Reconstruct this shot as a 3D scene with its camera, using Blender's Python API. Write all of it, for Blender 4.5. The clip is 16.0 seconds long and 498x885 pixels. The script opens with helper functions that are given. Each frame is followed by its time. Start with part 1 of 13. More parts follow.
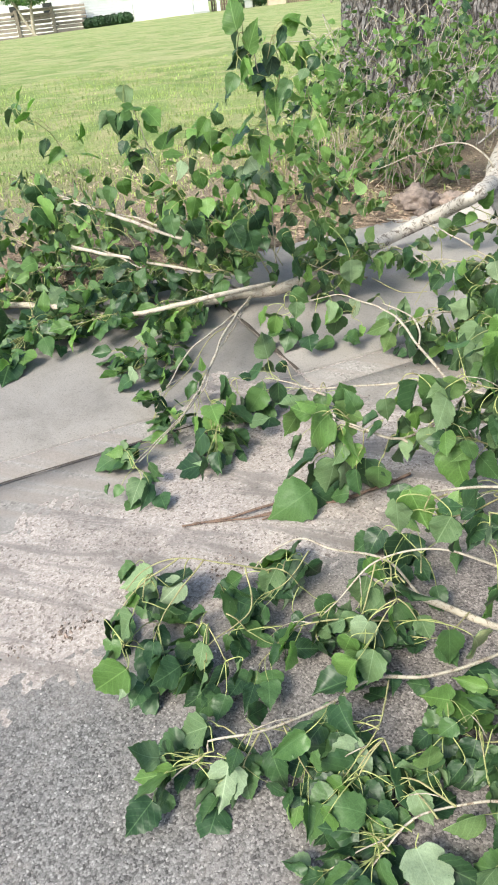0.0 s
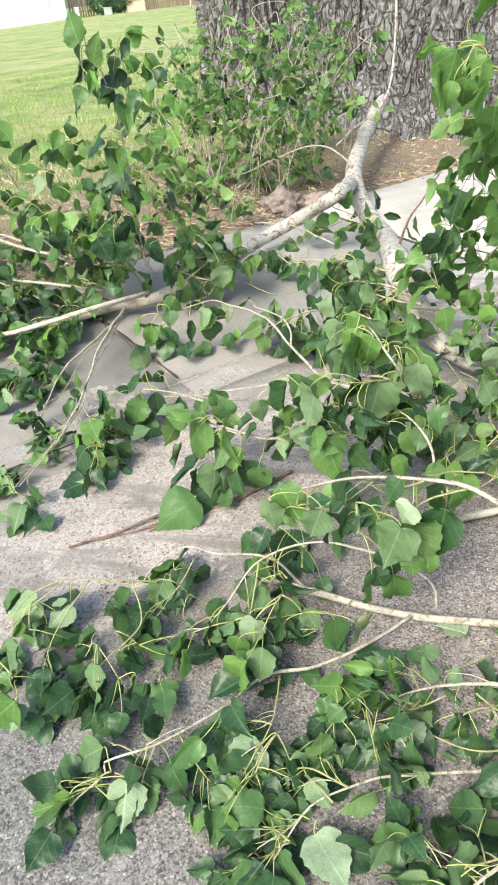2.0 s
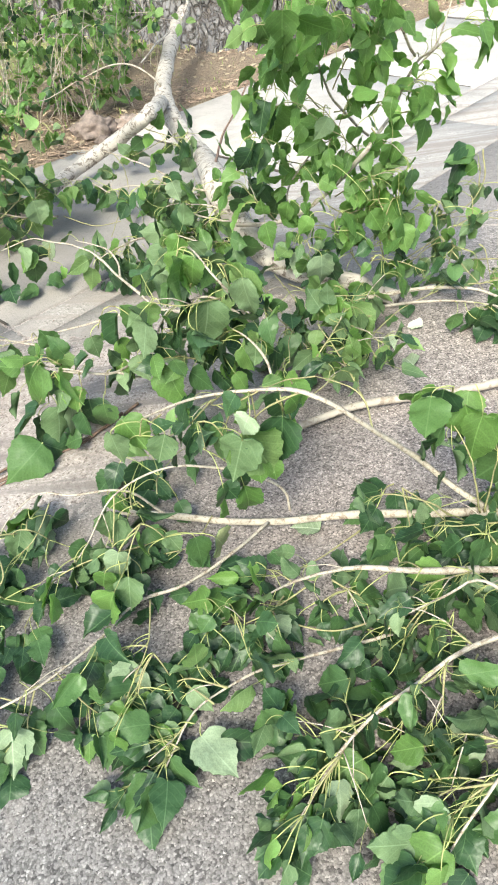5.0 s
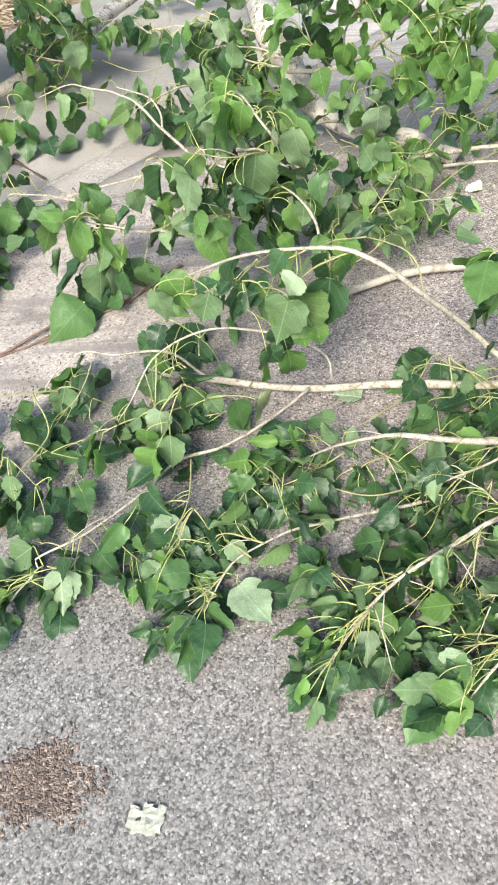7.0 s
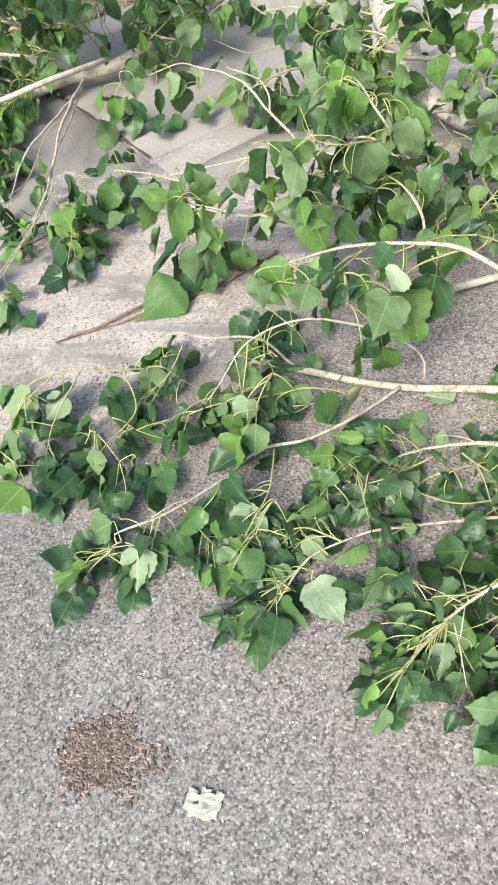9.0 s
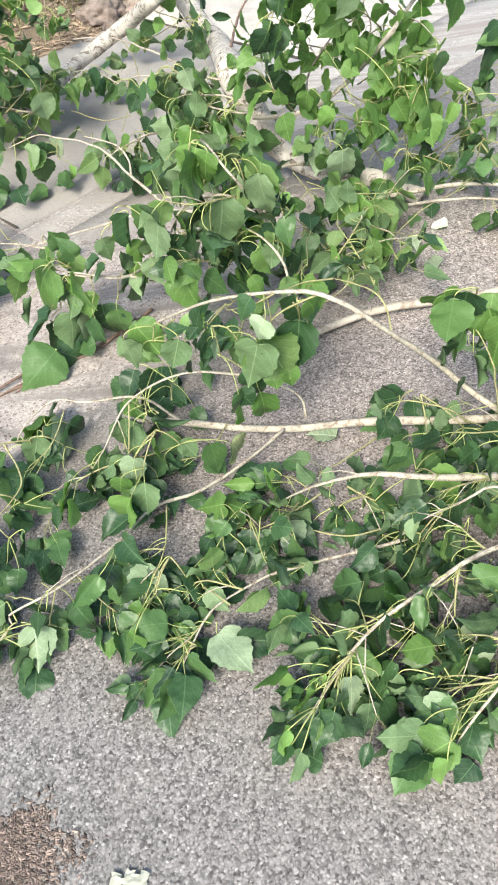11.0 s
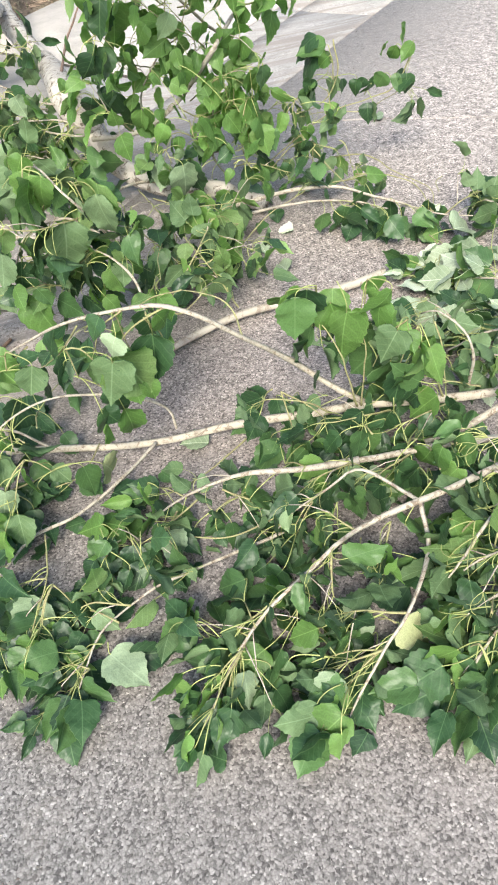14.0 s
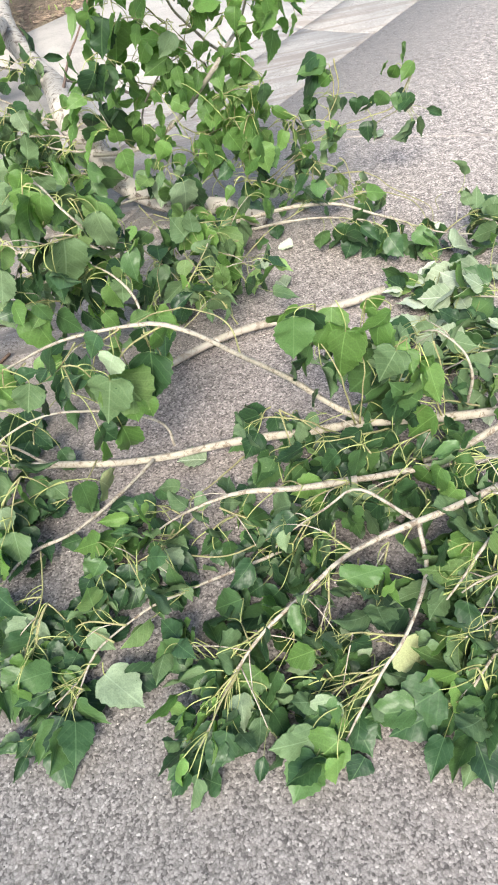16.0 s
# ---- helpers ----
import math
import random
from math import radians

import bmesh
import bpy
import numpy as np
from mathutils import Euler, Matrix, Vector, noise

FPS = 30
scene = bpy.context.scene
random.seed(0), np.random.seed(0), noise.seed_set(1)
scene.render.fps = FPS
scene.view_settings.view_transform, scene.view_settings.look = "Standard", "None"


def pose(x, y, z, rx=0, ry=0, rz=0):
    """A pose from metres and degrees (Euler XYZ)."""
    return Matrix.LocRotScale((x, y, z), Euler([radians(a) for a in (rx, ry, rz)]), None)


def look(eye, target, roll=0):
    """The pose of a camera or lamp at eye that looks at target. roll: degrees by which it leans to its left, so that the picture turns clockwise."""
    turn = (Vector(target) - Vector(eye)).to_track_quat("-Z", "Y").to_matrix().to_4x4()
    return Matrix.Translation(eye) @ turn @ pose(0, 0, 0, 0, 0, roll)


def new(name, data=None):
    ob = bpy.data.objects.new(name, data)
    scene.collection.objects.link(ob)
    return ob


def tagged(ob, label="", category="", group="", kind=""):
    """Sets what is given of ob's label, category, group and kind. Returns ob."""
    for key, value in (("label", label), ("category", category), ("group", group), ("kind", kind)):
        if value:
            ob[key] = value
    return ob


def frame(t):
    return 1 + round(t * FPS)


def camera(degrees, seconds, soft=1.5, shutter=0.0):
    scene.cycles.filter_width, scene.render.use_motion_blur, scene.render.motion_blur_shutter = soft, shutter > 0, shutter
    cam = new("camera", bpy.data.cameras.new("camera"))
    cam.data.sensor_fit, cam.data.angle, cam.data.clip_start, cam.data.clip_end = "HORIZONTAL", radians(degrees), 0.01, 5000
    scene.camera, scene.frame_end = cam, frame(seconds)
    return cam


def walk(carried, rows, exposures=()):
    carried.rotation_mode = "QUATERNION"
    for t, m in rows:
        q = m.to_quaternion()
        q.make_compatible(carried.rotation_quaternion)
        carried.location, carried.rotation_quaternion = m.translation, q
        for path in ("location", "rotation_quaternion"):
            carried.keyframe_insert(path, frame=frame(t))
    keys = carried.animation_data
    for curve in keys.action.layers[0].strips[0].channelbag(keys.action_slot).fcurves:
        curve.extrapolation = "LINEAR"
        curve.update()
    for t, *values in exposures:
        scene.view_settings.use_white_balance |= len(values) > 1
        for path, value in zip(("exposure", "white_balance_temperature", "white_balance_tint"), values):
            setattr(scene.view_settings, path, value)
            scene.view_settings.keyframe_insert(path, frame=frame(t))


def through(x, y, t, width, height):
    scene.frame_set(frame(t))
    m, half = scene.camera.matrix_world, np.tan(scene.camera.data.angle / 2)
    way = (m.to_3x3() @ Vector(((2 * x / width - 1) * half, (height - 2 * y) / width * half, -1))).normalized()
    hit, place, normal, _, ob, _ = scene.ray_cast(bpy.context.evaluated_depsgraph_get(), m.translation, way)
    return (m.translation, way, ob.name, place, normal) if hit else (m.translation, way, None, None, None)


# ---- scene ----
cam = camera(38.8, 16.0, soft=1.9)
PATH = [
    (0, (0.258, 0.461, 1.347), (-0.375, 2.032, 0.284), -6.3),
    (0.5, (0.29, 0.471, 1.351), (-0.286, 2.065, 0.289), -7.3),
    (1, (0.311, 0.474, 1.355), (-0.176, 2.098, 0.294), -7.0),
    (1.5, (0.325, 0.469, 1.361), (-0.099, 2.109, 0.298), -7.2),
    (2, (0.327, 0.469, 1.357), (-0.04, 2.113, 0.278), -6.7),
    (2.5, (0.335, 0.467, 1.357), (0.01, 2.121, 0.279), -6.9),
    (3, (0.342, 0.466, 1.355), (0.08, 2.125, 0.269), -7.2),
    (3.5, (0.352, 0.462, 1.349), (0.192, 2.123, 0.245), -7.0),
    (4, (0.368, 0.454, 1.34), (0.329, 2.095, 0.196), -7.5),
    (4.2, (0.371, 0.451, 1.347), (0.355, 2.083, 0.191), -7.2),
    (6.3, (0.378, 0.435, 1.324), (0.384, 1.797, -0.14), -8.5),
    (6.5, (0.381, 0.432, 1.319), (0.337, 1.784, -0.154), -9.4),
    (7, (0.357, 0.432, 1.322), (0.222, 1.742, -0.183), -9.8),
    (7.5, (0.341, 0.437, 1.319), (0.124, 1.716, -0.202), -10.3),
    (8, (0.328, 0.444, 1.318), (0.017, 1.713, -0.197), -11.2),
    (8.2, (0.322, 0.449, 1.319), (-0.02, 1.709, -0.196), -11.7),
    (10.5, (0.35, 0.453, 1.318), (0.16, 1.805, -0.143), -10.2),
    (11, (0.378, 0.455, 1.325), (0.3, 1.834, -0.122), -9.9),
    (11.5, (0.408, 0.457, 1.329), (0.447, 1.847, -0.109), -9.9),
    (12, (0.425, 0.446, 1.336), (0.548, 1.833, -0.1), -9.5),
    (12.5, (0.435, 0.429, 1.328), (0.63, 1.768, -0.145), -8.5),
    (13, (0.442, 0.42, 1.323), (0.652, 1.762, -0.144), -9.3),
    (13.5, (0.441, 0.414, 1.329), (0.66, 1.78, -0.116), -9.1),
    (14, (0.438, 0.417, 1.332), (0.648, 1.775, -0.121), -8.8),
    (14.5, (0.438, 0.418, 1.334), (0.639, 1.794, -0.104), -8.8),
    (15, (0.437, 0.423, 1.334), (0.648, 1.793, -0.108), -8.7),
    (15.5, (0.442, 0.425, 1.333), (0.649, 1.798, -0.107), -8.4),
    (16, (0.446, 0.431, 1.337), (0.666, 1.811, -0.094), -8.2),
]
walk(cam, [(t, look(eye, target, roll)) for t, eye, target, roll in PATH], [(0.0, 1.34, 6610, 2), (1.5, 1.46, 6620, 1), (4.0, 1.58, 6640, -1), (7.0, 1.57, 6610, 2), (8.2, 1.55, 6640, 3), (12.0, 1.52, 6610, 2), (16.0, 1.41, 6610, 4)])

# ---- world, sun, exposure ----
world = bpy.data.worlds.new("sky")
scene.world = world
world.use_nodes = True
wn = world.node_tree.nodes
sky = wn.new("ShaderNodeTexSky")
sky.sky_type = "NISHITA"
sky.sun_disc = False
sky.sun_elevation = radians(45)
sky.sun_rotation = radians(200)
sky.air_density, sky.dust_density, sky.ozone_density = 1.0, 2.5, 1.0
world.node_tree.links.new(sky.outputs["Color"], wn["Background"].inputs["Color"])
wn["Background"].inputs["Strength"].default_value = 0.112

sun = new("sun", bpy.data.lights.new("sun", "SUN"))
sun.data.energy, sun.data.angle, sun.data.color = 1.74, radians(20), (1.0, 0.95, 0.87)
sun.matrix_world = look((0, 0, 30), (0.35, 1.0, 30 - 1.06))

# ---- street frame: u runs along the kerb, n across it towards the lawn ----
UX, UY = 0.736, 0.677


def street(u, n, z=0.0):
    return Vector((u * UX - n * UY, u * UY + n * UX, z))


def to_street(x, y):
    return x * UX + y * UY, -x * UY + y * UX


PROFILE = ((-9.0, 0.0), (1.92, 0.0), (1.97, -0.004), (2.3, -0.010), (2.40, -0.006), (2.45, 0.002), (2.53, 0.010), (4.0, 0.065), (5.0, 0.11),
           (9.0, 0.2), (60.0, 0.5), (400.0, 1.5))


def rise(n):
    for (a, za), (b, zb) in zip(PROFILE, PROFILE[1:]):
        if n <= b:
            return za + (zb - za) * max(0.0, n - a) / (b - a)
    return PROFILE[-1][1]


def ground_z(x, y):
    n = to_street(x, y)[1]
    return rise(n) + (fall(x, y) if n > 10 else 0.0)


# ---- materials ----
def nodes_of(name):
    m = bpy.data.materials.new(name)
    m.use_nodes = True
    t = m.node_tree
    return m, t, t.nodes["Principled BSDF"]


def node(t, kind, **sets):
    nd = t.nodes.new(kind)
    for key, value in sets.items():
        nd.inputs[key.replace("_", " ")].default_value = value
    return nd


def ramp(t, source, *stops):
    r = t.nodes.new("ShaderNodeValToRGB")
    el = r.color_ramp.elements
    while len(el) < len(stops):
        el.new(0.5)
    for e, (p, c) in zip(el, stops):
        e.position, e.color = p, (*c, 1)
    t.links.new(source, r.inputs["Fac"])
    return r.outputs["Color"]


def grey(v):
    return (v, v, v)


def noise_tex(t, coord, scale, detail=4.0, rough=0.6, distort=0.0):
    nd = node(t, "ShaderNodeTexNoise", Scale=scale, Detail=detail, Roughness=rough, Distortion=distort)
    t.links.new(coord, nd.inputs["Vector"])
    return nd.outputs["Fac"]


def cells(t, coord, scale, feature="F1"):
    nd = node(t, "ShaderNodeTexVoronoi", Scale=scale)
    nd.feature = feature
    t.links.new(coord, nd.inputs["Vector"])
    return nd


def mix(t, fac, a, b, blend="MIX"):
    nd = t.nodes.new("ShaderNodeMix")
    nd.data_type, nd.blend_type = "RGBA", blend
    for sock, v in ((nd.inputs[0], fac), (nd.inputs[6], a), (nd.inputs[7], b)):
        if isinstance(v, (int, float)):
            sock.default_value = v
        elif isinstance(v, tuple):
            sock.default_value = (*v, 1)
        else:
            t.links.new(v, sock)
    return nd.outputs[2]


def bump(t, bsdf, height, strength, distance, under=None):
    b = node(t, "ShaderNodeBump", Strength=strength, Distance=distance)
    t.links.new(height, b.inputs["Height"])
    if under:
        t.links.new(under, b.inputs["Normal"])
    t.links.new(b.outputs["Normal"], bsdf.inputs["Normal"])
    return b.outputs["Normal"]


def place_of(t):
    g = t.nodes.new("ShaderNodeNewGeometry")
    return g.outputs["Position"]


def object_coord(t):
    return t.nodes.new("ShaderNodeTexCoord").outputs["Object"]


def band(t, coord, lo0, lo1, hi0, hi1):
    """1 between lo1 and hi0 across the street, falling to 0 at lo0 and hi1, with a wandering edge."""
    sep = t.nodes.new("ShaderNodeSeparateXYZ")
    t.links.new(coord, sep.inputs[0])
    dot = t.nodes.new("ShaderNodeVectorMath")
    dot.operation = "DOT_PRODUCT"
    dot.inputs[1].default_value = (-UY, UX, 0)
    t.links.new(coord, dot.inputs[0])
    wob = t.nodes.new("ShaderNodeMath")
    wob.operation = "MULTIPLY_ADD"
    wob.inputs[1].default_value, wob.inputs[2].default_value = 0.9, -0.45
    t.links.new(noise_tex(t, coord, 1.6, 5, 0.65, 0.6), wob.inputs[0])
    add = t.nodes.new("ShaderNodeMath")
    add.operation = "ADD"
    t.links.new(dot.outputs["Value"], add.inputs[0])
    t.links.new(wob.outputs[0], add.inputs[1])
    span = hi1 - lo0
    mr = node(t, "ShaderNodeMapRange", From_Min=lo0, From_Max=hi1)
    t.links.new(add.outputs[0], mr.inputs[0])
    return ramp(t, mr.outputs[0], (0, grey(0)), ((lo1 - lo0) / span, grey(1)), ((hi0 - lo0) / span, grey(1)), (1, grey(0)))


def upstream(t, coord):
    """1 on the near stretch of the street, falling off further along."""
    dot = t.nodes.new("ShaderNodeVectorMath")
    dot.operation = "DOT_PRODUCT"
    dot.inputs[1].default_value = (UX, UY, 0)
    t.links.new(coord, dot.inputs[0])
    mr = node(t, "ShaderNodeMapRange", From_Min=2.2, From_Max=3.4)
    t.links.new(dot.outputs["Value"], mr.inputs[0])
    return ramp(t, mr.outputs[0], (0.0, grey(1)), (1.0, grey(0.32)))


def far_along(t, coord, u0, u1):
    """0 to 1 between two places along the street."""
    dot = t.nodes.new("ShaderNodeVectorMath")
    dot.operation = "DOT_PRODUCT"
    dot.inputs[1].default_value = (UX, UY, 0)
    t.links.new(coord, dot.inputs[0])
    mr = node(t, "ShaderNodeMapRange", From_Min=u0, From_Max=u1)
    t.links.new(dot.outputs["Value"], mr.inputs[0])
    return mr.outputs[0]


def warped(t, coord, scale, amount):
    warp = t.nodes.new("ShaderNodeVectorMath")
    warp.operation = "MULTIPLY_ADD"
    n = node(t, "ShaderNodeTexNoise", Scale=scale, Detail=2.0)
    t.links.new(coord, n.inputs["Vector"])
    t.links.new(n.outputs["Color"], warp.inputs[0])
    warp.inputs[1].default_value = (amount, amount, amount)
    t.links.new(coord, warp.inputs[2])
    return warp.outputs[0]


def asphalt_material():
    m, t, b = nodes_of("worn_asphalt")
    p = place_of(t)
    v = cells(t, warped(t, p, 90, 0.008), 215)
    v.inputs["Randomness"].default_value = 1.0
    sep = t.nodes.new("ShaderNodeSeparateColor")
    t.links.new(v.outputs["Color"], sep.inputs[0])
    stone = ramp(t, sep.outputs[0], (0.0, (0.075, 0.070, 0.067)), (0.18, (0.135, 0.127, 0.121)), (0.4, (0.198, 0.188, 0.179)), (0.75, (0.246, 0.232, 0.220)), (0.93, (0.295, 0.279, 0.264)), (1.0, (0.39, 0.37, 0.35)))
    gap = ramp(t, v.outputs["Distance"], (0.40, grey(1)), (0.8, grey(0.7)))
    base = mix(t, 1.0, stone, gap, "MULTIPLY")
    patch = ramp(t, noise_tex(t, p, 2.2, 5, 0.65, 0.8), (0.34, grey(0.9)), (0.5, grey(1.0)), (0.7, grey(1.1)))
    base = mix(t, 1.0, base, patch, "MULTIPLY")
    grit = ramp(t, noise_tex(t, p, 120, 5, 0.8), (0.36, grey(0.72)), (0.5, grey(1.0)), (0.64, grey(1.2)))
    base = mix(t, 1.0, base, grit, "MULTIPLY")
    clump = ramp(t, noise_tex(t, p, 48, 4, 0.75), (0.34, grey(0.78)), (0.5, grey(1.0)), (0.66, grey(1.2)))
    base = mix(t, 1.0, base, clump, "MULTIPLY")
    coarse = ramp(t, noise_tex(t, p, 30, 4, 0.8), (0.38, grey(0.55)), (0.5, grey(1.0)), (0.62, grey(1.4)))
    base = mix(t, ramp(t, far_along(t, p, 1.2, 2.8), (0, grey(0)), (1, grey(0.9))), base, mix(t, 1.0, base, coarse, "MULTIPLY"))
    # multiplies the stone colour, lighter and pinker further along the street
    paler = ramp(t, far_along(t, p, 0.5, 3.6), (0.0, (1.04, 1.03, 1.05)), (0.14, (1.22, 1.16, 1.16)), (0.34, (1.46, 1.31, 1.29)), (0.65, (1.72, 1.56, 1.53)), (1.0, (2.2, 2.02, 1.98)))
    base = mix(t, 1.0, base, paler, "MULTIPLY")
    fines = ramp(t, noise_tex(t, p, 260, 4, 0.75), (0.32, (0.33, 0.29, 0.265)), (0.68, (0.50, 0.44, 0.405)))
    dust = mix(t, 1.0, band(t, p, 1.2, 1.65, 2.4, 2.9), ramp(t, noise_tex(t, p, 75, 5, 0.8), (0.40, grey(0.25)), (0.56, grey(0.95))), "MULTIPLY")
    base = mix(t, dust, base, fines)
    sift = ramp(t, noise_tex(t, p, 9, 6, 0.8, 0.8), (0.52, grey(0)), (0.70, grey(0.32)))
    base = mix(t, sift, base, fines)
    t.links.new(base, b.inputs["Base Color"])
    b.inputs["Roughness"].default_value = 0.8
    b.inputs["Specular IOR Level"].default_value = 0.35
    bump(t, b, v.outputs["Distance"], 0.22, -0.004)
    return m


def silt_material():
    """Washed pinkish sand with grey damp runs and crumbs."""
    m, t, b = nodes_of("washed_silt")
    p = place_of(t)
    grain = cells(t, warped(t, p, 80, 0.01), 150)
    sep = t.nodes.new("ShaderNodeSeparateColor")
    t.links.new(grain.outputs["Color"], sep.inputs[0])
    sand = ramp(t, sep.outputs[1], (0.0, (0.19, 0.155, 0.142)), (0.14, (0.34, 0.288, 0.266)), (0.6, (0.435, 0.375, 0.348)), (0.92, (0.49, 0.428, 0.40)), (1.0, (0.54, 0.49, 0.465)))
    fine = ramp(t, noise_tex(t, p, 190, 5, 0.8), (0.34, grey(0.66)), (0.5, grey(1)), (0.66, grey(1.22)))
    base = mix(t, 1.0, sand, fine, "MULTIPLY")
    run = t.nodes.new("ShaderNodeMapping")
    run.inputs["Rotation"].default_value = (0, 0, -radians(38))
    run.inputs["Scale"].default_value = (1.0, 6.0, 1)
    t.links.new(p, run.inputs["Vector"])
    wet = ramp(t, noise_tex(t, run.outputs["Vector"], 1.5, 6, 0.62, 1.2), (0.50, grey(0)), (0.60, grey(0.8)))
    mud = ramp(t, noise_tex(t, p, 60, 4, 0.7), (0.3, (0.195, 0.170, 0.160)), (0.7, (0.27, 0.24, 0.226)))
    base = mix(t, wet, base, mud)
    patch = ramp(t, noise_tex(t, p, 5, 5, 0.7, 0.6), (0.32, grey(0.78)), (0.5, grey(1)), (0.7, grey(1.12)))
    base = mix(t, 1.0, base, patch, "MULTIPLY")
    t.links.new(base, b.inputs["Base Color"])
    b.inputs["Roughness"].default_value = 0.85
    b.inputs["Specular IOR Level"].default_value = 0.3
    bump(t, b, noise_tex(t, p, 130, 5, 0.8), 0.55, 0.006)
    return m


def concrete_material(name, tint, dusty, near_tone=1.0):
    m, t, b = nodes_of(name)
    p = place_of(t)
    tone = ramp(t, noise_tex(t, p, 3.0, 6, 0.68, 0.5), (0.3, tuple(c * 0.74 for c in tint)), (0.52, tint), (0.75, tuple(c * 1.12 for c in tint)))
    fine = ramp(t, noise_tex(t, p, 160, 4, 0.75), (0.32, grey(0.72)), (0.5, grey(1)), (0.72, grey(1.1)))
    base = mix(t, 1.0, tone, fine, "MULTIPLY")
    pits = cells(t, p, 60)
    base = mix(t, ramp(t, pits.outputs["Distance"], (0.05, grey(0.55)), (0.2, grey(0))), base, (0.15, 0.13, 0.12))
    if near_tone < 1:
        # concrete colour multiplied down along the near stretch of the street
        darker = ramp(t, upstream(t, p), (0.32, grey(1)), (1.0, tuple(near_tone * c for c in (1.0, 0.99, 0.985))))
        base = mix(t, 1.0, base, darker, "MULTIPLY")
    if dusty:
        pebble = cells(t, warped(t, p, 60, 0.01), 120)
        sep = t.nodes.new("ShaderNodeSeparateColor")
        t.links.new(pebble.outputs["Color"], sep.inputs[0])
        speck = ramp(t, sep.outputs[0], (0.0, grey(0.62)), (0.2, grey(0.9)), (0.7, grey(1.02)), (1.0, grey(1.3)))
        rub = ramp(t, noise_tex(t, p, 8, 5, 0.7), (0.40, grey(0)), (0.58, grey(0.9)))
        base = mix(t, rub, base, mix(t, 1.0, base, speck, "MULTIPLY"))
        run = t.nodes.new("ShaderNodeMapping")
        run.inputs["Rotation"].default_value = (0, 0, -radians(42.6))
        run.inputs["Scale"].default_value = (0.35, 11.0, 1)
        t.links.new(p, run.inputs["Vector"])
        streak = ramp(t, noise_tex(t, run.outputs["Vector"], 1.3, 6, 0.62, 0.5), (0.48, grey(0)), (0.60, grey(0.75)))
        silt = ramp(t, noise_tex(t, p, 200, 3, 0.7), (0.3, (0.22, 0.185, 0.165)), (0.7, (0.34, 0.295, 0.27)))
        base = mix(t, streak, base, silt)
    t.links.new(base, b.inputs["Base Color"])
    b.inputs["Roughness"].default_value = 0.85
    b.inputs["Specular IOR Level"].default_value = 0.3
    bump(t, b, noise_tex(t, p, 220, 5, 0.75), 0.25, 0.003)
    return m


def lawn_material():
    m, t, b = nodes_of("lawn_and_dirt")
    p = place_of(t)
    g1 = ramp(t, noise_tex(t, p, 0.7, 6, 0.7, 0.5), (0.28, (0.155, 0.24, 0.07)), (0.5, (0.27, 0.35, 0.12)), (0.72, (0.41, 0.43, 0.21)))
    worn = ramp(t, noise_tex(t, p, 0.9, 6, 0.75, 1.2), (0.45, grey(0)), (0.60, grey(0.8)))
    g1 = mix(t, worn, g1, (0.50, 0.45, 0.24))
    g2 = ramp(t, noise_tex(t, p, 45, 5, 0.8), (0.3, grey(0.6)), (0.55, grey(1)), (0.8, grey(1.3)))
    grass = mix(t, 1.0, g1, g2, "MULTIPLY")
    straw = ramp(t, noise_tex(t, p, 60, 5, 0.8, 2.0), (0.3, (0.15, 0.11, 0.08)), (0.5, (0.31, 0.235, 0.175)), (0.72, (0.52, 0.43, 0.32)))
    near = band(t, p, 3.2, 4.0, 5.3, 7.6)
    base = mix(t, near, grass, straw)
    t.links.new(base, b.inputs["Base Color"])
    b.inputs["Roughness"].default_value = 0.95
    b.inputs["Specular IOR Level"].default_value = 0.15
    bump(t, b, noise_tex(t, p, 70, 5, 0.8, 1.5), 0.8, 0.02)
    return m


def leaf_material(name, dark, mid, light, through, gloss):
    m, t, b = nodes_of(name)
    info = t.nodes.new("ShaderNodeObjectInfo")
    o = object_coord(t)
    tone = ramp(t, info.outputs["Random"], (0.0, dark), (0.55, mid), (0.88, light), (1.0, tuple(min(1, c * 1.25) for c in light)))
    blotch = ramp(t, noise_tex(t, o, 30, 4, 0.6), (0.3, grey(0.8)), (0.6, grey(1.08)))
    base = mix(t, 1.0, tone, blotch, "MULTIPLY")
    uvm = t.nodes.new("ShaderNodeUVMap")
    split = t.nodes.new("ShaderNodeSeparateXYZ")
    t.links.new(uvm.outputs["UV"], split.inputs[0])
    pale = tuple(min(1, c * 1.5 + 0.05) for c in light)
    rib = t.nodes.new("ShaderNodeMath")
    rib.operation = "PINGPONG"
    rib.inputs[1].default_value = 0.1
    t.links.new(split.outputs[0], rib.inputs[0])
    base = mix(t, ramp(t, rib.outputs[0], (0.004, grey(0.13)), (0.024, grey(0))), base, pale)
    base = mix(t, ramp(t, split.outputs[1], (0.006, grey(0.42)), (0.022, grey(0))), base, pale)
    t.links.new(base, b.inputs["Base Color"])
    b.inputs["Roughness"].default_value = gloss
    b.inputs["Specular IOR Level"].default_value = 0.4
    bump(t, b, noise_tex(t, o, 3, 2, 0.5), 0.12, 0.05)
    tr = t.nodes.new("ShaderNodeBsdfTranslucent")
    t.links.new(mix(t, 1.0, base, (1.75, 1.95, 1.15), "MULTIPLY"), tr.inputs["Color"])
    ms = t.nodes.new("ShaderNodeMixShader")
    ms.inputs[0].default_value = through
    t.links.new(b.outputs[0], ms.inputs[1])
    t.links.new(tr.outputs[0], ms.inputs[2])
    t.links.new(ms.outputs[0], t.nodes["Material Output"].inputs["Surface"])
    return m


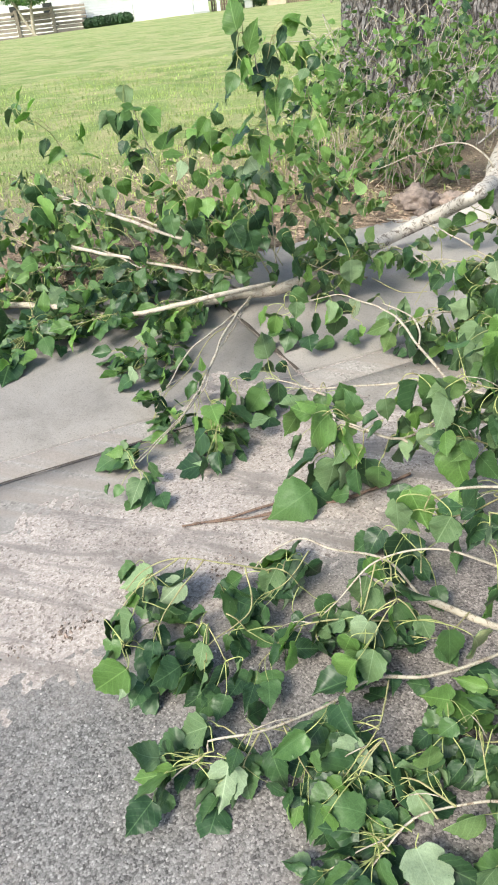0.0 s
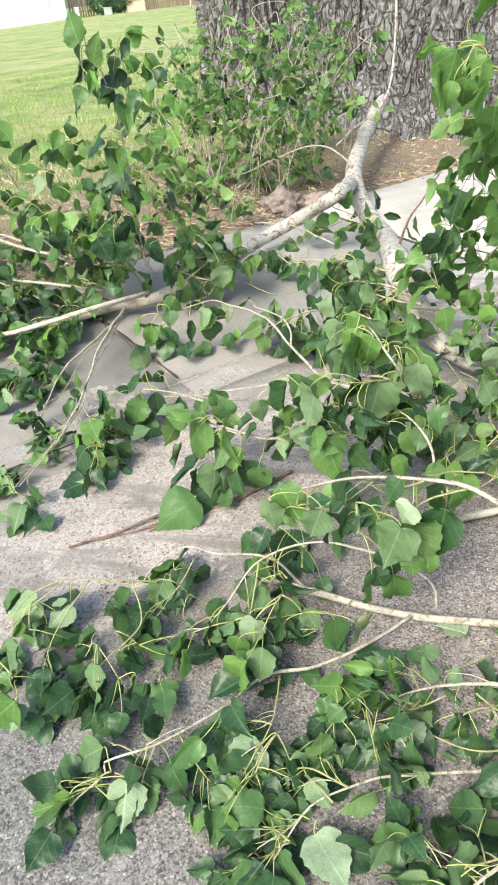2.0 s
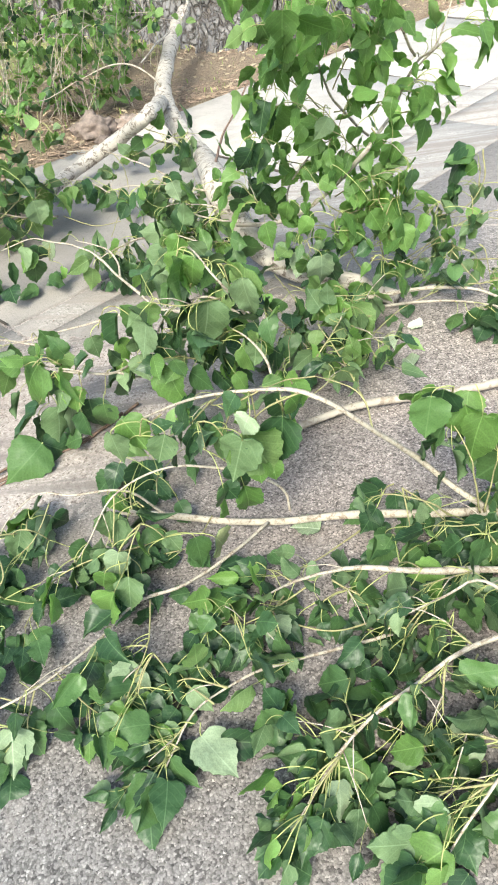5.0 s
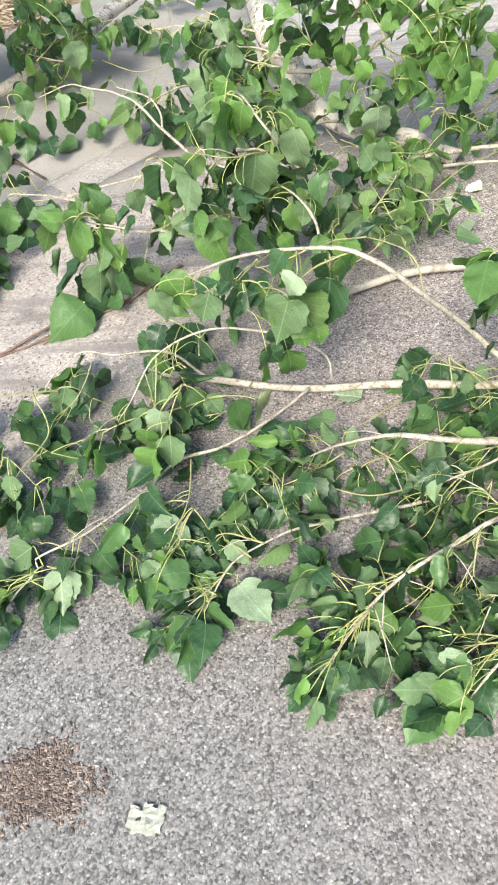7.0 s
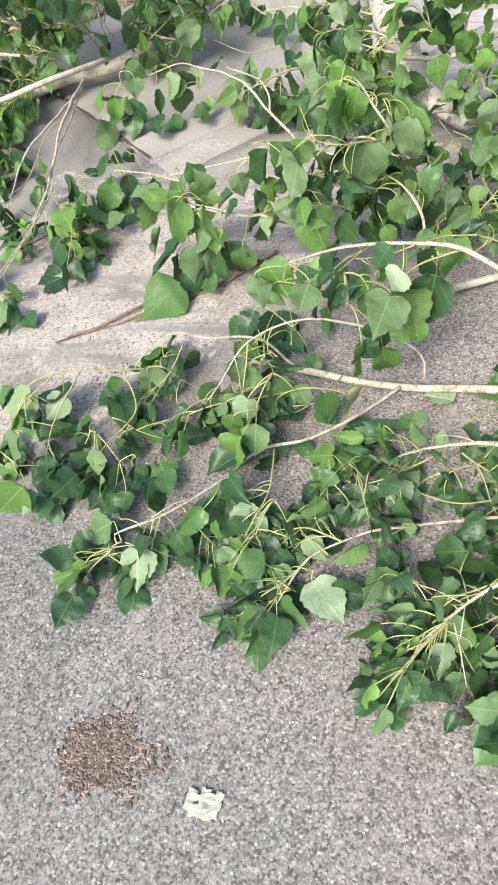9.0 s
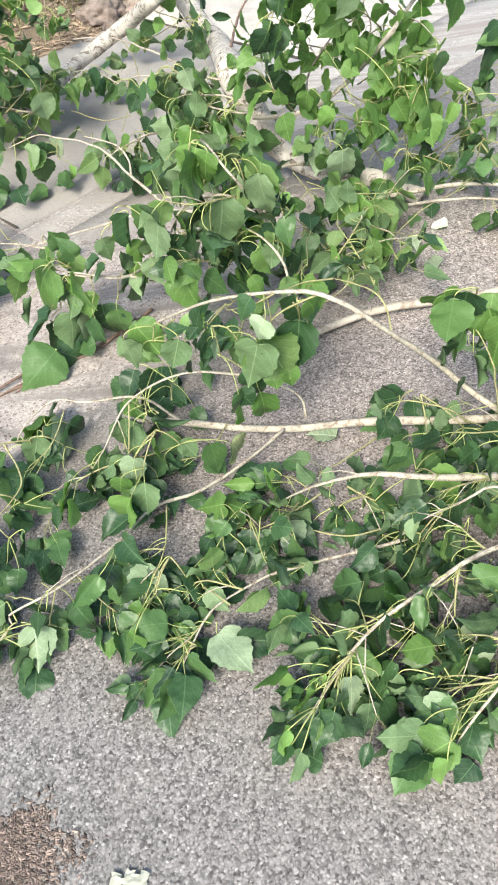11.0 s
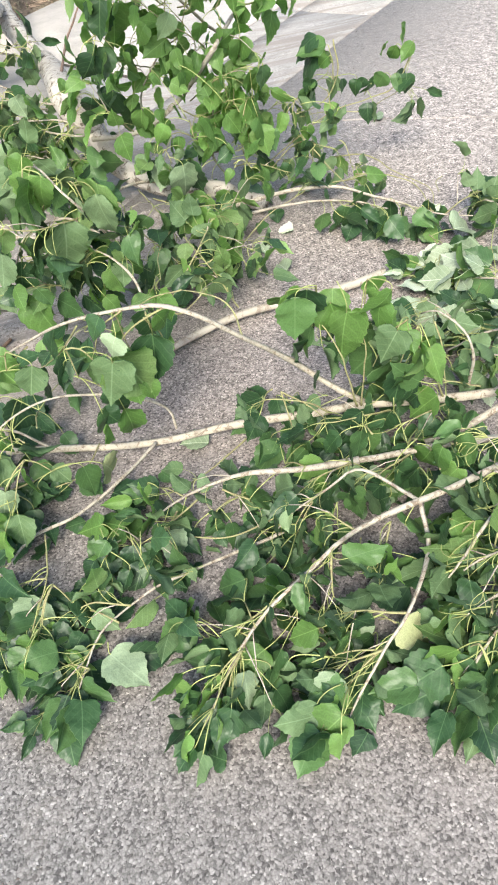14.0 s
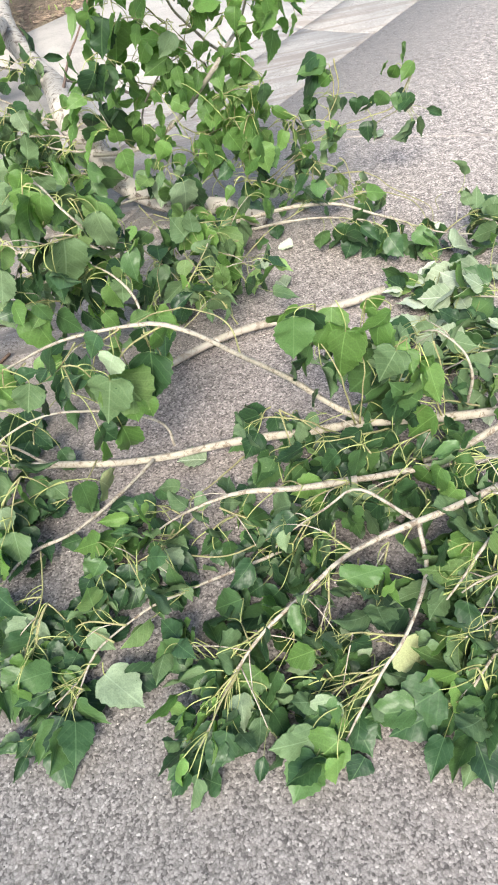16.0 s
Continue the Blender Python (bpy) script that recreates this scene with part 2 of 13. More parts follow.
def bark_material(name, pale, dark, scale, marks, rough_bump):
    m, t, b = nodes_of(name)
    o = place_of(t)
    n1 = noise_tex(t, o, scale, 6, 0.7, 0.6)
    base = ramp(t, n1, (0.3, tuple(c * 0.7 for c in pale)), (0.5, pale), (0.75, tuple(min(1, c * 1.15) for c in pale)))
    spots = ramp(t, noise_tex(t, o, scale * marks, 5, 0.75, 1.0), (0.39, grey(1)), (0.49, grey(0)))
    base = mix(t, spots, base, dark)
    t.links.new(base, b.inputs["Base Color"])
    b.inputs["Roughness"].default_value = 0.85
    b.inputs["Specular IOR Level"].default_value = 0.25
    bump(t, b, noise_tex(t, o, scale * 4, 5, 0.7), rough_bump, 0.006)
    return m


def plain_material(name, color, rough=0.7, vary=0.15, scale=8.0, relief=0.15, metal=0.0, pieces=0.0):
    m, t, b = nodes_of(name)
    o = place_of(t)
    base = ramp(t, noise_tex(t, o, scale, 5, 0.65), (0.3, tuple(c * (1 - vary) for c in color)), (0.7, tuple(min(1, c * (1 + vary)) for c in color)))
    info = t.nodes.new("ShaderNodeObjectInfo")
    base = mix(t, 1.0, base, ramp(t, info.outputs["Random"], (0, grey(1 - vary)), (1, grey(1 + vary * 0.5))), "MULTIPLY")
    if pieces:
        geo = t.nodes.new("ShaderNodeNewGeometry")
        base = mix(t, 1.0, base, ramp(t, geo.outputs["Random Per Island"], (0, grey(1 - pieces)), (0.8, grey(1)), (1, grey(1 + pieces))), "MULTIPLY")
    t.links.new(base, b.inputs["Base Color"])
    b.inputs["Roughness"].default_value, b.inputs["Metallic"].default_value = rough, metal
    bump(t, b, noise_tex(t, o, scale * 6, 4, 0.7), relief, 0.004)
    return m


ASPHALT = asphalt_material()
SILT = silt_material()
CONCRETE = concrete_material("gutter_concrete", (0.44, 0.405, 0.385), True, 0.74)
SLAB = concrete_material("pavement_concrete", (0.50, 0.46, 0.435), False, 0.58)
LAWN = lawn_material()
LEAF_TOP = leaf_material("leaf_upper_side", (0.024, 0.058, 0.027), (0.047, 0.104, 0.040), (0.090, 0.170, 0.056), 0.22, 0.4)
LEAF_UNDER = leaf_material("leaf_under_side", (0.11, 0.18, 0.08), (0.14, 0.22, 0.10), (0.19, 0.27, 0.14), 0.2, 0.6)
# young leaf green, with the brightness of backlit leaves painted into the colour
FRESH_LIT_TOP = leaf_material("fresh_lit_leaf_upper_side", (0.115, 0.215, 0.062), (0.155, 0.27, 0.078), (0.21, 0.335, 0.108), 0.45, 0.44)
FRESH_LIT_UNDER = leaf_material("fresh_lit_leaf_under_side", (0.16, 0.25, 0.09), (0.21, 0.31, 0.12), (0.27, 0.38, 0.165), 0.45, 0.6)
LIGHT_UNDER = leaf_material("leaf_matt_underside", (0.20, 0.275, 0.155), (0.235, 0.31, 0.185), (0.28, 0.355, 0.225), 0.15, 0.55)
WILTED = leaf_material("wilted_leaf", (0.27, 0.29, 0.14), (0.33, 0.35, 0.18), (0.38, 0.40, 0.22), 0.2, 0.7)
# pale underside, whitened in the colour to stand for reflected sky
LEAF_PALE = leaf_material("leaf_sky_whitened_underside", (0.24, 0.31, 0.19), (0.37, 0.44, 0.30), (0.60, 0.64, 0.52), 0.2, 0.5)
PETIOLE = plain_material("leaf_stalk", (0.40, 0.435, 0.16), 0.55, 0.3, 40, 0.05)
PALE_BARK = bark_material("pale_smooth_bark", (0.51, 0.465, 0.42), (0.15, 0.12, 0.10), 11, 2.2, 0.7)
TWIG_BARK = bark_material("twig_bark", (0.48, 0.425, 0.35), (0.24, 0.185, 0.14), 30, 2.0, 0.2)
YOUNG_STEM = bark_material("young_green_stem", (0.36, 0.345, 0.17), (0.27, 0.22, 0.13), 40, 2.0, 0.2)
DARK_TWIG = bark_material("dead_twig_bark", (0.23, 0.155, 0.12), (0.10, 0.07, 0.055), 40, 2.0, 0.3)
STICK_BARK = bark_material("weathered_stick_bark", (0.51, 0.45, 0.38), (0.32, 0.26, 0.21), 18, 2.0, 0.4)


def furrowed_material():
    """Old bark: long plates parted by wandering fissures, crevice shade painted in with their dark inner bark."""
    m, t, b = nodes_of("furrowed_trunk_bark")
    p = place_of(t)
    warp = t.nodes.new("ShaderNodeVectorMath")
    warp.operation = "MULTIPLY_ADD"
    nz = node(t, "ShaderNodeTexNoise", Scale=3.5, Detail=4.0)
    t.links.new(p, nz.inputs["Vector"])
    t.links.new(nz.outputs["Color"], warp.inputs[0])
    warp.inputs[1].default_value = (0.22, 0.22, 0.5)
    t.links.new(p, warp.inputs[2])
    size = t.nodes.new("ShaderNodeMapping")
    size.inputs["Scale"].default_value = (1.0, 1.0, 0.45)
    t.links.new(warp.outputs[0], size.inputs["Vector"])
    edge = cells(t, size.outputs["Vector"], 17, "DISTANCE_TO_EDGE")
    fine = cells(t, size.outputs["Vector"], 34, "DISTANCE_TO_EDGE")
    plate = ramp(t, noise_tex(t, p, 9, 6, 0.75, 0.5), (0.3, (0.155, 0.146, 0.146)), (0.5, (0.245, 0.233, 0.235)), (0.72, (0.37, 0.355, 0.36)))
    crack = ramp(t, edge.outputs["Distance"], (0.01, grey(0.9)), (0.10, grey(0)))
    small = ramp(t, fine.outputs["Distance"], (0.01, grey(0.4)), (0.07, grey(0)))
    # fissure brown: inner bark colour, with crevice shade painted into it
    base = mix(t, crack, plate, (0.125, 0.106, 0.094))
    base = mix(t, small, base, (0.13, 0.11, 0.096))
    t.links.new(base, b.inputs["Base Color"])
    b.inputs["Roughness"].default_value = 0.95
    b.inputs["Specular IOR Level"].default_value = 0.2
    under = bump(t, b, ramp(t, edge.outputs["Distance"], (0.0, grey(0)), (0.2, grey(1))), 0.9, 0.035)
    bump(t, b, noise_tex(t, p, 45, 5, 0.8), 0.6, 0.012, under)
    return m


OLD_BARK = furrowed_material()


# ---- making things ----
def part(name, bm, material, parent=None, label="", smooth=False):
    me = bpy.data.meshes.new(name)
    bm.to_mesh(me)
    bm.free()
    for mt in (material if isinstance(material, (list, tuple)) else (material,)):
        me.materials.append(mt)
    if smooth:
        me.polygons.foreach_set("use_smooth", [True] * len(me.polygons))
    ob = new(name, me)
    ob.parent = parent
    if label:
        tagged(ob, label)
    return ob


def pydata(name, verts, faces, material, parent=None, smooth=False):
    me = bpy.data.meshes.new(name)
    me.from_pydata(verts, [], faces)
    me.materials.append(material)
    if smooth:
        me.polygons.foreach_set("use_smooth", [True] * len(me.polygons))
    ob = new(name, me)
    ob.parent = parent
    return ob


def base_at(name, place):
    e = new(name)
    e.location = place
    e.empty_display_size = 0.1
    bpy.context.view_layer.update()
    return e


def put_under(ob, parent):
    ob.parent = parent
    ob.matrix_parent_inverse = Matrix.Translation(parent.location).inverted()
    return ob


def box(bm, c, s, m=None):
    r = bmesh.ops.create_cube(bm, size=1.0, matrix=(m or Matrix()) @ Matrix.LocRotScale(c, None, s))
    return r["verts"]


# ---- ground, road, gutter, pavement ----
def strip(name, us, ns, zf, material, parent=None):
    verts = [tuple(street(u, n, zf(u, n))) for n in ns for u in us]
    k = len(us)
    faces = [(j * k + i, j * k + i + 1, (j + 1) * k + i + 1, (j + 1) * k + i) for j in range(len(ns) - 1) for i in range(k - 1)]
    return pydata(name, verts, faces, material, parent, True)


HOUSE = Vector((-27.0, 66.0, 0.0))
ALONG, AHEAD = Vector((0.923, 0.385, 0)), Vector((-0.385, 0.923, 0))


def fall(x, y):
    """The far lawn dips to one side of the garage."""
    d = (Vector((x, y, 0)) - HOUSE)
    side = d.dot(ALONG)
    reach = min(1.0, max(0.0, 1 + d.dot(AHEAD) / 45))
    return 0.031 * max(-25.0, min(0.0, side)) * reach * reach


def lawn_height(u, n):
    z = rise(n)
    if n > 10:
        p = street(u, n)
        z += fall(p.x, p.y)
    if n < 4.04:
        return z - 0.14 if n > -9.2 else z
    near = max(0.0, 1 - max(0, n - 14) / 30) * max(0.0, 1 - abs(u) / 60)
    return z + near * (0.03 * noise.noise((u * 0.8, n * 0.8, 3)) + 0.012 * noise.noise((u * 4, n * 4, 7)))


US = [-400, -200, -100, -60, -30] + [-20 + 0.35 * i for i in range(115)] + [22, 26, 32, 45, 70, 120, 220, 400]
NS = [-400, -150, -60, -20, -9.2, -9.1, 0, 3.9, 4.02] + [4.05 + 0.25 * i for i in range(60)] + [20, 22, 25, 29, 34, 40, 48, 60, 80, 120, 200, 400]
tagged(strip("ground", US, NS, lawn_height, LAWN), "mown lawn with bare dirt and straw along the pavement", "lawn", kind="structure")


def slab_strip(name, u0, u1, prof, material, depth=0.12, label="", category=""):
    us = [u0 + (u1 - u0) * i / 60 for i in range(61)]
    bm = bmesh.new()
    rows = []
    for n, z in prof:
        rows.append([bm.verts.new(street(u, n, z + 0.002 * noise.noise((u * 2, n * 5, 1)))) for u in us])
    for a, b in zip(rows, rows[1:]):
        for i in range(60):
            bm.faces.new((a[i], a[i + 1], b[i + 1], b[i]))
    for row in (rows[0], rows[-1]):
        low = [bm.verts.new(v.co - Vector((0, 0, depth))) for v in row]
        for i in range(60):
            bm.faces.new((row[i], row[i + 1], low[i + 1], low[i]))
    return tagged(part(name, bm, material, None, "", True), label, category, kind="structure")


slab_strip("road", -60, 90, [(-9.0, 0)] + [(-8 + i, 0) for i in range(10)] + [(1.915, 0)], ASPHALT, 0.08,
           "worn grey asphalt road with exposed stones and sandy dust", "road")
gutter = base_at("gutter", street(0, 2.3))
tagged(gutter, "pale concrete gutter and low kerb streaked with sand", "gutter", kind="structure")
GUTTER_PROFILE = [(1.925, -0.001), (1.97, -0.003), (2.15, -0.008), (2.3, -0.010), (2.395, -0.008)]
KERB_PROFILE = [(2.405, -0.012), (2.415, -0.006), (2.45, 0.0), (2.49, 0.005), (2.52, 0.009), (2.53, 0.004)]
for k in range(-6, 12):
    for name, prof in (("gutter_slab", GUTTER_PROFILE), ("kerb_slab", KERB_PROFILE)):
        bm = bmesh.new()
        u0, u1 = 1.66 + 3.05 * k + 0.004, 1.66 + 3.05 * (k + 1) - 0.004
        us = [u0, u0 + 0.01] + [u0 + (u1 - u0) * i / 8 for i in range(1, 8)] + [u1 - 0.01, u1]
        rows = [[bm.verts.new(street(u, n, z - (0.006 if i in (0, len(us) - 1) else 0))) for i, u in enumerate(us)] for n, z in prof]
        for a, b in zip(rows, rows[1:]):
            for i in range(len(us) - 1):
                bm.faces.new((a[i], a[i + 1], b[i + 1], b[i]))
        edge = rows[0] + [r[-1] for r in rows[1:]] + rows[-1][-2::-1] + [r[0] for r in rows[-2:0:-1]]
        low = [bm.verts.new(v.co - Vector((0, 0, 0.1))) for v in edge]
        for i in range(len(edge)):
            j = (i + 1) % len(edge)
            bm.faces.new((edge[i], low[i], low[j], edge[j]))
        put_under(part(name, bm, CONCRETE, None, "", True), gutter)
pavement = base_at("pavement", street(0, 3.5, 0.05))
tagged(pavement, "smooth pale concrete pavement slabs with dirty joints", "pavement", kind="structure")
for k in range(-10, 20):
    bm = bmesh.new()
    u0, u1 = 1.66 + 1.83 * k + 0.007, 1.66 + 1.83 * (k + 1) - 0.007
    us = [u0, u0 + 0.005, u0 + 0.6, u0 + 1.2, u1 - 0.005, u1]
    ns = [2.542, 2.549, 2.9, 3.3, 3.7, 3.988, 4.0]
    tilt = 0.004 * math.sin(k * 2.3)
    rows = [[bm.verts.new(street(u, n, rise(n) + tilt - (0.005 if i in (0, 5) or j in (0, 6) else 0))) for i, u in enumerate(us)] for j, n in enumerate(ns)]
    for a, b in zip(rows, rows[1:]):
        for i in range(5):
            bm.faces.new((a[i], a[i + 1], b[i + 1], b[i]))
    edge = rows[0] + [r[-1] for r in rows[1:]] + rows[-1][-2::-1] + [r[0] for r in rows[-2:0:-1]]
    low = [bm.verts.new(v.co - Vector((0, 0, 0.12))) for v in edge]
    for i in range(len(edge)):
        j = (i + 1) % len(edge)
        bm.faces.new((edge[i], low[i], low[j], edge[j]))
    put_under(part("slab", bm, SLAB, None, "", True), pavement)


# dirt packed into the joints
JOINT_DIRT = plain_material("dark_joint_dirt", (0.085, 0.068, 0.058), 0.95, 0.35, 60.0, 0.4)


def joint(parent, a, b, half, seed):
    """A ragged line of dark dirt from a to b, given along and across the street."""
    verts, faces = [], []
    steps = max(8, int(math.dist(a, b) / 0.03))
    for i in range(steps + 1):
        u, n = a[0] + (b[0] - a[0]) * i / steps, a[1] + (b[1] - a[1]) * i / steps
        w = half * (1 + 0.9 * noise.noise((i * 0.31, seed, 0.5)))
        across = (1, 0) if abs(b[1] - a[1]) > abs(b[0] - a[0]) else (0, 1)
        for k, z in ((-1, 0.001), (0, 0.004), (1, 0.001)):
            p = street(u + across[0] * w * k, n + across[1] * w * k)
            verts.append((p.x, p.y, rise(n) + z + 0.003))
        if i:
            j = 3 * i
            faces += [(j - 3, j - 2, j + 1, j), (j - 2, j - 1, j + 2, j + 1)]
    put_under(pydata("joint_dirt", verts, faces, JOINT_DIRT, None, True), parent)


for k in range(-3, 6):
    joint(pavement, (1.66 + 1.83 * k, 2.56), (1.66 + 1.83 * k, 3.98), 0.008, k)
joint(gutter, (-4.0, 2.402), (1.35, 2.402), 0.004, 47)


# sand washed over the gutter and the edge of the asphalt
def silt_height(u, n):
    ragged = 0.10 * noise.noise((u * 1.4, 3.1, 0)) + 0.045 * noise.noise((u * 5.0, n * 5.0, 1)) + 0.07 * noise.noise((u * 17, n * 17, 2)) + 0.09 * noise.noise((u * 45, n * 45, 8))
    low = (n - 1.40 - ragged - 0.10 * max(0.0, min(1.0, u - 0.6))) / 0.24
    spill = max(0.0, 1 - abs(u - 1.35) / 0.55)
    high = (2.16 + 0.55 * spill + 1.3 * ragged - n) / 0.16
    ends = min((u + 3.0) / 0.8, (2.5 + 2 * ragged - u) / 0.5)
    full = max(-1.0, min(1.0, low, high, ends))
    return 0.007 * full - 0.002 + 0.0028 * noise.noise((u * 7, n * 12, 4)) + 0.0014 * noise.noise((u * 26, n * 26, 5)) + 0.0008 * noise.noise((u * 60, n * 60, 6))


def silt_top(u, n):
    return rise(n) + silt_height(u, n)


tagged(strip("silt", [-3.0 + 0.018 * i for i in range(480)], [1.16 + 0.018 * i for i in range(100)], silt_top, SILT),
       "pinkish sand washed over the gutter with grey damp streaks", "sand", kind="stuff")

# ---- leaves and twigs ----
OUTLINE = ((0.0, 0.0), (0.12, -0.035), (0.24, -0.03), (0.35, 0.01), (0.445, 0.07), (0.51, 0.15), (0.54, 0.24), (0.54, 0.33), (0.52, 0.42), (0.48, 0.505), (0.425, 0.585),
           (0.36, 0.66), (0.285, 0.73), (0.205, 0.80), (0.125, 0.865), (0.055, 0.93), (0.0, 1.03))


def leaf_mesh(name, bend, stalk, cup, curl, rng, faces=None, lean=0.5):
    """A triangular toothed leaf with two faces a hair apart on a long stalk; the stalk starts at the origin along +y, arches and turns down by bend degrees."""
    bm = bmesh.new()
    uv = bm.loops.layers.uv.new("UVMap")
    pts, at = [], Vector((0, 0, 0))
    side, lift = rng.uniform(-0.7, 0.7) * (1.0 if bend > 30 else 2.2), rng.uniform(5, 24) if bend > 10 else rng.uniform(0, 8)
    steps = 6
    for i in range(steps + 1):
        pts.append(at.copy())
        a = radians(-lift + (bend + lift) * ((i + 0.5) / steps) ** 1.25)
        at = at + Vector((side * 0.6 * (i / steps - 0.3), math.cos(a), -math.sin(a))) * stalk / steps
    rings = []
    for i, c in enumerate(pts):
        w = 0.021 - 0.007 * i / steps
        d = (pts[min(i + 1, steps)] - pts[max(i - 1, 0)]).normalized()
        e = d.cross(Vector((1, 0, 0))).normalized()
        rings.append([bm.verts.new(c + Vector((1, 0, 0)) * math.cos(k * 2.094) * w + e * math.sin(k * 2.094) * w) for k in range(3)])
    for p, q in zip(rings, rings[1:]):
        for k in range(3):
            f = bm.faces.new((p[k], p[(k + 1) % 3], q[(k + 1) % 3], q[k]))
            f.material_index, f.smooth = 2, True
    root = pts[-1]
    wave, wave2 = rng.uniform(0, 6), rng.uniform(0, 6)
    a = radians(bend)
    roll = rng.uniform(-lean, lean)
    ahead, across = Vector((0, math.cos(a), -math.sin(a))), Vector((math.cos(roll), 0, math.sin(roll)))
    up = across.cross(ahead).normalized()
    if up.z < 0 and bend < 80:
        up = -up
    twist, wide = rng.uniform(-0.3, 0.3), rng.uniform(0.92, 1.1)
    limp_side = (rng.uniform(0.7, 1.3), rng.uniform(0.7, 1.3))
    last = len(OUTLINE) - 1
    for layer in (0, 1):
        rows = {}
        for k, (x, y) in enumerate(OUTLINE):
            tooth = (0.06 if k % 2 else -0.04) if 3 < k < last else 0.0
            for j, share in enumerate((0.0, 0.5, 1.0)):
                for s in (0, 1):
                    xx = x * wide * share * (1 + (tooth if j == 2 else 0))
                    fold = cup * limp_side[s]
                    h = -curl * y * y * (1 + 0.4 * math.sin(wave2)) + fold * xx * 1.3 - 1.5 * fold * xx * xx
                    h += (0.05 * math.sin(y * 9 + s * 2 + wave) + 0.02 * math.sin(y * 21 + s + wave2)) * min(1, xx * 2.4) + twist * (xx if s else -xx) * y
                    yy = y + (0.012 * (k % 2) if j == 2 else 0) - 0.25 * (1 - share) * min(0.0, y)
                    flat = 1 - 0.35 * min(1.0, abs(fold)) * share
                    if j == 0 and s == 1:
                        rows[k, 0, 1] = rows[k, 0, 0]
                        continue
                    rows[k, j, s] = bm.verts.new(root + ahead * yy + across * (xx if s else -xx) * flat + up * (h - layer * 0.02))
        for s in (0, 1):
            for k in range(last):
                for j in (0, 1):
                    ids = ((k, j), (k, j + 1), (k + 1, j + 1), (k + 1, j))
                    quad, uvs = [], []
                    for kk, jj in ids:
                        x, y = OUTLINE[kk]
                        if kk in (0, last):
                            jj = 0
                        vert = rows[kk, jj, s]
                        if vert not in quad:
                            quad.append(vert)
                            uvs.append((x * jj * 0.5, y))
                    if len(quad) < 3:
                        continue
                    corners = list(zip(quad, uvs))
                    if (s == 0) != (layer == 1):
                        corners.reverse()
                    f = bm.faces.new([c for c, _ in corners])
                    f.material_index, f.smooth = layer, True
                    for lp, (_, (uu, vv)) in zip(f.loops, corners):
                        lp[uv].uv = ((vv - 0.75 * uu), uu)
    bmesh.ops.delete(bm, geom=[v for v in bm.verts if not v.link_faces], context="VERTS")
    me = bpy.data.meshes.new(name)
    bm.to_mesh(me)
    bm.free()
    for mt in faces or (LEAF_TOP, LEAF_UNDER, PETIOLE):
        me.materials.append(mt)
    tip = root + ahead * 1.04 - up * curl
    return me, tip, root + ahead * 0.3


rng = random.Random(11)
LEAVES, FRESH_LIT_LEAVES, PALE_LEAVES = {}, {}, {}
for bend in (0, 25, 50, 78, 100):
    LEAVES[bend] = [leaf_mesh("leaf", bend, rng.uniform(0.8, 1.3), rng.choice((-0.3, -0.1, 0.1, 0.2, 0.35, 0.8)) * rng.uniform(0.8, 1.2), rng.uniform(-0.25, 0.45), rng) for _ in range(8)]
    FRESH_LIT_LEAVES[bend] = [leaf_mesh("leaf", bend, rng.uniform(0.8, 1.3), rng.choice((-0.3, 0.1, 0.3, 0.7)) * rng.uniform(0.8, 1.2), rng.uniform(-0.25, 0.45), rng, (FRESH_LIT_TOP, FRESH_LIT_UNDER, PETIOLE)) for _ in range(5)]
    PALE_LEAVES[bend] = [leaf_mesh("leaf", bend, rng.uniform(0.75, 1.15), rng.uniform(-0.3, 0.5), rng.uniform(-0.25, 0.3), rng, (LEAF_PALE, LEAF_TOP, PETIOLE)) for _ in range(3)]


BLADES = {}
for kind, mats in (("d", (LEAF_TOP, LEAF_UNDER, PETIOLE)), ("g", (LEAF_TOP, LEAF_UNDER, PETIOLE)), ("f", (FRESH_LIT_TOP, FRESH_LIT_UNDER, PETIOLE)), ("u", (LEAF_UNDER, LEAF_TOP, PETIOLE)),
                   ("l", (LIGHT_UNDER, LEAF_TOP, PETIOLE)), ("p", (LEAF_PALE, LEAF_TOP, PETIOLE)), ("y", (WILTED, LEAF_UNDER, PETIOLE)), ("s", (LEAF_TOP, LEAF_UNDER, PETIOLE))):
    BLADES[kind] = [leaf_mesh("leaf", 0, 0.03, rng.choice((-0.5, -0.3, 0.2, 0.4, 0.7)) * rng.uniform(0.7, 1.2), rng.uniform(-0.15, 0.55), rng, mats, 0.2)[0] for _ in range(6)]


def smooth_line(points, step=0.03):
    """Points of an even curve through the given ones."""
    p = [Vector(q) for q in points]
    p = [p[0] * 2 - p[1]] + p + [p[-1] * 2 - p[-2]]
    out = []
    for i in range(1, len(p) - 2):
        k = max(2, int((p[i + 1] - p[i]).length / step))
        for j in range(k):
            s = j / k
            out.append(0.5 * (2 * p[i] + (p[i + 1] - p[i - 1]) * s + (2 * p[i - 1] - 5 * p[i] + 4 * p[i + 1] - p[i + 2]) * s * s
                              + (3 * p[i] - p[i - 1] - 3 * p[i + 1] + p[i + 2]) * s ** 3))
    out.append(p[-2])
    return out


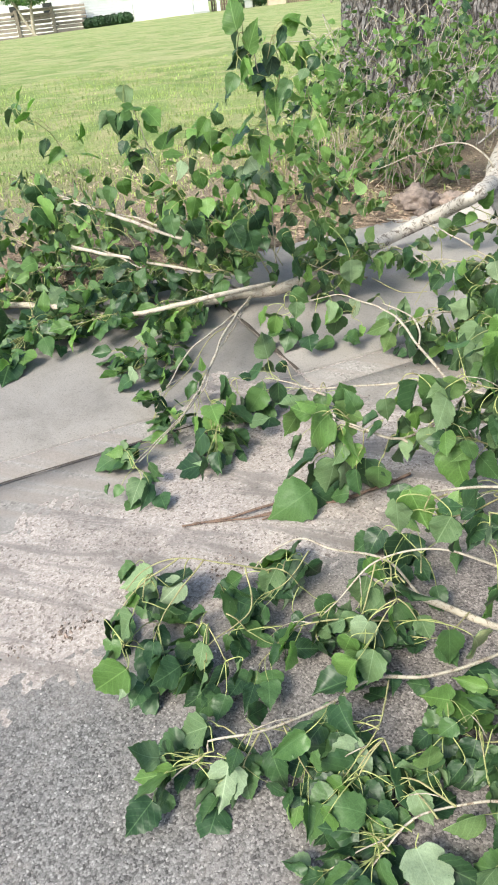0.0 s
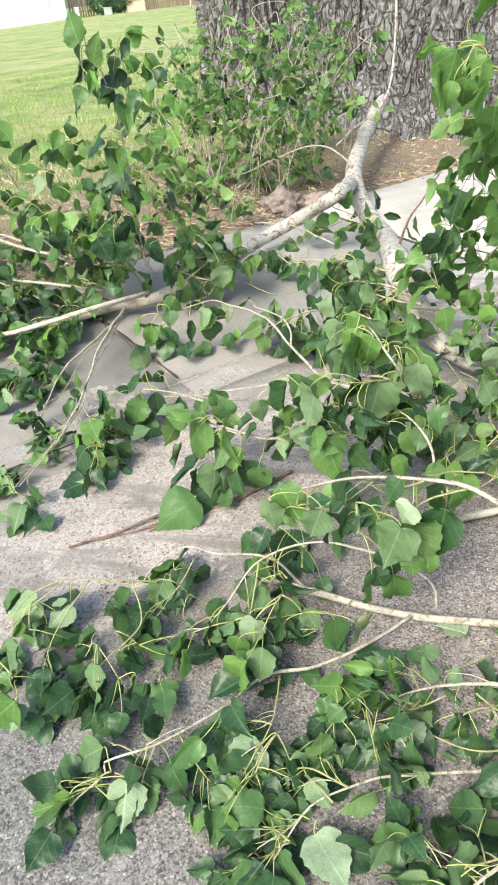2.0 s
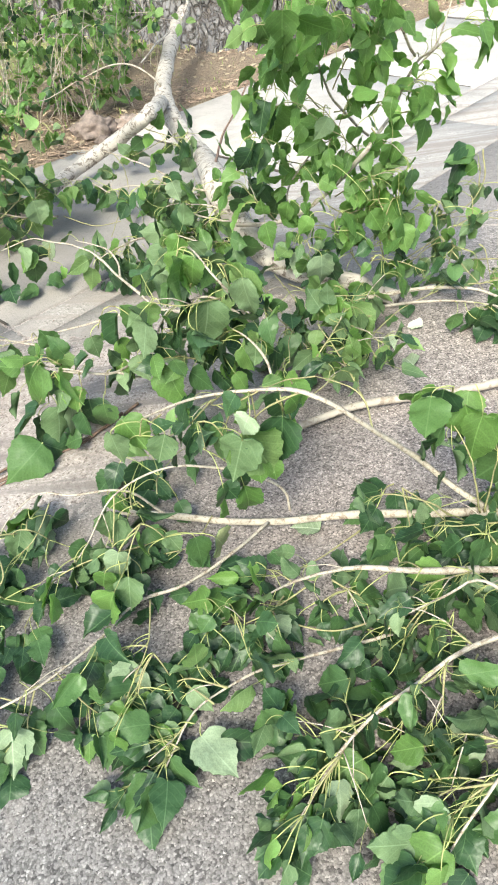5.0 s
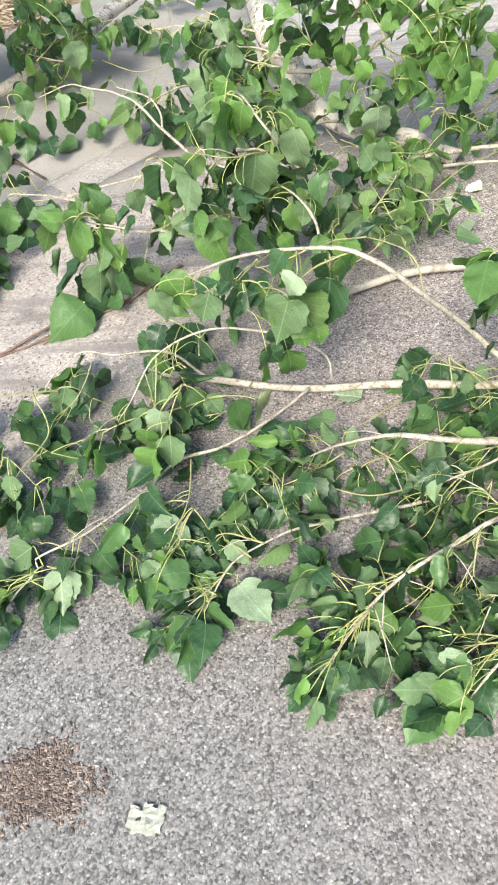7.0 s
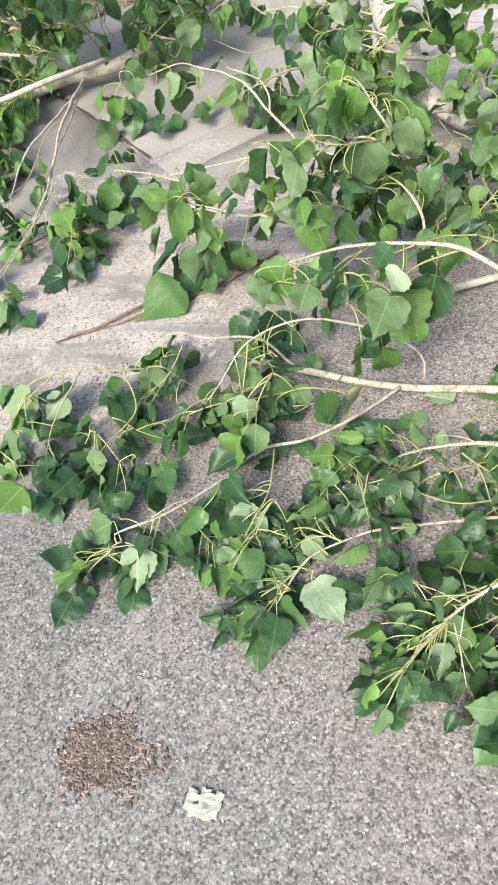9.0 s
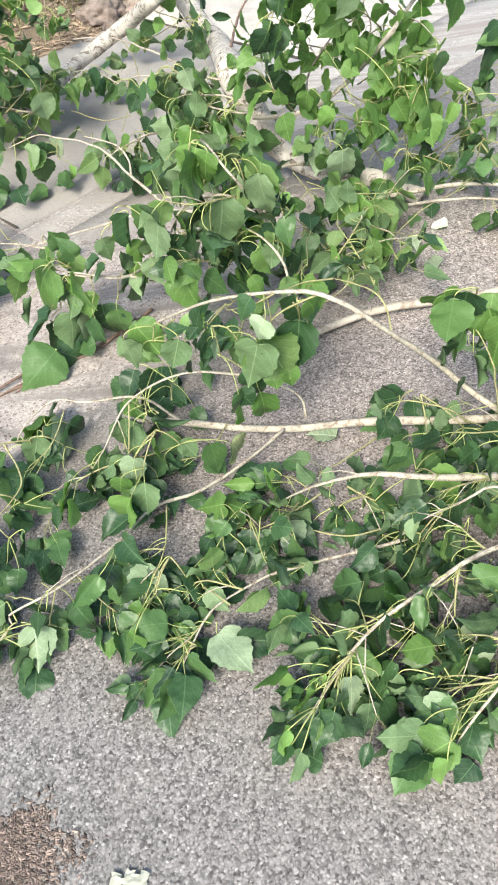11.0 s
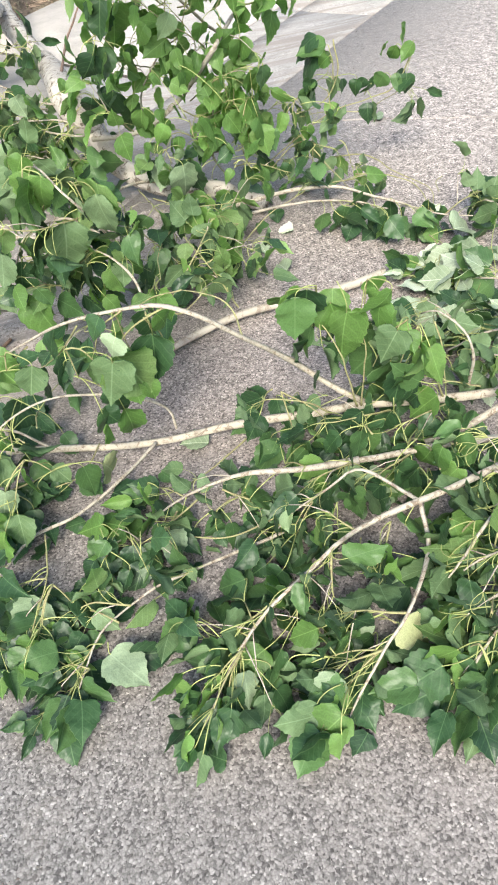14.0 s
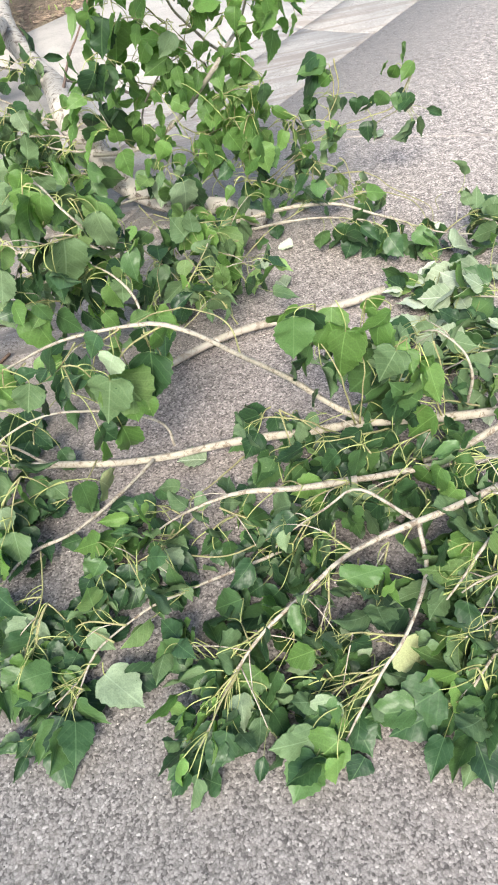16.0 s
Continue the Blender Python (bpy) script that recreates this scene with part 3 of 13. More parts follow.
def tube(bm, line, r0, r1, sides=7, knots=0.1, seed=0.0):
    rings, side = [], Vector((0.31, 0.17, 0.93))
    for i, c in enumerate(line):
        d = (line[min(i + 1, len(line) - 1)] - line[max(i - 1, 0)]).normalized()
        a = d.cross(side).normalized()
        b = d.cross(a)
        s = i / max(1, len(line) - 1)
        r = r0 + (r1 - r0) * s
        r *= 1 + knots * noise.noise((s * len(line) * 0.35, seed, 0.5))
        rings.append([bm.verts.new(c + (a * math.cos(k * math.tau / sides) + b * math.sin(k * math.tau / sides)) * r * (1 + 0.4 * knots * noise.noise((i * 0.7, k * 1.3, seed))))
                      for k in range(sides)])
    for p, q in zip(rings, rings[1:]):
        for k in range(sides):
            bm.faces.new((p[k], p[(k + 1) % sides], q[(k + 1) % sides], q[k]))
    bm.faces.new(rings[0][::-1])
    bm.faces.new(rings[-1])


def fallen(name, label, place, category="branch", group=""):
    return tagged(base_at(name, place), label, category, group)


def hang_leaf(thing, root, along, size, r, limp, turned=0.0, bunch=None, fresh=0.1):
    """One leaf at a twig's point: its stalk leaves the twig sideways and the blade droops, or lies on the ground."""
    out = Vector((r.gauss(0, 1), r.gauss(0, 1), r.gauss(-0.05, 0.5)))
    out = out - along * out.dot(along)
    out.normalize()
    if bunch:
        out = (out * 0.6 + bunch).normalized()
    d = (along * r.uniform(0.6, 1.3) + out * r.uniform(0.3, 1.15)).normalized()
    size *= r.uniform(0.72, 1.2)
    high = root.z - ground_z(root.x, root.y)
    if high > 1.9 * size:
        bend = r.choice((50, 78, 78, 100, 100))
    elif high > 0.9 * size:
        bend = r.choice((25, 50, 50, 78))
    else:
        bend = r.choice((0, 0, 25))
    bend = bend if limp else r.choice((0, 25, 25, 50))
    d.z -= 0.25 if high > 0.1 else 0.0
    lean, flip = r.choice((0.4, 0.8, 1.6)), 1.0 if r.random() > 0.15 else -1.0
    kinds = PALE_LEAVES if r.random() < turned else FRESH_LIT_LEAVES if r.random() < fresh else LEAVES
    for _ in range(12):
        d.normalize()
        me, tip, heart = r.choice(kinds[bend])
        z = Vector((r.gauss(0, lean), r.gauss(0, lean), flip))
        x = d.cross(z).normalized()
        z = x.cross(d)
        m = Matrix((x, d, z)).transposed().to_4x4()
        low = min((m @ tip).z, (m @ heart).z) - 0.25 * abs(x.z)
        if root.z + low * size > ground_z(root.x, root.y) + 0.012:
            break
        d.z += 0.12
        bend = {100: 78, 78: 50, 50: 25, 25: 0, 0: 0}[bend]
    ob = new("leaf", me)
    ob.matrix_world = Matrix.Translation(root) @ m @ Matrix.Diagonal((size * r.uniform(0.6, 0.98), size, size, 1))
    put_under(ob, thing)


def under_leaf(thing, base, ahead, size, kind, r):
    """A leaf of the same bunch half hidden below or behind another."""
    high = base.z - ground_z(base.x, base.y)
    turn = (ahead + Vector((r.gauss(0, 0.45), r.gauss(0, 0.45), r.gauss(0, 0.12)))).normalized()
    spot = base + Vector((r.gauss(0, 0.028), r.gauss(0, 0.028), 0))
    if high < 0.22:
        turn.z = min(0.0, turn.z) * 0.3
        turn.normalize()
        spot.z = ground_z(spot.x, spot.y) + r.uniform(0.016, 0.016 + 0.45 * high)
    else:
        spot += Vector((0, r.uniform(0.02, 0.06), r.gauss(-0.01, 0.02)))
    side = turn.cross(Vector((r.gauss(0, 0.25), r.gauss(-0.3, 0.25), 0.8))).normalized()
    m = Matrix((side, turn, side.cross(turn))).transposed().to_4x4()
    ob = new("leaf", r.choice(BLADES["f" if kind in "fu" and high > 0.22 else "g"]))
    ob.matrix_world = Matrix.Translation(spot) @ m @ Matrix.Scale(size * r.uniform(0.75, 1.0), 4)
    put_under(ob, thing)


def set_leaf(thing, root, base, tip, kind, roll):
    """One leaf laid by its stalk's root, its blade's base and its tip, turned about its midrib by roll degrees."""
    root, base, tip = Vector(root), Vector(base), Vector(tip)
    r = random.Random(int(abs(base.x * 5471 + base.y * 9973) * 10))
    ahead = (tip - base).normalized()
    size = max(0.045, (tip - base).length) / 1.03
    up = Vector((0.1, -0.5, 0.8))
    side = ahead.cross(up).normalized()
    up = Matrix.Rotation(radians(roll), 3, ahead) @ side.cross(ahead)
    side = ahead.cross(up).normalized()
    low = min(base.z, tip.z) - 0.42 * size * abs(side.z) - ground_z(base.x, base.y) - 0.012
    base.z -= min(0.0, low)
    m = Matrix((side, ahead, up)).transposed().to_4x4()
    wide = r.uniform(0.74, 1.0) * (0.62 if abs(roll) > 40 else 1.0)
    ob = new("leaf", r.choice(BLADES[kind]))
    ob.matrix_world = Matrix.Translation(base) @ m @ Matrix.Diagonal((size * wide, size, size, 1))
    put_under(ob, thing)
    if r.random() < 0.9:
        under_leaf(thing, base, ahead, size, kind, r)
    reach = (base - root).length
    lift = Vector((r.gauss(0, 0.05), r.gauss(0, 0.05), r.uniform(0.05, 0.3))) * reach
    c1, c2 = root + (base - root) * 0.35 + lift, base - ahead * 0.25 * reach + lift * 0.4
    line = []
    for i in range(9):
        s = i / 8
        p = root * (1 - s) ** 3 + c1 * 3 * s * (1 - s) ** 2 + c2 * 3 * s * s * (1 - s) + base * s ** 3
        p.z = max(p.z, ground_z(p.x, p.y) + 0.004)
        line.append(p)
    bm = bmesh.new()
    tube(bm, line, 0.0015, 0.0010, 5, 0.05, r.random())
    stalk = part("stalk", bm, PETIOLE, ob, "", True)
    stalk.matrix_parent_inverse = (Matrix.Translation(thing.location) @ ob.matrix_parent_inverse @ ob.matrix_world).inverted()


def twig(thing, points, r0, r1, leaves=0, size=0.085, start=0.45, bark=None, limp=True, name="twig", turned=0.0, fresh=0.1):
    """A tapering twig through a few points, its leaves set along its outer part and bunched at the tip."""
    r = random.Random(int(abs(points[0][0] * 7919 + points[-1][1] * 104729 + points[-1][0] * 31) * 10) + leaves)
    if bark is None and r0 < 0.0065:
        bark, r0, r1 = YOUNG_STEM, r0 * 0.78, r1 * 0.7
    if r0 < 0.02:
        r0, r1 = r0 * 0.58, min(r1 * 0.62, 0.0019) if leaves else r1 * 0.62
    line = smooth_line(points, max(0.012, min(0.05, r0 * 4)))
    for i in range(1, len(line) - 1):
        line[i] = line[i] + Vector((noise.noise((i * 0.23, points[0][0], 1)), noise.noise((i * 0.23, points[0][1], 5)), noise.noise((i * 0.23, points[0][0], 9)))) * (0.0025 if name == "stick" else min(0.009, r0 * 0.95))
    bm = bmesh.new()
    tube(bm, line, r0, r1, 10 if r0 > 0.03 else 7 if r0 > 0.01 else 5, 0.05 if name == "stick" else 0.16, points[0][0])
    put_under(part(name, bm, bark or TWIG_BARK, None, "", True), thing)
    tufts = max(1, round(leaves / 3.6))
    for i in range(tufts):
        s = start + (0.95 - start) * ((i + r.random()) / tufts) ** 0.75
        if i == tufts - 1:
            s = 0.97
        k = min(len(line) - 1, int(s * (len(line) - 1)))
        along = (line[min(k + 2, len(line) - 1)] - line[max(k - 2, 0)]).normalized()
        bunch = Vector((r.gauss(0, 1), r.gauss(0, 1), r.gauss(0.15, 0.5)))
        bunch = (bunch - along * bunch.dot(along)).normalized()
        for q in range(leaves * (i + 1) // tufts - leaves * i // tufts):
            hang_leaf(thing, line[max(0, k - (q % 3))], along, size, r, limp, turned, bunch, fresh)
    for _ in range(leaves // 6):
        k = int(r.uniform(start, 0.85) * (len(line) - 1))
        along = (line[min(k + 2, len(line) - 1)] - line[max(k - 2, 0)]).normalized()
        tip = line[k] + (along + Vector((r.gauss(0, 0.6), r.gauss(0, 0.6), r.gauss(0, 0.3)))).normalized() * r.uniform(0.05, 0.12)
        tip.z = max(tip.z, ground_z(tip.x, tip.y) + 0.01)
        bm = bmesh.new()
        tube(bm, smooth_line([line[k], line[k] * 0.5 + tip * 0.5 + Vector((0, 0, 0.01)), tip], 0.02), 0.0017, 0.0011, 4, 0.1, r.random())
        put_under(part("side_twig", bm, TWIG_BARK, None, "", True), thing)
        for _ in range(3):
            hang_leaf(thing, tip, (tip - line[k]).normalized(), size * 0.8, r, limp, turned, None, fresh)


# ---- old tree ----
def trunk_part(parent, foot, top, r_foot, r_top, flare, seed, name="trunk"):
    """A furrowed trunk: plates of bark stand between deep wandering grooves, and roots flare at the foot."""
    ring, rows = 300, 150
    verts, faces = [], []
    foot, top = Vector(foot), Vector(top)
    for j in range(rows + 1):
        s = j / rows
        h = s ** 1.3
        c = foot.lerp(top, h)
        z = c.z - foot.z
        for i in range(ring):
            a = math.tau * i / ring
            r = r_foot + (r_top - r_foot) * min(1, h * 1.5)
            lobes = 0.5 + 0.5 * math.sin(a * 5 + seed) * math.cos(a * 2 + seed * 2)
            r += flare * math.exp(-z * 2.6) * (0.35 + lobes)
            x = a * 4.4 + 0.5 * noise.noise((a * 2, z * 1.5, seed))
            wander = 0.12 * noise.noise((math.cos(a) * 3, math.sin(a) * 3, z * 2 + seed))
            ridge = abs(noise.noise((math.cos(a + wander) * 9.5, math.sin(a + wander) * 9.5, z * 1.3 + seed)))
            ridge2 = abs(noise.noise((math.cos(a) * 17, math.sin(a) * 17, z * 4.5 + seed * 3)))
            r += 0.20 * min(0.30, ridge) * 2 + 0.07 * min(0.4, ridge2) * 2 + 0.015 * noise.noise((x * 6, z * 14, seed))
            verts.append((c.x + math.cos(a) * r, c.y + math.sin(a) * r, c.z))
    for j in range(rows):
        for i in range(ring):
            k = (i + 1) % ring
            faces.append((j * ring + i, j * ring + k, (j + 1) * ring + k, (j + 1) * ring + i))
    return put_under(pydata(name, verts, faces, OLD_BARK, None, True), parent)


old_tree = tagged(base_at("tree", (0.9, 8.0, 0.1)), "huge old tree with deeply furrowed grey bark", "tree")
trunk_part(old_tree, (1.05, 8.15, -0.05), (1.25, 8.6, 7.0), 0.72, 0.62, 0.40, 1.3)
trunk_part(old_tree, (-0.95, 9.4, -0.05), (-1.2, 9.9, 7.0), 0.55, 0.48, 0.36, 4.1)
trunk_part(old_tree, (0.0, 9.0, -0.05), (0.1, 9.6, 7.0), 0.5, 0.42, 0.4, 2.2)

# ---- fallen branches ----
# fallen limb
limb = fallen("fallen_limb", "thick pale-barked forked limb fallen across the pavement", (0.34, 6.95, ground_z(0.34, 6.95)))
twig(limb, [(0.34, 6.95, 0.47), (0.28, 6.65, 0.43), (0.19, 5.95, 0.35), (0.15, 5.20, 0.26), (0.27, 4.55, 0.19), (0.35, 4.20, 0.18), (0.39, 3.32, 0.35), (0.45, 3.27, 0.22), (0.51, 3.17, 0.13)], 0.052, 0.056, 0, bark=PALE_BARK, name="limb")
twig(limb, [(0.50, 3.18, 0.14), (0.58, 3.05, 0.11), (0.69, 2.92, 0.10), (0.87, 2.84, 0.08), (0.90, 2.83, 0.06), (0.99, 2.74, 0.05)], 0.044, 0.028, 0, bark=PALE_BARK, name="limb")
twig(limb, [(0.15, 5.20, 0.25), (0.10, 4.31, 0.40), (-0.09, 4.51, 0.25), (-0.33, 4.47, 0.14), (-0.47, 4.13, 0.14)], 0.046, 0.034, 0, bark=PALE_BARK, name="limb")
twig(limb, [(-0.44, 4.04, 0.14), (-0.63, 3.83, 0.12), (-0.79, 3.64, 0.12), (-0.97, 3.58, 0.11), (-1.17, 3.45, 0.10), (-1.41, 3.32, 0.10)], 0.030, 0.024, 0, bark=STICK_BARK, name="limb")
twig(limb, [(0.22, 6.05, 0.48), (0.13, 5.85, 0.45), (0.02, 5.64, 0.39)], 0.014, 0.010, 0, bark=PALE_BARK)
twig(limb, [(0.14, 5.25, 0.32), (0.08, 5.25, 0.40), (-0.10, 5.33, 0.46), (-0.36, 5.30, 0.40), (-0.56, 5.27, 0.33), (-0.72, 5.23, 0.33)], 0.011, 0.006, 4, size=0.090, fresh=0.3)
twig(limb, [(0.38, 3.34, 0.36), (0.45, 3.85, 0.38), (0.53, 3.95, 0.46), (0.61, 4.05, 0.56), (0.63, 4.04, 0.61)], 0.013, 0.006, 0, bark=DARK_TWIG)
twig(limb, [(0.17, 4.18, 0.12), (0.01, 4.22, 0.20), (-0.19, 4.49, 0.20), (-0.41, 4.64, 0.18)], 0.009, 0.005, 0)
twig(limb, [(-0.13, 4.43, 0.20), (-0.06, 4.16, 0.20), (-0.04, 3.95, 0.15), (-0.09, 3.75, 0.10), (-0.11, 3.57, 0.09)], 0.006, 0.004, 0)
twig(limb, [(-0.34, 3.77, 0.14), (-0.18, 3.60, 0.14), (-0.06, 3.61, 0.14)], 0.006, 0.004, 0)
twig(limb, [(0.14, 3.35, 0.14), (0.05, 3.23, 0.20), (-0.08, 3.13, 0.20), (-0.12, 3.17, 0.15)], 0.010, 0.004, 15, start=0.2, size=0.090, fresh=0.3)
twig(limb, [(0.36, 3.14, 0.20), (0.25, 3.11, 0.25), (0.12, 3.14, 0.18)], 0.008, 0.004, 11, start=0.2, size=0.090, fresh=0.3)
twig(limb, [(0.48, 3.09, 0.30), (0.41, 3.05, 0.30), (0.30, 3.15, 0.30), (0.18, 3.45, 0.25)], 0.008, 0.004, 13, start=0.1, size=0.090, fresh=0.3)
twig(limb, [(0.36, 3.25, 0.35), (0.24, 3.35, 0.35), (0.14, 3.46, 0.30)], 0.008, 0.004, 11, start=0.1, size=0.090, fresh=0.3)
twig(limb, [(0.11, 3.83, 0.20), (-0.03, 3.88, 0.20), (-0.16, 3.99, 0.15)], 0.008, 0.004, 11, start=0.1, size=0.090, fresh=0.3)
twig(limb, [(-0.11, 3.83, 0.20), (-0.27, 4.06, 0.20), (-0.44, 4.03, 0.20)], 0.008, 0.004, 11, start=0.1, size=0.090, fresh=0.3)
twig(limb, [(-0.39, 3.85, 0.20), (-0.48, 3.82, 0.25), (-0.62, 3.95, 0.25)], 0.008, 0.004, 10, start=0.1, size=0.090, fresh=0.3)
twig(limb, [(-0.36, 3.75, 0.15), (-0.50, 3.66, 0.20), (-0.68, 3.80, 0.20)], 0.008, 0.004, 11, start=0.1, size=0.090, fresh=0.3)
twig(limb, [(0.02, 4.51, 0.30), (0.12, 4.35, 0.30), (0.24, 4.01, 0.35)], 0.006, 0.003, 10, start=0.1, size=0.090, fresh=0.3)
twig(limb, [(-0.02, 4.34, 0.20), (0.04, 4.41, 0.20), (0.24, 4.30, 0.30)], 0.006, 0.003, 8, start=0.1, size=0.090, fresh=0.3)
twig(limb, [(0.46, 3.06, 0.30), (0.37, 3.08, 0.35), (0.23, 3.16, 0.35)], 0.008, 0.003, 13, start=0.1, size=0.090, fresh=0.3)
twig(limb, [(0.46, 3.09, 0.20), (0.32, 3.00, 0.25), (0.20, 3.11, 0.25)], 0.008, 0.003, 13, start=0.1, size=0.090, fresh=0.3)
twig(limb, [(0.32, 3.22, 0.35), (0.23, 3.19, 0.40), (0.15, 3.35, 0.40)], 0.008, 0.003, 10, start=0.1, size=0.090, fresh=0.3)
twig(limb, [(0.38, 3.05, 0.15), (0.32, 2.92, 0.20), (0.24, 2.96, 0.20)], 0.008, 0.003, 11, start=0.1, size=0.090, fresh=0.3)
twig(limb, [(0.31, 6.62, 0.46), (0.39, 6.72, 0.60), (0.42, 6.77, 0.83), (0.43, 6.77, 1.09), (0.42, 6.77, 1.41), (0.39, 6.77, 1.74)], 0.0199, 0.010, 0, bark=PALE_BARK)
twig(limb, [(0.042, 3.195, 0.399), (0.024, 3.205, 0.419), (0.005, 3.216, 0.380)], 0.005, 0.003)
set_leaf(limb, (0.014, 3.210, 0.400), (-0.113, 3.240, 0.460), (-0.089, 3.215, 0.406), "d", -32)
set_leaf(limb, (0.024, 3.205, 0.419), (-0.037, 3.203, 0.408), (-0.075, 3.180, 0.341), "g", -56)
set_leaf(limb, (0.042, 3.195, 0.399), (0.084, 3.196, 0.280), (0.044, 3.189, 0.202), "g", 68)
set_leaf(limb, (0.005, 3.216, 0.380), (0.030, 3.257, 0.343), (-0.009, 3.270, 0.279), "d", -29)
twig(limb, [(0.220, 3.198, 0.440), (0.193, 3.184, 0.450), (0.166, 3.169, 0.399)], 0.005, 0.003)
set_leaf(limb, (0.179, 3.176, 0.424), (0.144, 3.158, 0.383), (0.111, 3.165, 0.275), "g", -2)
set_leaf(limb, (0.193, 3.184, 0.450), (0.225, 3.152, 0.439), (0.242, 3.145, 0.363), "l", -9)
twig(limb, [(0.285, 3.200, 0.368), (0.280, 3.209, 0.370), (0.274, 3.218, 0.312)], 0.005, 0.003)
set_leaf(limb, (0.274, 3.218, 0.312), (0.155, 3.262, 0.225), (0.176, 3.277, 0.116), "d", 36)
set_leaf(limb, (0.280, 3.209, 0.370), (0.261, 3.163, 0.348), (0.235, 3.179, 0.264), "g", 11)
set_leaf(limb, (0.285, 3.200, 0.368), (0.428, 3.181, 0.395), (0.399, 3.188, 0.337), "u", 66)
set_leaf(limb, (0.274, 3.218, 0.312), (0.227, 3.231, 0.249), (0.191, 3.201, 0.179), "d", -35)
twig(limb, [(0.381, 3.202, 0.300), (0.374, 3.209, 0.302), (0.368, 3.215, 0.245)], 0.005, 0.003)
twig(limb, [(0.381, 3.202, 0.300), (0.445, 3.199, 0.343), (0.510, 3.196, 0.326)], 0.005, 0.003)
set_leaf(limb, (0.374, 3.209, 0.302), (0.314, 3.230, 0.298), (0.309, 3.224, 0.217), "d", 34)
set_leaf(limb, (0.374, 3.209, 0.302), (0.351, 3.238, 0.251), (0.356, 3.247, 0.139), "d", 10)
set_leaf(limb, (0.368, 3.215, 0.245), (0.384, 3.249, 0.139), (0.425, 3.230, 0.051), "d", -26)
set_leaf(limb, (0.368, 3.215, 0.245), (0.298, 3.208, 0.167), (0.317, 3.220, 0.091), "d", 23)
set_leaf(limb, (0.510, 3.196, 0.326), (0.527, 3.157, 0.427), (0.498, 3.135, 0.363), "g", 79)
set_leaf(limb, (0.510, 3.196, 0.326), (0.566, 3.168, 0.383), (0.526, 3.171, 0.271), "g", -28)
set_leaf(limb, (0.510, 3.196, 0.326), (0.518, 3.240, 0.210), (0.542, 3.239, 0.162), "d", 36)
set_leaf(limb, (0.494, 3.197, 0.330), (0.485, 3.160, 0.378), (0.456, 3.177, 0.296), "g", -10)
set_leaf(limb, (0.510, 3.196, 0.326), (0.628, 3.212, 0.324), (0.602, 3.225, 0.221), "g", 7)
set_leaf(limb, (0.368, 3.215, 0.245), (0.283, 3.266, 0.208), (0.250, 3.243, 0.126), "d", -70)
set_leaf(limb, (-0.096, 3.192, 0.190), (-0.132, 3.209, 0.178), (-0.159, 3.213, 0.132), "d", 56)
set_leaf(limb, (-0.098, 3.192, 0.200), (-0.095, 3.213, 0.149), (-0.122, 3.204, 0.098), "g", 11)
set_leaf(limb, (0.008, 3.194, 0.169), (-0.046, 3.187, 0.166), (-0.078, 3.202, 0.093), "d", -42)
set_leaf(limb, (-0.016, 3.194, 0.179), (-0.016, 3.207, 0.121), (-0.029, 3.213, 0.036), "d", -16)
set_leaf(limb, (-0.004, 3.194, 0.187), (0.027, 3.208, 0.115), (0.031, 3.181, 0.044), "d", -21)
set_leaf(limb, (0.000, 3.194, 0.193), (0.010, 3.225, 0.142), (-0.021, 3.197, 0.093), "d", -1)
set_leaf(limb, (0.064, 3.195, 0.195), (0.086, 3.200, 0.133), (0.076, 3.186, 0.047), "d", 31)
# upright branch
shoot = fallen("upright_branch", "leafy green branch standing up from the fallen limb", (0.45, 3.15, ground_z(0.45, 3.15)))
twig(shoot, [(0.45, 3.15, 0.24), (0.64, 3.03, 0.28), (0.77, 2.96, 0.38), (0.89, 2.79, 0.58)], 0.0165, 0.013, 0, bark=STICK_BARK)
twig(shoot, [(0.89, 2.79, 0.58), (1.03, 3.02, 0.62), (1.08, 2.96, 0.77), (1.11, 2.84, 0.85), (1.17, 2.82, 1.02)], 0.0125, 0.006, 8, size=0.067, bark=STICK_BARK, fresh=1.0)
twig(shoot, [(0.96, 3.09, 0.53), (0.85, 3.01, 0.65), (0.77, 2.92, 0.78), (0.72, 2.73, 0.97), (0.67, 2.53, 1.08), (0.62, 2.44, 1.20)], 0.009, 0.004, 12, size=0.082, fresh=1.0)
twig(shoot, [(1.08, 2.95, 0.80), (1.01, 2.87, 0.90), (0.95, 2.78, 1.01), (0.87, 2.60, 1.16)], 0.008, 0.004, 10, size=0.072, fresh=1.0)
twig(shoot, [(1.06, 2.96, 0.74), (1.13, 2.84, 0.85), (1.22, 2.80, 0.90)], 0.007, 0.004, 7, size=0.082, fresh=1.0)
twig(shoot, [(0.84, 3.11, 0.62), (0.94, 2.99, 0.66), (0.99, 2.87, 0.71), (1.07, 2.85, 0.76)], 0.006, 0.003, 8, size=0.082, fresh=1.0)
twig(shoot, [(0.65, 3.03, 0.30), (0.66, 3.14, 0.35), (0.70, 3.03, 0.47), (0.80, 2.92, 0.63)], 0.008, 0.004, 10, start=0.3, size=0.082, fresh=1.0)
twig(shoot, [(0.70, 2.63, 1.03), (0.61, 2.44, 1.12), (0.54, 2.35, 1.20)], 0.006, 0.003, 10, start=0.1, size=0.086, fresh=1.0)
twig(shoot, [(0.74, 2.83, 0.92), (0.66, 2.74, 0.96), (0.56, 2.75, 0.98)], 0.006, 0.003, 10, start=0.1, size=0.077, fresh=1.0)
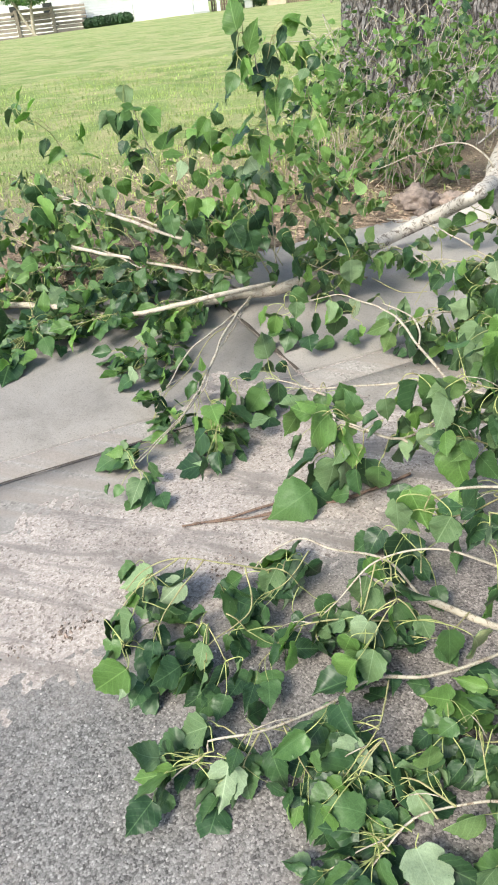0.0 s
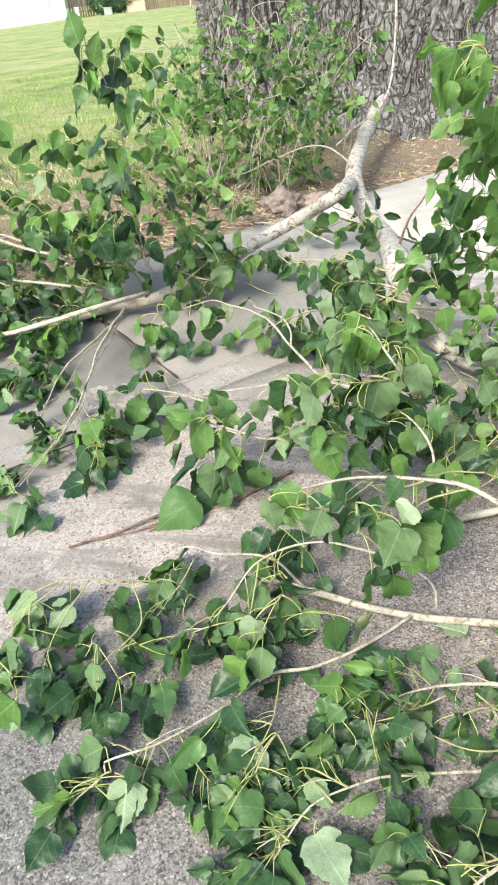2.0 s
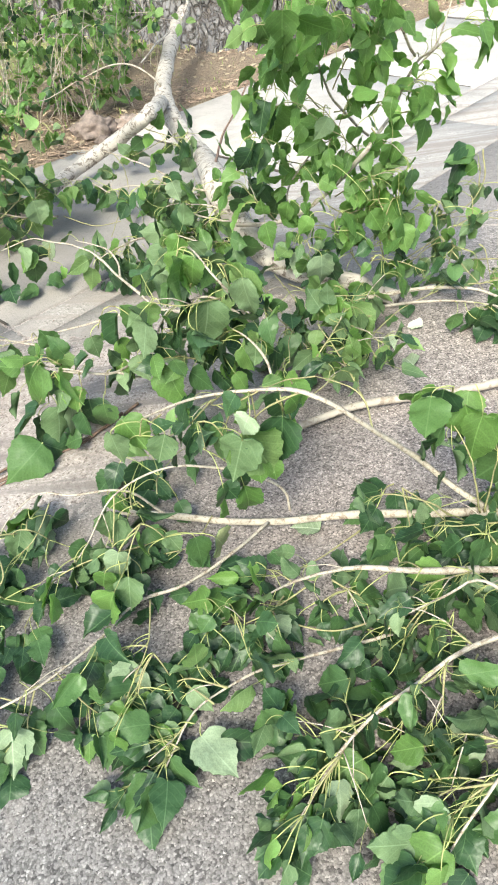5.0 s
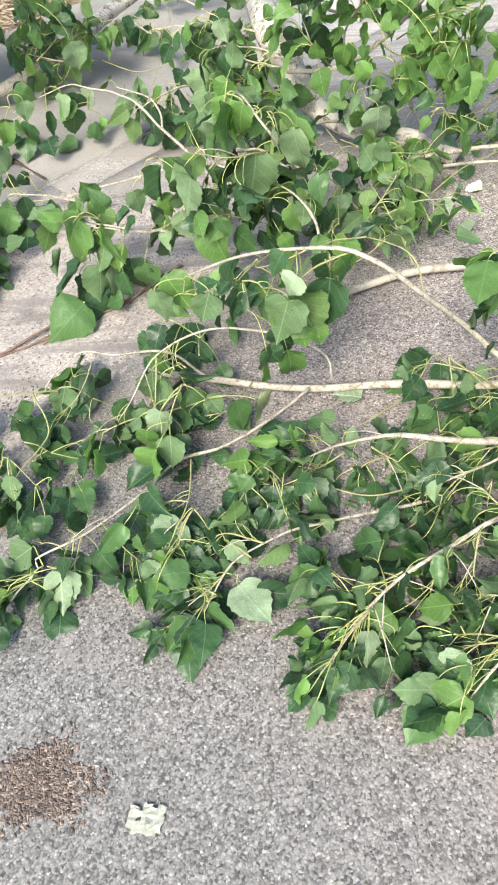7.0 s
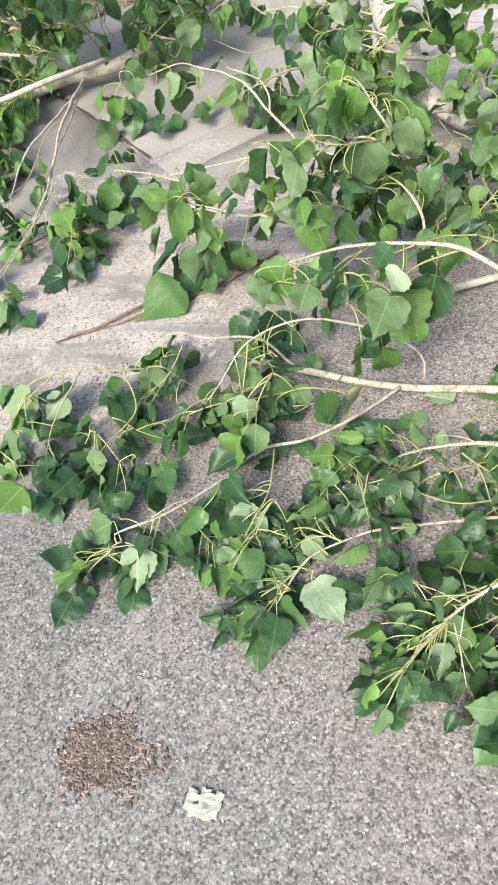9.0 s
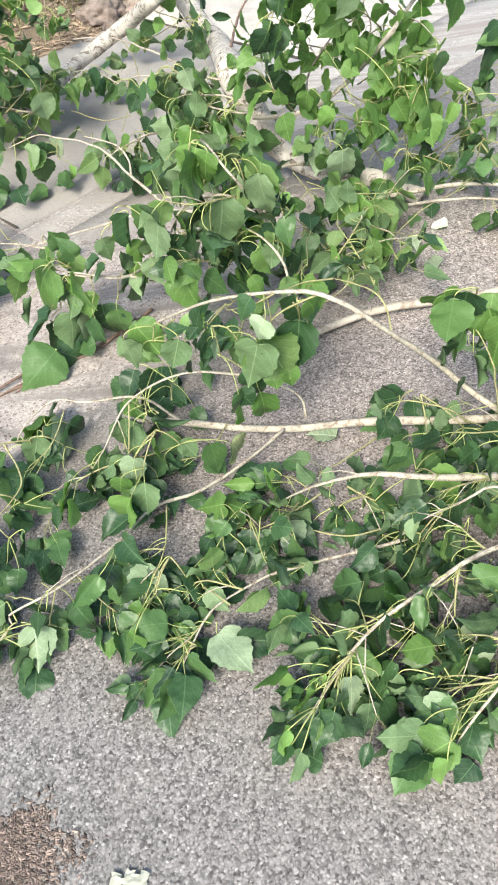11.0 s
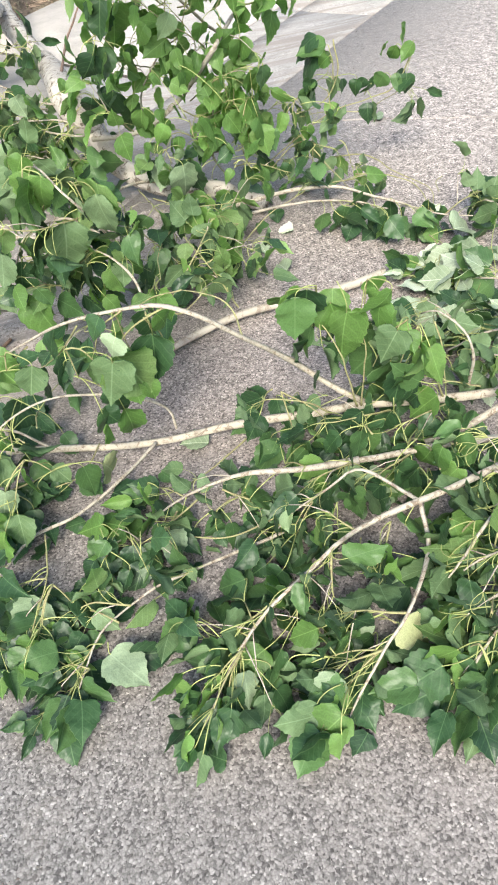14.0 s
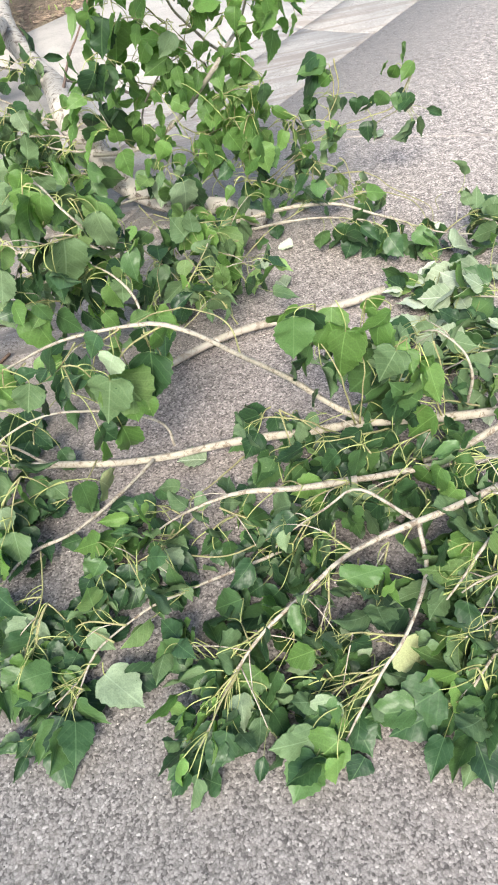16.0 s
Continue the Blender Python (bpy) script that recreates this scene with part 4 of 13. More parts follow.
twig(shoot, [(0.82, 3.01, 0.72), (0.87, 2.80, 0.95), (0.77, 2.72, 1.03)], 0.006, 0.003, 10, start=0.1, size=0.077, fresh=1.0)
twig(shoot, [(0.92, 3.00, 0.65), (0.91, 2.89, 0.82), (0.92, 2.79, 0.90)], 0.006, 0.003, 10, start=0.1, size=0.067, fresh=1.0)
twig(shoot, [(0.78, 3.02, 0.66), (0.68, 2.94, 0.77), (0.59, 2.94, 0.81)], 0.006, 0.003, 10, start=0.1, size=0.072, fresh=1.0)
twig(shoot, [(0.76, 3.13, 0.58), (0.66, 3.04, 0.63), (0.57, 3.05, 0.70)], 0.006, 0.003, 11, start=0.1, size=0.072, fresh=1.0)
twig(shoot, [(0.77, 3.23, 0.40), (0.67, 3.14, 0.46), (0.52, 3.15, 0.52)], 0.006, 0.003, 11, start=0.1, size=0.072, fresh=1.0)
twig(shoot, [(0.80, 2.92, 0.45), (0.88, 3.11, 0.51), (0.80, 3.12, 0.64)], 0.006, 0.003, 10, start=0.1, size=0.072, fresh=1.0)
twig(shoot, [(0.82, 3.02, 0.35), (0.88, 2.75, 0.50), (1.01, 2.81, 0.50)], 0.006, 0.003, 11, start=0.1, size=0.072, fresh=1.0)
twig(shoot, [(1.01, 2.97, 0.63), (1.10, 2.95, 0.64), (1.12, 2.94, 0.73)], 0.006, 0.003, 8, start=0.1, size=0.082, fresh=1.0)
twig(shoot, [(0.77, 2.98, 0.35), (0.83, 2.85, 0.35), (0.93, 2.79, 0.40)], 0.006, 0.003, 10, start=0.1, size=0.082, fresh=1.0)
twig(shoot, [(0.60, 3.04, 0.28), (0.53, 2.92, 0.40), (0.48, 2.98, 0.45)], 0.006, 0.003, 10, start=0.1, size=0.082, fresh=1.0)
twig(shoot, [(0.85, 2.99, 0.20), (0.75, 2.89, 0.30), (0.65, 2.87, 0.30)], 0.006, 0.003, 10, start=0.1, size=0.082, fresh=1.0)
twig(shoot, [(0.90, 2.98, 0.51), (0.85, 2.88, 0.58), (0.74, 2.80, 0.68), (0.68, 2.81, 0.74)], 0.006, 0.003, 8, start=0.2, size=0.082, fresh=1.0)
twig(shoot, [(0.82, 3.09, 0.39), (0.75, 3.00, 0.53), (0.80, 2.89, 0.60), (0.82, 2.79, 0.72)], 0.006, 0.003, 8, start=0.2, size=0.082, fresh=1.0)
twig(shoot, [(0.92, 2.87, 0.62), (0.97, 2.86, 0.55), (0.99, 2.86, 0.42)], 0.006, 0.003, 8, start=0.2, size=0.082, fresh=1.0)
twig(shoot, [(0.552, 2.310, 1.193), (0.528, 2.300, 1.202), (0.504, 2.290, 1.151)], 0.005, 0.003)
set_leaf(shoot, (0.549, 2.310, 1.198), (0.491, 2.303, 1.195), (0.459, 2.307, 1.084), "f", -32)
set_leaf(shoot, (0.553, 2.310, 1.191), (0.524, 2.317, 1.196), (0.489, 2.322, 1.151), "u", -44)
set_leaf(shoot, (0.528, 2.300, 1.202), (0.555, 2.310, 1.177), (0.526, 2.304, 1.126), "f", -13)
set_leaf(shoot, (0.516, 2.295, 1.177), (0.485, 2.283, 1.135), (0.463, 2.274, 1.077), "f", -7)
set_leaf(shoot, (0.587, 2.305, 1.148), (0.515, 2.304, 1.135), (0.499, 2.318, 1.061), "f", 6)
set_leaf(shoot, (0.582, 2.306, 1.145), (0.538, 2.296, 1.140), (0.574, 2.305, 1.170), "f", 0)
twig(shoot, [(0.687, 2.290, 1.255), (0.662, 2.297, 1.273), (0.638, 2.304, 1.230)], 0.005, 0.003)
set_leaf(shoot, (0.662, 2.297, 1.273), (0.656, 2.314, 1.238), (0.620, 2.333, 1.149), "f", -51)
set_leaf(shoot, (0.662, 2.297, 1.273), (0.696, 2.265, 1.247), (0.661, 2.273, 1.172), "f", -77)
set_leaf(shoot, (0.638, 2.304, 1.230), (0.660, 2.255, 1.198), (0.632, 2.239, 1.134), "f", 59)
set_leaf(shoot, (0.650, 2.300, 1.252), (0.618, 2.309, 1.221), (0.612, 2.325, 1.162), "f", -2)
set_leaf(shoot, (0.765, 2.279, 1.205), (0.743, 2.259, 1.232), (0.718, 2.252, 1.179), "f", -16)
set_leaf(shoot, (0.766, 2.279, 1.209), (0.729, 2.295, 1.188), (0.689, 2.288, 1.146), "f", 28)
set_leaf(shoot, (0.774, 2.278, 1.210), (0.781, 2.299, 1.161), (0.760, 2.316, 1.113), "f", 22)
twig(shoot, [(0.695, 2.882, 1.017), (0.724, 2.867, 1.065), (0.754, 2.851, 1.053)], 0.005, 0.003)
set_leaf(shoot, (0.717, 2.871, 1.053), (0.696, 2.859, 1.012), (0.713, 2.832, 0.964), "l", -15)
set_leaf(shoot, (0.739, 2.859, 1.059), (0.760, 2.822, 1.063), (0.721, 2.799, 1.029), "f", -54)
set_leaf(shoot, (0.754, 2.851, 1.053), (0.795, 2.856, 1.071), (0.846, 2.849, 1.074), "f", -13)
twig(shoot, [(0.928, 2.834, 1.000), (0.899, 2.837, 1.044), (0.870, 2.840, 1.027)], 0.005, 0.003)
set_leaf(shoot, (0.884, 2.839, 1.035), (0.847, 2.843, 1.037), (0.832, 2.855, 0.988), "f", 0)
set_leaf(shoot, (0.928, 2.834, 1.000), (0.922, 2.797, 0.944), (0.962, 2.793, 0.890), "f", 0)
set_leaf(shoot, (0.809, 2.859, 0.954), (0.778, 2.822, 1.001), (0.691, 2.815, 0.961), "f", -58)
set_leaf(shoot, (0.810, 2.858, 0.962), (0.829, 2.826, 0.933), (0.912, 2.796, 0.895), "f", -31)
twig(shoot, [(0.863, 2.847, 0.967), (0.885, 2.841, 0.948), (0.907, 2.834, 0.869)], 0.005, 0.003)
set_leaf(shoot, (0.885, 2.841, 0.948), (0.843, 2.801, 0.951), (0.797, 2.826, 0.884), "f", -24)
set_leaf(shoot, (0.869, 2.846, 0.974), (0.893, 2.799, 0.946), (0.864, 2.814, 0.864), "f", -9)
set_leaf(shoot, (0.907, 2.834, 0.869), (0.869, 2.816, 0.833), (0.838, 2.831, 0.762), "f", 36)
set_leaf(shoot, (0.907, 2.834, 0.869), (0.932, 2.859, 0.819), (0.920, 2.878, 0.743), "f", 18)
set_leaf(shoot, (0.907, 2.834, 0.869), (0.971, 2.812, 0.841), (0.939, 2.815, 0.773), "f", -69)
twig(shoot, [(0.732, 2.875, 0.902), (0.728, 2.875, 0.926), (0.724, 2.876, 0.891)], 0.005, 0.003)
set_leaf(shoot, (0.727, 2.875, 0.918), (0.639, 2.923, 0.920), (0.562, 2.917, 0.874), "f", 24)
set_leaf(shoot, (0.739, 2.873, 0.907), (0.684, 2.865, 0.908), (0.611, 2.874, 0.843), "f", 96)
set_leaf(shoot, (0.729, 2.875, 0.920), (0.734, 2.841, 0.875), (0.697, 2.846, 0.807), "f", -19)
set_leaf(shoot, (0.724, 2.876, 0.891), (0.706, 2.886, 0.835), (0.683, 2.869, 0.768), "f", 18)
set_leaf(shoot, (0.732, 2.875, 0.902), (0.802, 2.830, 0.854), (0.763, 2.814, 0.790), "f", 30)
twig(shoot, [(0.617, 2.899, 0.772), (0.610, 2.896, 0.802), (0.603, 2.894, 0.773)], 0.005, 0.003)
set_leaf(shoot, (0.610, 2.896, 0.802), (0.596, 2.864, 0.850), (0.566, 2.886, 0.776), "f", -12)
set_leaf(shoot, (0.605, 2.895, 0.780), (0.635, 2.924, 0.817), (0.655, 2.908, 0.744), "f", 23)
set_leaf(shoot, (0.603, 2.894, 0.773), (0.542, 2.893, 0.762), (0.519, 2.912, 0.682), "f", 12)
set_leaf(shoot, (0.608, 2.896, 0.795), (0.579, 2.890, 0.741), (0.544, 2.885, 0.631), "g", 26)
set_leaf(shoot, (0.615, 2.898, 0.779), (0.615, 2.886, 0.721), (0.593, 2.906, 0.601), "f", 5)
set_leaf(shoot, (0.617, 2.899, 0.772), (0.656, 2.921, 0.708), (0.635, 2.935, 0.608), "f", -17)
twig(shoot, [(0.772, 2.866, 0.711), (0.766, 2.867, 0.701), (0.761, 2.867, 0.631)], 0.005, 0.003)
set_leaf(shoot, (0.766, 2.867, 0.701), (0.689, 2.889, 0.713), (0.668, 2.891, 0.655), "u", -42)
set_leaf(shoot, (0.787, 2.863, 0.699), (0.747, 2.898, 0.687), (0.711, 2.925, 0.604), "f", -20)
set_leaf(shoot, (0.772, 2.866, 0.711), (0.767, 2.799, 0.692), (0.726, 2.781, 0.626), "u", -33)
set_leaf(shoot, (0.761, 2.867, 0.631), (0.748, 2.886, 0.558), (0.708, 2.895, 0.495), "f", 31)
set_leaf(shoot, (0.761, 2.867, 0.631), (0.781, 2.861, 0.582), (0.763, 2.874, 0.497), "f", -19)
set_leaf(shoot, (0.761, 2.867, 0.631), (0.811, 2.835, 0.548), (0.834, 2.826, 0.507), "f", 26)
twig(shoot, [(0.514, 2.920, 0.628), (0.551, 2.913, 0.643), (0.587, 2.906, 0.597)], 0.005, 0.003)
set_leaf(shoot, (0.542, 2.915, 0.639), (0.518, 2.876, 0.601), (0.472, 2.868, 0.526), "g", -24)
set_leaf(shoot, (0.509, 2.921, 0.624), (0.560, 2.920, 0.604), (0.533, 2.905, 0.508), "g", -9)
set_leaf(shoot, (0.569, 2.910, 0.620), (0.616, 2.901, 0.585), (0.593, 2.920, 0.497), "f", 43)
set_leaf(shoot, (0.514, 2.920, 0.628), (0.461, 2.902, 0.580), (0.414, 2.903, 0.574), "f", 47)
twig(shoot, [(0.915, 2.836, 0.671), (0.940, 2.826, 0.700), (0.964, 2.815, 0.669)], 0.005, 0.003)
set_leaf(shoot, (0.915, 2.836, 0.671), (0.865, 2.830, 0.639), (0.850, 2.850, 0.575), "f", -26)
set_leaf(shoot, (0.958, 2.818, 0.677), (0.938, 2.851, 0.698), (0.906, 2.873, 0.656), "f", 45)
set_leaf(shoot, (0.915, 2.836, 0.671), (0.921, 2.830, 0.615), (0.884, 2.835, 0.576), "f", 19)
set_leaf(shoot, (0.964, 2.815, 0.669), (0.974, 2.809, 0.579), (0.961, 2.824, 0.496), "f", -22)
set_leaf(shoot, (0.940, 2.826, 0.700), (0.973, 2.793, 0.761), (0.959, 2.797, 0.689), "f", 0)
set_leaf(shoot, (0.952, 2.820, 0.685), (1.005, 2.818, 0.665), (0.975, 2.838, 0.604), "f", -34)
twig(shoot, [(0.713, 2.879, 0.317), (0.695, 2.870, 0.352), (0.676, 2.862, 0.327)], 0.005, 0.003)
set_leaf(shoot, (0.695, 2.870, 0.352), (0.633, 2.890, 0.405), (0.609, 2.899, 0.314), "f", 6)
set_leaf(shoot, (0.695, 2.870, 0.352), (0.689, 2.888, 0.337), (0.691, 2.870, 0.275), "f", 16)
set_leaf(shoot, (0.676, 2.862, 0.327), (0.607, 2.849, 0.274), (0.580, 2.833, 0.213), "u", -8)
set_leaf(shoot, (0.716, 2.878, 0.303), (0.668, 2.847, 0.230), (0.637, 2.833, 0.139), "l", 8)
set_leaf(shoot, (0.695, 2.870, 0.352), (0.739, 2.835, 0.417), (0.758, 2.804, 0.381), "f", -41)
twig(shoot, [(0.825, 2.855, 0.247), (0.838, 2.847, 0.248), (0.852, 2.838, 0.188)], 0.005, 0.003)
set_leaf(shoot, (0.824, 2.855, 0.236), (0.738, 2.839, 0.200), (0.726, 2.847, 0.124), "f", 43)
set_leaf(shoot, (0.832, 2.851, 0.248), (0.784, 2.847, 0.281), (0.824, 2.814, 0.222), "u", -59)
set_leaf(shoot, (0.835, 2.849, 0.248), (0.889, 2.855, 0.268), (0.871, 2.865, 0.194), "f", 6)
set_leaf(shoot, (0.852, 2.838, 0.188), (0.946, 2.811, 0.172), (0.928, 2.808, 0.056), "s", 57)
set_leaf(shoot, (0.849, 2.841, 0.203), (0.787, 2.823, 0.181), (0.766, 2.831, 0.082), "g", 59)
set_leaf(shoot, (0.852, 2.838, 0.188), (0.835, 2.875, 0.105), (0.865, 2.886, 0.045), "g", -14)
set_leaf(shoot, (0.852, 2.838, 0.188), (1.006, 2.811, 0.167), (0.993, 2.827, 0.064), "f", -27)
twig(shoot, [(0.954, 2.828, 0.441), (0.944, 2.824, 0.440), (0.933, 2.820, 0.379)], 0.005, 0.003)
set_leaf(shoot, (0.933, 2.820, 0.379), (0.864, 2.853, 0.377), (0.848, 2.876, 0.302), "f", -7)
set_leaf(shoot, (0.952, 2.827, 0.441), (0.894, 2.826, 0.426), (0.877, 2.831, 0.339), "f", -9)
set_leaf(shoot, (0.958, 2.827, 0.449), (0.958, 2.854, 0.430), (0.942, 2.863, 0.341), "f", 16)
set_leaf(shoot, (0.933, 2.820, 0.379), (0.985, 2.779, 0.334), (0.971, 2.787, 0.243), "f", 8)
twig(shoot, [(0.772, 2.746, 0.337), (0.767, 2.741, 0.396), (0.763, 2.736, 0.394)], 0.005, 0.003)
set_leaf(shoot, (0.763, 2.736, 0.394), (0.690, 2.778, 0.385), (0.650, 2.763, 0.324), "f", -16)
set_leaf(shoot, (0.770, 2.744, 0.366), (0.797, 2.713, 0.413), (0.866, 2.682, 0.364), "f", -37)
set_leaf(shoot, (0.772, 2.746, 0.337), (0.869, 2.695, 0.311), (0.892, 2.685, 0.274), "f", 50)
set_leaf(shoot, (0.757, 2.736, 0.405), (0.679, 2.742, 0.557), (0.699, 2.740, 0.522), "f", 21)
twig(shoot, [(0.663, 2.765, 0.301), (0.674, 2.758, 0.312), (0.686, 2.750, 0.264)], 0.005, 0.003)
set_leaf(shoot, (0.674, 2.758, 0.312), (0.648, 2.722, 0.318), (0.624, 2.702, 0.264), "u", 51)
set_leaf(shoot, (0.674, 2.758, 0.312), (0.725, 2.759, 0.302), (0.705, 2.764, 0.245), "u", -28)
set_leaf(shoot, (0.680, 2.754, 0.288), (0.715, 2.711, 0.270), (0.721, 2.704, 0.128), "l", 9)
set_leaf(shoot, (0.683, 2.752, 0.276), (0.674, 2.778, 0.227), (0.642, 2.779, 0.151), "f", -15)
twig(shoot, [(0.938, 2.718, 0.379), (0.911, 2.724, 0.435), (0.885, 2.730, 0.431)], 0.005, 0.003)
twig(shoot, [(0.938, 2.718, 0.379), (0.959, 2.708, 0.438), (0.980, 2.699, 0.438)], 0.005, 0.003)
set_leaf(shoot, (0.911, 2.724, 0.435), (0.892, 2.753, 0.386), (0.934, 2.741, 0.315), "f", 31)
set_leaf(shoot, (0.898, 2.727, 0.433), (0.953, 2.721, 0.423), (0.995, 2.710, 0.337), "f", 6)
set_leaf(shoot, (0.969, 2.703, 0.438), (0.983, 2.694, 0.381), (1.017, 2.694, 0.272), "f", -8)
set_leaf(shoot, (0.946, 2.717, 0.370), (0.952, 2.727, 0.287), (0.939, 2.740, 0.226), "f", 26)
set_leaf(shoot, (0.938, 2.718, 0.379), (1.017, 2.732, 0.312), (1.041, 2.708, 0.246), "g", 26)
set_leaf(shoot, (0.898, 2.727, 0.433), (0.876, 2.716, 0.526), (0.864, 2.726, 0.461), "f", 67)
set_leaf(shoot, (0.975, 2.701, 0.438), (0.966, 2.682, 0.526), (0.958, 2.693, 0.445), "f", -32)
set_leaf(shoot, (0.980, 2.699, 0.438), (1.005, 2.659, 0.543), (0.995, 2.654, 0.470), "g", -19)
set_leaf(shoot, (0.885, 2.730, 0.431), (0.765, 2.760, 0.541), (0.804, 2.752, 0.474), "f", -13)
twig(shoot, [(0.890, 2.726, 0.227), (0.921, 2.719, 0.242), (0.952, 2.712, 0.197)], 0.005, 0.003)
set_leaf(shoot, (0.913, 2.721, 0.239), (0.882, 2.703, 0.217), (0.841, 2.686, 0.189), "f", 5)
set_leaf(shoot, (0.929, 2.717, 0.231), (0.914, 2.670, 0.191), (0.899, 2.673, 0.112), "u", -21)
set_leaf(shoot, (0.944, 2.713, 0.208), (0.976, 2.706, 0.185), (0.960, 2.704, 0.127), "f", -36)
twig(shoot, [(0.761, 2.748, 0.130), (0.788, 2.741, 0.121), (0.815, 2.735, 0.051)], 0.005, 0.003)
set_leaf(shoot, (0.815, 2.735, 0.051), (0.788, 2.763, 0.104), (0.695, 2.765, 0.029), "f", -20)
set_leaf(shoot, (0.788, 2.741, 0.121), (0.781, 2.733, 0.060), (0.810, 2.736, -0.034), "f", 47)
set_leaf(shoot, (0.815, 2.735, 0.051), (0.866, 2.736, 0.006), (0.828, 2.729, -0.098), "f", 8)
set_leaf(shoot, (0.815, 2.735, 0.051), (0.860, 2.719, -0.005), (0.880, 2.712, -0.118), "s", 13)
# leafy branch
tangle = fallen("leafy_branch", "bushy branch with drooping fresh green leaves on the road", (0.68, 2.94, ground_z(0.68, 2.94)))
twig(tangle, [(0.68, 2.94, 0.12), (0.53, 2.80, 0.20), (0.36, 2.51, 0.30), (0.28, 2.36, 0.32)], 0.010, 0.006, 0)
twig(tangle, [(0.46, 2.29, 0.20), (0.41, 2.17, 0.40), (0.35, 2.08, 0.55), (0.29, 2.21, 0.58), (0.22, 2.39, 0.52)], 0.009, 0.004, 12, size=0.088, start=0.55, fresh=0.3)
twig(tangle, [(0.40, 2.15, 0.40), (0.33, 2.17, 0.45), (0.21, 2.23, 0.40), (0.16, 2.17, 0.35)], 0.007, 0.003, 10, size=0.084, start=0.3, fresh=0.3)
twig(tangle, [(0.44, 2.27, 0.25), (0.43, 2.18, 0.40), (0.44, 2.21, 0.45), (0.41, 2.25, 0.40)], 0.007, 0.003, 10, size=0.079, start=0.3, fresh=0.3)
twig(tangle, [(0.46, 1.98, 0.25), (0.46, 2.04, 0.30), (0.41, 2.11, 0.35), (0.33, 2.22, 0.35)], 0.008, 0.003, 11, start=0.2, size=0.075, fresh=0.3)
twig(tangle, [(0.59, 2.16, 0.20), (0.66, 2.22, 0.25), (0.74, 2.38, 0.25)], 0.006, 0.003, 10, start=0.2, size=0.075, fresh=0.3)
twig(tangle, [(0.73, 2.10, 0.10), (0.68, 2.17, 0.20), (0.63, 2.30, 0.25)], 0.006, 0.003, 10, start=0.2, size=0.075, fresh=0.3)
twig(tangle, [(0.67, 2.21, 0.20), (0.76, 2.25, 0.20), (0.80, 2.19, 0.15)], 0.006, 0.003, 6, start=0.2, size=0.075, fresh=0.3)
twig(tangle, [(0.52, 2.09, 0.20), (0.55, 2.00, 0.20), (0.65, 2.09, 0.20)], 0.006, 0.003, 6, start=0.2, size=0.075, fresh=0.3)
twig(tangle, [(0.63, 2.55, 0.15), (0.55, 2.33, 0.20), (0.53, 2.18, 0.20)], 0.006, 0.003, 8, start=0.2, size=0.075, fresh=0.3)
twig(tangle, [(0.60, 2.77, 0.15), (0.69, 2.56, 0.20), (0.84, 2.52, 0.20)], 0.006, 0.003, 8, start=0.2, size=0.075, fresh=0.3)
twig(tangle, [(0.69, 2.53, 0.15), (0.76, 2.32, 0.20), (0.85, 2.35, 0.15)], 0.005, 0.003, 6, start=0.2, size=0.075, fresh=0.3)
twig(tangle, [(0.92, 2.87, 0.15), (0.97, 2.75, 0.20), (1.09, 2.73, 0.15)], 0.006, 0.003, 6, start=0.2, size=0.075, fresh=0.3)
twig(tangle, [(0.49, 2.58, 0.20), (0.54, 2.41, 0.20), (0.61, 2.38, 0.12)], 0.006, 0.003, 6, start=0.2, size=0.075, fresh=0.3)
twig(tangle, [(0.56, 2.86, 0.15), (0.60, 2.53, 0.20), (0.64, 2.54, 0.10)], 0.006, 0.003, 6, start=0.2, size=0.075, fresh=0.3)
twig(tangle, [(0.78, 2.56, 0.10), (0.82, 2.50, 0.20), (0.74, 2.47, 0.20)], 0.006, 0.003, 8, start=0.2, size=0.075, fresh=0.3)
twig(tangle, [(0.55, 2.37, 0.10), (0.46, 2.31, 0.20), (0.38, 2.28, 0.20)], 0.006, 0.003, 6, start=0.2, size=0.075, fresh=0.3)
twig(tangle, [(0.27, 2.19, 0.25), (0.20, 2.14, 0.30), (0.13, 2.12, 0.30)], 0.006, 0.003, 8, start=0.2, size=0.075, fresh=0.3)
twig(tangle, [(0.36, 2.16, 0.45), (0.26, 2.05, 0.50), (0.18, 2.09, 0.50)], 0.006, 0.003, 8, start=0.2, size=0.079, fresh=0.3)
twig(tangle, [(0.36, 2.18, 0.15), (0.29, 2.03, 0.20), (0.35, 2.03, 0.20)], 0.006, 0.003, 6, start=0.2, size=0.075, fresh=0.3)
twig(tangle, [(0.289, 2.141, 0.611), (0.269, 2.132, 0.613), (0.250, 2.122, 0.555)], 0.005, 0.003)
set_leaf(tangle, (0.289, 2.141, 0.611), (0.279, 2.131, 0.599), (0.232, 2.117, 0.488), "f", 6)
set_leaf(tangle, (0.269, 2.132, 0.613), (0.305, 2.104, 0.596), (0.274, 2.095, 0.516), "f", -3)
set_leaf(tangle, (0.259, 2.127, 0.584), (0.273, 2.156, 0.633), (0.235, 2.168, 0.572), "f", -14)
set_leaf(tangle, (0.254, 2.124, 0.569), (0.234, 2.115, 0.533), (0.211, 2.100, 0.473), "g", 28)
twig(tangle, [(0.334, 2.140, 0.567), (0.307, 2.151, 0.557), (0.280, 2.161, 0.487)], 0.005, 0.003)
set_leaf(tangle, (0.300, 2.153, 0.539), (0.343, 2.140, 0.551), (0.313, 2.112, 0.504), "g", -31)
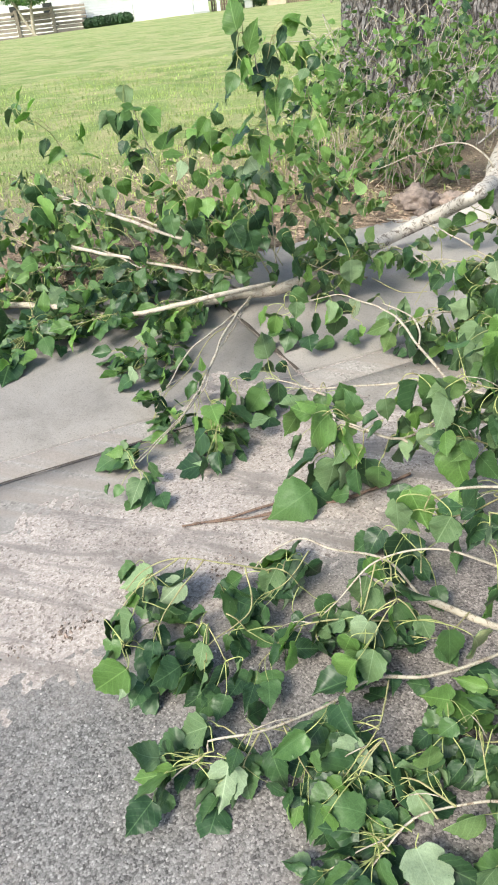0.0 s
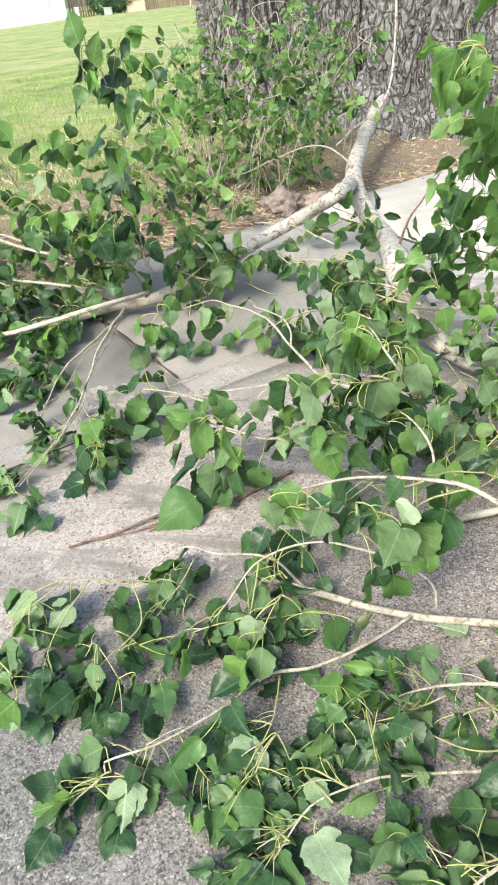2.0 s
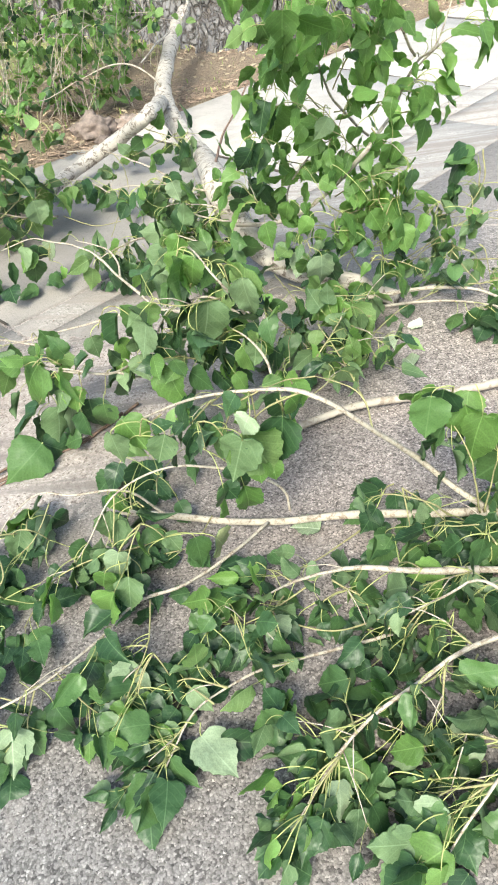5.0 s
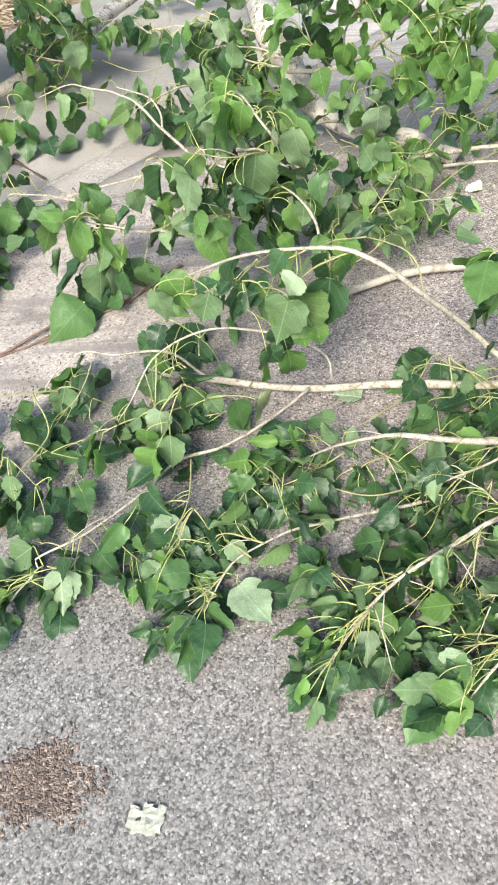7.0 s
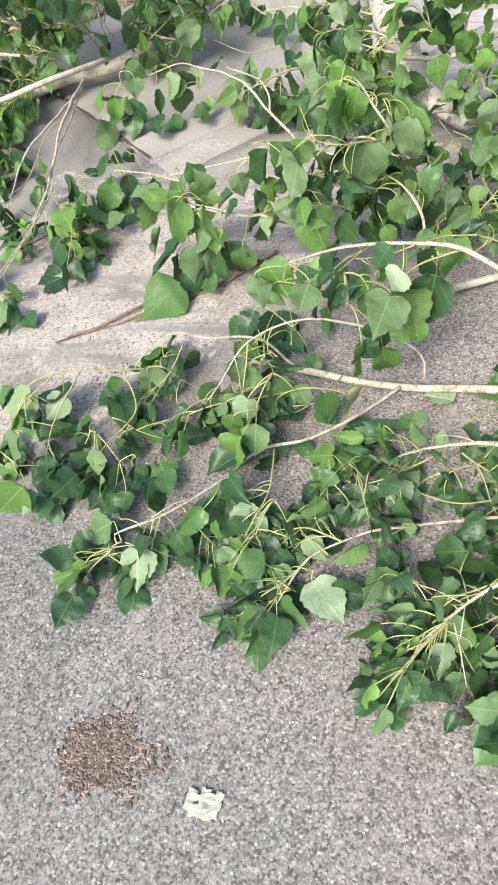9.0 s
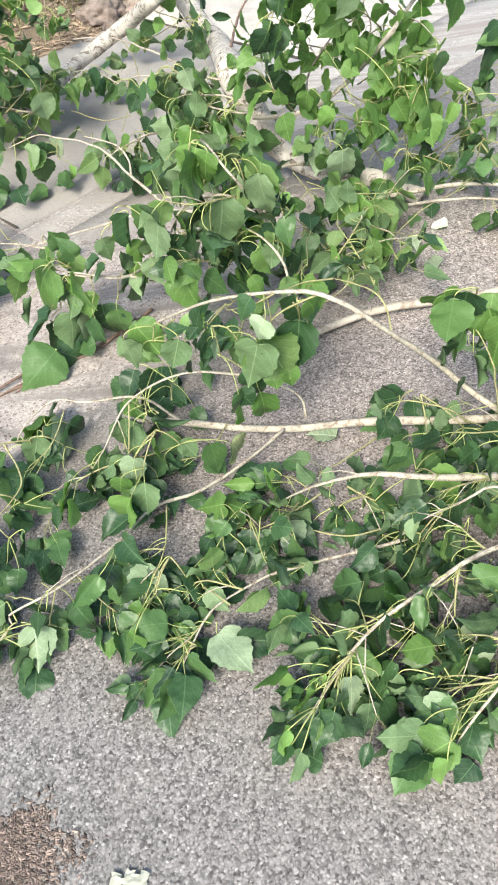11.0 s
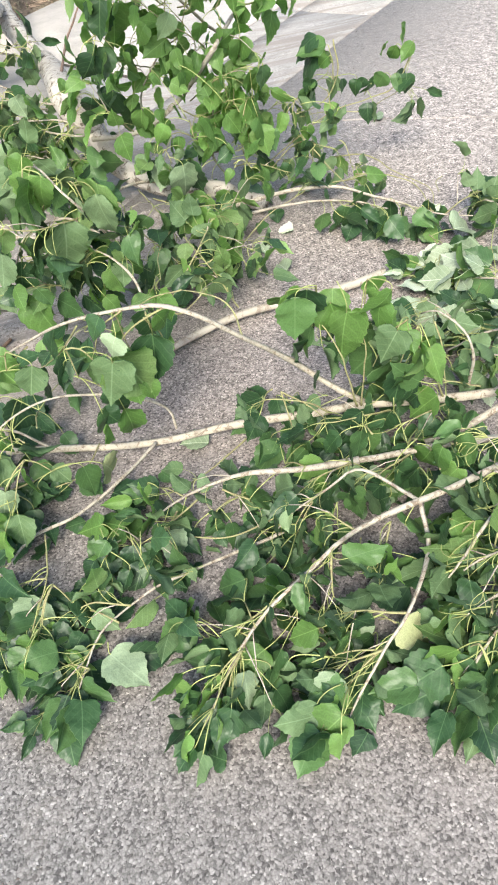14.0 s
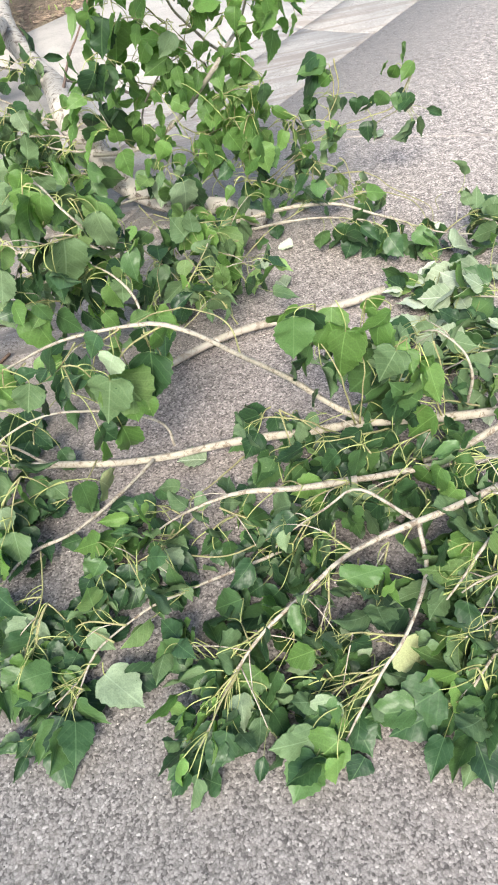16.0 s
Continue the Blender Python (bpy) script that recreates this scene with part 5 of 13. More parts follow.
set_leaf(tangle, (0.287, 2.158, 0.504), (0.259, 2.168, 0.456), (0.214, 2.170, 0.322), "g", -56)
twig(tangle, [(0.363, 2.140, 0.556), (0.374, 2.137, 0.551), (0.385, 2.134, 0.487)], 0.005, 0.003)
set_leaf(tangle, (0.359, 2.140, 0.557), (0.375, 2.105, 0.532), (0.379, 2.088, 0.470), "l", 50)
set_leaf(tangle, (0.374, 2.137, 0.551), (0.418, 2.081, 0.540), (0.429, 2.084, 0.404), "u", 42)
set_leaf(tangle, (0.385, 2.134, 0.487), (0.322, 2.124, 0.466), (0.302, 2.111, 0.314), "u", -13)
set_leaf(tangle, (0.385, 2.134, 0.487), (0.353, 2.144, 0.410), (0.378, 2.160, 0.335), "f", -34)
set_leaf(tangle, (0.385, 2.134, 0.487), (0.478, 2.181, 0.424), (0.454, 2.180, 0.352), "d", 72)
twig(tangle, [(0.242, 2.172, 0.355), (0.201, 2.155, 0.369), (0.160, 2.138, 0.322)], 0.005, 0.003)
set_leaf(tangle, (0.232, 2.168, 0.359), (0.184, 2.150, 0.374), (0.162, 2.132, 0.303), "g", -31)
set_leaf(tangle, (0.170, 2.142, 0.334), (0.150, 2.112, 0.294), (0.171, 2.106, 0.162), "f", 52)
set_leaf(tangle, (0.170, 2.142, 0.334), (0.107, 2.136, 0.324), (0.126, 2.129, 0.239), "u", 21)
set_leaf(tangle, (0.160, 2.138, 0.322), (0.199, 2.154, 0.320), (0.242, 2.139, 0.375), "g", 70)
twig(tangle, [(0.312, 2.171, 0.307), (0.324, 2.165, 0.320), (0.336, 2.159, 0.274)], 0.005, 0.003)
set_leaf(tangle, (0.333, 2.160, 0.286), (0.280, 2.157, 0.315), (0.262, 2.163, 0.208), "d", -96)
set_leaf(tangle, (0.324, 2.165, 0.320), (0.338, 2.153, 0.281), (0.341, 2.155, 0.190), "g", -42)
set_leaf(tangle, (0.327, 2.163, 0.309), (0.399, 2.128, 0.307), (0.430, 2.128, 0.219), "f", 12)
set_leaf(tangle, (0.317, 2.171, 0.299), (0.241, 2.186, 0.198), (0.277, 2.187, 0.118), "d", -42)
set_leaf(tangle, (0.336, 2.159, 0.274), (0.308, 2.170, 0.221), (0.357, 2.172, 0.141), "d", 38)
set_leaf(tangle, (0.324, 2.165, 0.320), (0.411, 2.166, 0.348), (0.455, 2.151, 0.273), "g", -7)
set_leaf(tangle, (0.336, 2.159, 0.274), (0.367, 2.119, 0.232), (0.412, 2.088, 0.181), "f", -12)
twig(tangle, [(0.062, 2.240, 0.425), (0.032, 2.231, 0.429), (0.002, 2.222, 0.374)], 0.005, 0.003)
set_leaf(tangle, (0.017, 2.226, 0.401), (0.066, 2.216, 0.417), (0.032, 2.222, 0.292), "g", 23)
set_leaf(tangle, (0.009, 2.224, 0.387), (-0.022, 2.215, 0.354), (-0.012, 2.209, 0.286), "u", 0)
set_leaf(tangle, (0.062, 2.240, 0.425), (0.107, 2.197, 0.401), (0.128, 2.213, 0.310), "g", 21)
twig(tangle, [(0.075, 2.241, 0.263), (0.050, 2.251, 0.289), (0.025, 2.262, 0.255)], 0.005, 0.003)
set_leaf(tangle, (0.069, 2.244, 0.269), (0.044, 2.190, 0.244), (0.050, 2.168, 0.183), "u", 28)
set_leaf(tangle, (0.050, 2.251, 0.289), (0.006, 2.270, 0.252), (0.010, 2.284, 0.170), "d", -53)
set_leaf(tangle, (0.707, 2.409, 0.299), (0.688, 2.382, 0.297), (0.616, 2.407, 0.206), "f", 25)
set_leaf(tangle, (0.761, 2.398, 0.248), (0.725, 2.373, 0.270), (0.677, 2.397, 0.154), "f", 14)
twig(tangle, [(0.559, 2.439, 0.186), (0.549, 2.431, 0.175), (0.539, 2.423, 0.104)], 0.005, 0.003)
twig(tangle, [(0.559, 2.439, 0.186), (0.595, 2.433, 0.159), (0.631, 2.427, 0.072)], 0.005, 0.003)
set_leaf(tangle, (0.613, 2.430, 0.116), (0.667, 2.447, 0.130), (0.695, 2.427, 0.092), "g", -42)
set_leaf(tangle, (0.544, 2.427, 0.140), (0.502, 2.404, 0.105), (0.462, 2.428, 0.044), "u", 28)
set_leaf(tangle, (0.549, 2.431, 0.175), (0.555, 2.391, 0.130), (0.534, 2.404, 0.032), "u", 36)
set_leaf(tangle, (0.539, 2.423, 0.104), (0.487, 2.464, 0.023), (0.443, 2.479, -0.057), "g", -46)
set_leaf(tangle, (0.631, 2.427, 0.072), (0.660, 2.380, -0.048), (0.716, 2.357, -0.075), "f", 24)
set_leaf(tangle, (0.549, 2.441, 0.197), (0.525, 2.431, 0.234), (0.504, 2.449, 0.180), "g", -5)
set_leaf(tangle, (0.613, 2.430, 0.116), (0.604, 2.380, 0.090), (0.567, 2.375, 0.009), "g", 28)
set_leaf(tangle, (0.631, 2.427, 0.072), (0.649, 2.440, 0.003), (0.630, 2.434, -0.072), "d", -24)
twig(tangle, [(0.812, 2.387, 0.197), (0.798, 2.392, 0.185), (0.784, 2.396, 0.113)], 0.005, 0.003)
set_leaf(tangle, (0.784, 2.396, 0.113), (0.747, 2.469, 0.109), (0.730, 2.478, 0.012), "d", -9)
set_leaf(tangle, (0.817, 2.386, 0.198), (0.783, 2.392, 0.193), (0.773, 2.383, 0.113), "g", 40)
set_leaf(tangle, (0.784, 2.396, 0.113), (0.746, 2.417, 0.044), (0.674, 2.416, -0.033), "f", 6)
set_leaf(tangle, (0.787, 2.395, 0.131), (0.717, 2.366, 0.122), (0.758, 2.372, 0.079), "f", -33)
set_leaf(tangle, (0.784, 2.396, 0.113), (0.791, 2.410, 0.033), (0.811, 2.388, -0.025), "g", 4)
set_leaf(tangle, (0.787, 2.395, 0.131), (0.863, 2.336, 0.097), (0.843, 2.321, 0.041), "g", 70)
# leafy branch
gutterspray = fallen("leafy_branch", "slim twigs with drooping leaves over the concrete gutter", (0.46, 2.53, ground_z(0.46, 2.53)))
twig(gutterspray, [(0.46, 2.53, 0.15), (0.27, 2.62, 0.16), (0.13, 2.69, 0.16), (0.01, 2.71, 0.15), (-0.18, 2.70, 0.13), (-0.32, 2.67, 0.12), (-0.50, 2.70, 0.10)], 0.0130, 0.003, 3, start=0.75, size=0.094, fresh=0.3)
twig(gutterspray, [(0.13, 2.69, 0.16), (-0.01, 2.90, 0.20), (-0.12, 3.05, 0.25), (-0.26, 3.18, 0.25), (-0.43, 3.33, 0.22), (-0.65, 3.32, 0.15)], 0.0101, 0.003, 4, start=0.5, size=0.094, fresh=0.3)
twig(gutterspray, [(-0.01, 2.90, 0.20), (-0.02, 2.99, 0.22), (-0.07, 3.09, 0.24), (-0.20, 3.21, 0.24)], 0.0087, 0.003, 2, start=0.5, size=0.094, fresh=0.3)
twig(gutterspray, [(0.31, 2.36, 0.22), (0.15, 2.36, 0.22), (0.03, 2.18, 0.25), (-0.08, 2.17, 0.28), (-0.25, 2.31, 0.24)], 0.0116, 0.003, 4, start=0.55, size=0.105, fresh=0.3)
twig(gutterspray, [(0.34, 2.35, 0.22), (0.26, 2.32, 0.25), (0.17, 2.39, 0.24)], 0.0087, 0.003, 3, start=0.3, size=0.094, fresh=0.3)
twig(gutterspray, [(-0.06, 2.18, 0.26), (-0.14, 2.21, 0.26), (-0.23, 2.25, 0.20)], 0.0087, 0.003, 2, start=0.3, size=0.099, fresh=0.3)
twig(gutterspray, [(0.03, 2.18, 0.25), (0.10, 2.21, 0.20), (0.06, 2.28, 0.20)], 0.0072, 0.003, 2, start=0.4, size=0.094, fresh=0.3)
twig(gutterspray, [(-0.31, 2.66, 0.10), (-0.43, 2.69, 0.12), (-0.56, 2.73, 0.12)], 0.0087, 0.003, 3, start=0.4, size=0.094, fresh=0.3)
twig(gutterspray, [(-0.87, 3.49, 0.14), (-0.83, 3.04, 0.16), (-0.78, 2.69, 0.14), (-0.78, 2.40, 0.10), (-0.84, 2.18, 0.06)], 0.0135, 0.006, 1, start=0.8, size=0.094, fresh=0.3)
twig(gutterspray, [(-0.85, 3.39, 0.14), (-0.90, 3.01, 0.15), (-0.95, 2.87, 0.12), (-0.94, 2.53, 0.06)], 0.0105, 0.005, 1, start=0.8, size=0.094, fresh=0.3)
twig(gutterspray, [(-0.116, 2.176, 0.300), (-0.152, 2.160, 0.342), (-0.188, 2.144, 0.324)], 0.005, 0.003)
set_leaf(gutterspray, (-0.116, 2.176, 0.300), (-0.177, 2.173, 0.314), (-0.300, 2.158, 0.194), "f", -6)
set_leaf(gutterspray, (-0.170, 2.152, 0.333), (-0.216, 2.132, 0.334), (-0.281, 2.126, 0.350), "f", -31)
set_leaf(gutterspray, (-0.125, 2.172, 0.311), (-0.091, 2.147, 0.349), (-0.106, 2.125, 0.410), "g", -19)
twig(gutterspray, [(-0.143, 2.171, 0.269), (-0.164, 2.170, 0.256), (-0.184, 2.169, 0.183)], 0.005, 0.003)
set_leaf(gutterspray, (-0.164, 2.170, 0.256), (-0.130, 2.148, 0.292), (-0.143, 2.139, 0.197), "f", 101)
set_leaf(gutterspray, (-0.169, 2.170, 0.238), (-0.208, 2.154, 0.194), (-0.300, 2.123, 0.098), "g", 59)
set_leaf(gutterspray, (-0.184, 2.169, 0.183), (-0.233, 2.188, 0.085), (-0.252, 2.177, -0.027), "d", 81)
set_leaf(gutterspray, (-0.174, 2.169, 0.219), (-0.160, 2.161, 0.168), (-0.182, 2.139, 0.042), "u", -28)
set_leaf(gutterspray, (-0.143, 2.171, 0.278), (-0.132, 2.157, 0.224), (-0.164, 2.147, 0.155), "u", 4)
twig(gutterspray, [(-0.076, 2.183, 0.256), (-0.077, 2.178, 0.263), (-0.078, 2.172, 0.211)], 0.005, 0.003)
set_leaf(gutterspray, (-0.078, 2.172, 0.211), (-0.127, 2.184, 0.140), (-0.149, 2.181, -0.004), "l", -50)
set_leaf(gutterspray, (-0.078, 2.172, 0.211), (-0.077, 2.206, 0.151), (-0.081, 2.175, 0.029), "d", 16)
set_leaf(gutterspray, (-0.078, 2.172, 0.211), (-0.091, 2.135, 0.162), (-0.082, 2.111, 0.078), "g", 23)
set_leaf(gutterspray, (-0.077, 2.178, 0.263), (-0.019, 2.146, 0.319), (-0.056, 2.131, 0.271), "g", 46)
twig(gutterspray, [(0.012, 2.199, 0.249), (-0.006, 2.199, 0.237), (-0.023, 2.199, 0.166)], 0.005, 0.003)
set_leaf(gutterspray, (-0.019, 2.199, 0.184), (-0.037, 2.199, 0.134), (-0.037, 2.184, 0.040), "d", 3)
twig(gutterspray, [(-0.606, 2.582, 0.186), (-0.632, 2.577, 0.178), (-0.658, 2.571, 0.111)], 0.005, 0.003)
set_leaf(gutterspray, (-0.606, 2.582, 0.186), (-0.653, 2.590, 0.172), (-0.712, 2.587, 0.089), "g", 15)
set_leaf(gutterspray, (-0.619, 2.579, 0.182), (-0.608, 2.540, 0.136), (-0.660, 2.542, 0.025), "g", 33)
set_leaf(gutterspray, (-0.597, 2.584, 0.181), (-0.578, 2.620, 0.169), (-0.611, 2.595, 0.196), "g", 21)
set_leaf(gutterspray, (-0.639, 2.575, 0.162), (-0.606, 2.569, 0.118), (-0.596, 2.545, 0.053), "l", 50)
set_leaf(gutterspray, (-0.652, 2.573, 0.128), (-0.679, 2.567, 0.081), (-0.729, 2.526, 0.023), "d", -20)
set_leaf(gutterspray, (-0.529, 2.605, 0.178), (-0.534, 2.627, 0.120), (-0.596, 2.613, 0.021), "g", -18)
set_leaf(gutterspray, (-0.520, 2.608, 0.178), (-0.464, 2.592, 0.177), (-0.465, 2.587, 0.082), "g", -11)
twig(gutterspray, [(-0.426, 2.637, 0.168), (-0.448, 2.655, 0.212), (-0.470, 2.673, 0.196)], 0.005, 0.003)
set_leaf(gutterspray, (-0.426, 2.637, 0.168), (-0.405, 2.667, 0.119), (-0.397, 2.688, 0.027), "d", 17)
set_leaf(gutterspray, (-0.459, 2.664, 0.204), (-0.486, 2.687, 0.207), (-0.457, 2.683, 0.166), "d", 9)
twig(gutterspray, [(-0.328, 2.667, 0.128), (-0.323, 2.689, 0.136), (-0.318, 2.711, 0.084)], 0.005, 0.003)
set_leaf(gutterspray, (-0.321, 2.700, 0.110), (-0.346, 2.724, 0.072), (-0.330, 2.703, 0.013), "d", 7)
set_leaf(gutterspray, (-0.318, 2.711, 0.084), (-0.284, 2.733, 0.062), (-0.266, 2.739, -0.002), "d", -3)
set_leaf(gutterspray, (-0.592, 2.331, 0.113), (-0.645, 2.310, 0.075), (-0.729, 2.287, -0.018), "d", 7)
twig(gutterspray, [(-0.592, 2.331, 0.087), (-0.601, 2.339, 0.072), (-0.610, 2.348, -0.002)], 0.005, 0.003)
set_leaf(gutterspray, (-0.610, 2.348, -0.002), (-0.649, 2.334, -0.030), (-0.656, 2.310, -0.098), "d", -38)
set_leaf(gutterspray, (-0.610, 2.348, -0.002), (-0.584, 2.377, -0.043), (-0.611, 2.359, -0.127), "d", -8)
set_leaf(gutterspray, (-0.592, 2.331, 0.087), (-0.577, 2.302, 0.055), (-0.571, 2.324, -0.028), "u", 27)
twig(gutterspray, [(-0.608, 3.196, 0.252), (-0.607, 3.187, 0.264), (-0.607, 3.177, 0.217)], 0.005, 0.003)
set_leaf(gutterspray, (-0.607, 3.180, 0.229), (-0.682, 3.174, 0.217), (-0.732, 3.171, 0.131), "f", 42)
set_leaf(gutterspray, (-0.607, 3.180, 0.229), (-0.642, 3.170, 0.183), (-0.658, 3.143, 0.082), "f", -20)
set_leaf(gutterspray, (-0.607, 3.187, 0.264), (-0.540, 3.144, 0.259), (-0.536, 3.115, 0.194), "u", -12)
set_leaf(gutterspray, (-0.607, 3.177, 0.217), (-0.563, 3.192, 0.155), (-0.608, 3.184, 0.057), "g", 22)
set_leaf(gutterspray, (-0.614, 3.194, 0.247), (-0.575, 3.188, 0.284), (-0.503, 3.200, 0.232), "g", 39)
twig(gutterspray, [(-0.462, 3.234, 0.257), (-0.469, 3.221, 0.262), (-0.475, 3.209, 0.207)], 0.005, 0.003)
set_leaf(gutterspray, (-0.454, 3.236, 0.260), (-0.405, 3.192, 0.247), (-0.419, 3.187, 0.151), "u", 19)
set_leaf(gutterspray, (-0.470, 3.218, 0.249), (-0.480, 3.199, 0.188), (-0.483, 3.171, 0.092), "g", -45)
twig(gutterspray, [(-0.321, 3.271, 0.188), (-0.328, 3.264, 0.199), (-0.336, 3.258, 0.150)], 0.005, 0.003)
set_leaf(gutterspray, (-0.332, 3.261, 0.175), (-0.312, 3.274, 0.225), (-0.343, 3.266, 0.142), "p", 23)
set_leaf(gutterspray, (-0.336, 3.258, 0.150), (-0.295, 3.277, 0.105), (-0.318, 3.278, 0.045), "f", 13)
set_leaf(gutterspray, (-0.332, 3.261, 0.175), (-0.389, 3.229, 0.167), (-0.410, 3.243, 0.059), "g", -24)
set_leaf(gutterspray, (-0.322, 3.270, 0.175), (-0.361, 3.258, 0.215), (-0.403, 3.267, 0.130), "g", -18)
# leafy branch
leftbranch = fallen("leafy_branch", "broad leafy branch sprawled over pavement and verge", (-1.18, 3.70, ground_z(-1.18, 3.70)))
twig(leftbranch, [(-1.18, 3.70, 0.30), (-1.64, 4.08, 0.32), (-1.99, 4.21, 0.35), (-2.46, 4.43, 0.40), (-3.05, 4.81, 0.45)], 0.016, 0.005, 48, start=0.25, size=0.090, fresh=0.3)
twig(leftbranch, [(-1.21, 3.51, 0.15), (-1.59, 3.72, 0.20), (-1.94, 3.93, 0.22), (-2.10, 3.83, 0.25), (-2.61, 4.10, 0.30)], 0.012, 0.005, 44, start=0.25, size=0.090, fresh=0.3)
twig(leftbranch, [(-0.92, 3.61, 0.12), (-1.41, 3.74, 0.15), (-1.73, 3.71, 0.17), (-2.31, 3.69, 0.20)], 0.012, 0.005, 44, start=0.25, size=0.090, fresh=0.3)
twig(leftbranch, [(-1.38, 3.32, 0.10), (-1.63, 3.30, 0.10), (-2.06, 3.32, 0.12), (-2.38, 3.21, 0.14)], 0.022, 0.014, 44, start=0.2, size=0.090, fresh=0.3)
twig(leftbranch, [(-1.73, 3.28, 0.12), (-1.75, 3.07, 0.15), (-1.81, 2.86, 0.10)], 0.006, 0.003, 24, start=0.2, size=0.090, fresh=0.3)
twig(leftbranch, [(-1.43, 3.31, 0.12), (-1.47, 3.16, 0.15), (-1.64, 3.08, 0.12)], 0.006, 0.003, 24, start=0.2, size=0.090, fresh=0.3)
twig(leftbranch, [(-1.35, 3.46, 0.12), (-1.39, 3.32, 0.20), (-1.56, 3.29, 0.18)], 0.006, 0.003, 24, start=0.2, size=0.090, fresh=0.3)
twig(leftbranch, [(-1.06, 3.56, 0.12), (-1.11, 3.33, 0.15), (-1.20, 3.26, 0.12)], 0.006, 0.003, 24, start=0.2, size=0.090, fresh=0.3)
twig(leftbranch, [(-1.20, 3.63, 0.15), (-1.29, 3.59, 0.25), (-1.45, 3.58, 0.25)], 0.006, 0.003, 24, start=0.2, size=0.090, fresh=0.3)
twig(leftbranch, [(-0.93, 3.64, 0.15), (-1.00, 3.52, 0.25), (-1.18, 3.60, 0.22)], 0.006, 0.003, 24, start=0.2, size=0.090, fresh=0.3)
twig(leftbranch, [(-0.84, 3.73, 0.15), (-0.88, 3.62, 0.30), (-1.09, 3.70, 0.30)], 0.006, 0.003, 24, start=0.2, size=0.090, fresh=0.3)
twig(leftbranch, [(-1.18, 3.70, 0.30), (-1.27, 3.75, 0.40), (-1.55, 3.92, 0.38)], 0.006, 0.003, 24, start=0.2, size=0.090, fresh=0.3)
twig(leftbranch, [(-0.91, 3.89, 0.30), (-0.97, 3.76, 0.45), (-1.15, 3.79, 0.50)], 0.006, 0.003, 24, start=0.2, size=0.090, fresh=0.3)
twig(leftbranch, [(-1.92, 3.70, 0.20), (-1.98, 3.47, 0.25), (-2.23, 3.51, 0.20)], 0.006, 0.003, 24, start=0.2, size=0.090, fresh=0.3)
twig(leftbranch, [(-1.82, 3.88, 0.30), (-2.05, 3.93, 0.35), (-2.30, 3.98, 0.40)], 0.006, 0.003, 24, start=0.2, size=0.090, fresh=0.3)
twig(leftbranch, [(-2.17, 3.68, 0.30), (-2.32, 3.71, 0.35), (-2.56, 3.76, 0.40)], 0.006, 0.003, 20, start=0.2, size=0.090, fresh=0.3)
twig(leftbranch, [(-0.89, 3.50, 0.12), (-0.83, 3.18, 0.14), (-0.80, 2.79, 0.14), (-0.76, 2.60, 0.12), (-0.81, 2.37, 0.08), (-0.86, 2.20, 0.05)], 0.008, 0.003, 16, start=0.6, size=0.075, fresh=0.3)
twig(leftbranch, [(-0.86, 3.12, 0.14), (-0.89, 3.00, 0.14), (-0.90, 2.76, 0.10), (-0.95, 2.63, 0.06), (-0.94, 2.49, 0.03)], 0.006, 0.003, 12, start=0.6, size=0.070, fresh=0.3)
twig(leftbranch, [(-1.25, 3.30, 0.10), (-1.12, 3.06, 0.07), (-1.18, 2.84, 0.05)], 0.006, 0.003, 24, start=0.3, size=0.070, fresh=0.3)
twig(leftbranch, [(-0.76, 2.60, 0.12), (-0.62, 2.38, 0.14), (-0.61, 2.30, 0.10)], 0.006, 0.003, 20, start=0.3, size=0.080, fresh=0.3)
twig(leftbranch, [(-1.13, 3.16, 0.08), (-1.07, 2.94, 0.05), (-1.08, 2.85, 0.04)], 0.006, 0.003, 16, start=0.3, size=0.070, fresh=0.3)
twig(leftbranch, [(-2.66, 4.62, 0.36), (-1.99, 4.12, 0.38), (-1.51, 3.78, 0.38), (-1.19, 3.69, 0.33)], 0.0199, 0.012, 0, bark=STICK_BARK)
twig(leftbranch, [(-2.22, 3.93, 0.24), (-1.66, 3.64, 0.28), (-1.28, 3.51, 0.27), (-0.99, 3.56, 0.20)], 0.0199, 0.010, 0, bark=STICK_BARK)
twig(leftbranch, [(-1.34, 3.17, 0.16), (-1.13, 3.21, 0.20), (-0.92, 3.30, 0.22), (-0.77, 3.57, 0.18)], 0.0199, 0.0185, 0, bark=STICK_BARK)
twig(leftbranch, [(-0.827, 2.152, 0.080), (-0.834, 2.145, 0.082), (-0.840, 2.138, 0.060)], 0.005, 0.003)
set_leaf(leftbranch, (-0.840, 2.138, 0.060), (-0.940, 2.232, 0.028), (-1.024, 2.166, 0.014), "d", -3)
set_leaf(leftbranch, (-0.835, 2.143, 0.077), (-0.779, 2.075, 0.068), (-0.784, 1.992, 0.035), "u", 0)
set_leaf(leftbranch, (-0.840, 2.138, 0.060), (-0.823, 2.172, 0.029), (-0.759, 2.173, 0.014), "d", -42)
set_leaf(leftbranch, (-0.840, 2.138, 0.060), (-0.848, 2.062, 0.046), (-0.861, 2.027, 0.019), "g", 0)
set_leaf(leftbranch, (-0.839, 2.140, 0.066), (-0.751, 2.073, 0.051), (-0.720, 2.000, 0.027), "g", -57)
set_leaf(leftbranch, (-0.835, 2.143, 0.077), (-0.910, 2.219, 0.068), (-0.995, 2.299, 0.043), "u", -50)
twig(leftbranch, [(-0.827, 3.371, 0.849), (-0.837, 3.366, 0.892), (-0.847, 3.361, 0.875)], 0.005, 0.003)
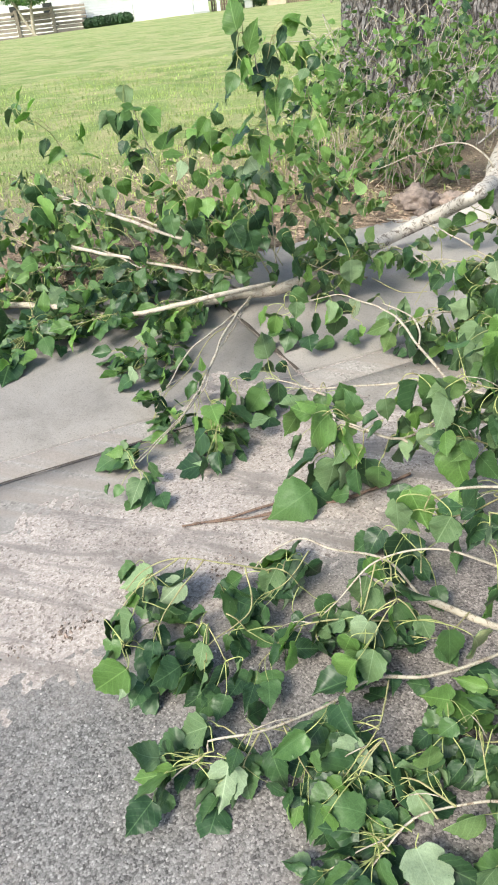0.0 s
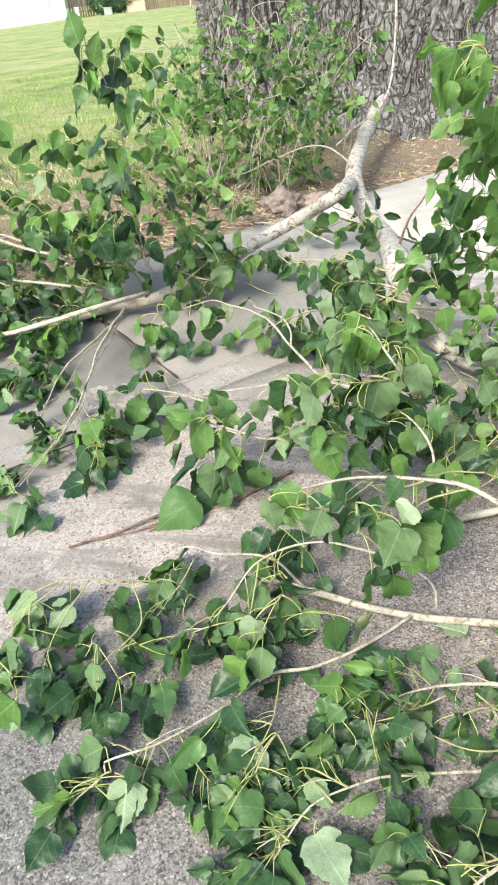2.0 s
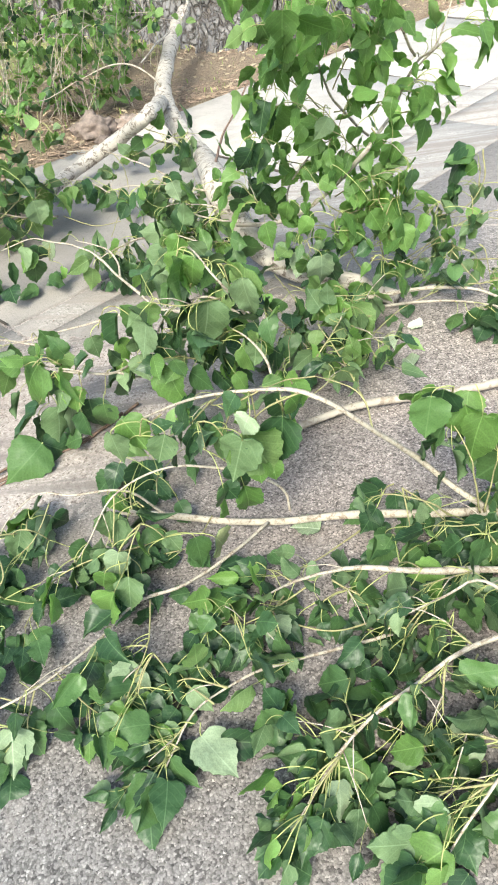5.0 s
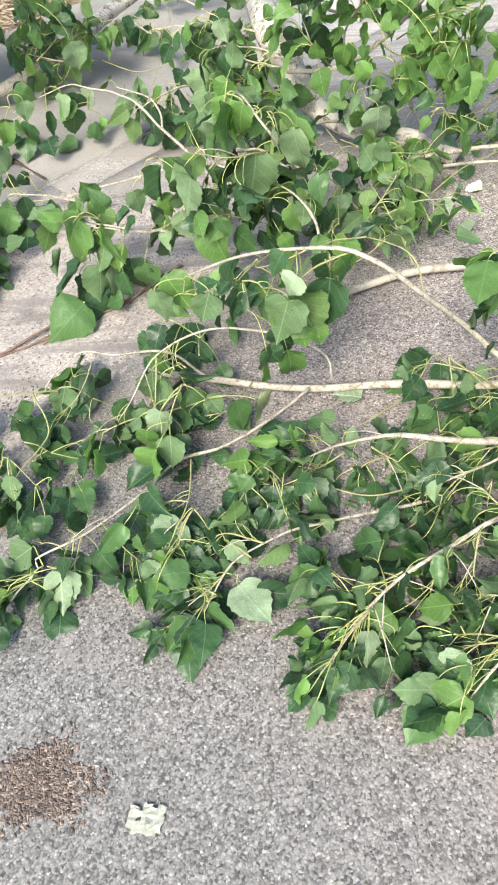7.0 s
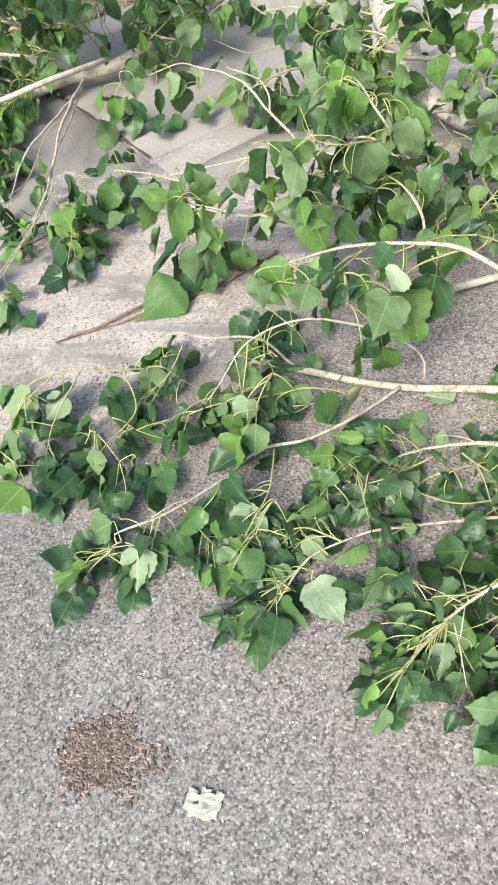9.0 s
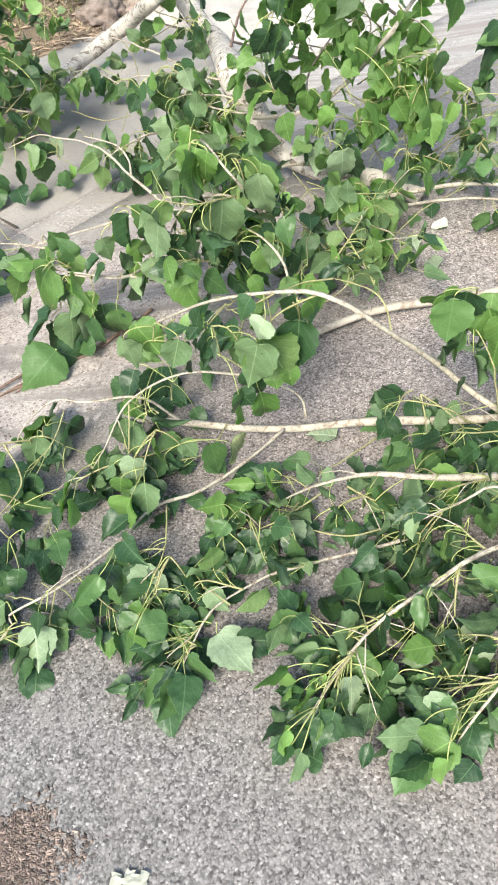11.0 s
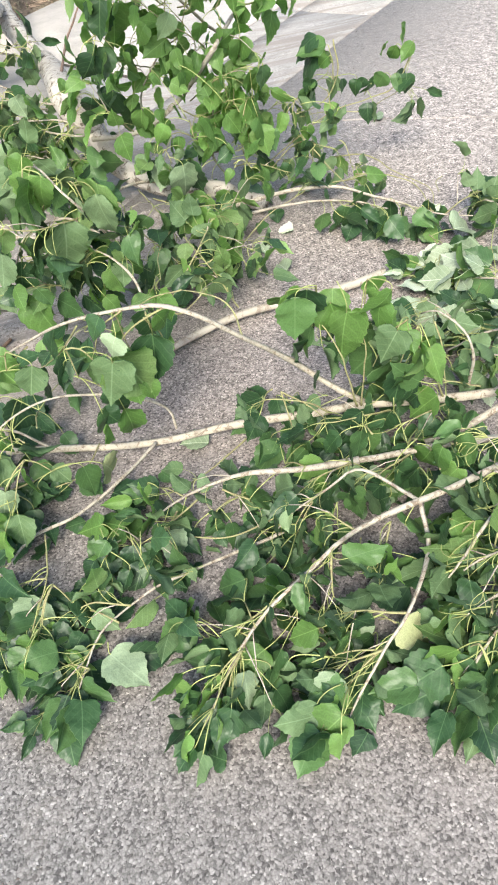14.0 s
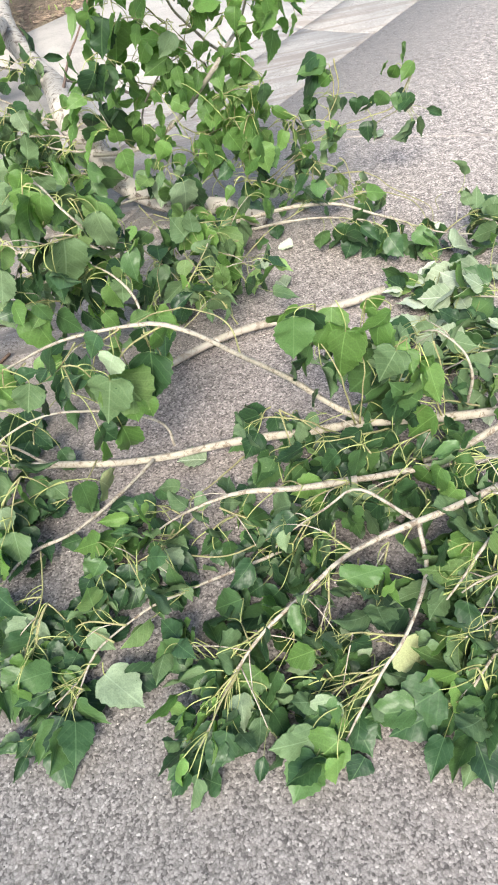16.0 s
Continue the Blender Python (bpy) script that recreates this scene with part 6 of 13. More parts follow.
set_leaf(leftbranch, (-0.837, 3.366, 0.892), (-0.930, 3.344, 0.947), (-0.965, 3.306, 0.887), "f", -40)
set_leaf(leftbranch, (-0.837, 3.366, 0.892), (-0.871, 3.327, 0.968), (-0.909, 3.329, 0.913), "g", -33)
set_leaf(leftbranch, (-0.847, 3.361, 0.875), (-0.986, 3.338, 0.886), (-1.037, 3.338, 0.829), "g", 66)
set_leaf(leftbranch, (-0.835, 3.368, 0.849), (-0.870, 3.385, 0.895), (-0.832, 3.373, 0.827), "f", 30)
set_leaf(leftbranch, (-0.827, 3.371, 0.849), (-0.782, 3.381, 0.784), (-0.724, 3.414, 0.658), "l", -3)
set_leaf(leftbranch, (-0.811, 3.377, 0.861), (-0.704, 3.398, 0.843), (-0.737, 3.381, 0.734), "u", 22)
twig(leftbranch, [(-0.968, 3.315, 0.762), (-0.971, 3.306, 0.787), (-0.973, 3.297, 0.751)], 0.005, 0.003)
set_leaf(leftbranch, (-0.971, 3.306, 0.787), (-1.039, 3.284, 0.800), (-1.067, 3.276, 0.720), "l", 1)
set_leaf(leftbranch, (-0.971, 3.306, 0.787), (-0.980, 3.300, 0.762), (-0.961, 3.303, 0.688), "f", 0)
set_leaf(leftbranch, (-0.973, 3.297, 0.751), (-0.912, 3.297, 0.694), (-0.896, 3.317, 0.638), "f", -27)
twig(leftbranch, [(-1.100, 3.263, 0.704), (-1.146, 3.245, 0.735), (-1.193, 3.228, 0.706)], 0.005, 0.003)
twig(leftbranch, [(-1.100, 3.263, 0.704), (-1.070, 3.284, 0.666), (-1.040, 3.304, 0.568)], 0.005, 0.003)
set_leaf(leftbranch, (-1.158, 3.241, 0.728), (-1.182, 3.231, 0.760), (-1.164, 3.238, 0.708), "g", -1)
set_leaf(leftbranch, (-1.193, 3.228, 0.706), (-1.337, 3.193, 0.726), (-1.352, 3.158, 0.661), "g", -20)
set_leaf(leftbranch, (-1.193, 3.228, 0.706), (-1.291, 3.205, 0.745), (-1.278, 3.211, 0.670), "f", 0)
set_leaf(leftbranch, (-1.063, 3.289, 0.641), (-0.999, 3.287, 0.651), (-1.025, 3.274, 0.556), "f", -34)
set_leaf(leftbranch, (-1.093, 3.268, 0.694), (-1.138, 3.277, 0.656), (-1.183, 3.275, 0.580), "g", 31)
set_leaf(leftbranch, (-1.055, 3.294, 0.617), (-1.033, 3.291, 0.556), (-1.018, 3.297, 0.451), "g", 24)
set_leaf(leftbranch, (-1.040, 3.304, 0.568), (-1.058, 3.319, 0.423), (-1.092, 3.293, 0.349), "d", 49)
set_leaf(leftbranch, (-1.063, 3.289, 0.641), (-1.103, 3.226, 0.598), (-1.087, 3.214, 0.506), "g", 7)
set_leaf(leftbranch, (-1.040, 3.305, 0.567), (-0.979, 3.383, 0.429), (-0.971, 3.398, 0.320), "d", -31)
twig(leftbranch, [(-1.436, 3.131, 0.579), (-1.504, 3.114, 0.639), (-1.573, 3.097, 0.640)], 0.005, 0.003)
twig(leftbranch, [(-1.436, 3.131, 0.579), (-1.424, 3.127, 0.609), (-1.411, 3.123, 0.579)], 0.005, 0.003)
set_leaf(leftbranch, (-1.573, 3.097, 0.640), (-1.634, 3.074, 0.760), (-1.634, 3.081, 0.660), "g", -14)
set_leaf(leftbranch, (-1.573, 3.097, 0.640), (-1.576, 3.039, 0.722), (-1.621, 3.026, 0.604), "f", -8)
set_leaf(leftbranch, (-1.573, 3.097, 0.640), (-1.655, 3.064, 0.670), (-1.595, 3.076, 0.590), "g", 0)
set_leaf(leftbranch, (-1.573, 3.097, 0.640), (-1.589, 3.112, 0.559), (-1.586, 3.106, 0.481), "d", 12)
set_leaf(leftbranch, (-1.411, 3.123, 0.579), (-1.353, 3.126, 0.556), (-1.369, 3.101, 0.510), "f", -21)
set_leaf(leftbranch, (-1.395, 3.131, 0.565), (-1.276, 3.194, 0.461), (-1.252, 3.182, 0.384), "d", 35)
twig(leftbranch, [(-0.766, 3.395, 0.737), (-0.774, 3.387, 0.701), (-0.782, 3.380, 0.606)], 0.005, 0.003)
set_leaf(leftbranch, (-0.766, 3.395, 0.737), (-0.830, 3.364, 0.744), (-0.786, 3.380, 0.690), "l", -2)
set_leaf(leftbranch, (-0.782, 3.380, 0.606), (-0.869, 3.333, 0.519), (-0.829, 3.348, 0.411), "g", 39)
set_leaf(leftbranch, (-0.782, 3.380, 0.606), (-0.778, 3.380, 0.554), (-0.736, 3.401, 0.470), "d", 0)
set_leaf(leftbranch, (-0.776, 3.385, 0.678), (-0.701, 3.420, 0.660), (-0.728, 3.393, 0.593), "g", 14)
set_leaf(leftbranch, (-0.782, 3.380, 0.606), (-0.805, 3.362, 0.486), (-0.785, 3.365, 0.381), "g", 12)
twig(leftbranch, [(-0.534, 3.486, 0.543), (-0.578, 3.476, 0.533), (-0.621, 3.466, 0.462)], 0.005, 0.003)
twig(leftbranch, [(-0.534, 3.486, 0.543), (-0.511, 3.494, 0.542), (-0.489, 3.502, 0.482)], 0.005, 0.003)
set_leaf(leftbranch, (-0.589, 3.474, 0.515), (-0.639, 3.437, 0.537), (-0.675, 3.443, 0.482), "d", 15)
set_leaf(leftbranch, (-0.621, 3.466, 0.462), (-0.678, 3.443, 0.438), (-0.636, 3.474, 0.347), "g", 20)
set_leaf(leftbranch, (-0.556, 3.481, 0.538), (-0.535, 3.488, 0.474), (-0.487, 3.506, 0.363), "g", 83)
set_leaf(leftbranch, (-0.489, 3.502, 0.482), (-0.449, 3.548, 0.406), (-0.394, 3.545, 0.326), "g", 91)
set_leaf(leftbranch, (-0.479, 3.500, 0.467), (-0.387, 3.485, 0.326), (-0.387, 3.501, 0.211), "u", -27)
set_leaf(leftbranch, (-0.556, 3.481, 0.538), (-0.578, 3.491, 0.641), (-0.559, 3.520, 0.558), "g", -14)
set_leaf(leftbranch, (-0.621, 3.466, 0.462), (-0.648, 3.494, 0.319), (-0.608, 3.525, 0.229), "d", -28)
twig(leftbranch, [(-1.645, 3.242, 0.140), (-1.666, 3.303, 0.136), (-1.687, 3.364, 0.107)], 0.005, 0.003)
twig(leftbranch, [(-1.645, 3.242, 0.140), (-1.702, 3.306, 0.126), (-1.759, 3.371, 0.089)], 0.005, 0.003)
set_leaf(leftbranch, (-1.907, 3.496, 0.080), (-2.036, 3.606, 0.073), (-1.990, 3.442, 0.052), "g", -37)
set_leaf(leftbranch, (-1.759, 3.371, 0.089), (-1.836, 3.501, 0.088), (-1.736, 3.378, 0.042), "g", 67)
set_leaf(leftbranch, (-1.702, 3.306, 0.126), (-1.759, 3.226, 0.110), (-1.739, 3.112, 0.066), "u", 16)
set_leaf(leftbranch, (-1.731, 3.339, 0.108), (-1.677, 3.333, 0.069), (-1.566, 3.167, 0.050), "g", -16)
set_leaf(leftbranch, (-1.645, 3.242, 0.140), (-1.646, 3.092, 0.114), (-1.697, 3.100, 0.044), "u", -75)
set_leaf(leftbranch, (-1.673, 3.274, 0.133), (-1.665, 3.245, 0.047), (-1.598, 3.129, 0.022), "d", 26)
set_leaf(leftbranch, (-1.765, 3.464, 0.082), (-1.777, 3.633, 0.070), (-1.671, 3.560, 0.032), "g", 14)
set_leaf(leftbranch, (-1.661, 3.527, 0.095), (-1.634, 3.694, 0.083), (-1.532, 3.554, 0.040), "g", 16)
twig(leftbranch, [(-1.860, 3.140, 0.140), (-1.897, 3.146, 0.125), (-1.933, 3.152, 0.085)], 0.005, 0.003)
set_leaf(leftbranch, (-1.887, 3.144, 0.129), (-1.916, 3.150, 0.076), (-1.884, 3.039, 0.032), "g", -42)
set_leaf(leftbranch, (-1.941, 3.182, 0.080), (-1.983, 3.345, 0.052), (-1.936, 3.187, 0.023), "d", 33)
set_leaf(leftbranch, (-1.933, 3.152, 0.085), (-1.971, 3.085, 0.072), (-1.866, 2.882, 0.049), "g", -54)
set_leaf(leftbranch, (-1.819, 2.969, 0.103), (-1.781, 2.808, 0.068), (-1.724, 2.635, 0.043), "g", -1)
set_leaf(leftbranch, (-2.045, 3.274, 0.070), (-2.159, 3.399, 0.053), (-2.191, 3.307, 0.021), "d", -35)
twig(leftbranch, [(-1.246, 3.030, 0.100), (-1.243, 2.962, 0.100), (-1.241, 2.894, 0.075)], 0.005, 0.003)
twig(leftbranch, [(-1.246, 3.030, 0.100), (-1.184, 2.968, 0.093), (-1.122, 2.906, 0.061)], 0.005, 0.003)
set_leaf(leftbranch, (-1.241, 2.911, 0.081), (-1.330, 2.920, 0.043), (-1.423, 2.905, 0.024), "d", -21)
set_leaf(leftbranch, (-1.122, 2.892, 0.065), (-1.122, 2.728, 0.112), (-1.168, 2.718, 0.043), "l", 9)
set_leaf(leftbranch, (-1.122, 2.906, 0.061), (-1.069, 2.836, 0.048), (-1.085, 2.726, 0.019), "d", 63)
set_leaf(leftbranch, (-1.122, 2.906, 0.061), (-1.100, 2.780, 0.048), (-1.020, 2.776, 0.024), "d", 55)
set_leaf(leftbranch, (-1.241, 2.911, 0.081), (-1.264, 2.874, 0.042), (-1.263, 2.791, 0.024), "d", -45)
set_leaf(leftbranch, (-1.122, 2.906, 0.061), (-1.050, 2.958, 0.042), (-0.989, 3.006, 0.017), "d", -5)
twig(leftbranch, [(-1.258, 3.664, 0.140), (-1.238, 3.610, 0.119), (-1.218, 3.556, 0.074)], 0.005, 0.003)
set_leaf(leftbranch, (-1.128, 3.346, 0.056), (-1.061, 3.190, 0.043), (-1.146, 3.155, 0.021), "d", -38)
set_leaf(leftbranch, (-1.357, 3.683, 0.110), (-1.508, 3.641, 0.044), (-1.474, 3.466, 0.016), "d", 37)
set_leaf(leftbranch, (-1.245, 3.649, 0.140), (-1.267, 3.628, 0.087), (-1.308, 3.526, 0.029), "g", -41)
set_leaf(leftbranch, (-1.231, 3.647, 0.140), (-1.184, 3.645, 0.053), (-1.159, 3.468, 0.029), "d", -19)
set_leaf(leftbranch, (-1.218, 3.556, 0.074), (-1.056, 3.579, 0.053), (-1.019, 3.526, 0.025), "d", 20)
# leafy branch
leftfill = fallen("leafy_branch", "dense leafy branch piled over the verge edge", (-0.54, 3.92, ground_z(-0.54, 3.92)))
twig(leftfill, [(-0.54, 3.92, 0.15), (-0.59, 3.85, 0.25), (-0.68, 3.90, 0.20)], 0.006, 0.004, 7, start=0.15, size=0.088, fresh=0.3)
twig(leftfill, [(-0.74, 4.03, 0.20), (-0.52, 3.56, 0.30), (-0.47, 3.77, 0.25)], 0.006, 0.004, 7, start=0.15, size=0.088, fresh=0.3)
twig(leftfill, [(-1.00, 4.27, 0.25), (-1.12, 4.38, 0.35), (-1.22, 4.38, 0.30)], 0.006, 0.004, 6, start=0.15, size=0.088, fresh=0.3)
twig(leftfill, [(-1.21, 4.32, 0.30), (-1.20, 4.09, 0.40), (-1.34, 4.23, 0.35)], 0.006, 0.004, 6, start=0.15, size=0.088, fresh=0.3)
twig(leftfill, [(-1.60, 4.58, 0.30), (-1.80, 4.76, 0.40), (-1.94, 4.75, 0.35)], 0.006, 0.004, 6, start=0.15, size=0.088, fresh=0.3)
twig(leftfill, [(-1.96, 5.03, 0.30), (-1.72, 4.32, 0.40), (-1.99, 4.65, 0.35)], 0.006, 0.004, 7, start=0.15, size=0.088, fresh=0.3)
twig(leftfill, [(-0.74, 4.26, 0.25), (-0.68, 4.27, 0.35), (-0.64, 4.30, 0.30)], 0.006, 0.004, 7, start=0.15, size=0.088, fresh=0.3)
twig(leftfill, [(-0.52, 4.13, 0.20), (-0.51, 3.68, 0.30), (-0.65, 3.88, 0.25)], 0.006, 0.004, 6, start=0.15, size=0.088, fresh=0.3)
twig(leftfill, [(-1.66, 3.95, 0.25), (-1.88, 4.19, 0.35), (-1.98, 4.12, 0.30)], 0.006, 0.004, 6, start=0.15, size=0.088, fresh=0.3)
twig(leftfill, [(-1.67, 3.60, 0.15), (-1.46, 3.35, 0.25), (-1.48, 3.48, 0.20)], 0.006, 0.004, 7, start=0.15, size=0.088, fresh=0.3)
twig(leftfill, [(-1.84, 3.42, 0.15), (-1.64, 3.23, 0.25), (-1.65, 3.34, 0.20)], 0.006, 0.004, 7, start=0.15, size=0.088, fresh=0.3)
twig(leftfill, [(-1.94, 3.23, 0.10), (-2.01, 3.31, 0.20), (-2.08, 3.30, 0.15)], 0.006, 0.004, 8, start=0.15, size=0.088, fresh=0.3)
twig(leftfill, [(-1.26, 4.05, 0.25), (-1.26, 3.94, 0.35), (-1.36, 4.02, 0.30)], 0.006, 0.004, 7, start=0.15, size=0.088, fresh=0.3)
twig(leftfill, [(-1.05, 4.02, 0.20), (-1.18, 4.18, 0.30), (-1.25, 4.15, 0.25)], 0.006, 0.004, 8, start=0.15, size=0.088, fresh=0.3)
twig(leftfill, [(-2.22, 4.41, 0.35), (-1.79, 3.83, 0.45), (-1.85, 4.08, 0.40)], 0.006, 0.004, 8, start=0.15, size=0.088, fresh=0.3)
twig(leftfill, [(-2.56, 4.29, 0.35), (-2.36, 4.17, 0.45), (-2.33, 4.26, 0.40)], 0.006, 0.004, 7, start=0.15, size=0.088, fresh=0.3)
twig(leftfill, [(-0.83, 3.90, 0.15), (-0.97, 4.03, 0.25), (-1.09, 4.00, 0.20)], 0.006, 0.004, 8, start=0.15, size=0.088, fresh=0.3)
twig(leftfill, [(-0.54, 4.55, 0.20), (-0.55, 4.84, 0.30), (-0.48, 4.76, 0.25)], 0.006, 0.004, 8, start=0.15, size=0.088, fresh=0.3)
# leafy shoots
uprights = fallen("leafy_shoots", "tall thin leafy shoots rising from the fallen branch", (-1.18, 3.70, ground_z(-1.18, 3.70)))
twig(uprights, [(-1.18, 3.70, 0.30), (-1.33, 3.69, 0.47), (-1.30, 3.59, 0.66), (-1.29, 3.49, 0.83), (-1.28, 3.38, 1.01)], 0.007, 0.003, 12, start=0.3, size=0.089, fresh=0.7)
twig(uprights, [(-0.79, 3.67, 0.20), (-0.77, 3.60, 0.44), (-0.70, 3.41, 0.73), (-0.64, 3.22, 0.99), (-0.61, 3.02, 1.24)], 0.007, 0.003, 14, start=0.45, size=0.089, fresh=0.7)
twig(uprights, [(-0.64, 3.22, 0.97), (-0.59, 3.23, 1.06), (-0.54, 3.15, 1.19)], 0.006, 0.003, 10, start=0.3, size=0.089, fresh=0.7)
twig(uprights, [(-1.68, 3.61, 0.44), (-1.63, 3.41, 0.68), (-1.62, 3.29, 0.90), (-1.63, 3.17, 1.00)], 0.006, 0.003, 7, start=0.3, size=0.089, fresh=0.7)
twig(uprights, [(-0.82, 3.79, 0.25), (-0.70, 3.72, 0.46), (-0.59, 3.75, 0.65), (-0.58, 3.75, 0.82)], 0.006, 0.003, 12, start=0.2, size=0.089, fresh=0.7)
twig(uprights, [(-0.88, 3.77, 0.25), (-0.92, 3.65, 0.56), (-1.03, 3.61, 0.72), (-1.06, 3.48, 0.89)], 0.006, 0.003, 12, start=0.2, size=0.089, fresh=0.7)
twig(uprights, [(-0.81, 3.69, 0.36), (-0.86, 3.57, 0.65), (-0.89, 3.56, 0.82)], 0.006, 0.003, 12, start=0.2, size=0.089, fresh=0.7)
twig(uprights, [(-0.71, 3.72, 0.30), (-0.74, 3.71, 0.59), (-0.65, 3.63, 0.87), (-0.60, 3.65, 1.08)], 0.006, 0.003, 12, start=0.2, size=0.089, fresh=0.7)
twig(uprights, [(-0.84, 3.68, 0.34), (-1.01, 3.62, 0.44), (-1.19, 3.54, 0.59)], 0.006, 0.003, 12, start=0.2, size=0.089, fresh=0.7)
twig(uprights, [(-0.58, 3.62, 0.25), (-0.55, 3.76, 0.34), (-0.57, 3.76, 0.47)], 0.006, 0.003, 10, start=0.2, size=0.089, fresh=0.7)
twig(uprights, [(-0.45, 3.55, 0.25), (-0.38, 3.72, 0.30), (-0.29, 3.81, 0.30)], 0.006, 0.003, 10, start=0.2, size=0.089, fresh=0.7)
twig(uprights, [(-0.56, 3.54, 0.25), (-0.47, 3.64, 0.30), (-0.45, 3.92, 0.35)], 0.006, 0.003, 10, start=0.2, size=0.089, fresh=0.7)
twig(uprights, [(-0.665, 3.028, 1.184), (-0.653, 3.033, 1.243), (-0.641, 3.039, 1.243)], 0.005, 0.003)
set_leaf(uprights, (-0.641, 3.039, 1.243), (-0.633, 3.013, 1.292), (-0.686, 3.014, 1.212), "g", 37)
set_leaf(uprights, (-0.653, 3.033, 1.243), (-0.629, 3.073, 1.240), (-0.660, 3.073, 1.171), "d", 3)
set_leaf(uprights, (-0.641, 3.039, 1.243), (-0.653, 3.074, 1.208), (-0.725, 3.068, 1.141), "d", -92)
set_leaf(uprights, (-0.665, 3.028, 1.184), (-0.641, 3.019, 1.144), (-0.662, 3.022, 1.090), "g", 30)
set_leaf(uprights, (-0.661, 3.030, 1.178), (-0.681, 3.042, 1.127), (-0.713, 3.040, 1.064), "d", -31)
twig(uprights, [(-0.568, 3.061, 1.162), (-0.541, 3.045, 1.226), (-0.514, 3.030, 1.230)], 0.005, 0.003)
set_leaf(uprights, (-0.534, 3.042, 1.227), (-0.493, 3.019, 1.257), (-0.513, 2.995, 1.193), "u", 114)
set_leaf(uprights, (-0.527, 3.038, 1.228), (-0.552, 3.071, 1.201), (-0.584, 3.049, 1.142), "g", 8)
twig(uprights, [(-0.445, 3.101, 1.142), (-0.441, 3.095, 1.114), (-0.438, 3.089, 1.027)], 0.005, 0.003)
set_leaf(uprights, (-0.445, 3.101, 1.142), (-0.475, 3.128, 1.157), (-0.454, 3.131, 1.117), "d", -52)
set_leaf(uprights, (-0.444, 3.102, 1.151), (-0.407, 3.112, 1.154), (-0.433, 3.077, 1.121), "d", -28)
set_leaf(uprights, (-0.441, 3.095, 1.114), (-0.493, 3.049, 1.097), (-0.528, 3.035, 1.028), "g", -15)
set_leaf(uprights, (-0.443, 3.098, 1.128), (-0.430, 3.042, 1.128), (-0.445, 3.006, 1.096), "u", 4)
set_leaf(uprights, (-0.438, 3.089, 1.027), (-0.468, 3.086, 1.003), (-0.515, 3.083, 0.965), "d", 21)
set_leaf(uprights, (-0.438, 3.089, 1.027), (-0.397, 3.119, 0.958), (-0.423, 3.114, 0.881), "f", 12)
set_leaf(uprights, (-0.438, 3.089, 1.027), (-0.381, 3.082, 0.871), (-0.397, 3.079, 0.811), "f", -11)
set_leaf(uprights, (-0.606, 3.048, 1.119), (-0.566, 3.090, 1.088), (-0.604, 3.060, 1.064), "d", 15)
twig(uprights, [(-1.379, 3.460, 0.971), (-1.359, 3.464, 1.013), (-1.338, 3.468, 0.996)], 0.005, 0.003)
set_leaf(uprights, (-1.359, 3.464, 1.013), (-1.341, 3.465, 1.079), (-1.350, 3.482, 0.985), "u", 0)
set_leaf(uprights, (-1.338, 3.468, 0.996), (-1.381, 3.432, 0.976), (-1.430, 3.422, 0.884), "g", -8)
set_leaf(uprights, (-1.359, 3.464, 1.013), (-1.359, 3.465, 0.970), (-1.382, 3.431, 0.869), "g", -36)
set_leaf(uprights, (-1.338, 3.468, 0.996), (-1.303, 3.477, 0.932), (-1.332, 3.471, 0.872), "g", 0)
twig(uprights, [(-1.320, 3.490, 0.812), (-1.339, 3.475, 0.859), (-1.358, 3.459, 0.846)], 0.005, 0.003)
set_leaf(uprights, (-1.334, 3.478, 0.847), (-1.373, 3.447, 0.859), (-1.385, 3.410, 0.803), "g", 13)
set_leaf(uprights, (-1.334, 3.478, 0.847), (-1.361, 3.511, 0.799), (-1.401, 3.512, 0.697), "d", -22)
twig(uprights, [(-1.655, 3.318, 0.938), (-1.693, 3.297, 0.990), (-1.730, 3.277, 0.981)], 0.005, 0.003)
set_leaf(uprights, (-1.730, 3.277, 0.981), (-1.752, 3.299, 1.003), (-1.722, 3.309, 0.961), "d", 43)
set_leaf(uprights, (-1.730, 3.277, 0.981), (-1.744, 3.224, 0.959), (-1.730, 3.230, 0.907), "f", -64)
set_leaf(uprights, (-1.659, 3.316, 0.932), (-1.653, 3.264, 0.903), (-1.677, 3.240, 0.835), "g", -16)
set_leaf(uprights, (-1.730, 3.277, 0.981), (-1.782, 3.260, 1.032), (-1.831, 3.254, 0.975), "g", 23)
# arched twig
archbranch = fallen("arched_twig", "pale arching twig with bunches of hanging leaves", (0.92, 1.60, ground_z(0.92, 1.60)))
twig(archbranch, [(0.92, 1.60, 0.10), (0.78, 1.65, 0.22), (0.64, 1.59, 0.40), (0.53, 1.58, 0.50), (0.47, 1.59, 0.53), (0.39, 1.62, 0.52), (0.32, 1.66, 0.49), (0.22, 1.72, 0.43), (0.10, 1.77, 0.36), (0.08, 1.77, 0.32)], 0.0145, 0.006, 1, start=0.8, size=0.063, fresh=0.3)
twig(archbranch, [(0.50, 1.59, 0.52), (0.46, 1.60, 0.50), (0.40, 1.62, 0.45), (0.36, 1.62, 0.38)], 0.006, 0.003, 2, start=0.4, size=0.063, fresh=0.3)
twig(archbranch, [(0.41, 1.61, 0.52), (0.36, 1.63, 0.48), (0.33, 1.66, 0.40)], 0.005, 0.003, 1, start=0.4, size=0.059, fresh=0.3)
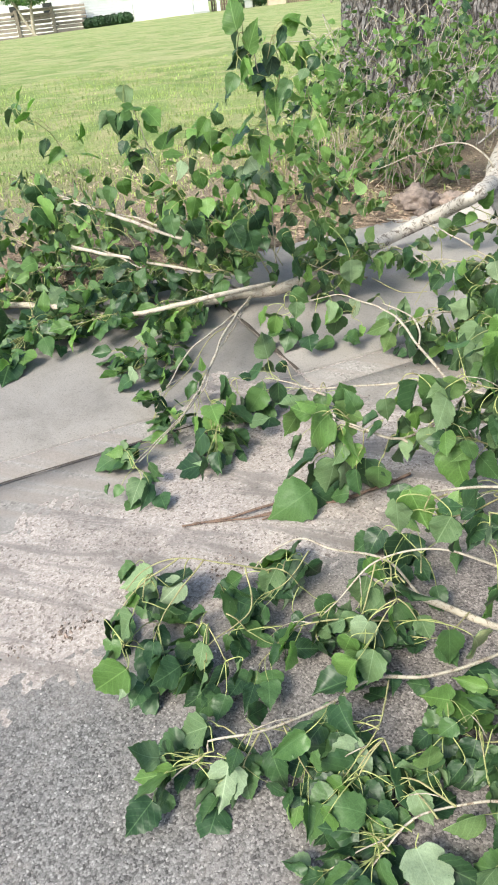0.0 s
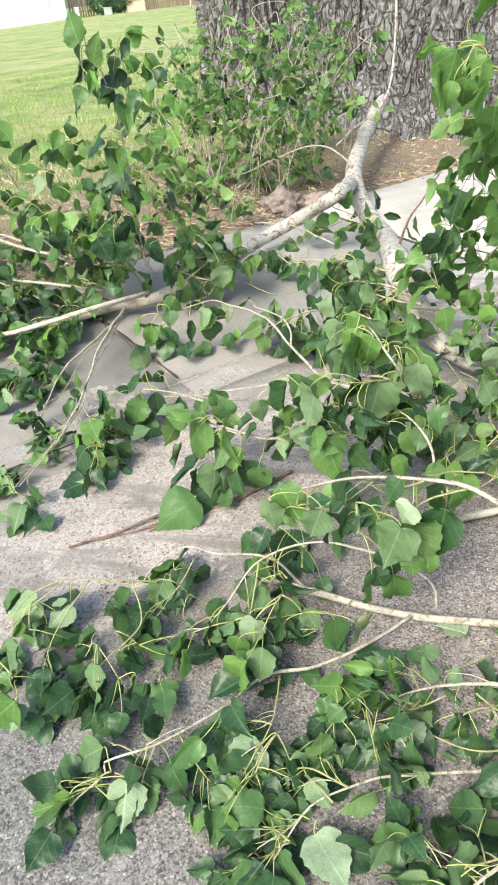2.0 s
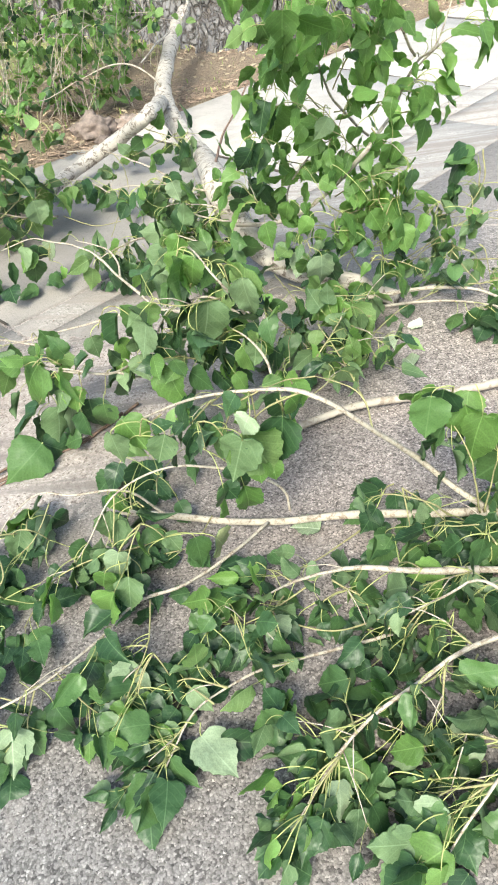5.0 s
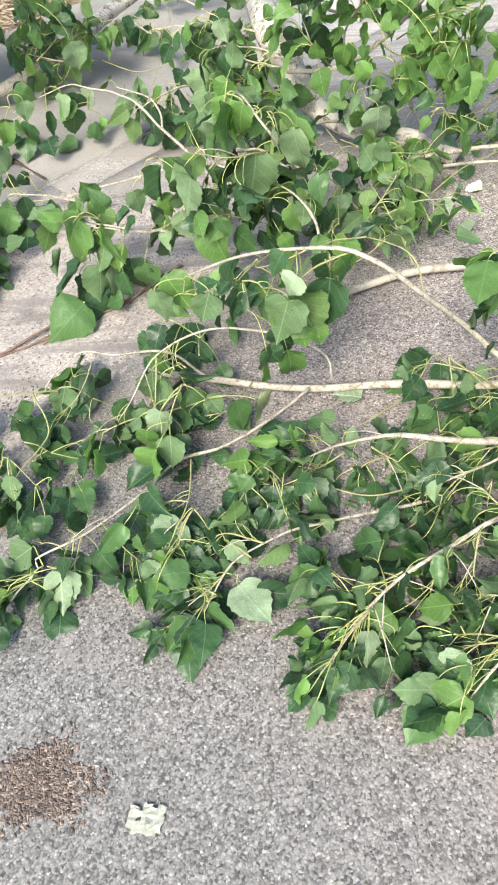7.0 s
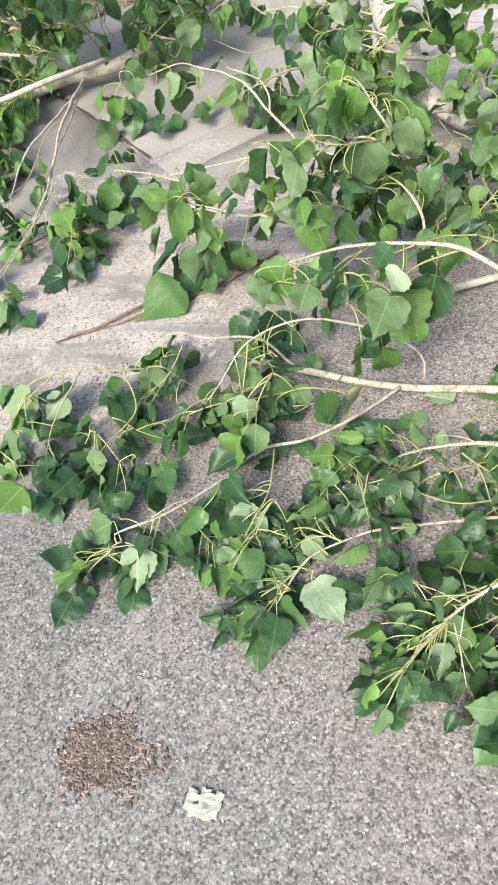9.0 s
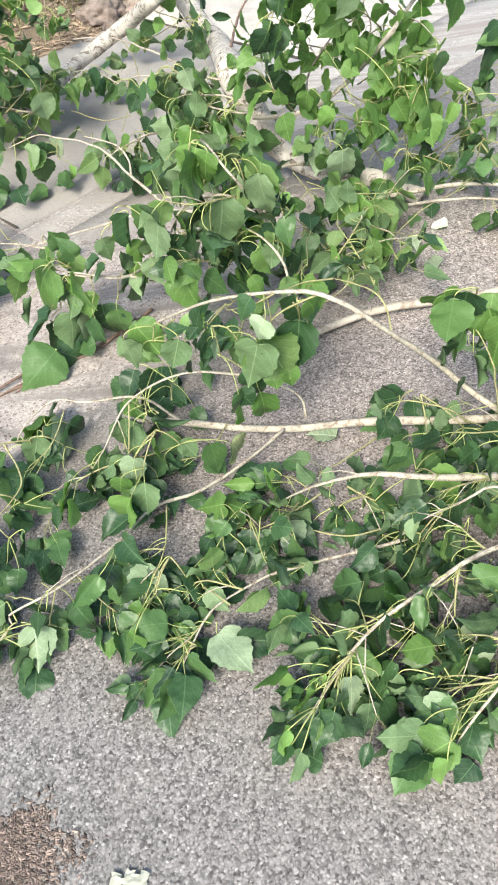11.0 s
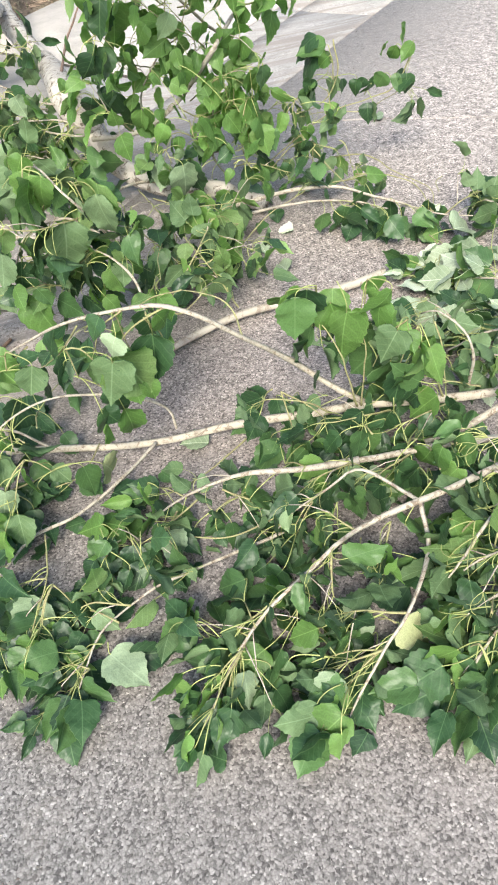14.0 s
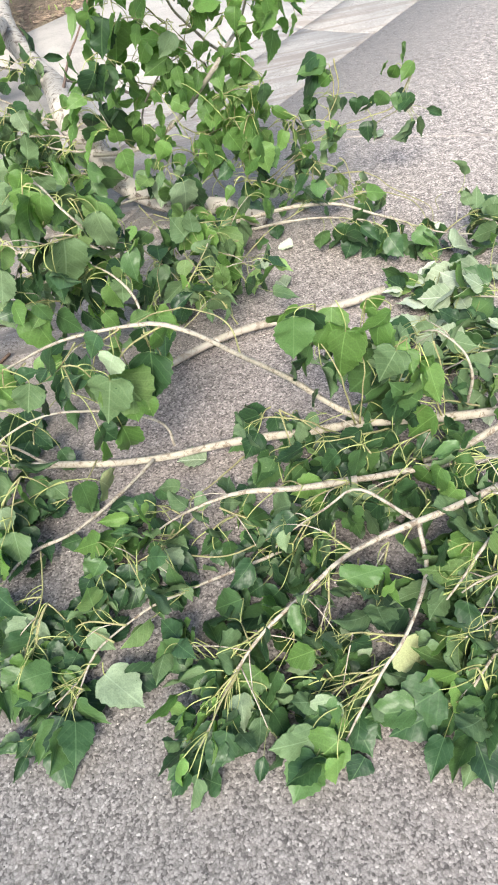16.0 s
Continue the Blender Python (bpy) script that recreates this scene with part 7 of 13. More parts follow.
twig(archbranch, [(0.19, 1.74, 0.40), (0.13, 1.76, 0.35), (0.07, 1.80, 0.28)], 0.005, 0.003, 2, start=0.3, size=0.063, fresh=0.3)
twig(archbranch, [(0.31, 1.70, 0.45), (0.25, 1.76, 0.35), (0.17, 1.80, 0.28)], 0.005, 0.003, 2, start=0.3, size=0.059, fresh=0.3)
twig(archbranch, [(0.64, 1.59, 0.40), (0.64, 1.65, 0.42), (0.61, 1.68, 0.45), (0.55, 1.78, 0.42)], 0.005, 0.003, 0)
twig(archbranch, [(0.55, 1.78, 0.42), (0.49, 1.81, 0.40), (0.44, 1.86, 0.35)], 0.005, 0.003, 1, start=0.3, size=0.059, fresh=0.3)
twig(archbranch, [(0.45, 1.67, 0.45), (0.48, 1.72, 0.35), (0.43, 1.75, 0.30)], 0.005, 0.003, 2, start=0.2, size=0.059, fresh=0.3)
twig(archbranch, [(0.179, 1.634, 0.461), (0.165, 1.634, 0.475), (0.151, 1.635, 0.429)], 0.005, 0.003)
set_leaf(archbranch, (0.162, 1.634, 0.464), (0.100, 1.601, 0.468), (0.103, 1.618, 0.368), "u", 41)
set_leaf(archbranch, (0.169, 1.634, 0.471), (0.207, 1.611, 0.443), (0.182, 1.605, 0.374), "u", -26)
set_leaf(archbranch, (0.151, 1.635, 0.429), (0.179, 1.649, 0.427), (0.200, 1.651, 0.441), "g", -24)
set_leaf(archbranch, (0.151, 1.635, 0.429), (0.204, 1.654, 0.381), (0.220, 1.662, 0.309), "g", -35)
set_leaf(archbranch, (0.151, 1.635, 0.429), (0.117, 1.651, 0.404), (0.073, 1.638, 0.386), "g", -44)
twig(archbranch, [(0.277, 1.628, 0.450), (0.280, 1.633, 0.436), (0.283, 1.639, 0.362)], 0.005, 0.003)
twig(archbranch, [(0.277, 1.628, 0.450), (0.308, 1.626, 0.444), (0.338, 1.624, 0.377)], 0.005, 0.003)
set_leaf(archbranch, (0.283, 1.639, 0.362), (0.240, 1.669, 0.353), (0.279, 1.644, 0.413), "d", -19)
set_leaf(archbranch, (0.277, 1.628, 0.450), (0.279, 1.579, 0.456), (0.272, 1.576, 0.407), "l", -55)
set_leaf(archbranch, (0.315, 1.625, 0.427), (0.366, 1.567, 0.437), (0.333, 1.589, 0.307), "u", -4)
set_leaf(archbranch, (0.308, 1.626, 0.444), (0.334, 1.654, 0.396), (0.289, 1.664, 0.313), "g", 15)
set_leaf(archbranch, (0.283, 1.639, 0.362), (0.333, 1.645, 0.290), (0.345, 1.643, 0.204), "d", 36)
set_leaf(archbranch, (0.283, 1.639, 0.362), (0.309, 1.596, 0.285), (0.320, 1.588, 0.222), "g", -22)
set_leaf(archbranch, (0.338, 1.624, 0.377), (0.354, 1.649, 0.235), (0.371, 1.643, 0.132), "f", 0)
set_leaf(archbranch, (0.338, 1.624, 0.377), (0.392, 1.618, 0.325), (0.393, 1.604, 0.271), "f", 32)
set_leaf(archbranch, (0.281, 1.635, 0.418), (0.258, 1.666, 0.384), (0.237, 1.648, 0.331), "d", -49)
twig(archbranch, [(0.392, 1.620, 0.515), (0.397, 1.639, 0.493), (0.401, 1.658, 0.411)], 0.005, 0.003)
set_leaf(archbranch, (0.392, 1.620, 0.515), (0.386, 1.568, 0.493), (0.355, 1.563, 0.444), "l", 14)
set_leaf(archbranch, (0.400, 1.653, 0.431), (0.405, 1.672, 0.370), (0.412, 1.655, 0.290), "d", 6)
twig(archbranch, [(0.455, 1.617, 0.489), (0.457, 1.634, 0.490), (0.458, 1.651, 0.431)], 0.005, 0.003)
set_leaf(archbranch, (0.457, 1.642, 0.461), (0.459, 1.664, 0.409), (0.448, 1.659, 0.292), "d", 19)
set_leaf(archbranch, (0.455, 1.617, 0.489), (0.477, 1.633, 0.477), (0.515, 1.644, 0.411), "f", 8)
# leafy branch
longbranch = fallen("leafy_branch", "long straight pale branch lying on the asphalt with leafy tips", (1.39, 1.47, ground_z(1.39, 1.47)))
twig(longbranch, [(1.39, 1.47, 0.12), (1.22, 1.51, 0.11), (1.10, 1.53, 0.11), (0.92, 1.60, 0.09)], 0.0198, 0.0183, 0)
twig(longbranch, [(0.92, 1.60, 0.09), (0.81, 1.64, 0.07), (0.57, 1.69, 0.05), (0.40, 1.71, 0.04), (0.18, 1.77, 0.04), (0.02, 1.82, 0.04)], 0.0195, 0.015, 0)
twig(longbranch, [(1.34, 1.46, 0.20), (1.17, 1.43, 0.14), (1.08, 1.43, 0.10), (1.01, 1.44, 0.08)], 0.016, 0.012, 0)
twig(longbranch, [(0.40, 1.70, 0.05), (0.30, 1.60, 0.06), (0.19, 1.52, 0.07), (0.08, 1.48, 0.08), (-0.00, 1.37, 0.10), (-0.11, 1.26, 0.12), (-0.21, 1.23, 0.10), (-0.21, 1.22, 0.08), (-0.27, 1.16, 0.05)], 0.009, 0.004, 9, start=0.55, size=0.070)
twig(longbranch, [(0.11, 1.48, 0.08), (0.11, 1.36, 0.09), (0.08, 1.28, 0.08), (0.05, 1.22, 0.06)], 0.005, 0.003, 6, start=0.4, size=0.066)
twig(longbranch, [(-0.11, 1.26, 0.12), (-0.13, 1.22, 0.08), (-0.13, 1.21, 0.07)], 0.005, 0.003, 4, start=0.2, size=0.066)
twig(longbranch, [(-0.00, 1.37, 0.10), (0.04, 1.31, 0.07), (0.06, 1.25, 0.05)], 0.005, 0.003, 5, start=0.2, size=0.070)
twig(longbranch, [(-0.08, 1.31, 0.10), (-0.03, 1.26, 0.06), (0.00, 1.24, 0.04)], 0.005, 0.003, 5, start=0.2, size=0.066)
twig(longbranch, [(0.46, 1.72, 0.06), (0.45, 1.74, 0.12), (0.36, 1.73, 0.20), (0.26, 1.74, 0.23), (0.16, 1.75, 0.23), (0.04, 1.71, 0.20), (-0.05, 1.65, 0.10), (-0.08, 1.62, 0.07)], 0.007, 0.003, 7, start=0.45, size=0.070)
twig(longbranch, [(0.04, 1.71, 0.20), (0.03, 1.62, 0.14), (0.01, 1.59, 0.09)], 0.005, 0.003, 5, start=0.3, size=0.066)
twig(longbranch, [(0.14, 1.77, 0.06), (0.05, 1.79, 0.14), (-0.08, 1.78, 0.16), (-0.17, 1.80, 0.16), (-0.24, 1.77, 0.13), (-0.28, 1.74, 0.09)], 0.007, 0.003, 0)
twig(longbranch, [(0.09, 1.65, 0.08), (-0.05, 1.60, 0.10), (-0.14, 1.58, 0.06), (-0.19, 1.48, 0.04)], 0.006, 0.003, 6, start=0.3, size=0.066)
twig(longbranch, [(-0.14, 1.77, 0.15), (-0.17, 1.69, 0.12), (-0.22, 1.66, 0.09)], 0.005, 0.003, 5, start=0.2, size=0.066)
twig(longbranch, [(0.26, 1.75, 0.05), (0.21, 1.65, 0.06), (0.14, 1.64, 0.05)], 0.005, 0.003, 4, start=0.2, size=0.066)
twig(longbranch, [(0.90, 1.59, 0.10), (0.85, 1.57, 0.30), (0.83, 1.64, 0.34), (0.82, 1.66, 0.32)], 0.006, 0.003, 2, start=0.3, size=0.048)
twig(longbranch, [(0.91, 1.59, 0.10), (0.91, 1.57, 0.28), (0.92, 1.61, 0.30)], 0.006, 0.003, 2, start=0.3, size=0.048)
twig(longbranch, [(1.10, 1.53, 0.11), (1.03, 1.53, 0.28), (0.98, 1.56, 0.30), (0.96, 1.59, 0.24)], 0.006, 0.003, 2, start=0.3, size=0.050)
twig(longbranch, [(0.84, 1.61, 0.08), (0.77, 1.59, 0.16), (0.69, 1.61, 0.18), (0.65, 1.65, 0.14)], 0.006, 0.003, 3, start=0.3, size=0.050)
twig(longbranch, [(0.97, 1.55, 0.10), (0.84, 1.52, 0.14), (0.78, 1.54, 0.13)], 0.006, 0.003, 6, start=0.2, size=0.070)
twig(longbranch, [(1.12, 1.51, 0.12), (0.98, 1.45, 0.16), (0.94, 1.46, 0.14)], 0.006, 0.003, 6, start=0.2, size=0.070)
twig(longbranch, [(1.18, 1.51, 0.14), (1.08, 1.50, 0.20), (1.05, 1.51, 0.20)], 0.006, 0.003, 4, start=0.2, size=0.070)
twig(longbranch, [(-0.20, 1.75, 0.08), (-0.28, 1.68, 0.15), (-0.44, 1.64, 0.18), (-0.52, 1.60, 0.16), (-0.56, 1.56, 0.12)], 0.006, 0.003, 0, start=0.3, size=0.070)
twig(longbranch, [(-0.44, 1.64, 0.18), (-0.52, 1.56, 0.14), (-0.56, 1.50, 0.09)], 0.006, 0.003, 0, start=0.2, size=0.070)
twig(longbranch, [(-0.38, 1.66, 0.17), (-0.43, 1.54, 0.12), (-0.45, 1.48, 0.07)], 0.006, 0.003, 5, start=0.2, size=0.070)
twig(longbranch, [(-0.28, 1.68, 0.15), (-0.24, 1.59, 0.10), (-0.31, 1.51, 0.06), (-0.34, 1.47, 0.04)], 0.006, 0.003, 5, start=0.2, size=0.070)
twig(longbranch, [(0.088, 1.305, 0.080), (0.069, 1.305, 0.078), (0.050, 1.306, 0.052)], 0.005, 0.003)
set_leaf(longbranch, (0.054, 1.306, 0.059), (0.032, 1.349, 0.053), (-0.021, 1.337, 0.026), "u", 0)
set_leaf(longbranch, (0.088, 1.305, 0.080), (0.042, 1.303, 0.053), (0.003, 1.255, 0.016), "f", -65)
set_leaf(longbranch, (0.059, 1.306, 0.065), (0.050, 1.257, 0.032), (0.084, 1.184, 0.014), "d", 18)
set_leaf(longbranch, (0.088, 1.305, 0.080), (0.068, 1.259, 0.067), (0.017, 1.225, 0.026), "f", 53)
set_leaf(longbranch, (0.050, 1.306, 0.052), (0.021, 1.382, 0.054), (-0.044, 1.376, 0.028), "u", 19)
set_leaf(longbranch, (0.050, 1.306, 0.052), (0.036, 1.237, 0.028), (-0.011, 1.208, 0.014), "d", -64)
set_leaf(longbranch, (0.086, 1.314, 0.080), (0.102, 1.342, 0.025), (0.120, 1.293, 0.014), "d", -28)
twig(longbranch, [(0.703, 1.643, 0.180), (0.694, 1.665, 0.152), (0.684, 1.687, 0.100)], 0.005, 0.003)
set_leaf(longbranch, (0.684, 1.687, 0.100), (0.672, 1.715, 0.047), (0.589, 1.685, 0.019), "d", 1)
set_leaf(longbranch, (0.689, 1.676, 0.126), (0.669, 1.667, 0.083), (0.623, 1.621, 0.048), "g", -2)
set_leaf(longbranch, (0.686, 1.682, 0.113), (0.690, 1.731, 0.078), (0.622, 1.762, 0.039), "g", -22)
twig(longbranch, [(0.720, 1.626, 0.180), (0.725, 1.604, 0.148), (0.730, 1.583, 0.093)], 0.005, 0.003)
twig(longbranch, [(0.720, 1.626, 0.180), (0.766, 1.602, 0.152), (0.813, 1.579, 0.099)], 0.005, 0.003)
twig(longbranch, [(0.720, 1.626, 0.180), (0.734, 1.645, 0.152), (0.748, 1.663, 0.100)], 0.005, 0.003)
set_leaf(longbranch, (0.748, 1.663, 0.100), (0.727, 1.712, 0.081), (0.724, 1.663, 0.032), "g", 4)
set_leaf(longbranch, (0.748, 1.663, 0.100), (0.788, 1.714, 0.068), (0.792, 1.648, 0.036), "g", 56)
set_leaf(longbranch, (0.741, 1.654, 0.126), (0.742, 1.671, 0.083), (0.746, 1.628, 0.030), "g", -88)
set_leaf(longbranch, (0.730, 1.583, 0.093), (0.680, 1.615, 0.037), (0.621, 1.540, 0.029), "d", -18)
set_leaf(longbranch, (0.730, 1.583, 0.093), (0.726, 1.571, 0.043), (0.736, 1.507, 0.019), "d", -69)
set_leaf(longbranch, (0.813, 1.579, 0.099), (0.789, 1.585, 0.046), (0.832, 1.532, 0.021), "d", 7)
set_leaf(longbranch, (0.813, 1.579, 0.099), (0.795, 1.513, 0.095), (0.764, 1.512, 0.048), "g", -15)
set_leaf(longbranch, (0.730, 1.583, 0.093), (0.776, 1.613, 0.043), (0.851, 1.633, 0.018), "d", 20)
set_leaf(longbranch, (0.813, 1.579, 0.099), (0.867, 1.554, 0.067), (0.816, 1.535, 0.045), "g", 20)
set_leaf(longbranch, (0.813, 1.579, 0.099), (0.892, 1.542, 0.090), (0.909, 1.509, 0.036), "g", 4)
twig(longbranch, [(0.820, 1.630, 0.451), (0.824, 1.641, 0.433), (0.828, 1.651, 0.356)], 0.005, 0.003)
set_leaf(longbranch, (0.820, 1.630, 0.451), (0.765, 1.604, 0.454), (0.757, 1.600, 0.350), "g", 24)
set_leaf(longbranch, (0.827, 1.649, 0.375), (0.822, 1.698, 0.343), (0.777, 1.686, 0.265), "d", -50)
set_leaf(longbranch, (0.826, 1.646, 0.395), (0.811, 1.645, 0.336), (0.776, 1.644, 0.247), "g", 50)
set_leaf(longbranch, (0.828, 1.651, 0.356), (0.824, 1.608, 0.294), (0.854, 1.594, 0.210), "g", -55)
set_leaf(longbranch, (0.817, 1.631, 0.445), (0.761, 1.661, 0.424), (0.798, 1.664, 0.366), "f", 40)
set_leaf(longbranch, (0.828, 1.651, 0.356), (0.872, 1.686, 0.304), (0.845, 1.675, 0.253), "d", -80)
set_leaf(longbranch, (0.861, 1.616, 0.460), (0.876, 1.596, 0.391), (0.849, 1.598, 0.247), "f", 58)
twig(longbranch, [(0.926, 1.594, 0.459), (0.925, 1.607, 0.445), (0.925, 1.619, 0.370)], 0.005, 0.003)
set_leaf(longbranch, (0.925, 1.607, 0.445), (0.913, 1.604, 0.382), (0.897, 1.605, 0.291), "f", 50)
set_leaf(longbranch, (0.926, 1.594, 0.459), (0.938, 1.574, 0.440), (0.925, 1.578, 0.363), "f", 35)
set_leaf(longbranch, (0.927, 1.594, 0.460), (0.951, 1.536, 0.464), (0.908, 1.520, 0.399), "f", -50)
set_leaf(longbranch, (0.925, 1.619, 0.370), (0.936, 1.654, 0.288), (0.973, 1.654, 0.226), "d", 12)
twig(longbranch, [(0.999, 1.547, 0.368), (0.968, 1.569, 0.322), (0.938, 1.591, 0.216)], 0.005, 0.003)
set_leaf(longbranch, (0.976, 1.563, 0.333), (0.956, 1.600, 0.289), (0.918, 1.603, 0.196), "d", 42)
set_leaf(longbranch, (0.999, 1.547, 0.368), (0.952, 1.499, 0.386), (0.915, 1.506, 0.295), "u", 18)
set_leaf(longbranch, (0.999, 1.547, 0.368), (0.985, 1.515, 0.364), (0.986, 1.482, 0.324), "f", 32)
set_leaf(longbranch, (0.961, 1.574, 0.296), (0.973, 1.570, 0.240), (0.954, 1.598, 0.094), "d", -14)
set_leaf(longbranch, (0.927, 1.598, 0.161), (0.897, 1.621, -0.005), (0.860, 1.607, -0.064), "d", 32)
set_leaf(longbranch, (0.945, 1.585, 0.243), (0.933, 1.609, 0.276), (0.957, 1.567, 0.260), "g", -77)
set_leaf(longbranch, (0.891, 1.609, 0.132), (0.811, 1.641, -0.014), (0.841, 1.596, -0.044), "d", 9)
twig(longbranch, [(1.018, 1.536, 0.352), (0.997, 1.548, 0.284), (0.976, 1.560, 0.156)], 0.005, 0.003)
twig(longbranch, [(1.018, 1.536, 0.352), (1.025, 1.539, 0.295), (1.032, 1.541, 0.177)], 0.005, 0.003)
set_leaf(longbranch, (1.025, 1.539, 0.295), (1.000, 1.551, 0.233), (0.973, 1.556, 0.126), "d", -10)
set_leaf(longbranch, (1.018, 1.536, 0.352), (1.009, 1.498, 0.338), (1.021, 1.487, 0.242), "f", -40)
set_leaf(longbranch, (1.021, 1.535, 0.357), (1.023, 1.485, 0.329), (1.043, 1.447, 0.236), "f", 42)
set_leaf(longbranch, (0.981, 1.557, 0.188), (1.010, 1.537, 0.135), (0.982, 1.572, -0.009), "s", -26)
set_leaf(longbranch, (1.032, 1.541, 0.177), (1.054, 1.485, 0.176), (0.996, 1.512, 0.101), "f", 28)
set_leaf(longbranch, (0.976, 1.560, 0.156), (0.933, 1.580, 0.063), (0.839, 1.641, -0.008), "g", 6)
set_leaf(longbranch, (0.972, 1.568, 0.133), (0.945, 1.623, -0.025), (0.993, 1.616, -0.125), "d", 7)
set_leaf(longbranch, (0.987, 1.554, 0.220), (1.016, 1.565, 0.182), (1.047, 1.531, 0.146), "f", -33)
set_leaf(longbranch, (0.976, 1.560, 0.156), (0.962, 1.522, 0.049), (0.922, 1.529, -0.027), "g", -6)
set_leaf(longbranch, (1.002, 1.567, 0.100), (1.072, 1.584, -0.054), (1.043, 1.580, -0.129), "d", 36)
twig(longbranch, [(1.047, 1.521, 0.365), (1.067, 1.515, 0.299), (1.087, 1.509, 0.172)], 0.005, 0.003)
set_leaf(longbranch, (1.087, 1.509, 0.172), (1.070, 1.453, 0.136), (1.042, 1.477, 0.040), "g", -52)
set_leaf(longbranch, (1.072, 1.513, 0.267), (1.106, 1.519, 0.208), (1.155, 1.515, 0.142), "g", -18)
set_leaf(longbranch, (1.098, 1.517, 0.112), (1.130, 1.541, -0.054), (1.184, 1.513, -0.090), "d", -1)
twig(longbranch, [(-0.504, 1.583, 0.160), (-0.504, 1.561, 0.149), (-0.504, 1.539, 0.114)], 0.005, 0.003)
twig(longbranch, [(-0.504, 1.583, 0.160), (-0.512, 1.603, 0.143), (-0.520, 1.623, 0.102)], 0.005, 0.003)
set_leaf(longbranch, (-0.498, 1.586, 0.160), (-0.517, 1.625, 0.119), (-0.621, 1.621, 0.057), "u", -26)
set_leaf(longbranch, (-0.520, 1.623, 0.102), (-0.605, 1.690, 0.082), (-0.654, 1.658, 0.035), "g", 16)
set_leaf(longbranch, (-0.512, 1.603, 0.143), (-0.533, 1.600, 0.099), (-0.541, 1.576, 0.037), "g", 6)
set_leaf(longbranch, (-0.520, 1.623, 0.102), (-0.505, 1.610, 0.056), (-0.518, 1.556, 0.022), "d", -7)
set_leaf(longbranch, (-0.520, 1.623, 0.102), (-0.587, 1.557, 0.045), (-0.652, 1.506, 0.020), "d", 47)
set_leaf(longbranch, (-0.504, 1.545, 0.123), (-0.484, 1.460, 0.153), (-0.524, 1.448, 0.075), "u", 20)
set_leaf(longbranch, (-0.512, 1.603, 0.143), (-0.468, 1.616, 0.099), (-0.469, 1.723, 0.060), "g", -17)
set_leaf(longbranch, (-0.502, 1.579, 0.160), (-0.523, 1.546, 0.134), (-0.544, 1.521, 0.082), "f", -55)
set_leaf(longbranch, (-0.504, 1.539, 0.114), (-0.440, 1.550, 0.091), (-0.453, 1.640, 0.059), "g", 28)
twig(longbranch, [(-0.414, 1.644, 0.180), (-0.423, 1.641, 0.165), (-0.433, 1.638, 0.127)], 0.005, 0.003)
set_leaf(longbranch, (-0.423, 1.641, 0.165), (-0.441, 1.635, 0.106), (-0.502, 1.594, 0.048), "l", -3)
twig(longbranch, [(-0.497, 1.414, 0.090), (-0.495, 1.416, 0.104), (-0.494, 1.418, 0.094)], 0.005, 0.003)
set_leaf(longbranch, (-0.503, 1.419, 0.090), (-0.556, 1.458, 0.059), (-0.556, 1.415, 0.023), "d", 9)
set_leaf(longbranch, (-0.487, 1.412, 0.090), (-0.429, 1.319, 0.146), (-0.521, 1.296, 0.067), "f", -14)
set_leaf(longbranch, (-0.495, 1.416, 0.104), (-0.436, 1.332, 0.120), (-0.438, 1.281, 0.084), "l", 3)
set_leaf(longbranch, (-0.494, 1.418, 0.094), (-0.455, 1.437, 0.051), (-0.415, 1.377, 0.020), "d", 19)
set_leaf(longbranch, (-0.494, 1.418, 0.094), (-0.494, 1.467, 0.046), (-0.409, 1.431, 0.027), "d", -12)
set_leaf(longbranch, (-0.495, 1.416, 0.104), (-0.571, 1.463, 0.109), (-0.558, 1.455, 0.042), "g", -52)
set_leaf(longbranch, (-0.494, 1.418, 0.094), (-0.469, 1.529, 0.046), (-0.419, 1.481, 0.031), "d", -53)
twig(longbranch, [(-0.330, 1.617, 0.140), (-0.334, 1.637, 0.117), (-0.338, 1.657, 0.070)], 0.005, 0.003)
set_leaf(longbranch, (-0.336, 1.647, 0.093), (-0.342, 1.673, 0.043), (-0.236, 1.614, 0.022), "d", -65)
twig(longbranch, [(-0.312, 1.497, 0.120), (-0.304, 1.463, 0.112), (-0.295, 1.429, 0.080)], 0.005, 0.003)
twig(longbranch, [(-0.312, 1.497, 0.120), (-0.283, 1.469, 0.112), (-0.253, 1.442, 0.080)], 0.005, 0.003)
twig(longbranch, [(-0.312, 1.497, 0.120), (-0.334, 1.514, 0.110), (-0.355, 1.531, 0.075)], 0.005, 0.003)
set_leaf(longbranch, (-0.344, 1.522, 0.092), (-0.354, 1.576, 0.076), (-0.409, 1.559, 0.036), "g", 32)
set_leaf(longbranch, (-0.355, 1.531, 0.075), (-0.402, 1.549, 0.038), (-0.369, 1.542, 0.014), "d", -5)
set_leaf(longbranch, (-0.334, 1.514, 0.110), (-0.358, 1.506, 0.059), (-0.401, 1.449, 0.028), "g", -58)
set_leaf(longbranch, (-0.314, 1.506, 0.120), (-0.308, 1.454, 0.111), (-0.315, 1.415, 0.054), "u", 36)
set_leaf(longbranch, (-0.295, 1.429, 0.080), (-0.335, 1.440, 0.033), (-0.358, 1.365, 0.019), "d", -21)
set_leaf(longbranch, (-0.295, 1.429, 0.080), (-0.274, 1.376, 0.116), (-0.288, 1.349, 0.056), "u", 50)
set_leaf(longbranch, (-0.261, 1.449, 0.088), (-0.252, 1.447, 0.039), (-0.279, 1.390, 0.017), "d", -45)
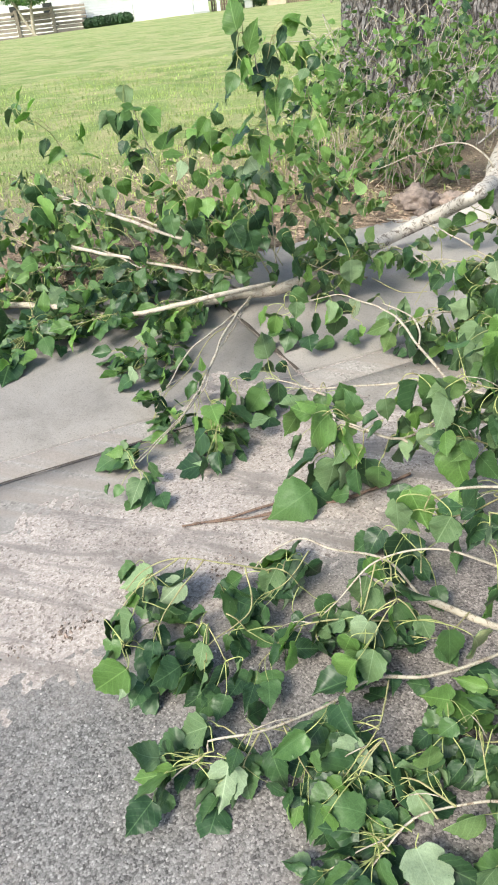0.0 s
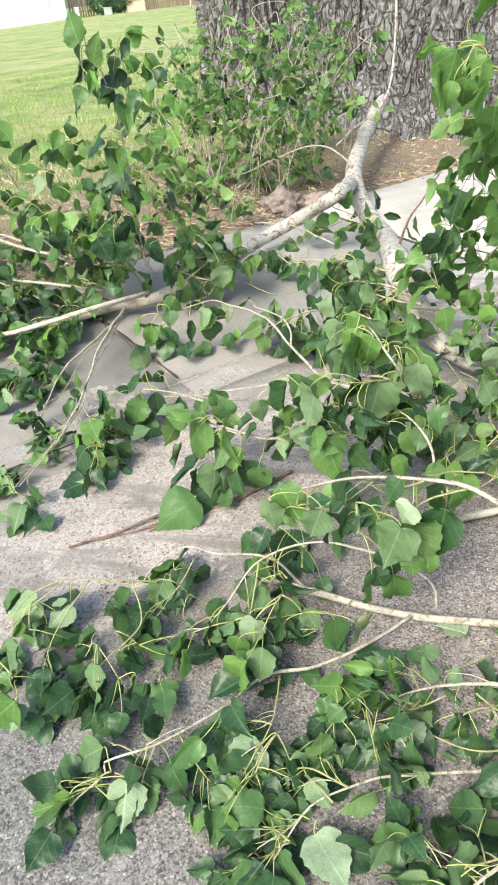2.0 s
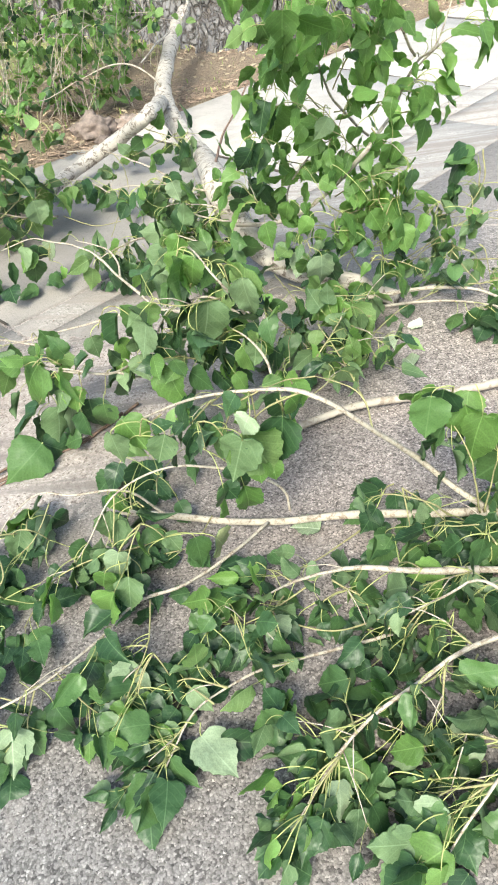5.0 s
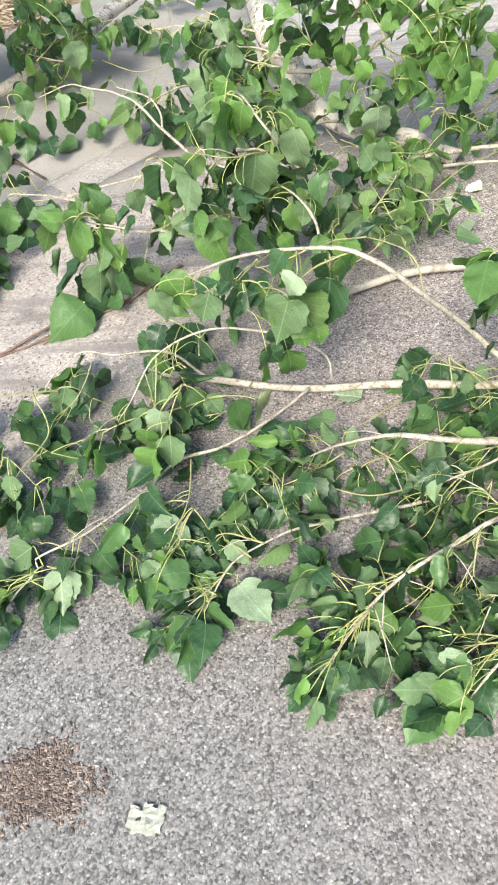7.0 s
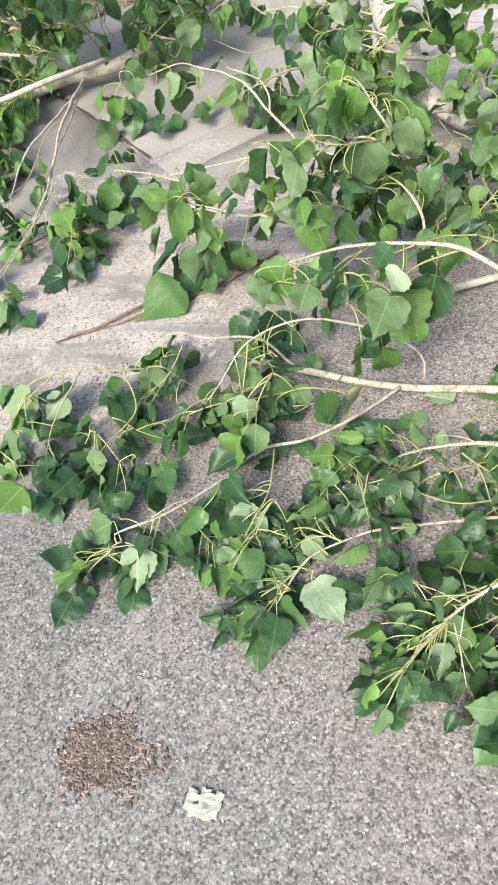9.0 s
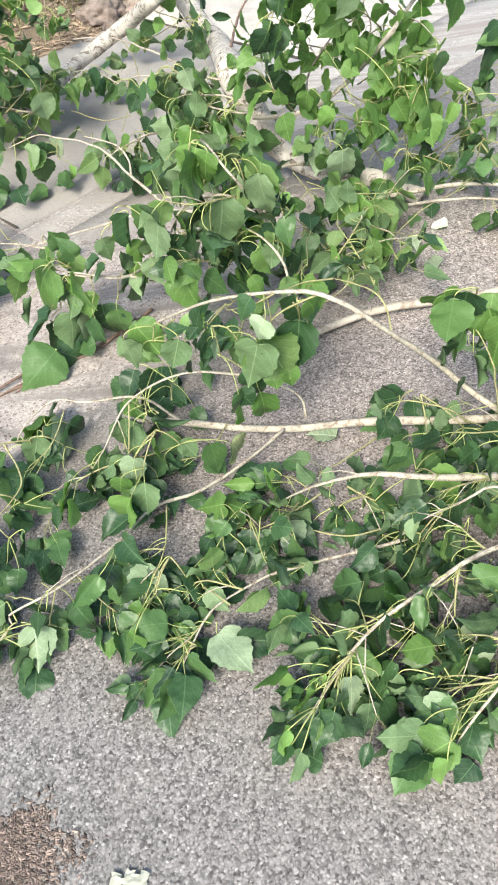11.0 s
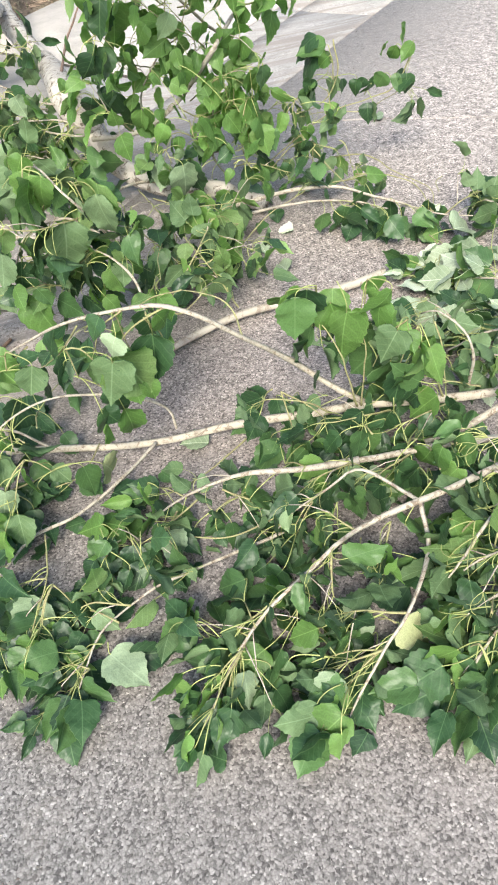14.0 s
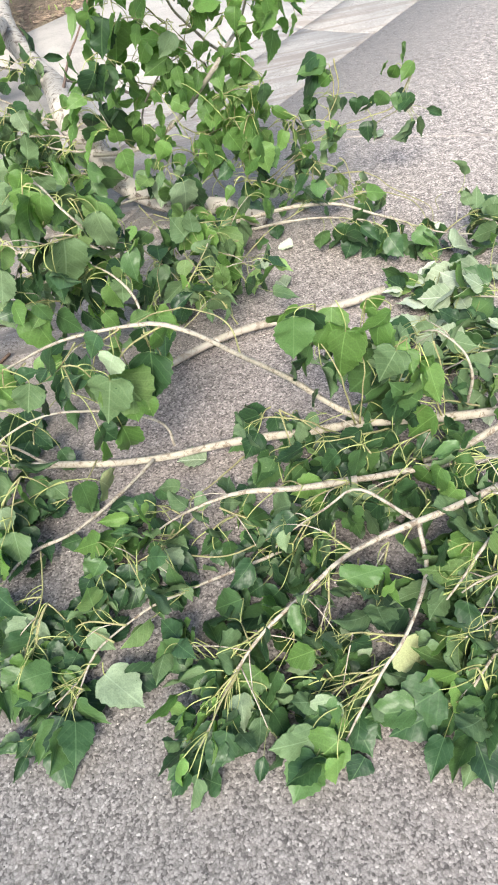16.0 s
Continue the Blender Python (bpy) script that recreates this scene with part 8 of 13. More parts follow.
set_leaf(longbranch, (-0.253, 1.442, 0.080), (-0.205, 1.431, 0.109), (-0.222, 1.405, 0.050), "u", 55)
set_leaf(longbranch, (-0.253, 1.442, 0.080), (-0.258, 1.391, 0.046), (-0.277, 1.342, 0.020), "d", -40)
set_leaf(longbranch, (-0.253, 1.442, 0.080), (-0.235, 1.383, 0.043), (-0.238, 1.328, 0.016), "d", 4)
twig(longbranch, [(-0.280, 1.536, 0.130), (-0.259, 1.543, 0.111), (-0.239, 1.550, 0.068)], 0.005, 0.003)
set_leaf(longbranch, (-0.244, 1.548, 0.079), (-0.288, 1.546, 0.045), (-0.297, 1.523, 0.014), "d", 12)
set_leaf(longbranch, (-0.239, 1.550, 0.068), (-0.176, 1.581, 0.046), (-0.141, 1.561, 0.014), "d", 0)
set_leaf(longbranch, (-0.239, 1.550, 0.068), (-0.168, 1.551, 0.038), (-0.125, 1.606, 0.014), "d", -22)
set_leaf(longbranch, (-0.249, 1.546, 0.090), (-0.263, 1.541, 0.047), (-0.226, 1.507, 0.016), "d", -68)
twig(longbranch, [(-0.180, 1.677, 0.160), (-0.166, 1.693, 0.133), (-0.151, 1.710, 0.082)], 0.005, 0.003)
twig(longbranch, [(-0.180, 1.677, 0.160), (-0.188, 1.718, 0.150), (-0.196, 1.758, 0.115)], 0.005, 0.003)
twig(longbranch, [(-0.180, 1.677, 0.160), (-0.214, 1.699, 0.141), (-0.248, 1.721, 0.098)], 0.005, 0.003)
set_leaf(longbranch, (-0.196, 1.758, 0.115), (-0.216, 1.818, 0.097), (-0.321, 1.912, 0.038), "f", 42)
set_leaf(longbranch, (-0.248, 1.721, 0.098), (-0.287, 1.775, 0.070), (-0.301, 1.771, 0.026), "g", -3)
set_leaf(longbranch, (-0.184, 1.697, 0.155), (-0.215, 1.729, 0.116), (-0.247, 1.705, 0.039), "u", -35)
set_leaf(longbranch, (-0.196, 1.758, 0.115), (-0.175, 1.822, 0.081), (-0.135, 1.694, 0.056), "l", -55)
set_leaf(longbranch, (-0.196, 1.758, 0.115), (-0.151, 1.790, 0.084), (-0.113, 1.795, 0.033), "g", 32)
set_leaf(longbranch, (-0.231, 1.710, 0.119), (-0.231, 1.721, 0.071), (-0.166, 1.706, 0.037), "g", 0)
set_leaf(longbranch, (-0.151, 1.710, 0.082), (-0.114, 1.723, 0.036), (-0.036, 1.713, 0.020), "d", -26)
set_leaf(longbranch, (-0.151, 1.710, 0.082), (-0.154, 1.654, 0.035), (-0.120, 1.640, 0.014), "d", 18)
set_leaf(longbranch, (-0.248, 1.721, 0.098), (-0.306, 1.716, 0.080), (-0.359, 1.715, 0.029), "g", -12)
twig(longbranch, [(0.085, 1.657, 0.200), (0.075, 1.717, 0.183), (0.064, 1.776, 0.142)], 0.005, 0.003)
set_leaf(longbranch, (0.075, 1.717, 0.183), (0.021, 1.703, 0.160), (0.007, 1.701, 0.061), "u", -11)
set_leaf(longbranch, (0.085, 1.667, 0.200), (0.043, 1.670, 0.160), (0.026, 1.640, 0.090), "u", -45)
set_leaf(longbranch, (0.064, 1.778, 0.142), (0.078, 1.939, 0.088), (0.038, 1.849, 0.046), "g", -37)
set_leaf(longbranch, (0.064, 1.776, 0.142), (0.003, 1.797, 0.128), (0.055, 1.760, 0.092), "f", -8)
set_leaf(longbranch, (0.064, 1.776, 0.142), (0.122, 1.853, 0.102), (0.156, 1.817, 0.065), "g", -6)
twig(longbranch, [(0.106, 1.615, 0.190), (0.075, 1.599, 0.175), (0.044, 1.582, 0.136)], 0.005, 0.003)
twig(longbranch, [(0.106, 1.615, 0.190), (0.087, 1.579, 0.179), (0.068, 1.543, 0.145)], 0.005, 0.003)
twig(longbranch, [(0.106, 1.615, 0.190), (0.128, 1.619, 0.170), (0.150, 1.623, 0.125)], 0.005, 0.003)
set_leaf(longbranch, (0.068, 1.595, 0.165), (0.026, 1.604, 0.130), (-0.015, 1.592, 0.054), "u", -15)
set_leaf(longbranch, (0.097, 1.597, 0.185), (0.049, 1.566, 0.157), (0.018, 1.544, 0.077), "l", -4)
set_leaf(longbranch, (0.068, 1.543, 0.145), (0.019, 1.516, 0.149), (-0.003, 1.496, 0.089), "f", -3)
set_leaf(longbranch, (0.044, 1.582, 0.136), (0.046, 1.534, 0.118), (0.023, 1.490, 0.066), "f", -32)
set_leaf(longbranch, (0.068, 1.543, 0.145), (0.047, 1.451, 0.158), (-0.007, 1.442, 0.059), "f", 5)
set_leaf(longbranch, (0.068, 1.543, 0.145), (0.076, 1.487, 0.160), (0.066, 1.461, 0.076), "u", 2)
set_leaf(longbranch, (0.150, 1.623, 0.125), (0.087, 1.649, 0.061), (0.130, 1.625, 0.038), "d", 16)
set_leaf(longbranch, (0.150, 1.623, 0.125), (0.103, 1.630, 0.067), (0.145, 1.615, 0.034), "d", -55)
set_leaf(longbranch, (0.044, 1.582, 0.136), (-0.011, 1.594, 0.118), (-0.070, 1.599, 0.070), "u", 22)
set_leaf(longbranch, (0.133, 1.620, 0.159), (0.151, 1.644, 0.120), (0.180, 1.630, 0.064), "u", -1)
set_leaf(longbranch, (0.150, 1.623, 0.125), (0.219, 1.636, 0.099), (0.233, 1.585, 0.045), "g", -16)
set_leaf(longbranch, (0.150, 1.623, 0.125), (0.274, 1.573, 0.154), (0.304, 1.611, 0.064), "y", 12)
set_leaf(longbranch, (0.114, 1.611, 0.190), (0.087, 1.626, 0.158), (0.067, 1.595, 0.094), "f", 55)
set_leaf(longbranch, (0.068, 1.543, 0.145), (0.017, 1.516, 0.057), (0.001, 1.498, 0.035), "d", 4)
set_leaf(longbranch, (0.044, 1.582, 0.136), (0.081, 1.587, 0.051), (0.071, 1.537, 0.028), "d", -8)
twig(longbranch, [(-0.194, 1.217, 0.090), (-0.210, 1.208, 0.089), (-0.227, 1.199, 0.064)], 0.005, 0.003)
set_leaf(longbranch, (-0.215, 1.206, 0.083), (-0.158, 1.203, 0.085), (-0.161, 1.143, 0.018), "l", -8)
set_leaf(longbranch, (-0.194, 1.217, 0.090), (-0.224, 1.263, 0.080), (-0.297, 1.264, 0.020), "u", -10)
set_leaf(longbranch, (-0.227, 1.199, 0.064), (-0.288, 1.182, 0.091), (-0.361, 1.172, 0.026), "u", 42)
set_leaf(longbranch, (-0.215, 1.206, 0.083), (-0.260, 1.166, 0.066), (-0.302, 1.111, 0.015), "f", -50)
set_leaf(longbranch, (-0.227, 1.199, 0.064), (-0.273, 1.169, 0.055), (-0.284, 1.120, 0.019), "g", 55)
set_leaf(longbranch, (-0.227, 1.199, 0.064), (-0.208, 1.205, 0.028), (-0.218, 1.171, 0.014), "d", -58)
set_leaf(longbranch, (-0.227, 1.199, 0.064), (-0.186, 1.171, 0.032), (-0.182, 1.133, 0.014), "d", 23)
set_leaf(longbranch, (-0.186, 1.215, 0.090), (-0.131, 1.200, 0.030), (-0.134, 1.147, 0.014), "d", 45)
set_leaf(longbranch, (-0.227, 1.199, 0.064), (-0.174, 1.214, 0.029), (-0.134, 1.197, 0.014), "d", 4)
set_leaf(longbranch, (-0.227, 1.199, 0.064), (-0.251, 1.247, 0.026), (-0.280, 1.221, 0.014), "d", -46)
twig(longbranch, [(-0.161, 1.257, 0.100), (-0.190, 1.270, 0.098), (-0.219, 1.283, 0.073)], 0.005, 0.003)
set_leaf(longbranch, (-0.205, 1.276, 0.085), (-0.242, 1.293, 0.062), (-0.289, 1.275, 0.017), "u", 11)
set_leaf(longbranch, (-0.162, 1.253, 0.100), (-0.133, 1.243, 0.058), (-0.102, 1.235, 0.016), "g", 1)
twig(longbranch, [(-0.134, 1.268, 0.110), (-0.097, 1.293, 0.094), (-0.060, 1.318, 0.055)], 0.005, 0.003)
set_leaf(longbranch, (-0.116, 1.281, 0.102), (-0.091, 1.266, 0.052), (-0.054, 1.207, 0.018), "g", 30)
set_leaf(longbranch, (-0.125, 1.274, 0.106), (-0.155, 1.310, 0.065), (-0.141, 1.379, 0.017), "g", 42)
set_leaf(longbranch, (-0.088, 1.299, 0.084), (-0.070, 1.326, 0.031), (0.004, 1.257, 0.014), "d", 24)
set_leaf(longbranch, (-0.060, 1.318, 0.055), (-0.010, 1.306, 0.034), (0.031, 1.289, 0.014), "d", -12)
set_leaf(longbranch, (-0.060, 1.318, 0.055), (-0.046, 1.353, 0.031), (-0.059, 1.307, 0.014), "d", 67)
set_leaf(longbranch, (-0.060, 1.318, 0.055), (0.001, 1.362, 0.036), (-0.038, 1.340, 0.014), "d", -14)
twig(longbranch, [(0.127, 1.309, 0.120), (0.104, 1.286, 0.105), (0.082, 1.262, 0.065)], 0.005, 0.003)
twig(longbranch, [(0.127, 1.309, 0.120), (0.109, 1.275, 0.116), (0.091, 1.240, 0.088)], 0.005, 0.003)
twig(longbranch, [(0.127, 1.309, 0.120), (0.139, 1.299, 0.104), (0.151, 1.289, 0.065)], 0.005, 0.003)
set_leaf(longbranch, (0.127, 1.310, 0.120), (0.094, 1.309, 0.080), (0.019, 1.259, 0.039), "l", -8)
set_leaf(longbranch, (0.100, 1.257, 0.102), (0.065, 1.218, 0.085), (0.024, 1.215, 0.032), "f", -2)
set_leaf(longbranch, (0.091, 1.240, 0.088), (0.049, 1.217, 0.061), (0.008, 1.179, 0.025), "g", 21)
set_leaf(longbranch, (0.082, 1.262, 0.065), (0.068, 1.227, 0.035), (0.116, 1.204, 0.015), "d", -20)
set_leaf(longbranch, (0.096, 1.249, 0.095), (0.158, 1.252, 0.053), (0.219, 1.303, 0.018), "g", 2)
set_leaf(longbranch, (0.151, 1.289, 0.065), (0.214, 1.338, 0.038), (0.249, 1.299, 0.014), "d", -73)
set_leaf(longbranch, (0.099, 1.280, 0.095), (0.076, 1.287, 0.036), (0.016, 1.210, 0.016), "d", -25)
set_leaf(longbranch, (0.091, 1.240, 0.088), (0.055, 1.150, 0.100), (0.027, 1.150, 0.027), "f", 45)
set_leaf(longbranch, (0.087, 1.268, 0.075), (0.112, 1.271, 0.042), (0.150, 1.239, 0.014), "d", -11)
set_leaf(longbranch, (0.151, 1.289, 0.065), (0.172, 1.311, 0.042), (0.154, 1.282, 0.014), "d", -11)
set_leaf(longbranch, (0.082, 1.262, 0.065), (0.100, 1.221, 0.039), (0.077, 1.174, 0.014), "d", 38)
twig(longbranch, [(0.115, 1.328, 0.120), (0.085, 1.334, 0.121), (0.054, 1.339, 0.099)], 0.005, 0.003)
set_leaf(longbranch, (0.085, 1.334, 0.121), (0.030, 1.343, 0.090), (0.093, 1.359, 0.032), "u", -65)
twig(longbranch, [(0.148, 1.677, 0.220), (0.138, 1.776, 0.174), (0.128, 1.874, 0.104)], 0.005, 0.003)
set_leaf(longbranch, (0.127, 1.875, 0.104), (0.008, 1.991, 0.067), (-0.025, 1.918, 0.028), "d", 3)
set_leaf(longbranch, (0.128, 1.874, 0.104), (0.085, 2.005, 0.056), (0.074, 1.907, 0.034), "d", 22)
set_leaf(longbranch, (0.128, 1.874, 0.104), (0.212, 1.995, 0.052), (0.239, 1.912, 0.022), "d", -53)
set_leaf(longbranch, (0.130, 1.849, 0.122), (0.174, 1.809, 0.062), (0.196, 1.759, 0.028), "d", 25)
twig(longbranch, [(0.115, 1.649, 0.210), (0.092, 1.701, 0.180), (0.068, 1.753, 0.126)], 0.005, 0.003)
set_leaf(longbranch, (0.064, 1.785, 0.115), (0.043, 1.946, 0.063), (0.120, 1.981, 0.033), "d", -15)
set_leaf(longbranch, (0.068, 1.753, 0.126), (0.001, 1.813, 0.105), (-0.051, 1.791, 0.047), "g", 46)
set_leaf(longbranch, (0.097, 1.688, 0.187), (0.061, 1.687, 0.142), (0.028, 1.645, 0.068), "u", 31)
set_leaf(longbranch, (0.068, 1.753, 0.126), (0.091, 1.728, 0.062), (0.134, 1.679, 0.029), "d", -10)
# leafy branch
forebranch = fallen("leafy_branch", "branch with splayed twigs and serrated leaves flat on asphalt", (1.24, 1.28, ground_z(1.24, 1.28)))
twig(forebranch, [(1.24, 1.28, 0.16), (1.13, 1.35, 0.14), (0.98, 1.38, 0.13), (0.83, 1.40, 0.13)], 0.016, 0.012, 0)
twig(forebranch, [(0.83, 1.40, 0.13), (0.67, 1.42, 0.14), (0.55, 1.45, 0.13), (0.44, 1.46, 0.10), (0.36, 1.45, 0.07)], 0.0165, 0.006, 6, start=0.6, size=0.067)
twig(forebranch, [(0.62, 1.63, 0.05), (0.51, 1.56, 0.05), (0.43, 1.53, 0.05), (0.39, 1.52, 0.05)], 0.006, 0.003, 4, start=0.5, size=0.067)
twig(forebranch, [(0.46, 1.44, 0.10), (0.37, 1.40, 0.08), (0.30, 1.39, 0.06), (0.27, 1.38, 0.05)], 0.006, 0.003, 8, start=0.25, size=0.059)
twig(forebranch, [(0.52, 1.45, 0.10), (0.57, 1.42, 0.08), (0.59, 1.41, 0.07)], 0.006, 0.003, 6, start=0.25, size=0.059)
twig(forebranch, [(0.41, 1.44, 0.08), (0.33, 1.36, 0.05), (0.32, 1.33, 0.04)], 0.006, 0.003, 6, start=0.25, size=0.059)
twig(forebranch, [(1.07, 1.23, 0.20), (0.88, 1.20, 0.20), (0.73, 1.18, 0.19), (0.63, 1.14, 0.17), (0.55, 1.11, 0.15), (0.49, 1.08, 0.12), (0.41, 1.01, 0.08), (0.36, 0.96, 0.05)], 0.014, 0.006, 13, start=0.5, size=0.067)
twig(forebranch, [(0.55, 1.11, 0.15), (0.46, 1.10, 0.10), (0.39, 1.12, 0.07)], 0.006, 0.003, 8, start=0.2, size=0.067)
twig(forebranch, [(0.49, 1.08, 0.12), (0.43, 1.02, 0.08), (0.42, 1.00, 0.06)], 0.006, 0.003, 6, start=0.2, size=0.063)
twig(forebranch, [(0.63, 1.14, 0.17), (0.59, 1.10, 0.12), (0.58, 1.08, 0.09)], 0.006, 0.003, 6, start=0.2, size=0.067)
twig(forebranch, [(0.88, 1.20, 0.20), (0.86, 1.11, 0.17), (0.77, 1.00, 0.16), (0.71, 0.97, 0.11), (0.62, 0.90, 0.05), (0.62, 0.90, 0.05)], 0.009, 0.004, 11, start=0.5, size=0.067)
twig(forebranch, [(0.77, 1.00, 0.16), (0.70, 1.04, 0.14), (0.65, 1.06, 0.12)], 0.006, 0.003, 6, start=0.3, size=0.067)
twig(forebranch, [(0.71, 0.97, 0.11), (0.64, 0.98, 0.08), (0.60, 0.97, 0.06)], 0.006, 0.003, 6, start=0.2, size=0.067)
twig(forebranch, [(0.64, 1.33, 0.05), (0.53, 1.31, 0.05), (0.42, 1.29, 0.06), (0.31, 1.26, 0.07), (0.20, 1.20, 0.06), (0.14, 1.11, 0.04)], 0.008, 0.003, 9, start=0.45, size=0.071)
twig(forebranch, [(0.27, 1.24, 0.07), (0.20, 1.27, 0.07), (0.15, 1.28, 0.05)], 0.006, 0.003, 6, start=0.2, size=0.067)
twig(forebranch, [(0.20, 1.20, 0.06), (0.15, 1.15, 0.05), (0.14, 1.14, 0.04)], 0.006, 0.003, 6, start=0.2, size=0.067)
twig(forebranch, [(0.63, 1.38, 0.04), (0.51, 1.36, 0.04), (0.38, 1.41, 0.04)], 0.005, 0.004, 0)
twig(forebranch, [(0.88, 1.20, 0.20), (0.84, 1.27, 0.20), (0.79, 1.32, 0.20), (0.73, 1.31, 0.18), (0.65, 1.32, 0.12), (0.61, 1.31, 0.09)], 0.007, 0.003, 8, start=0.5, size=0.063)
twig(forebranch, [(0.74, 1.18, 0.19), (0.71, 1.22, 0.20), (0.70, 1.25, 0.19)], 0.006, 0.003, 6, start=0.2, size=0.063)
twig(forebranch, [(0.81, 1.18, 0.19), (0.77, 1.12, 0.17), (0.75, 1.12, 0.15)], 0.006, 0.003, 6, start=0.2, size=0.067)
twig(forebranch, [(0.68, 1.16, 0.18), (0.66, 1.10, 0.14), (0.66, 1.09, 0.13)], 0.006, 0.003, 6, start=0.2, size=0.067)
twig(forebranch, [(0.82, 1.40, 0.13), (0.73, 1.37, 0.15), (0.70, 1.37, 0.14)], 0.006, 0.003, 6, start=0.2, size=0.067)
twig(forebranch, [(0.94, 1.37, 0.14), (0.86, 1.33, 0.16), (0.84, 1.33, 0.14)], 0.006, 0.003, 6, start=0.2, size=0.067)
twig(forebranch, [(0.167, 1.138, 0.050), (0.144, 1.123, 0.053), (0.121, 1.108, 0.033)], 0.005, 0.003)
twig(forebranch, [(0.167, 1.138, 0.050), (0.142, 1.155, 0.052), (0.117, 1.173, 0.030)], 0.005, 0.003)
set_leaf(forebranch, (0.144, 1.123, 0.053), (0.121, 1.073, 0.025), (0.084, 0.998, 0.014), "d", -40)
set_leaf(forebranch, (0.123, 1.168, 0.035), (0.095, 1.168, 0.025), (0.062, 1.153, 0.014), "d", 1)
set_leaf(forebranch, (0.121, 1.108, 0.033), (0.088, 1.118, 0.032), (0.061, 1.103, 0.020), "g", -19)
set_leaf(forebranch, (0.129, 1.164, 0.041), (0.151, 1.120, 0.037), (0.167, 1.057, 0.020), "g", 68)
set_leaf(forebranch, (0.117, 1.173, 0.030), (0.078, 1.202, 0.020), (0.046, 1.177, 0.014), "d", -7)
set_leaf(forebranch, (0.132, 1.115, 0.043), (0.099, 1.096, 0.021), (0.041, 1.083, 0.014), "d", 22)
set_leaf(forebranch, (0.136, 1.160, 0.046), (0.119, 1.188, 0.021), (0.079, 1.154, 0.014), "d", -17)
set_leaf(forebranch, (0.211, 1.179, 0.060), (0.209, 1.161, 0.045), (0.272, 1.078, 0.022), "l", -9)
set_leaf(forebranch, (0.200, 1.178, 0.060), (0.166, 1.186, 0.044), (0.122, 1.169, 0.018), "u", -9)
twig(forebranch, [(0.241, 1.208, 0.070), (0.210, 1.242, 0.066), (0.179, 1.277, 0.037)], 0.005, 0.003)
set_leaf(forebranch, (0.179, 1.277, 0.037), (0.194, 1.258, 0.054), (0.234, 1.220, 0.019), "u", 13)
set_leaf(forebranch, (0.187, 1.268, 0.045), (0.167, 1.306, 0.025), (0.118, 1.341, 0.014), "d", -15)
set_leaf(forebranch, (0.179, 1.277, 0.037), (0.142, 1.300, 0.024), (0.109, 1.268, 0.014), "d", 24)
twig(forebranch, [(0.277, 1.388, 0.100), (0.256, 1.387, 0.091), (0.234, 1.387, 0.059)], 0.005, 0.003)
set_leaf(forebranch, (0.274, 1.402, 0.100), (0.240, 1.449, 0.095), (0.175, 1.486, 0.043), "f", -8)
set_leaf(forebranch, (0.245, 1.387, 0.075), (0.221, 1.472, 0.062), (0.180, 1.463, 0.020), "g", 41)
set_leaf(forebranch, (0.245, 1.387, 0.075), (0.233, 1.402, 0.041), (0.254, 1.366, 0.014), "d", 38)
set_leaf(forebranch, (0.256, 1.387, 0.091), (0.247, 1.404, 0.043), (0.208, 1.358, 0.015), "d", 3)
set_leaf(forebranch, (0.240, 1.387, 0.067), (0.207, 1.403, 0.040), (0.165, 1.371, 0.016), "d", 22)
set_leaf(forebranch, (0.245, 1.387, 0.075), (0.277, 1.348, 0.040), (0.245, 1.300, 0.015), "d", 14)
set_leaf(forebranch, (0.234, 1.387, 0.059), (0.191, 1.337, 0.032), (0.147, 1.316, 0.015), "d", 42)
set_leaf(forebranch, (0.234, 1.387, 0.059), (0.234, 1.319, 0.038), (0.188, 1.290, 0.016), "d", 3)
twig(forebranch, [(0.298, 1.388, 0.100), (0.307, 1.352, 0.105), (0.316, 1.317, 0.086)], 0.005, 0.003)
set_leaf(forebranch, (0.302, 1.370, 0.102), (0.287, 1.430, 0.086), (0.205, 1.524, 0.031), "f", -3)
set_leaf(forebranch, (0.291, 1.395, 0.100), (0.296, 1.392, 0.067), (0.286, 1.345, 0.028), "g", 8)
set_leaf(forebranch, (0.298, 1.388, 0.100), (0.312, 1.385, 0.059), (0.334, 1.343, 0.023), "g", 38)
set_leaf(forebranch, (0.312, 1.335, 0.095), (0.324, 1.290, 0.080), (0.357, 1.273, 0.033), "u", -34)
set_leaf(forebranch, (0.303, 1.386, 0.100), (0.309, 1.357, 0.034), (0.276, 1.296, 0.016), "d", -4)
set_leaf(forebranch, (0.312, 1.335, 0.095), (0.324, 1.395, 0.105), (0.350, 1.476, 0.042), "f", -63)
twig(forebranch, [(0.364, 1.386, 0.090), (0.379, 1.351, 0.099), (0.394, 1.317, 0.083)], 0.005, 0.003)
set_leaf(forebranch, (0.391, 1.326, 0.087), (0.381, 1.374, 0.105), (0.392, 1.357, 0.032), "l", 12)
set_leaf(forebranch, (0.361, 1.382, 0.090), (0.343, 1.368, 0.035), (0.309, 1.309, 0.014), "d", -27)
set_leaf(forebranch, (0.391, 1.326, 0.087), (0.406, 1.291, 0.081), (0.411, 1.268, 0.042), "u", 40)
twig(forebranch, [(0.438, 1.461, 0.090), (0.409, 1.499, 0.089), (0.380, 1.537, 0.064)], 0.005, 0.003)
set_leaf(forebranch, (0.387, 1.527, 0.070), (0.408, 1.478, 0.056), (0.447, 1.433, 0.024), "g", 32)
set_leaf(forebranch, (0.380, 1.537, 0.064), (0.357, 1.566, 0.054), (0.387, 1.529, 0.026), "f", -30)
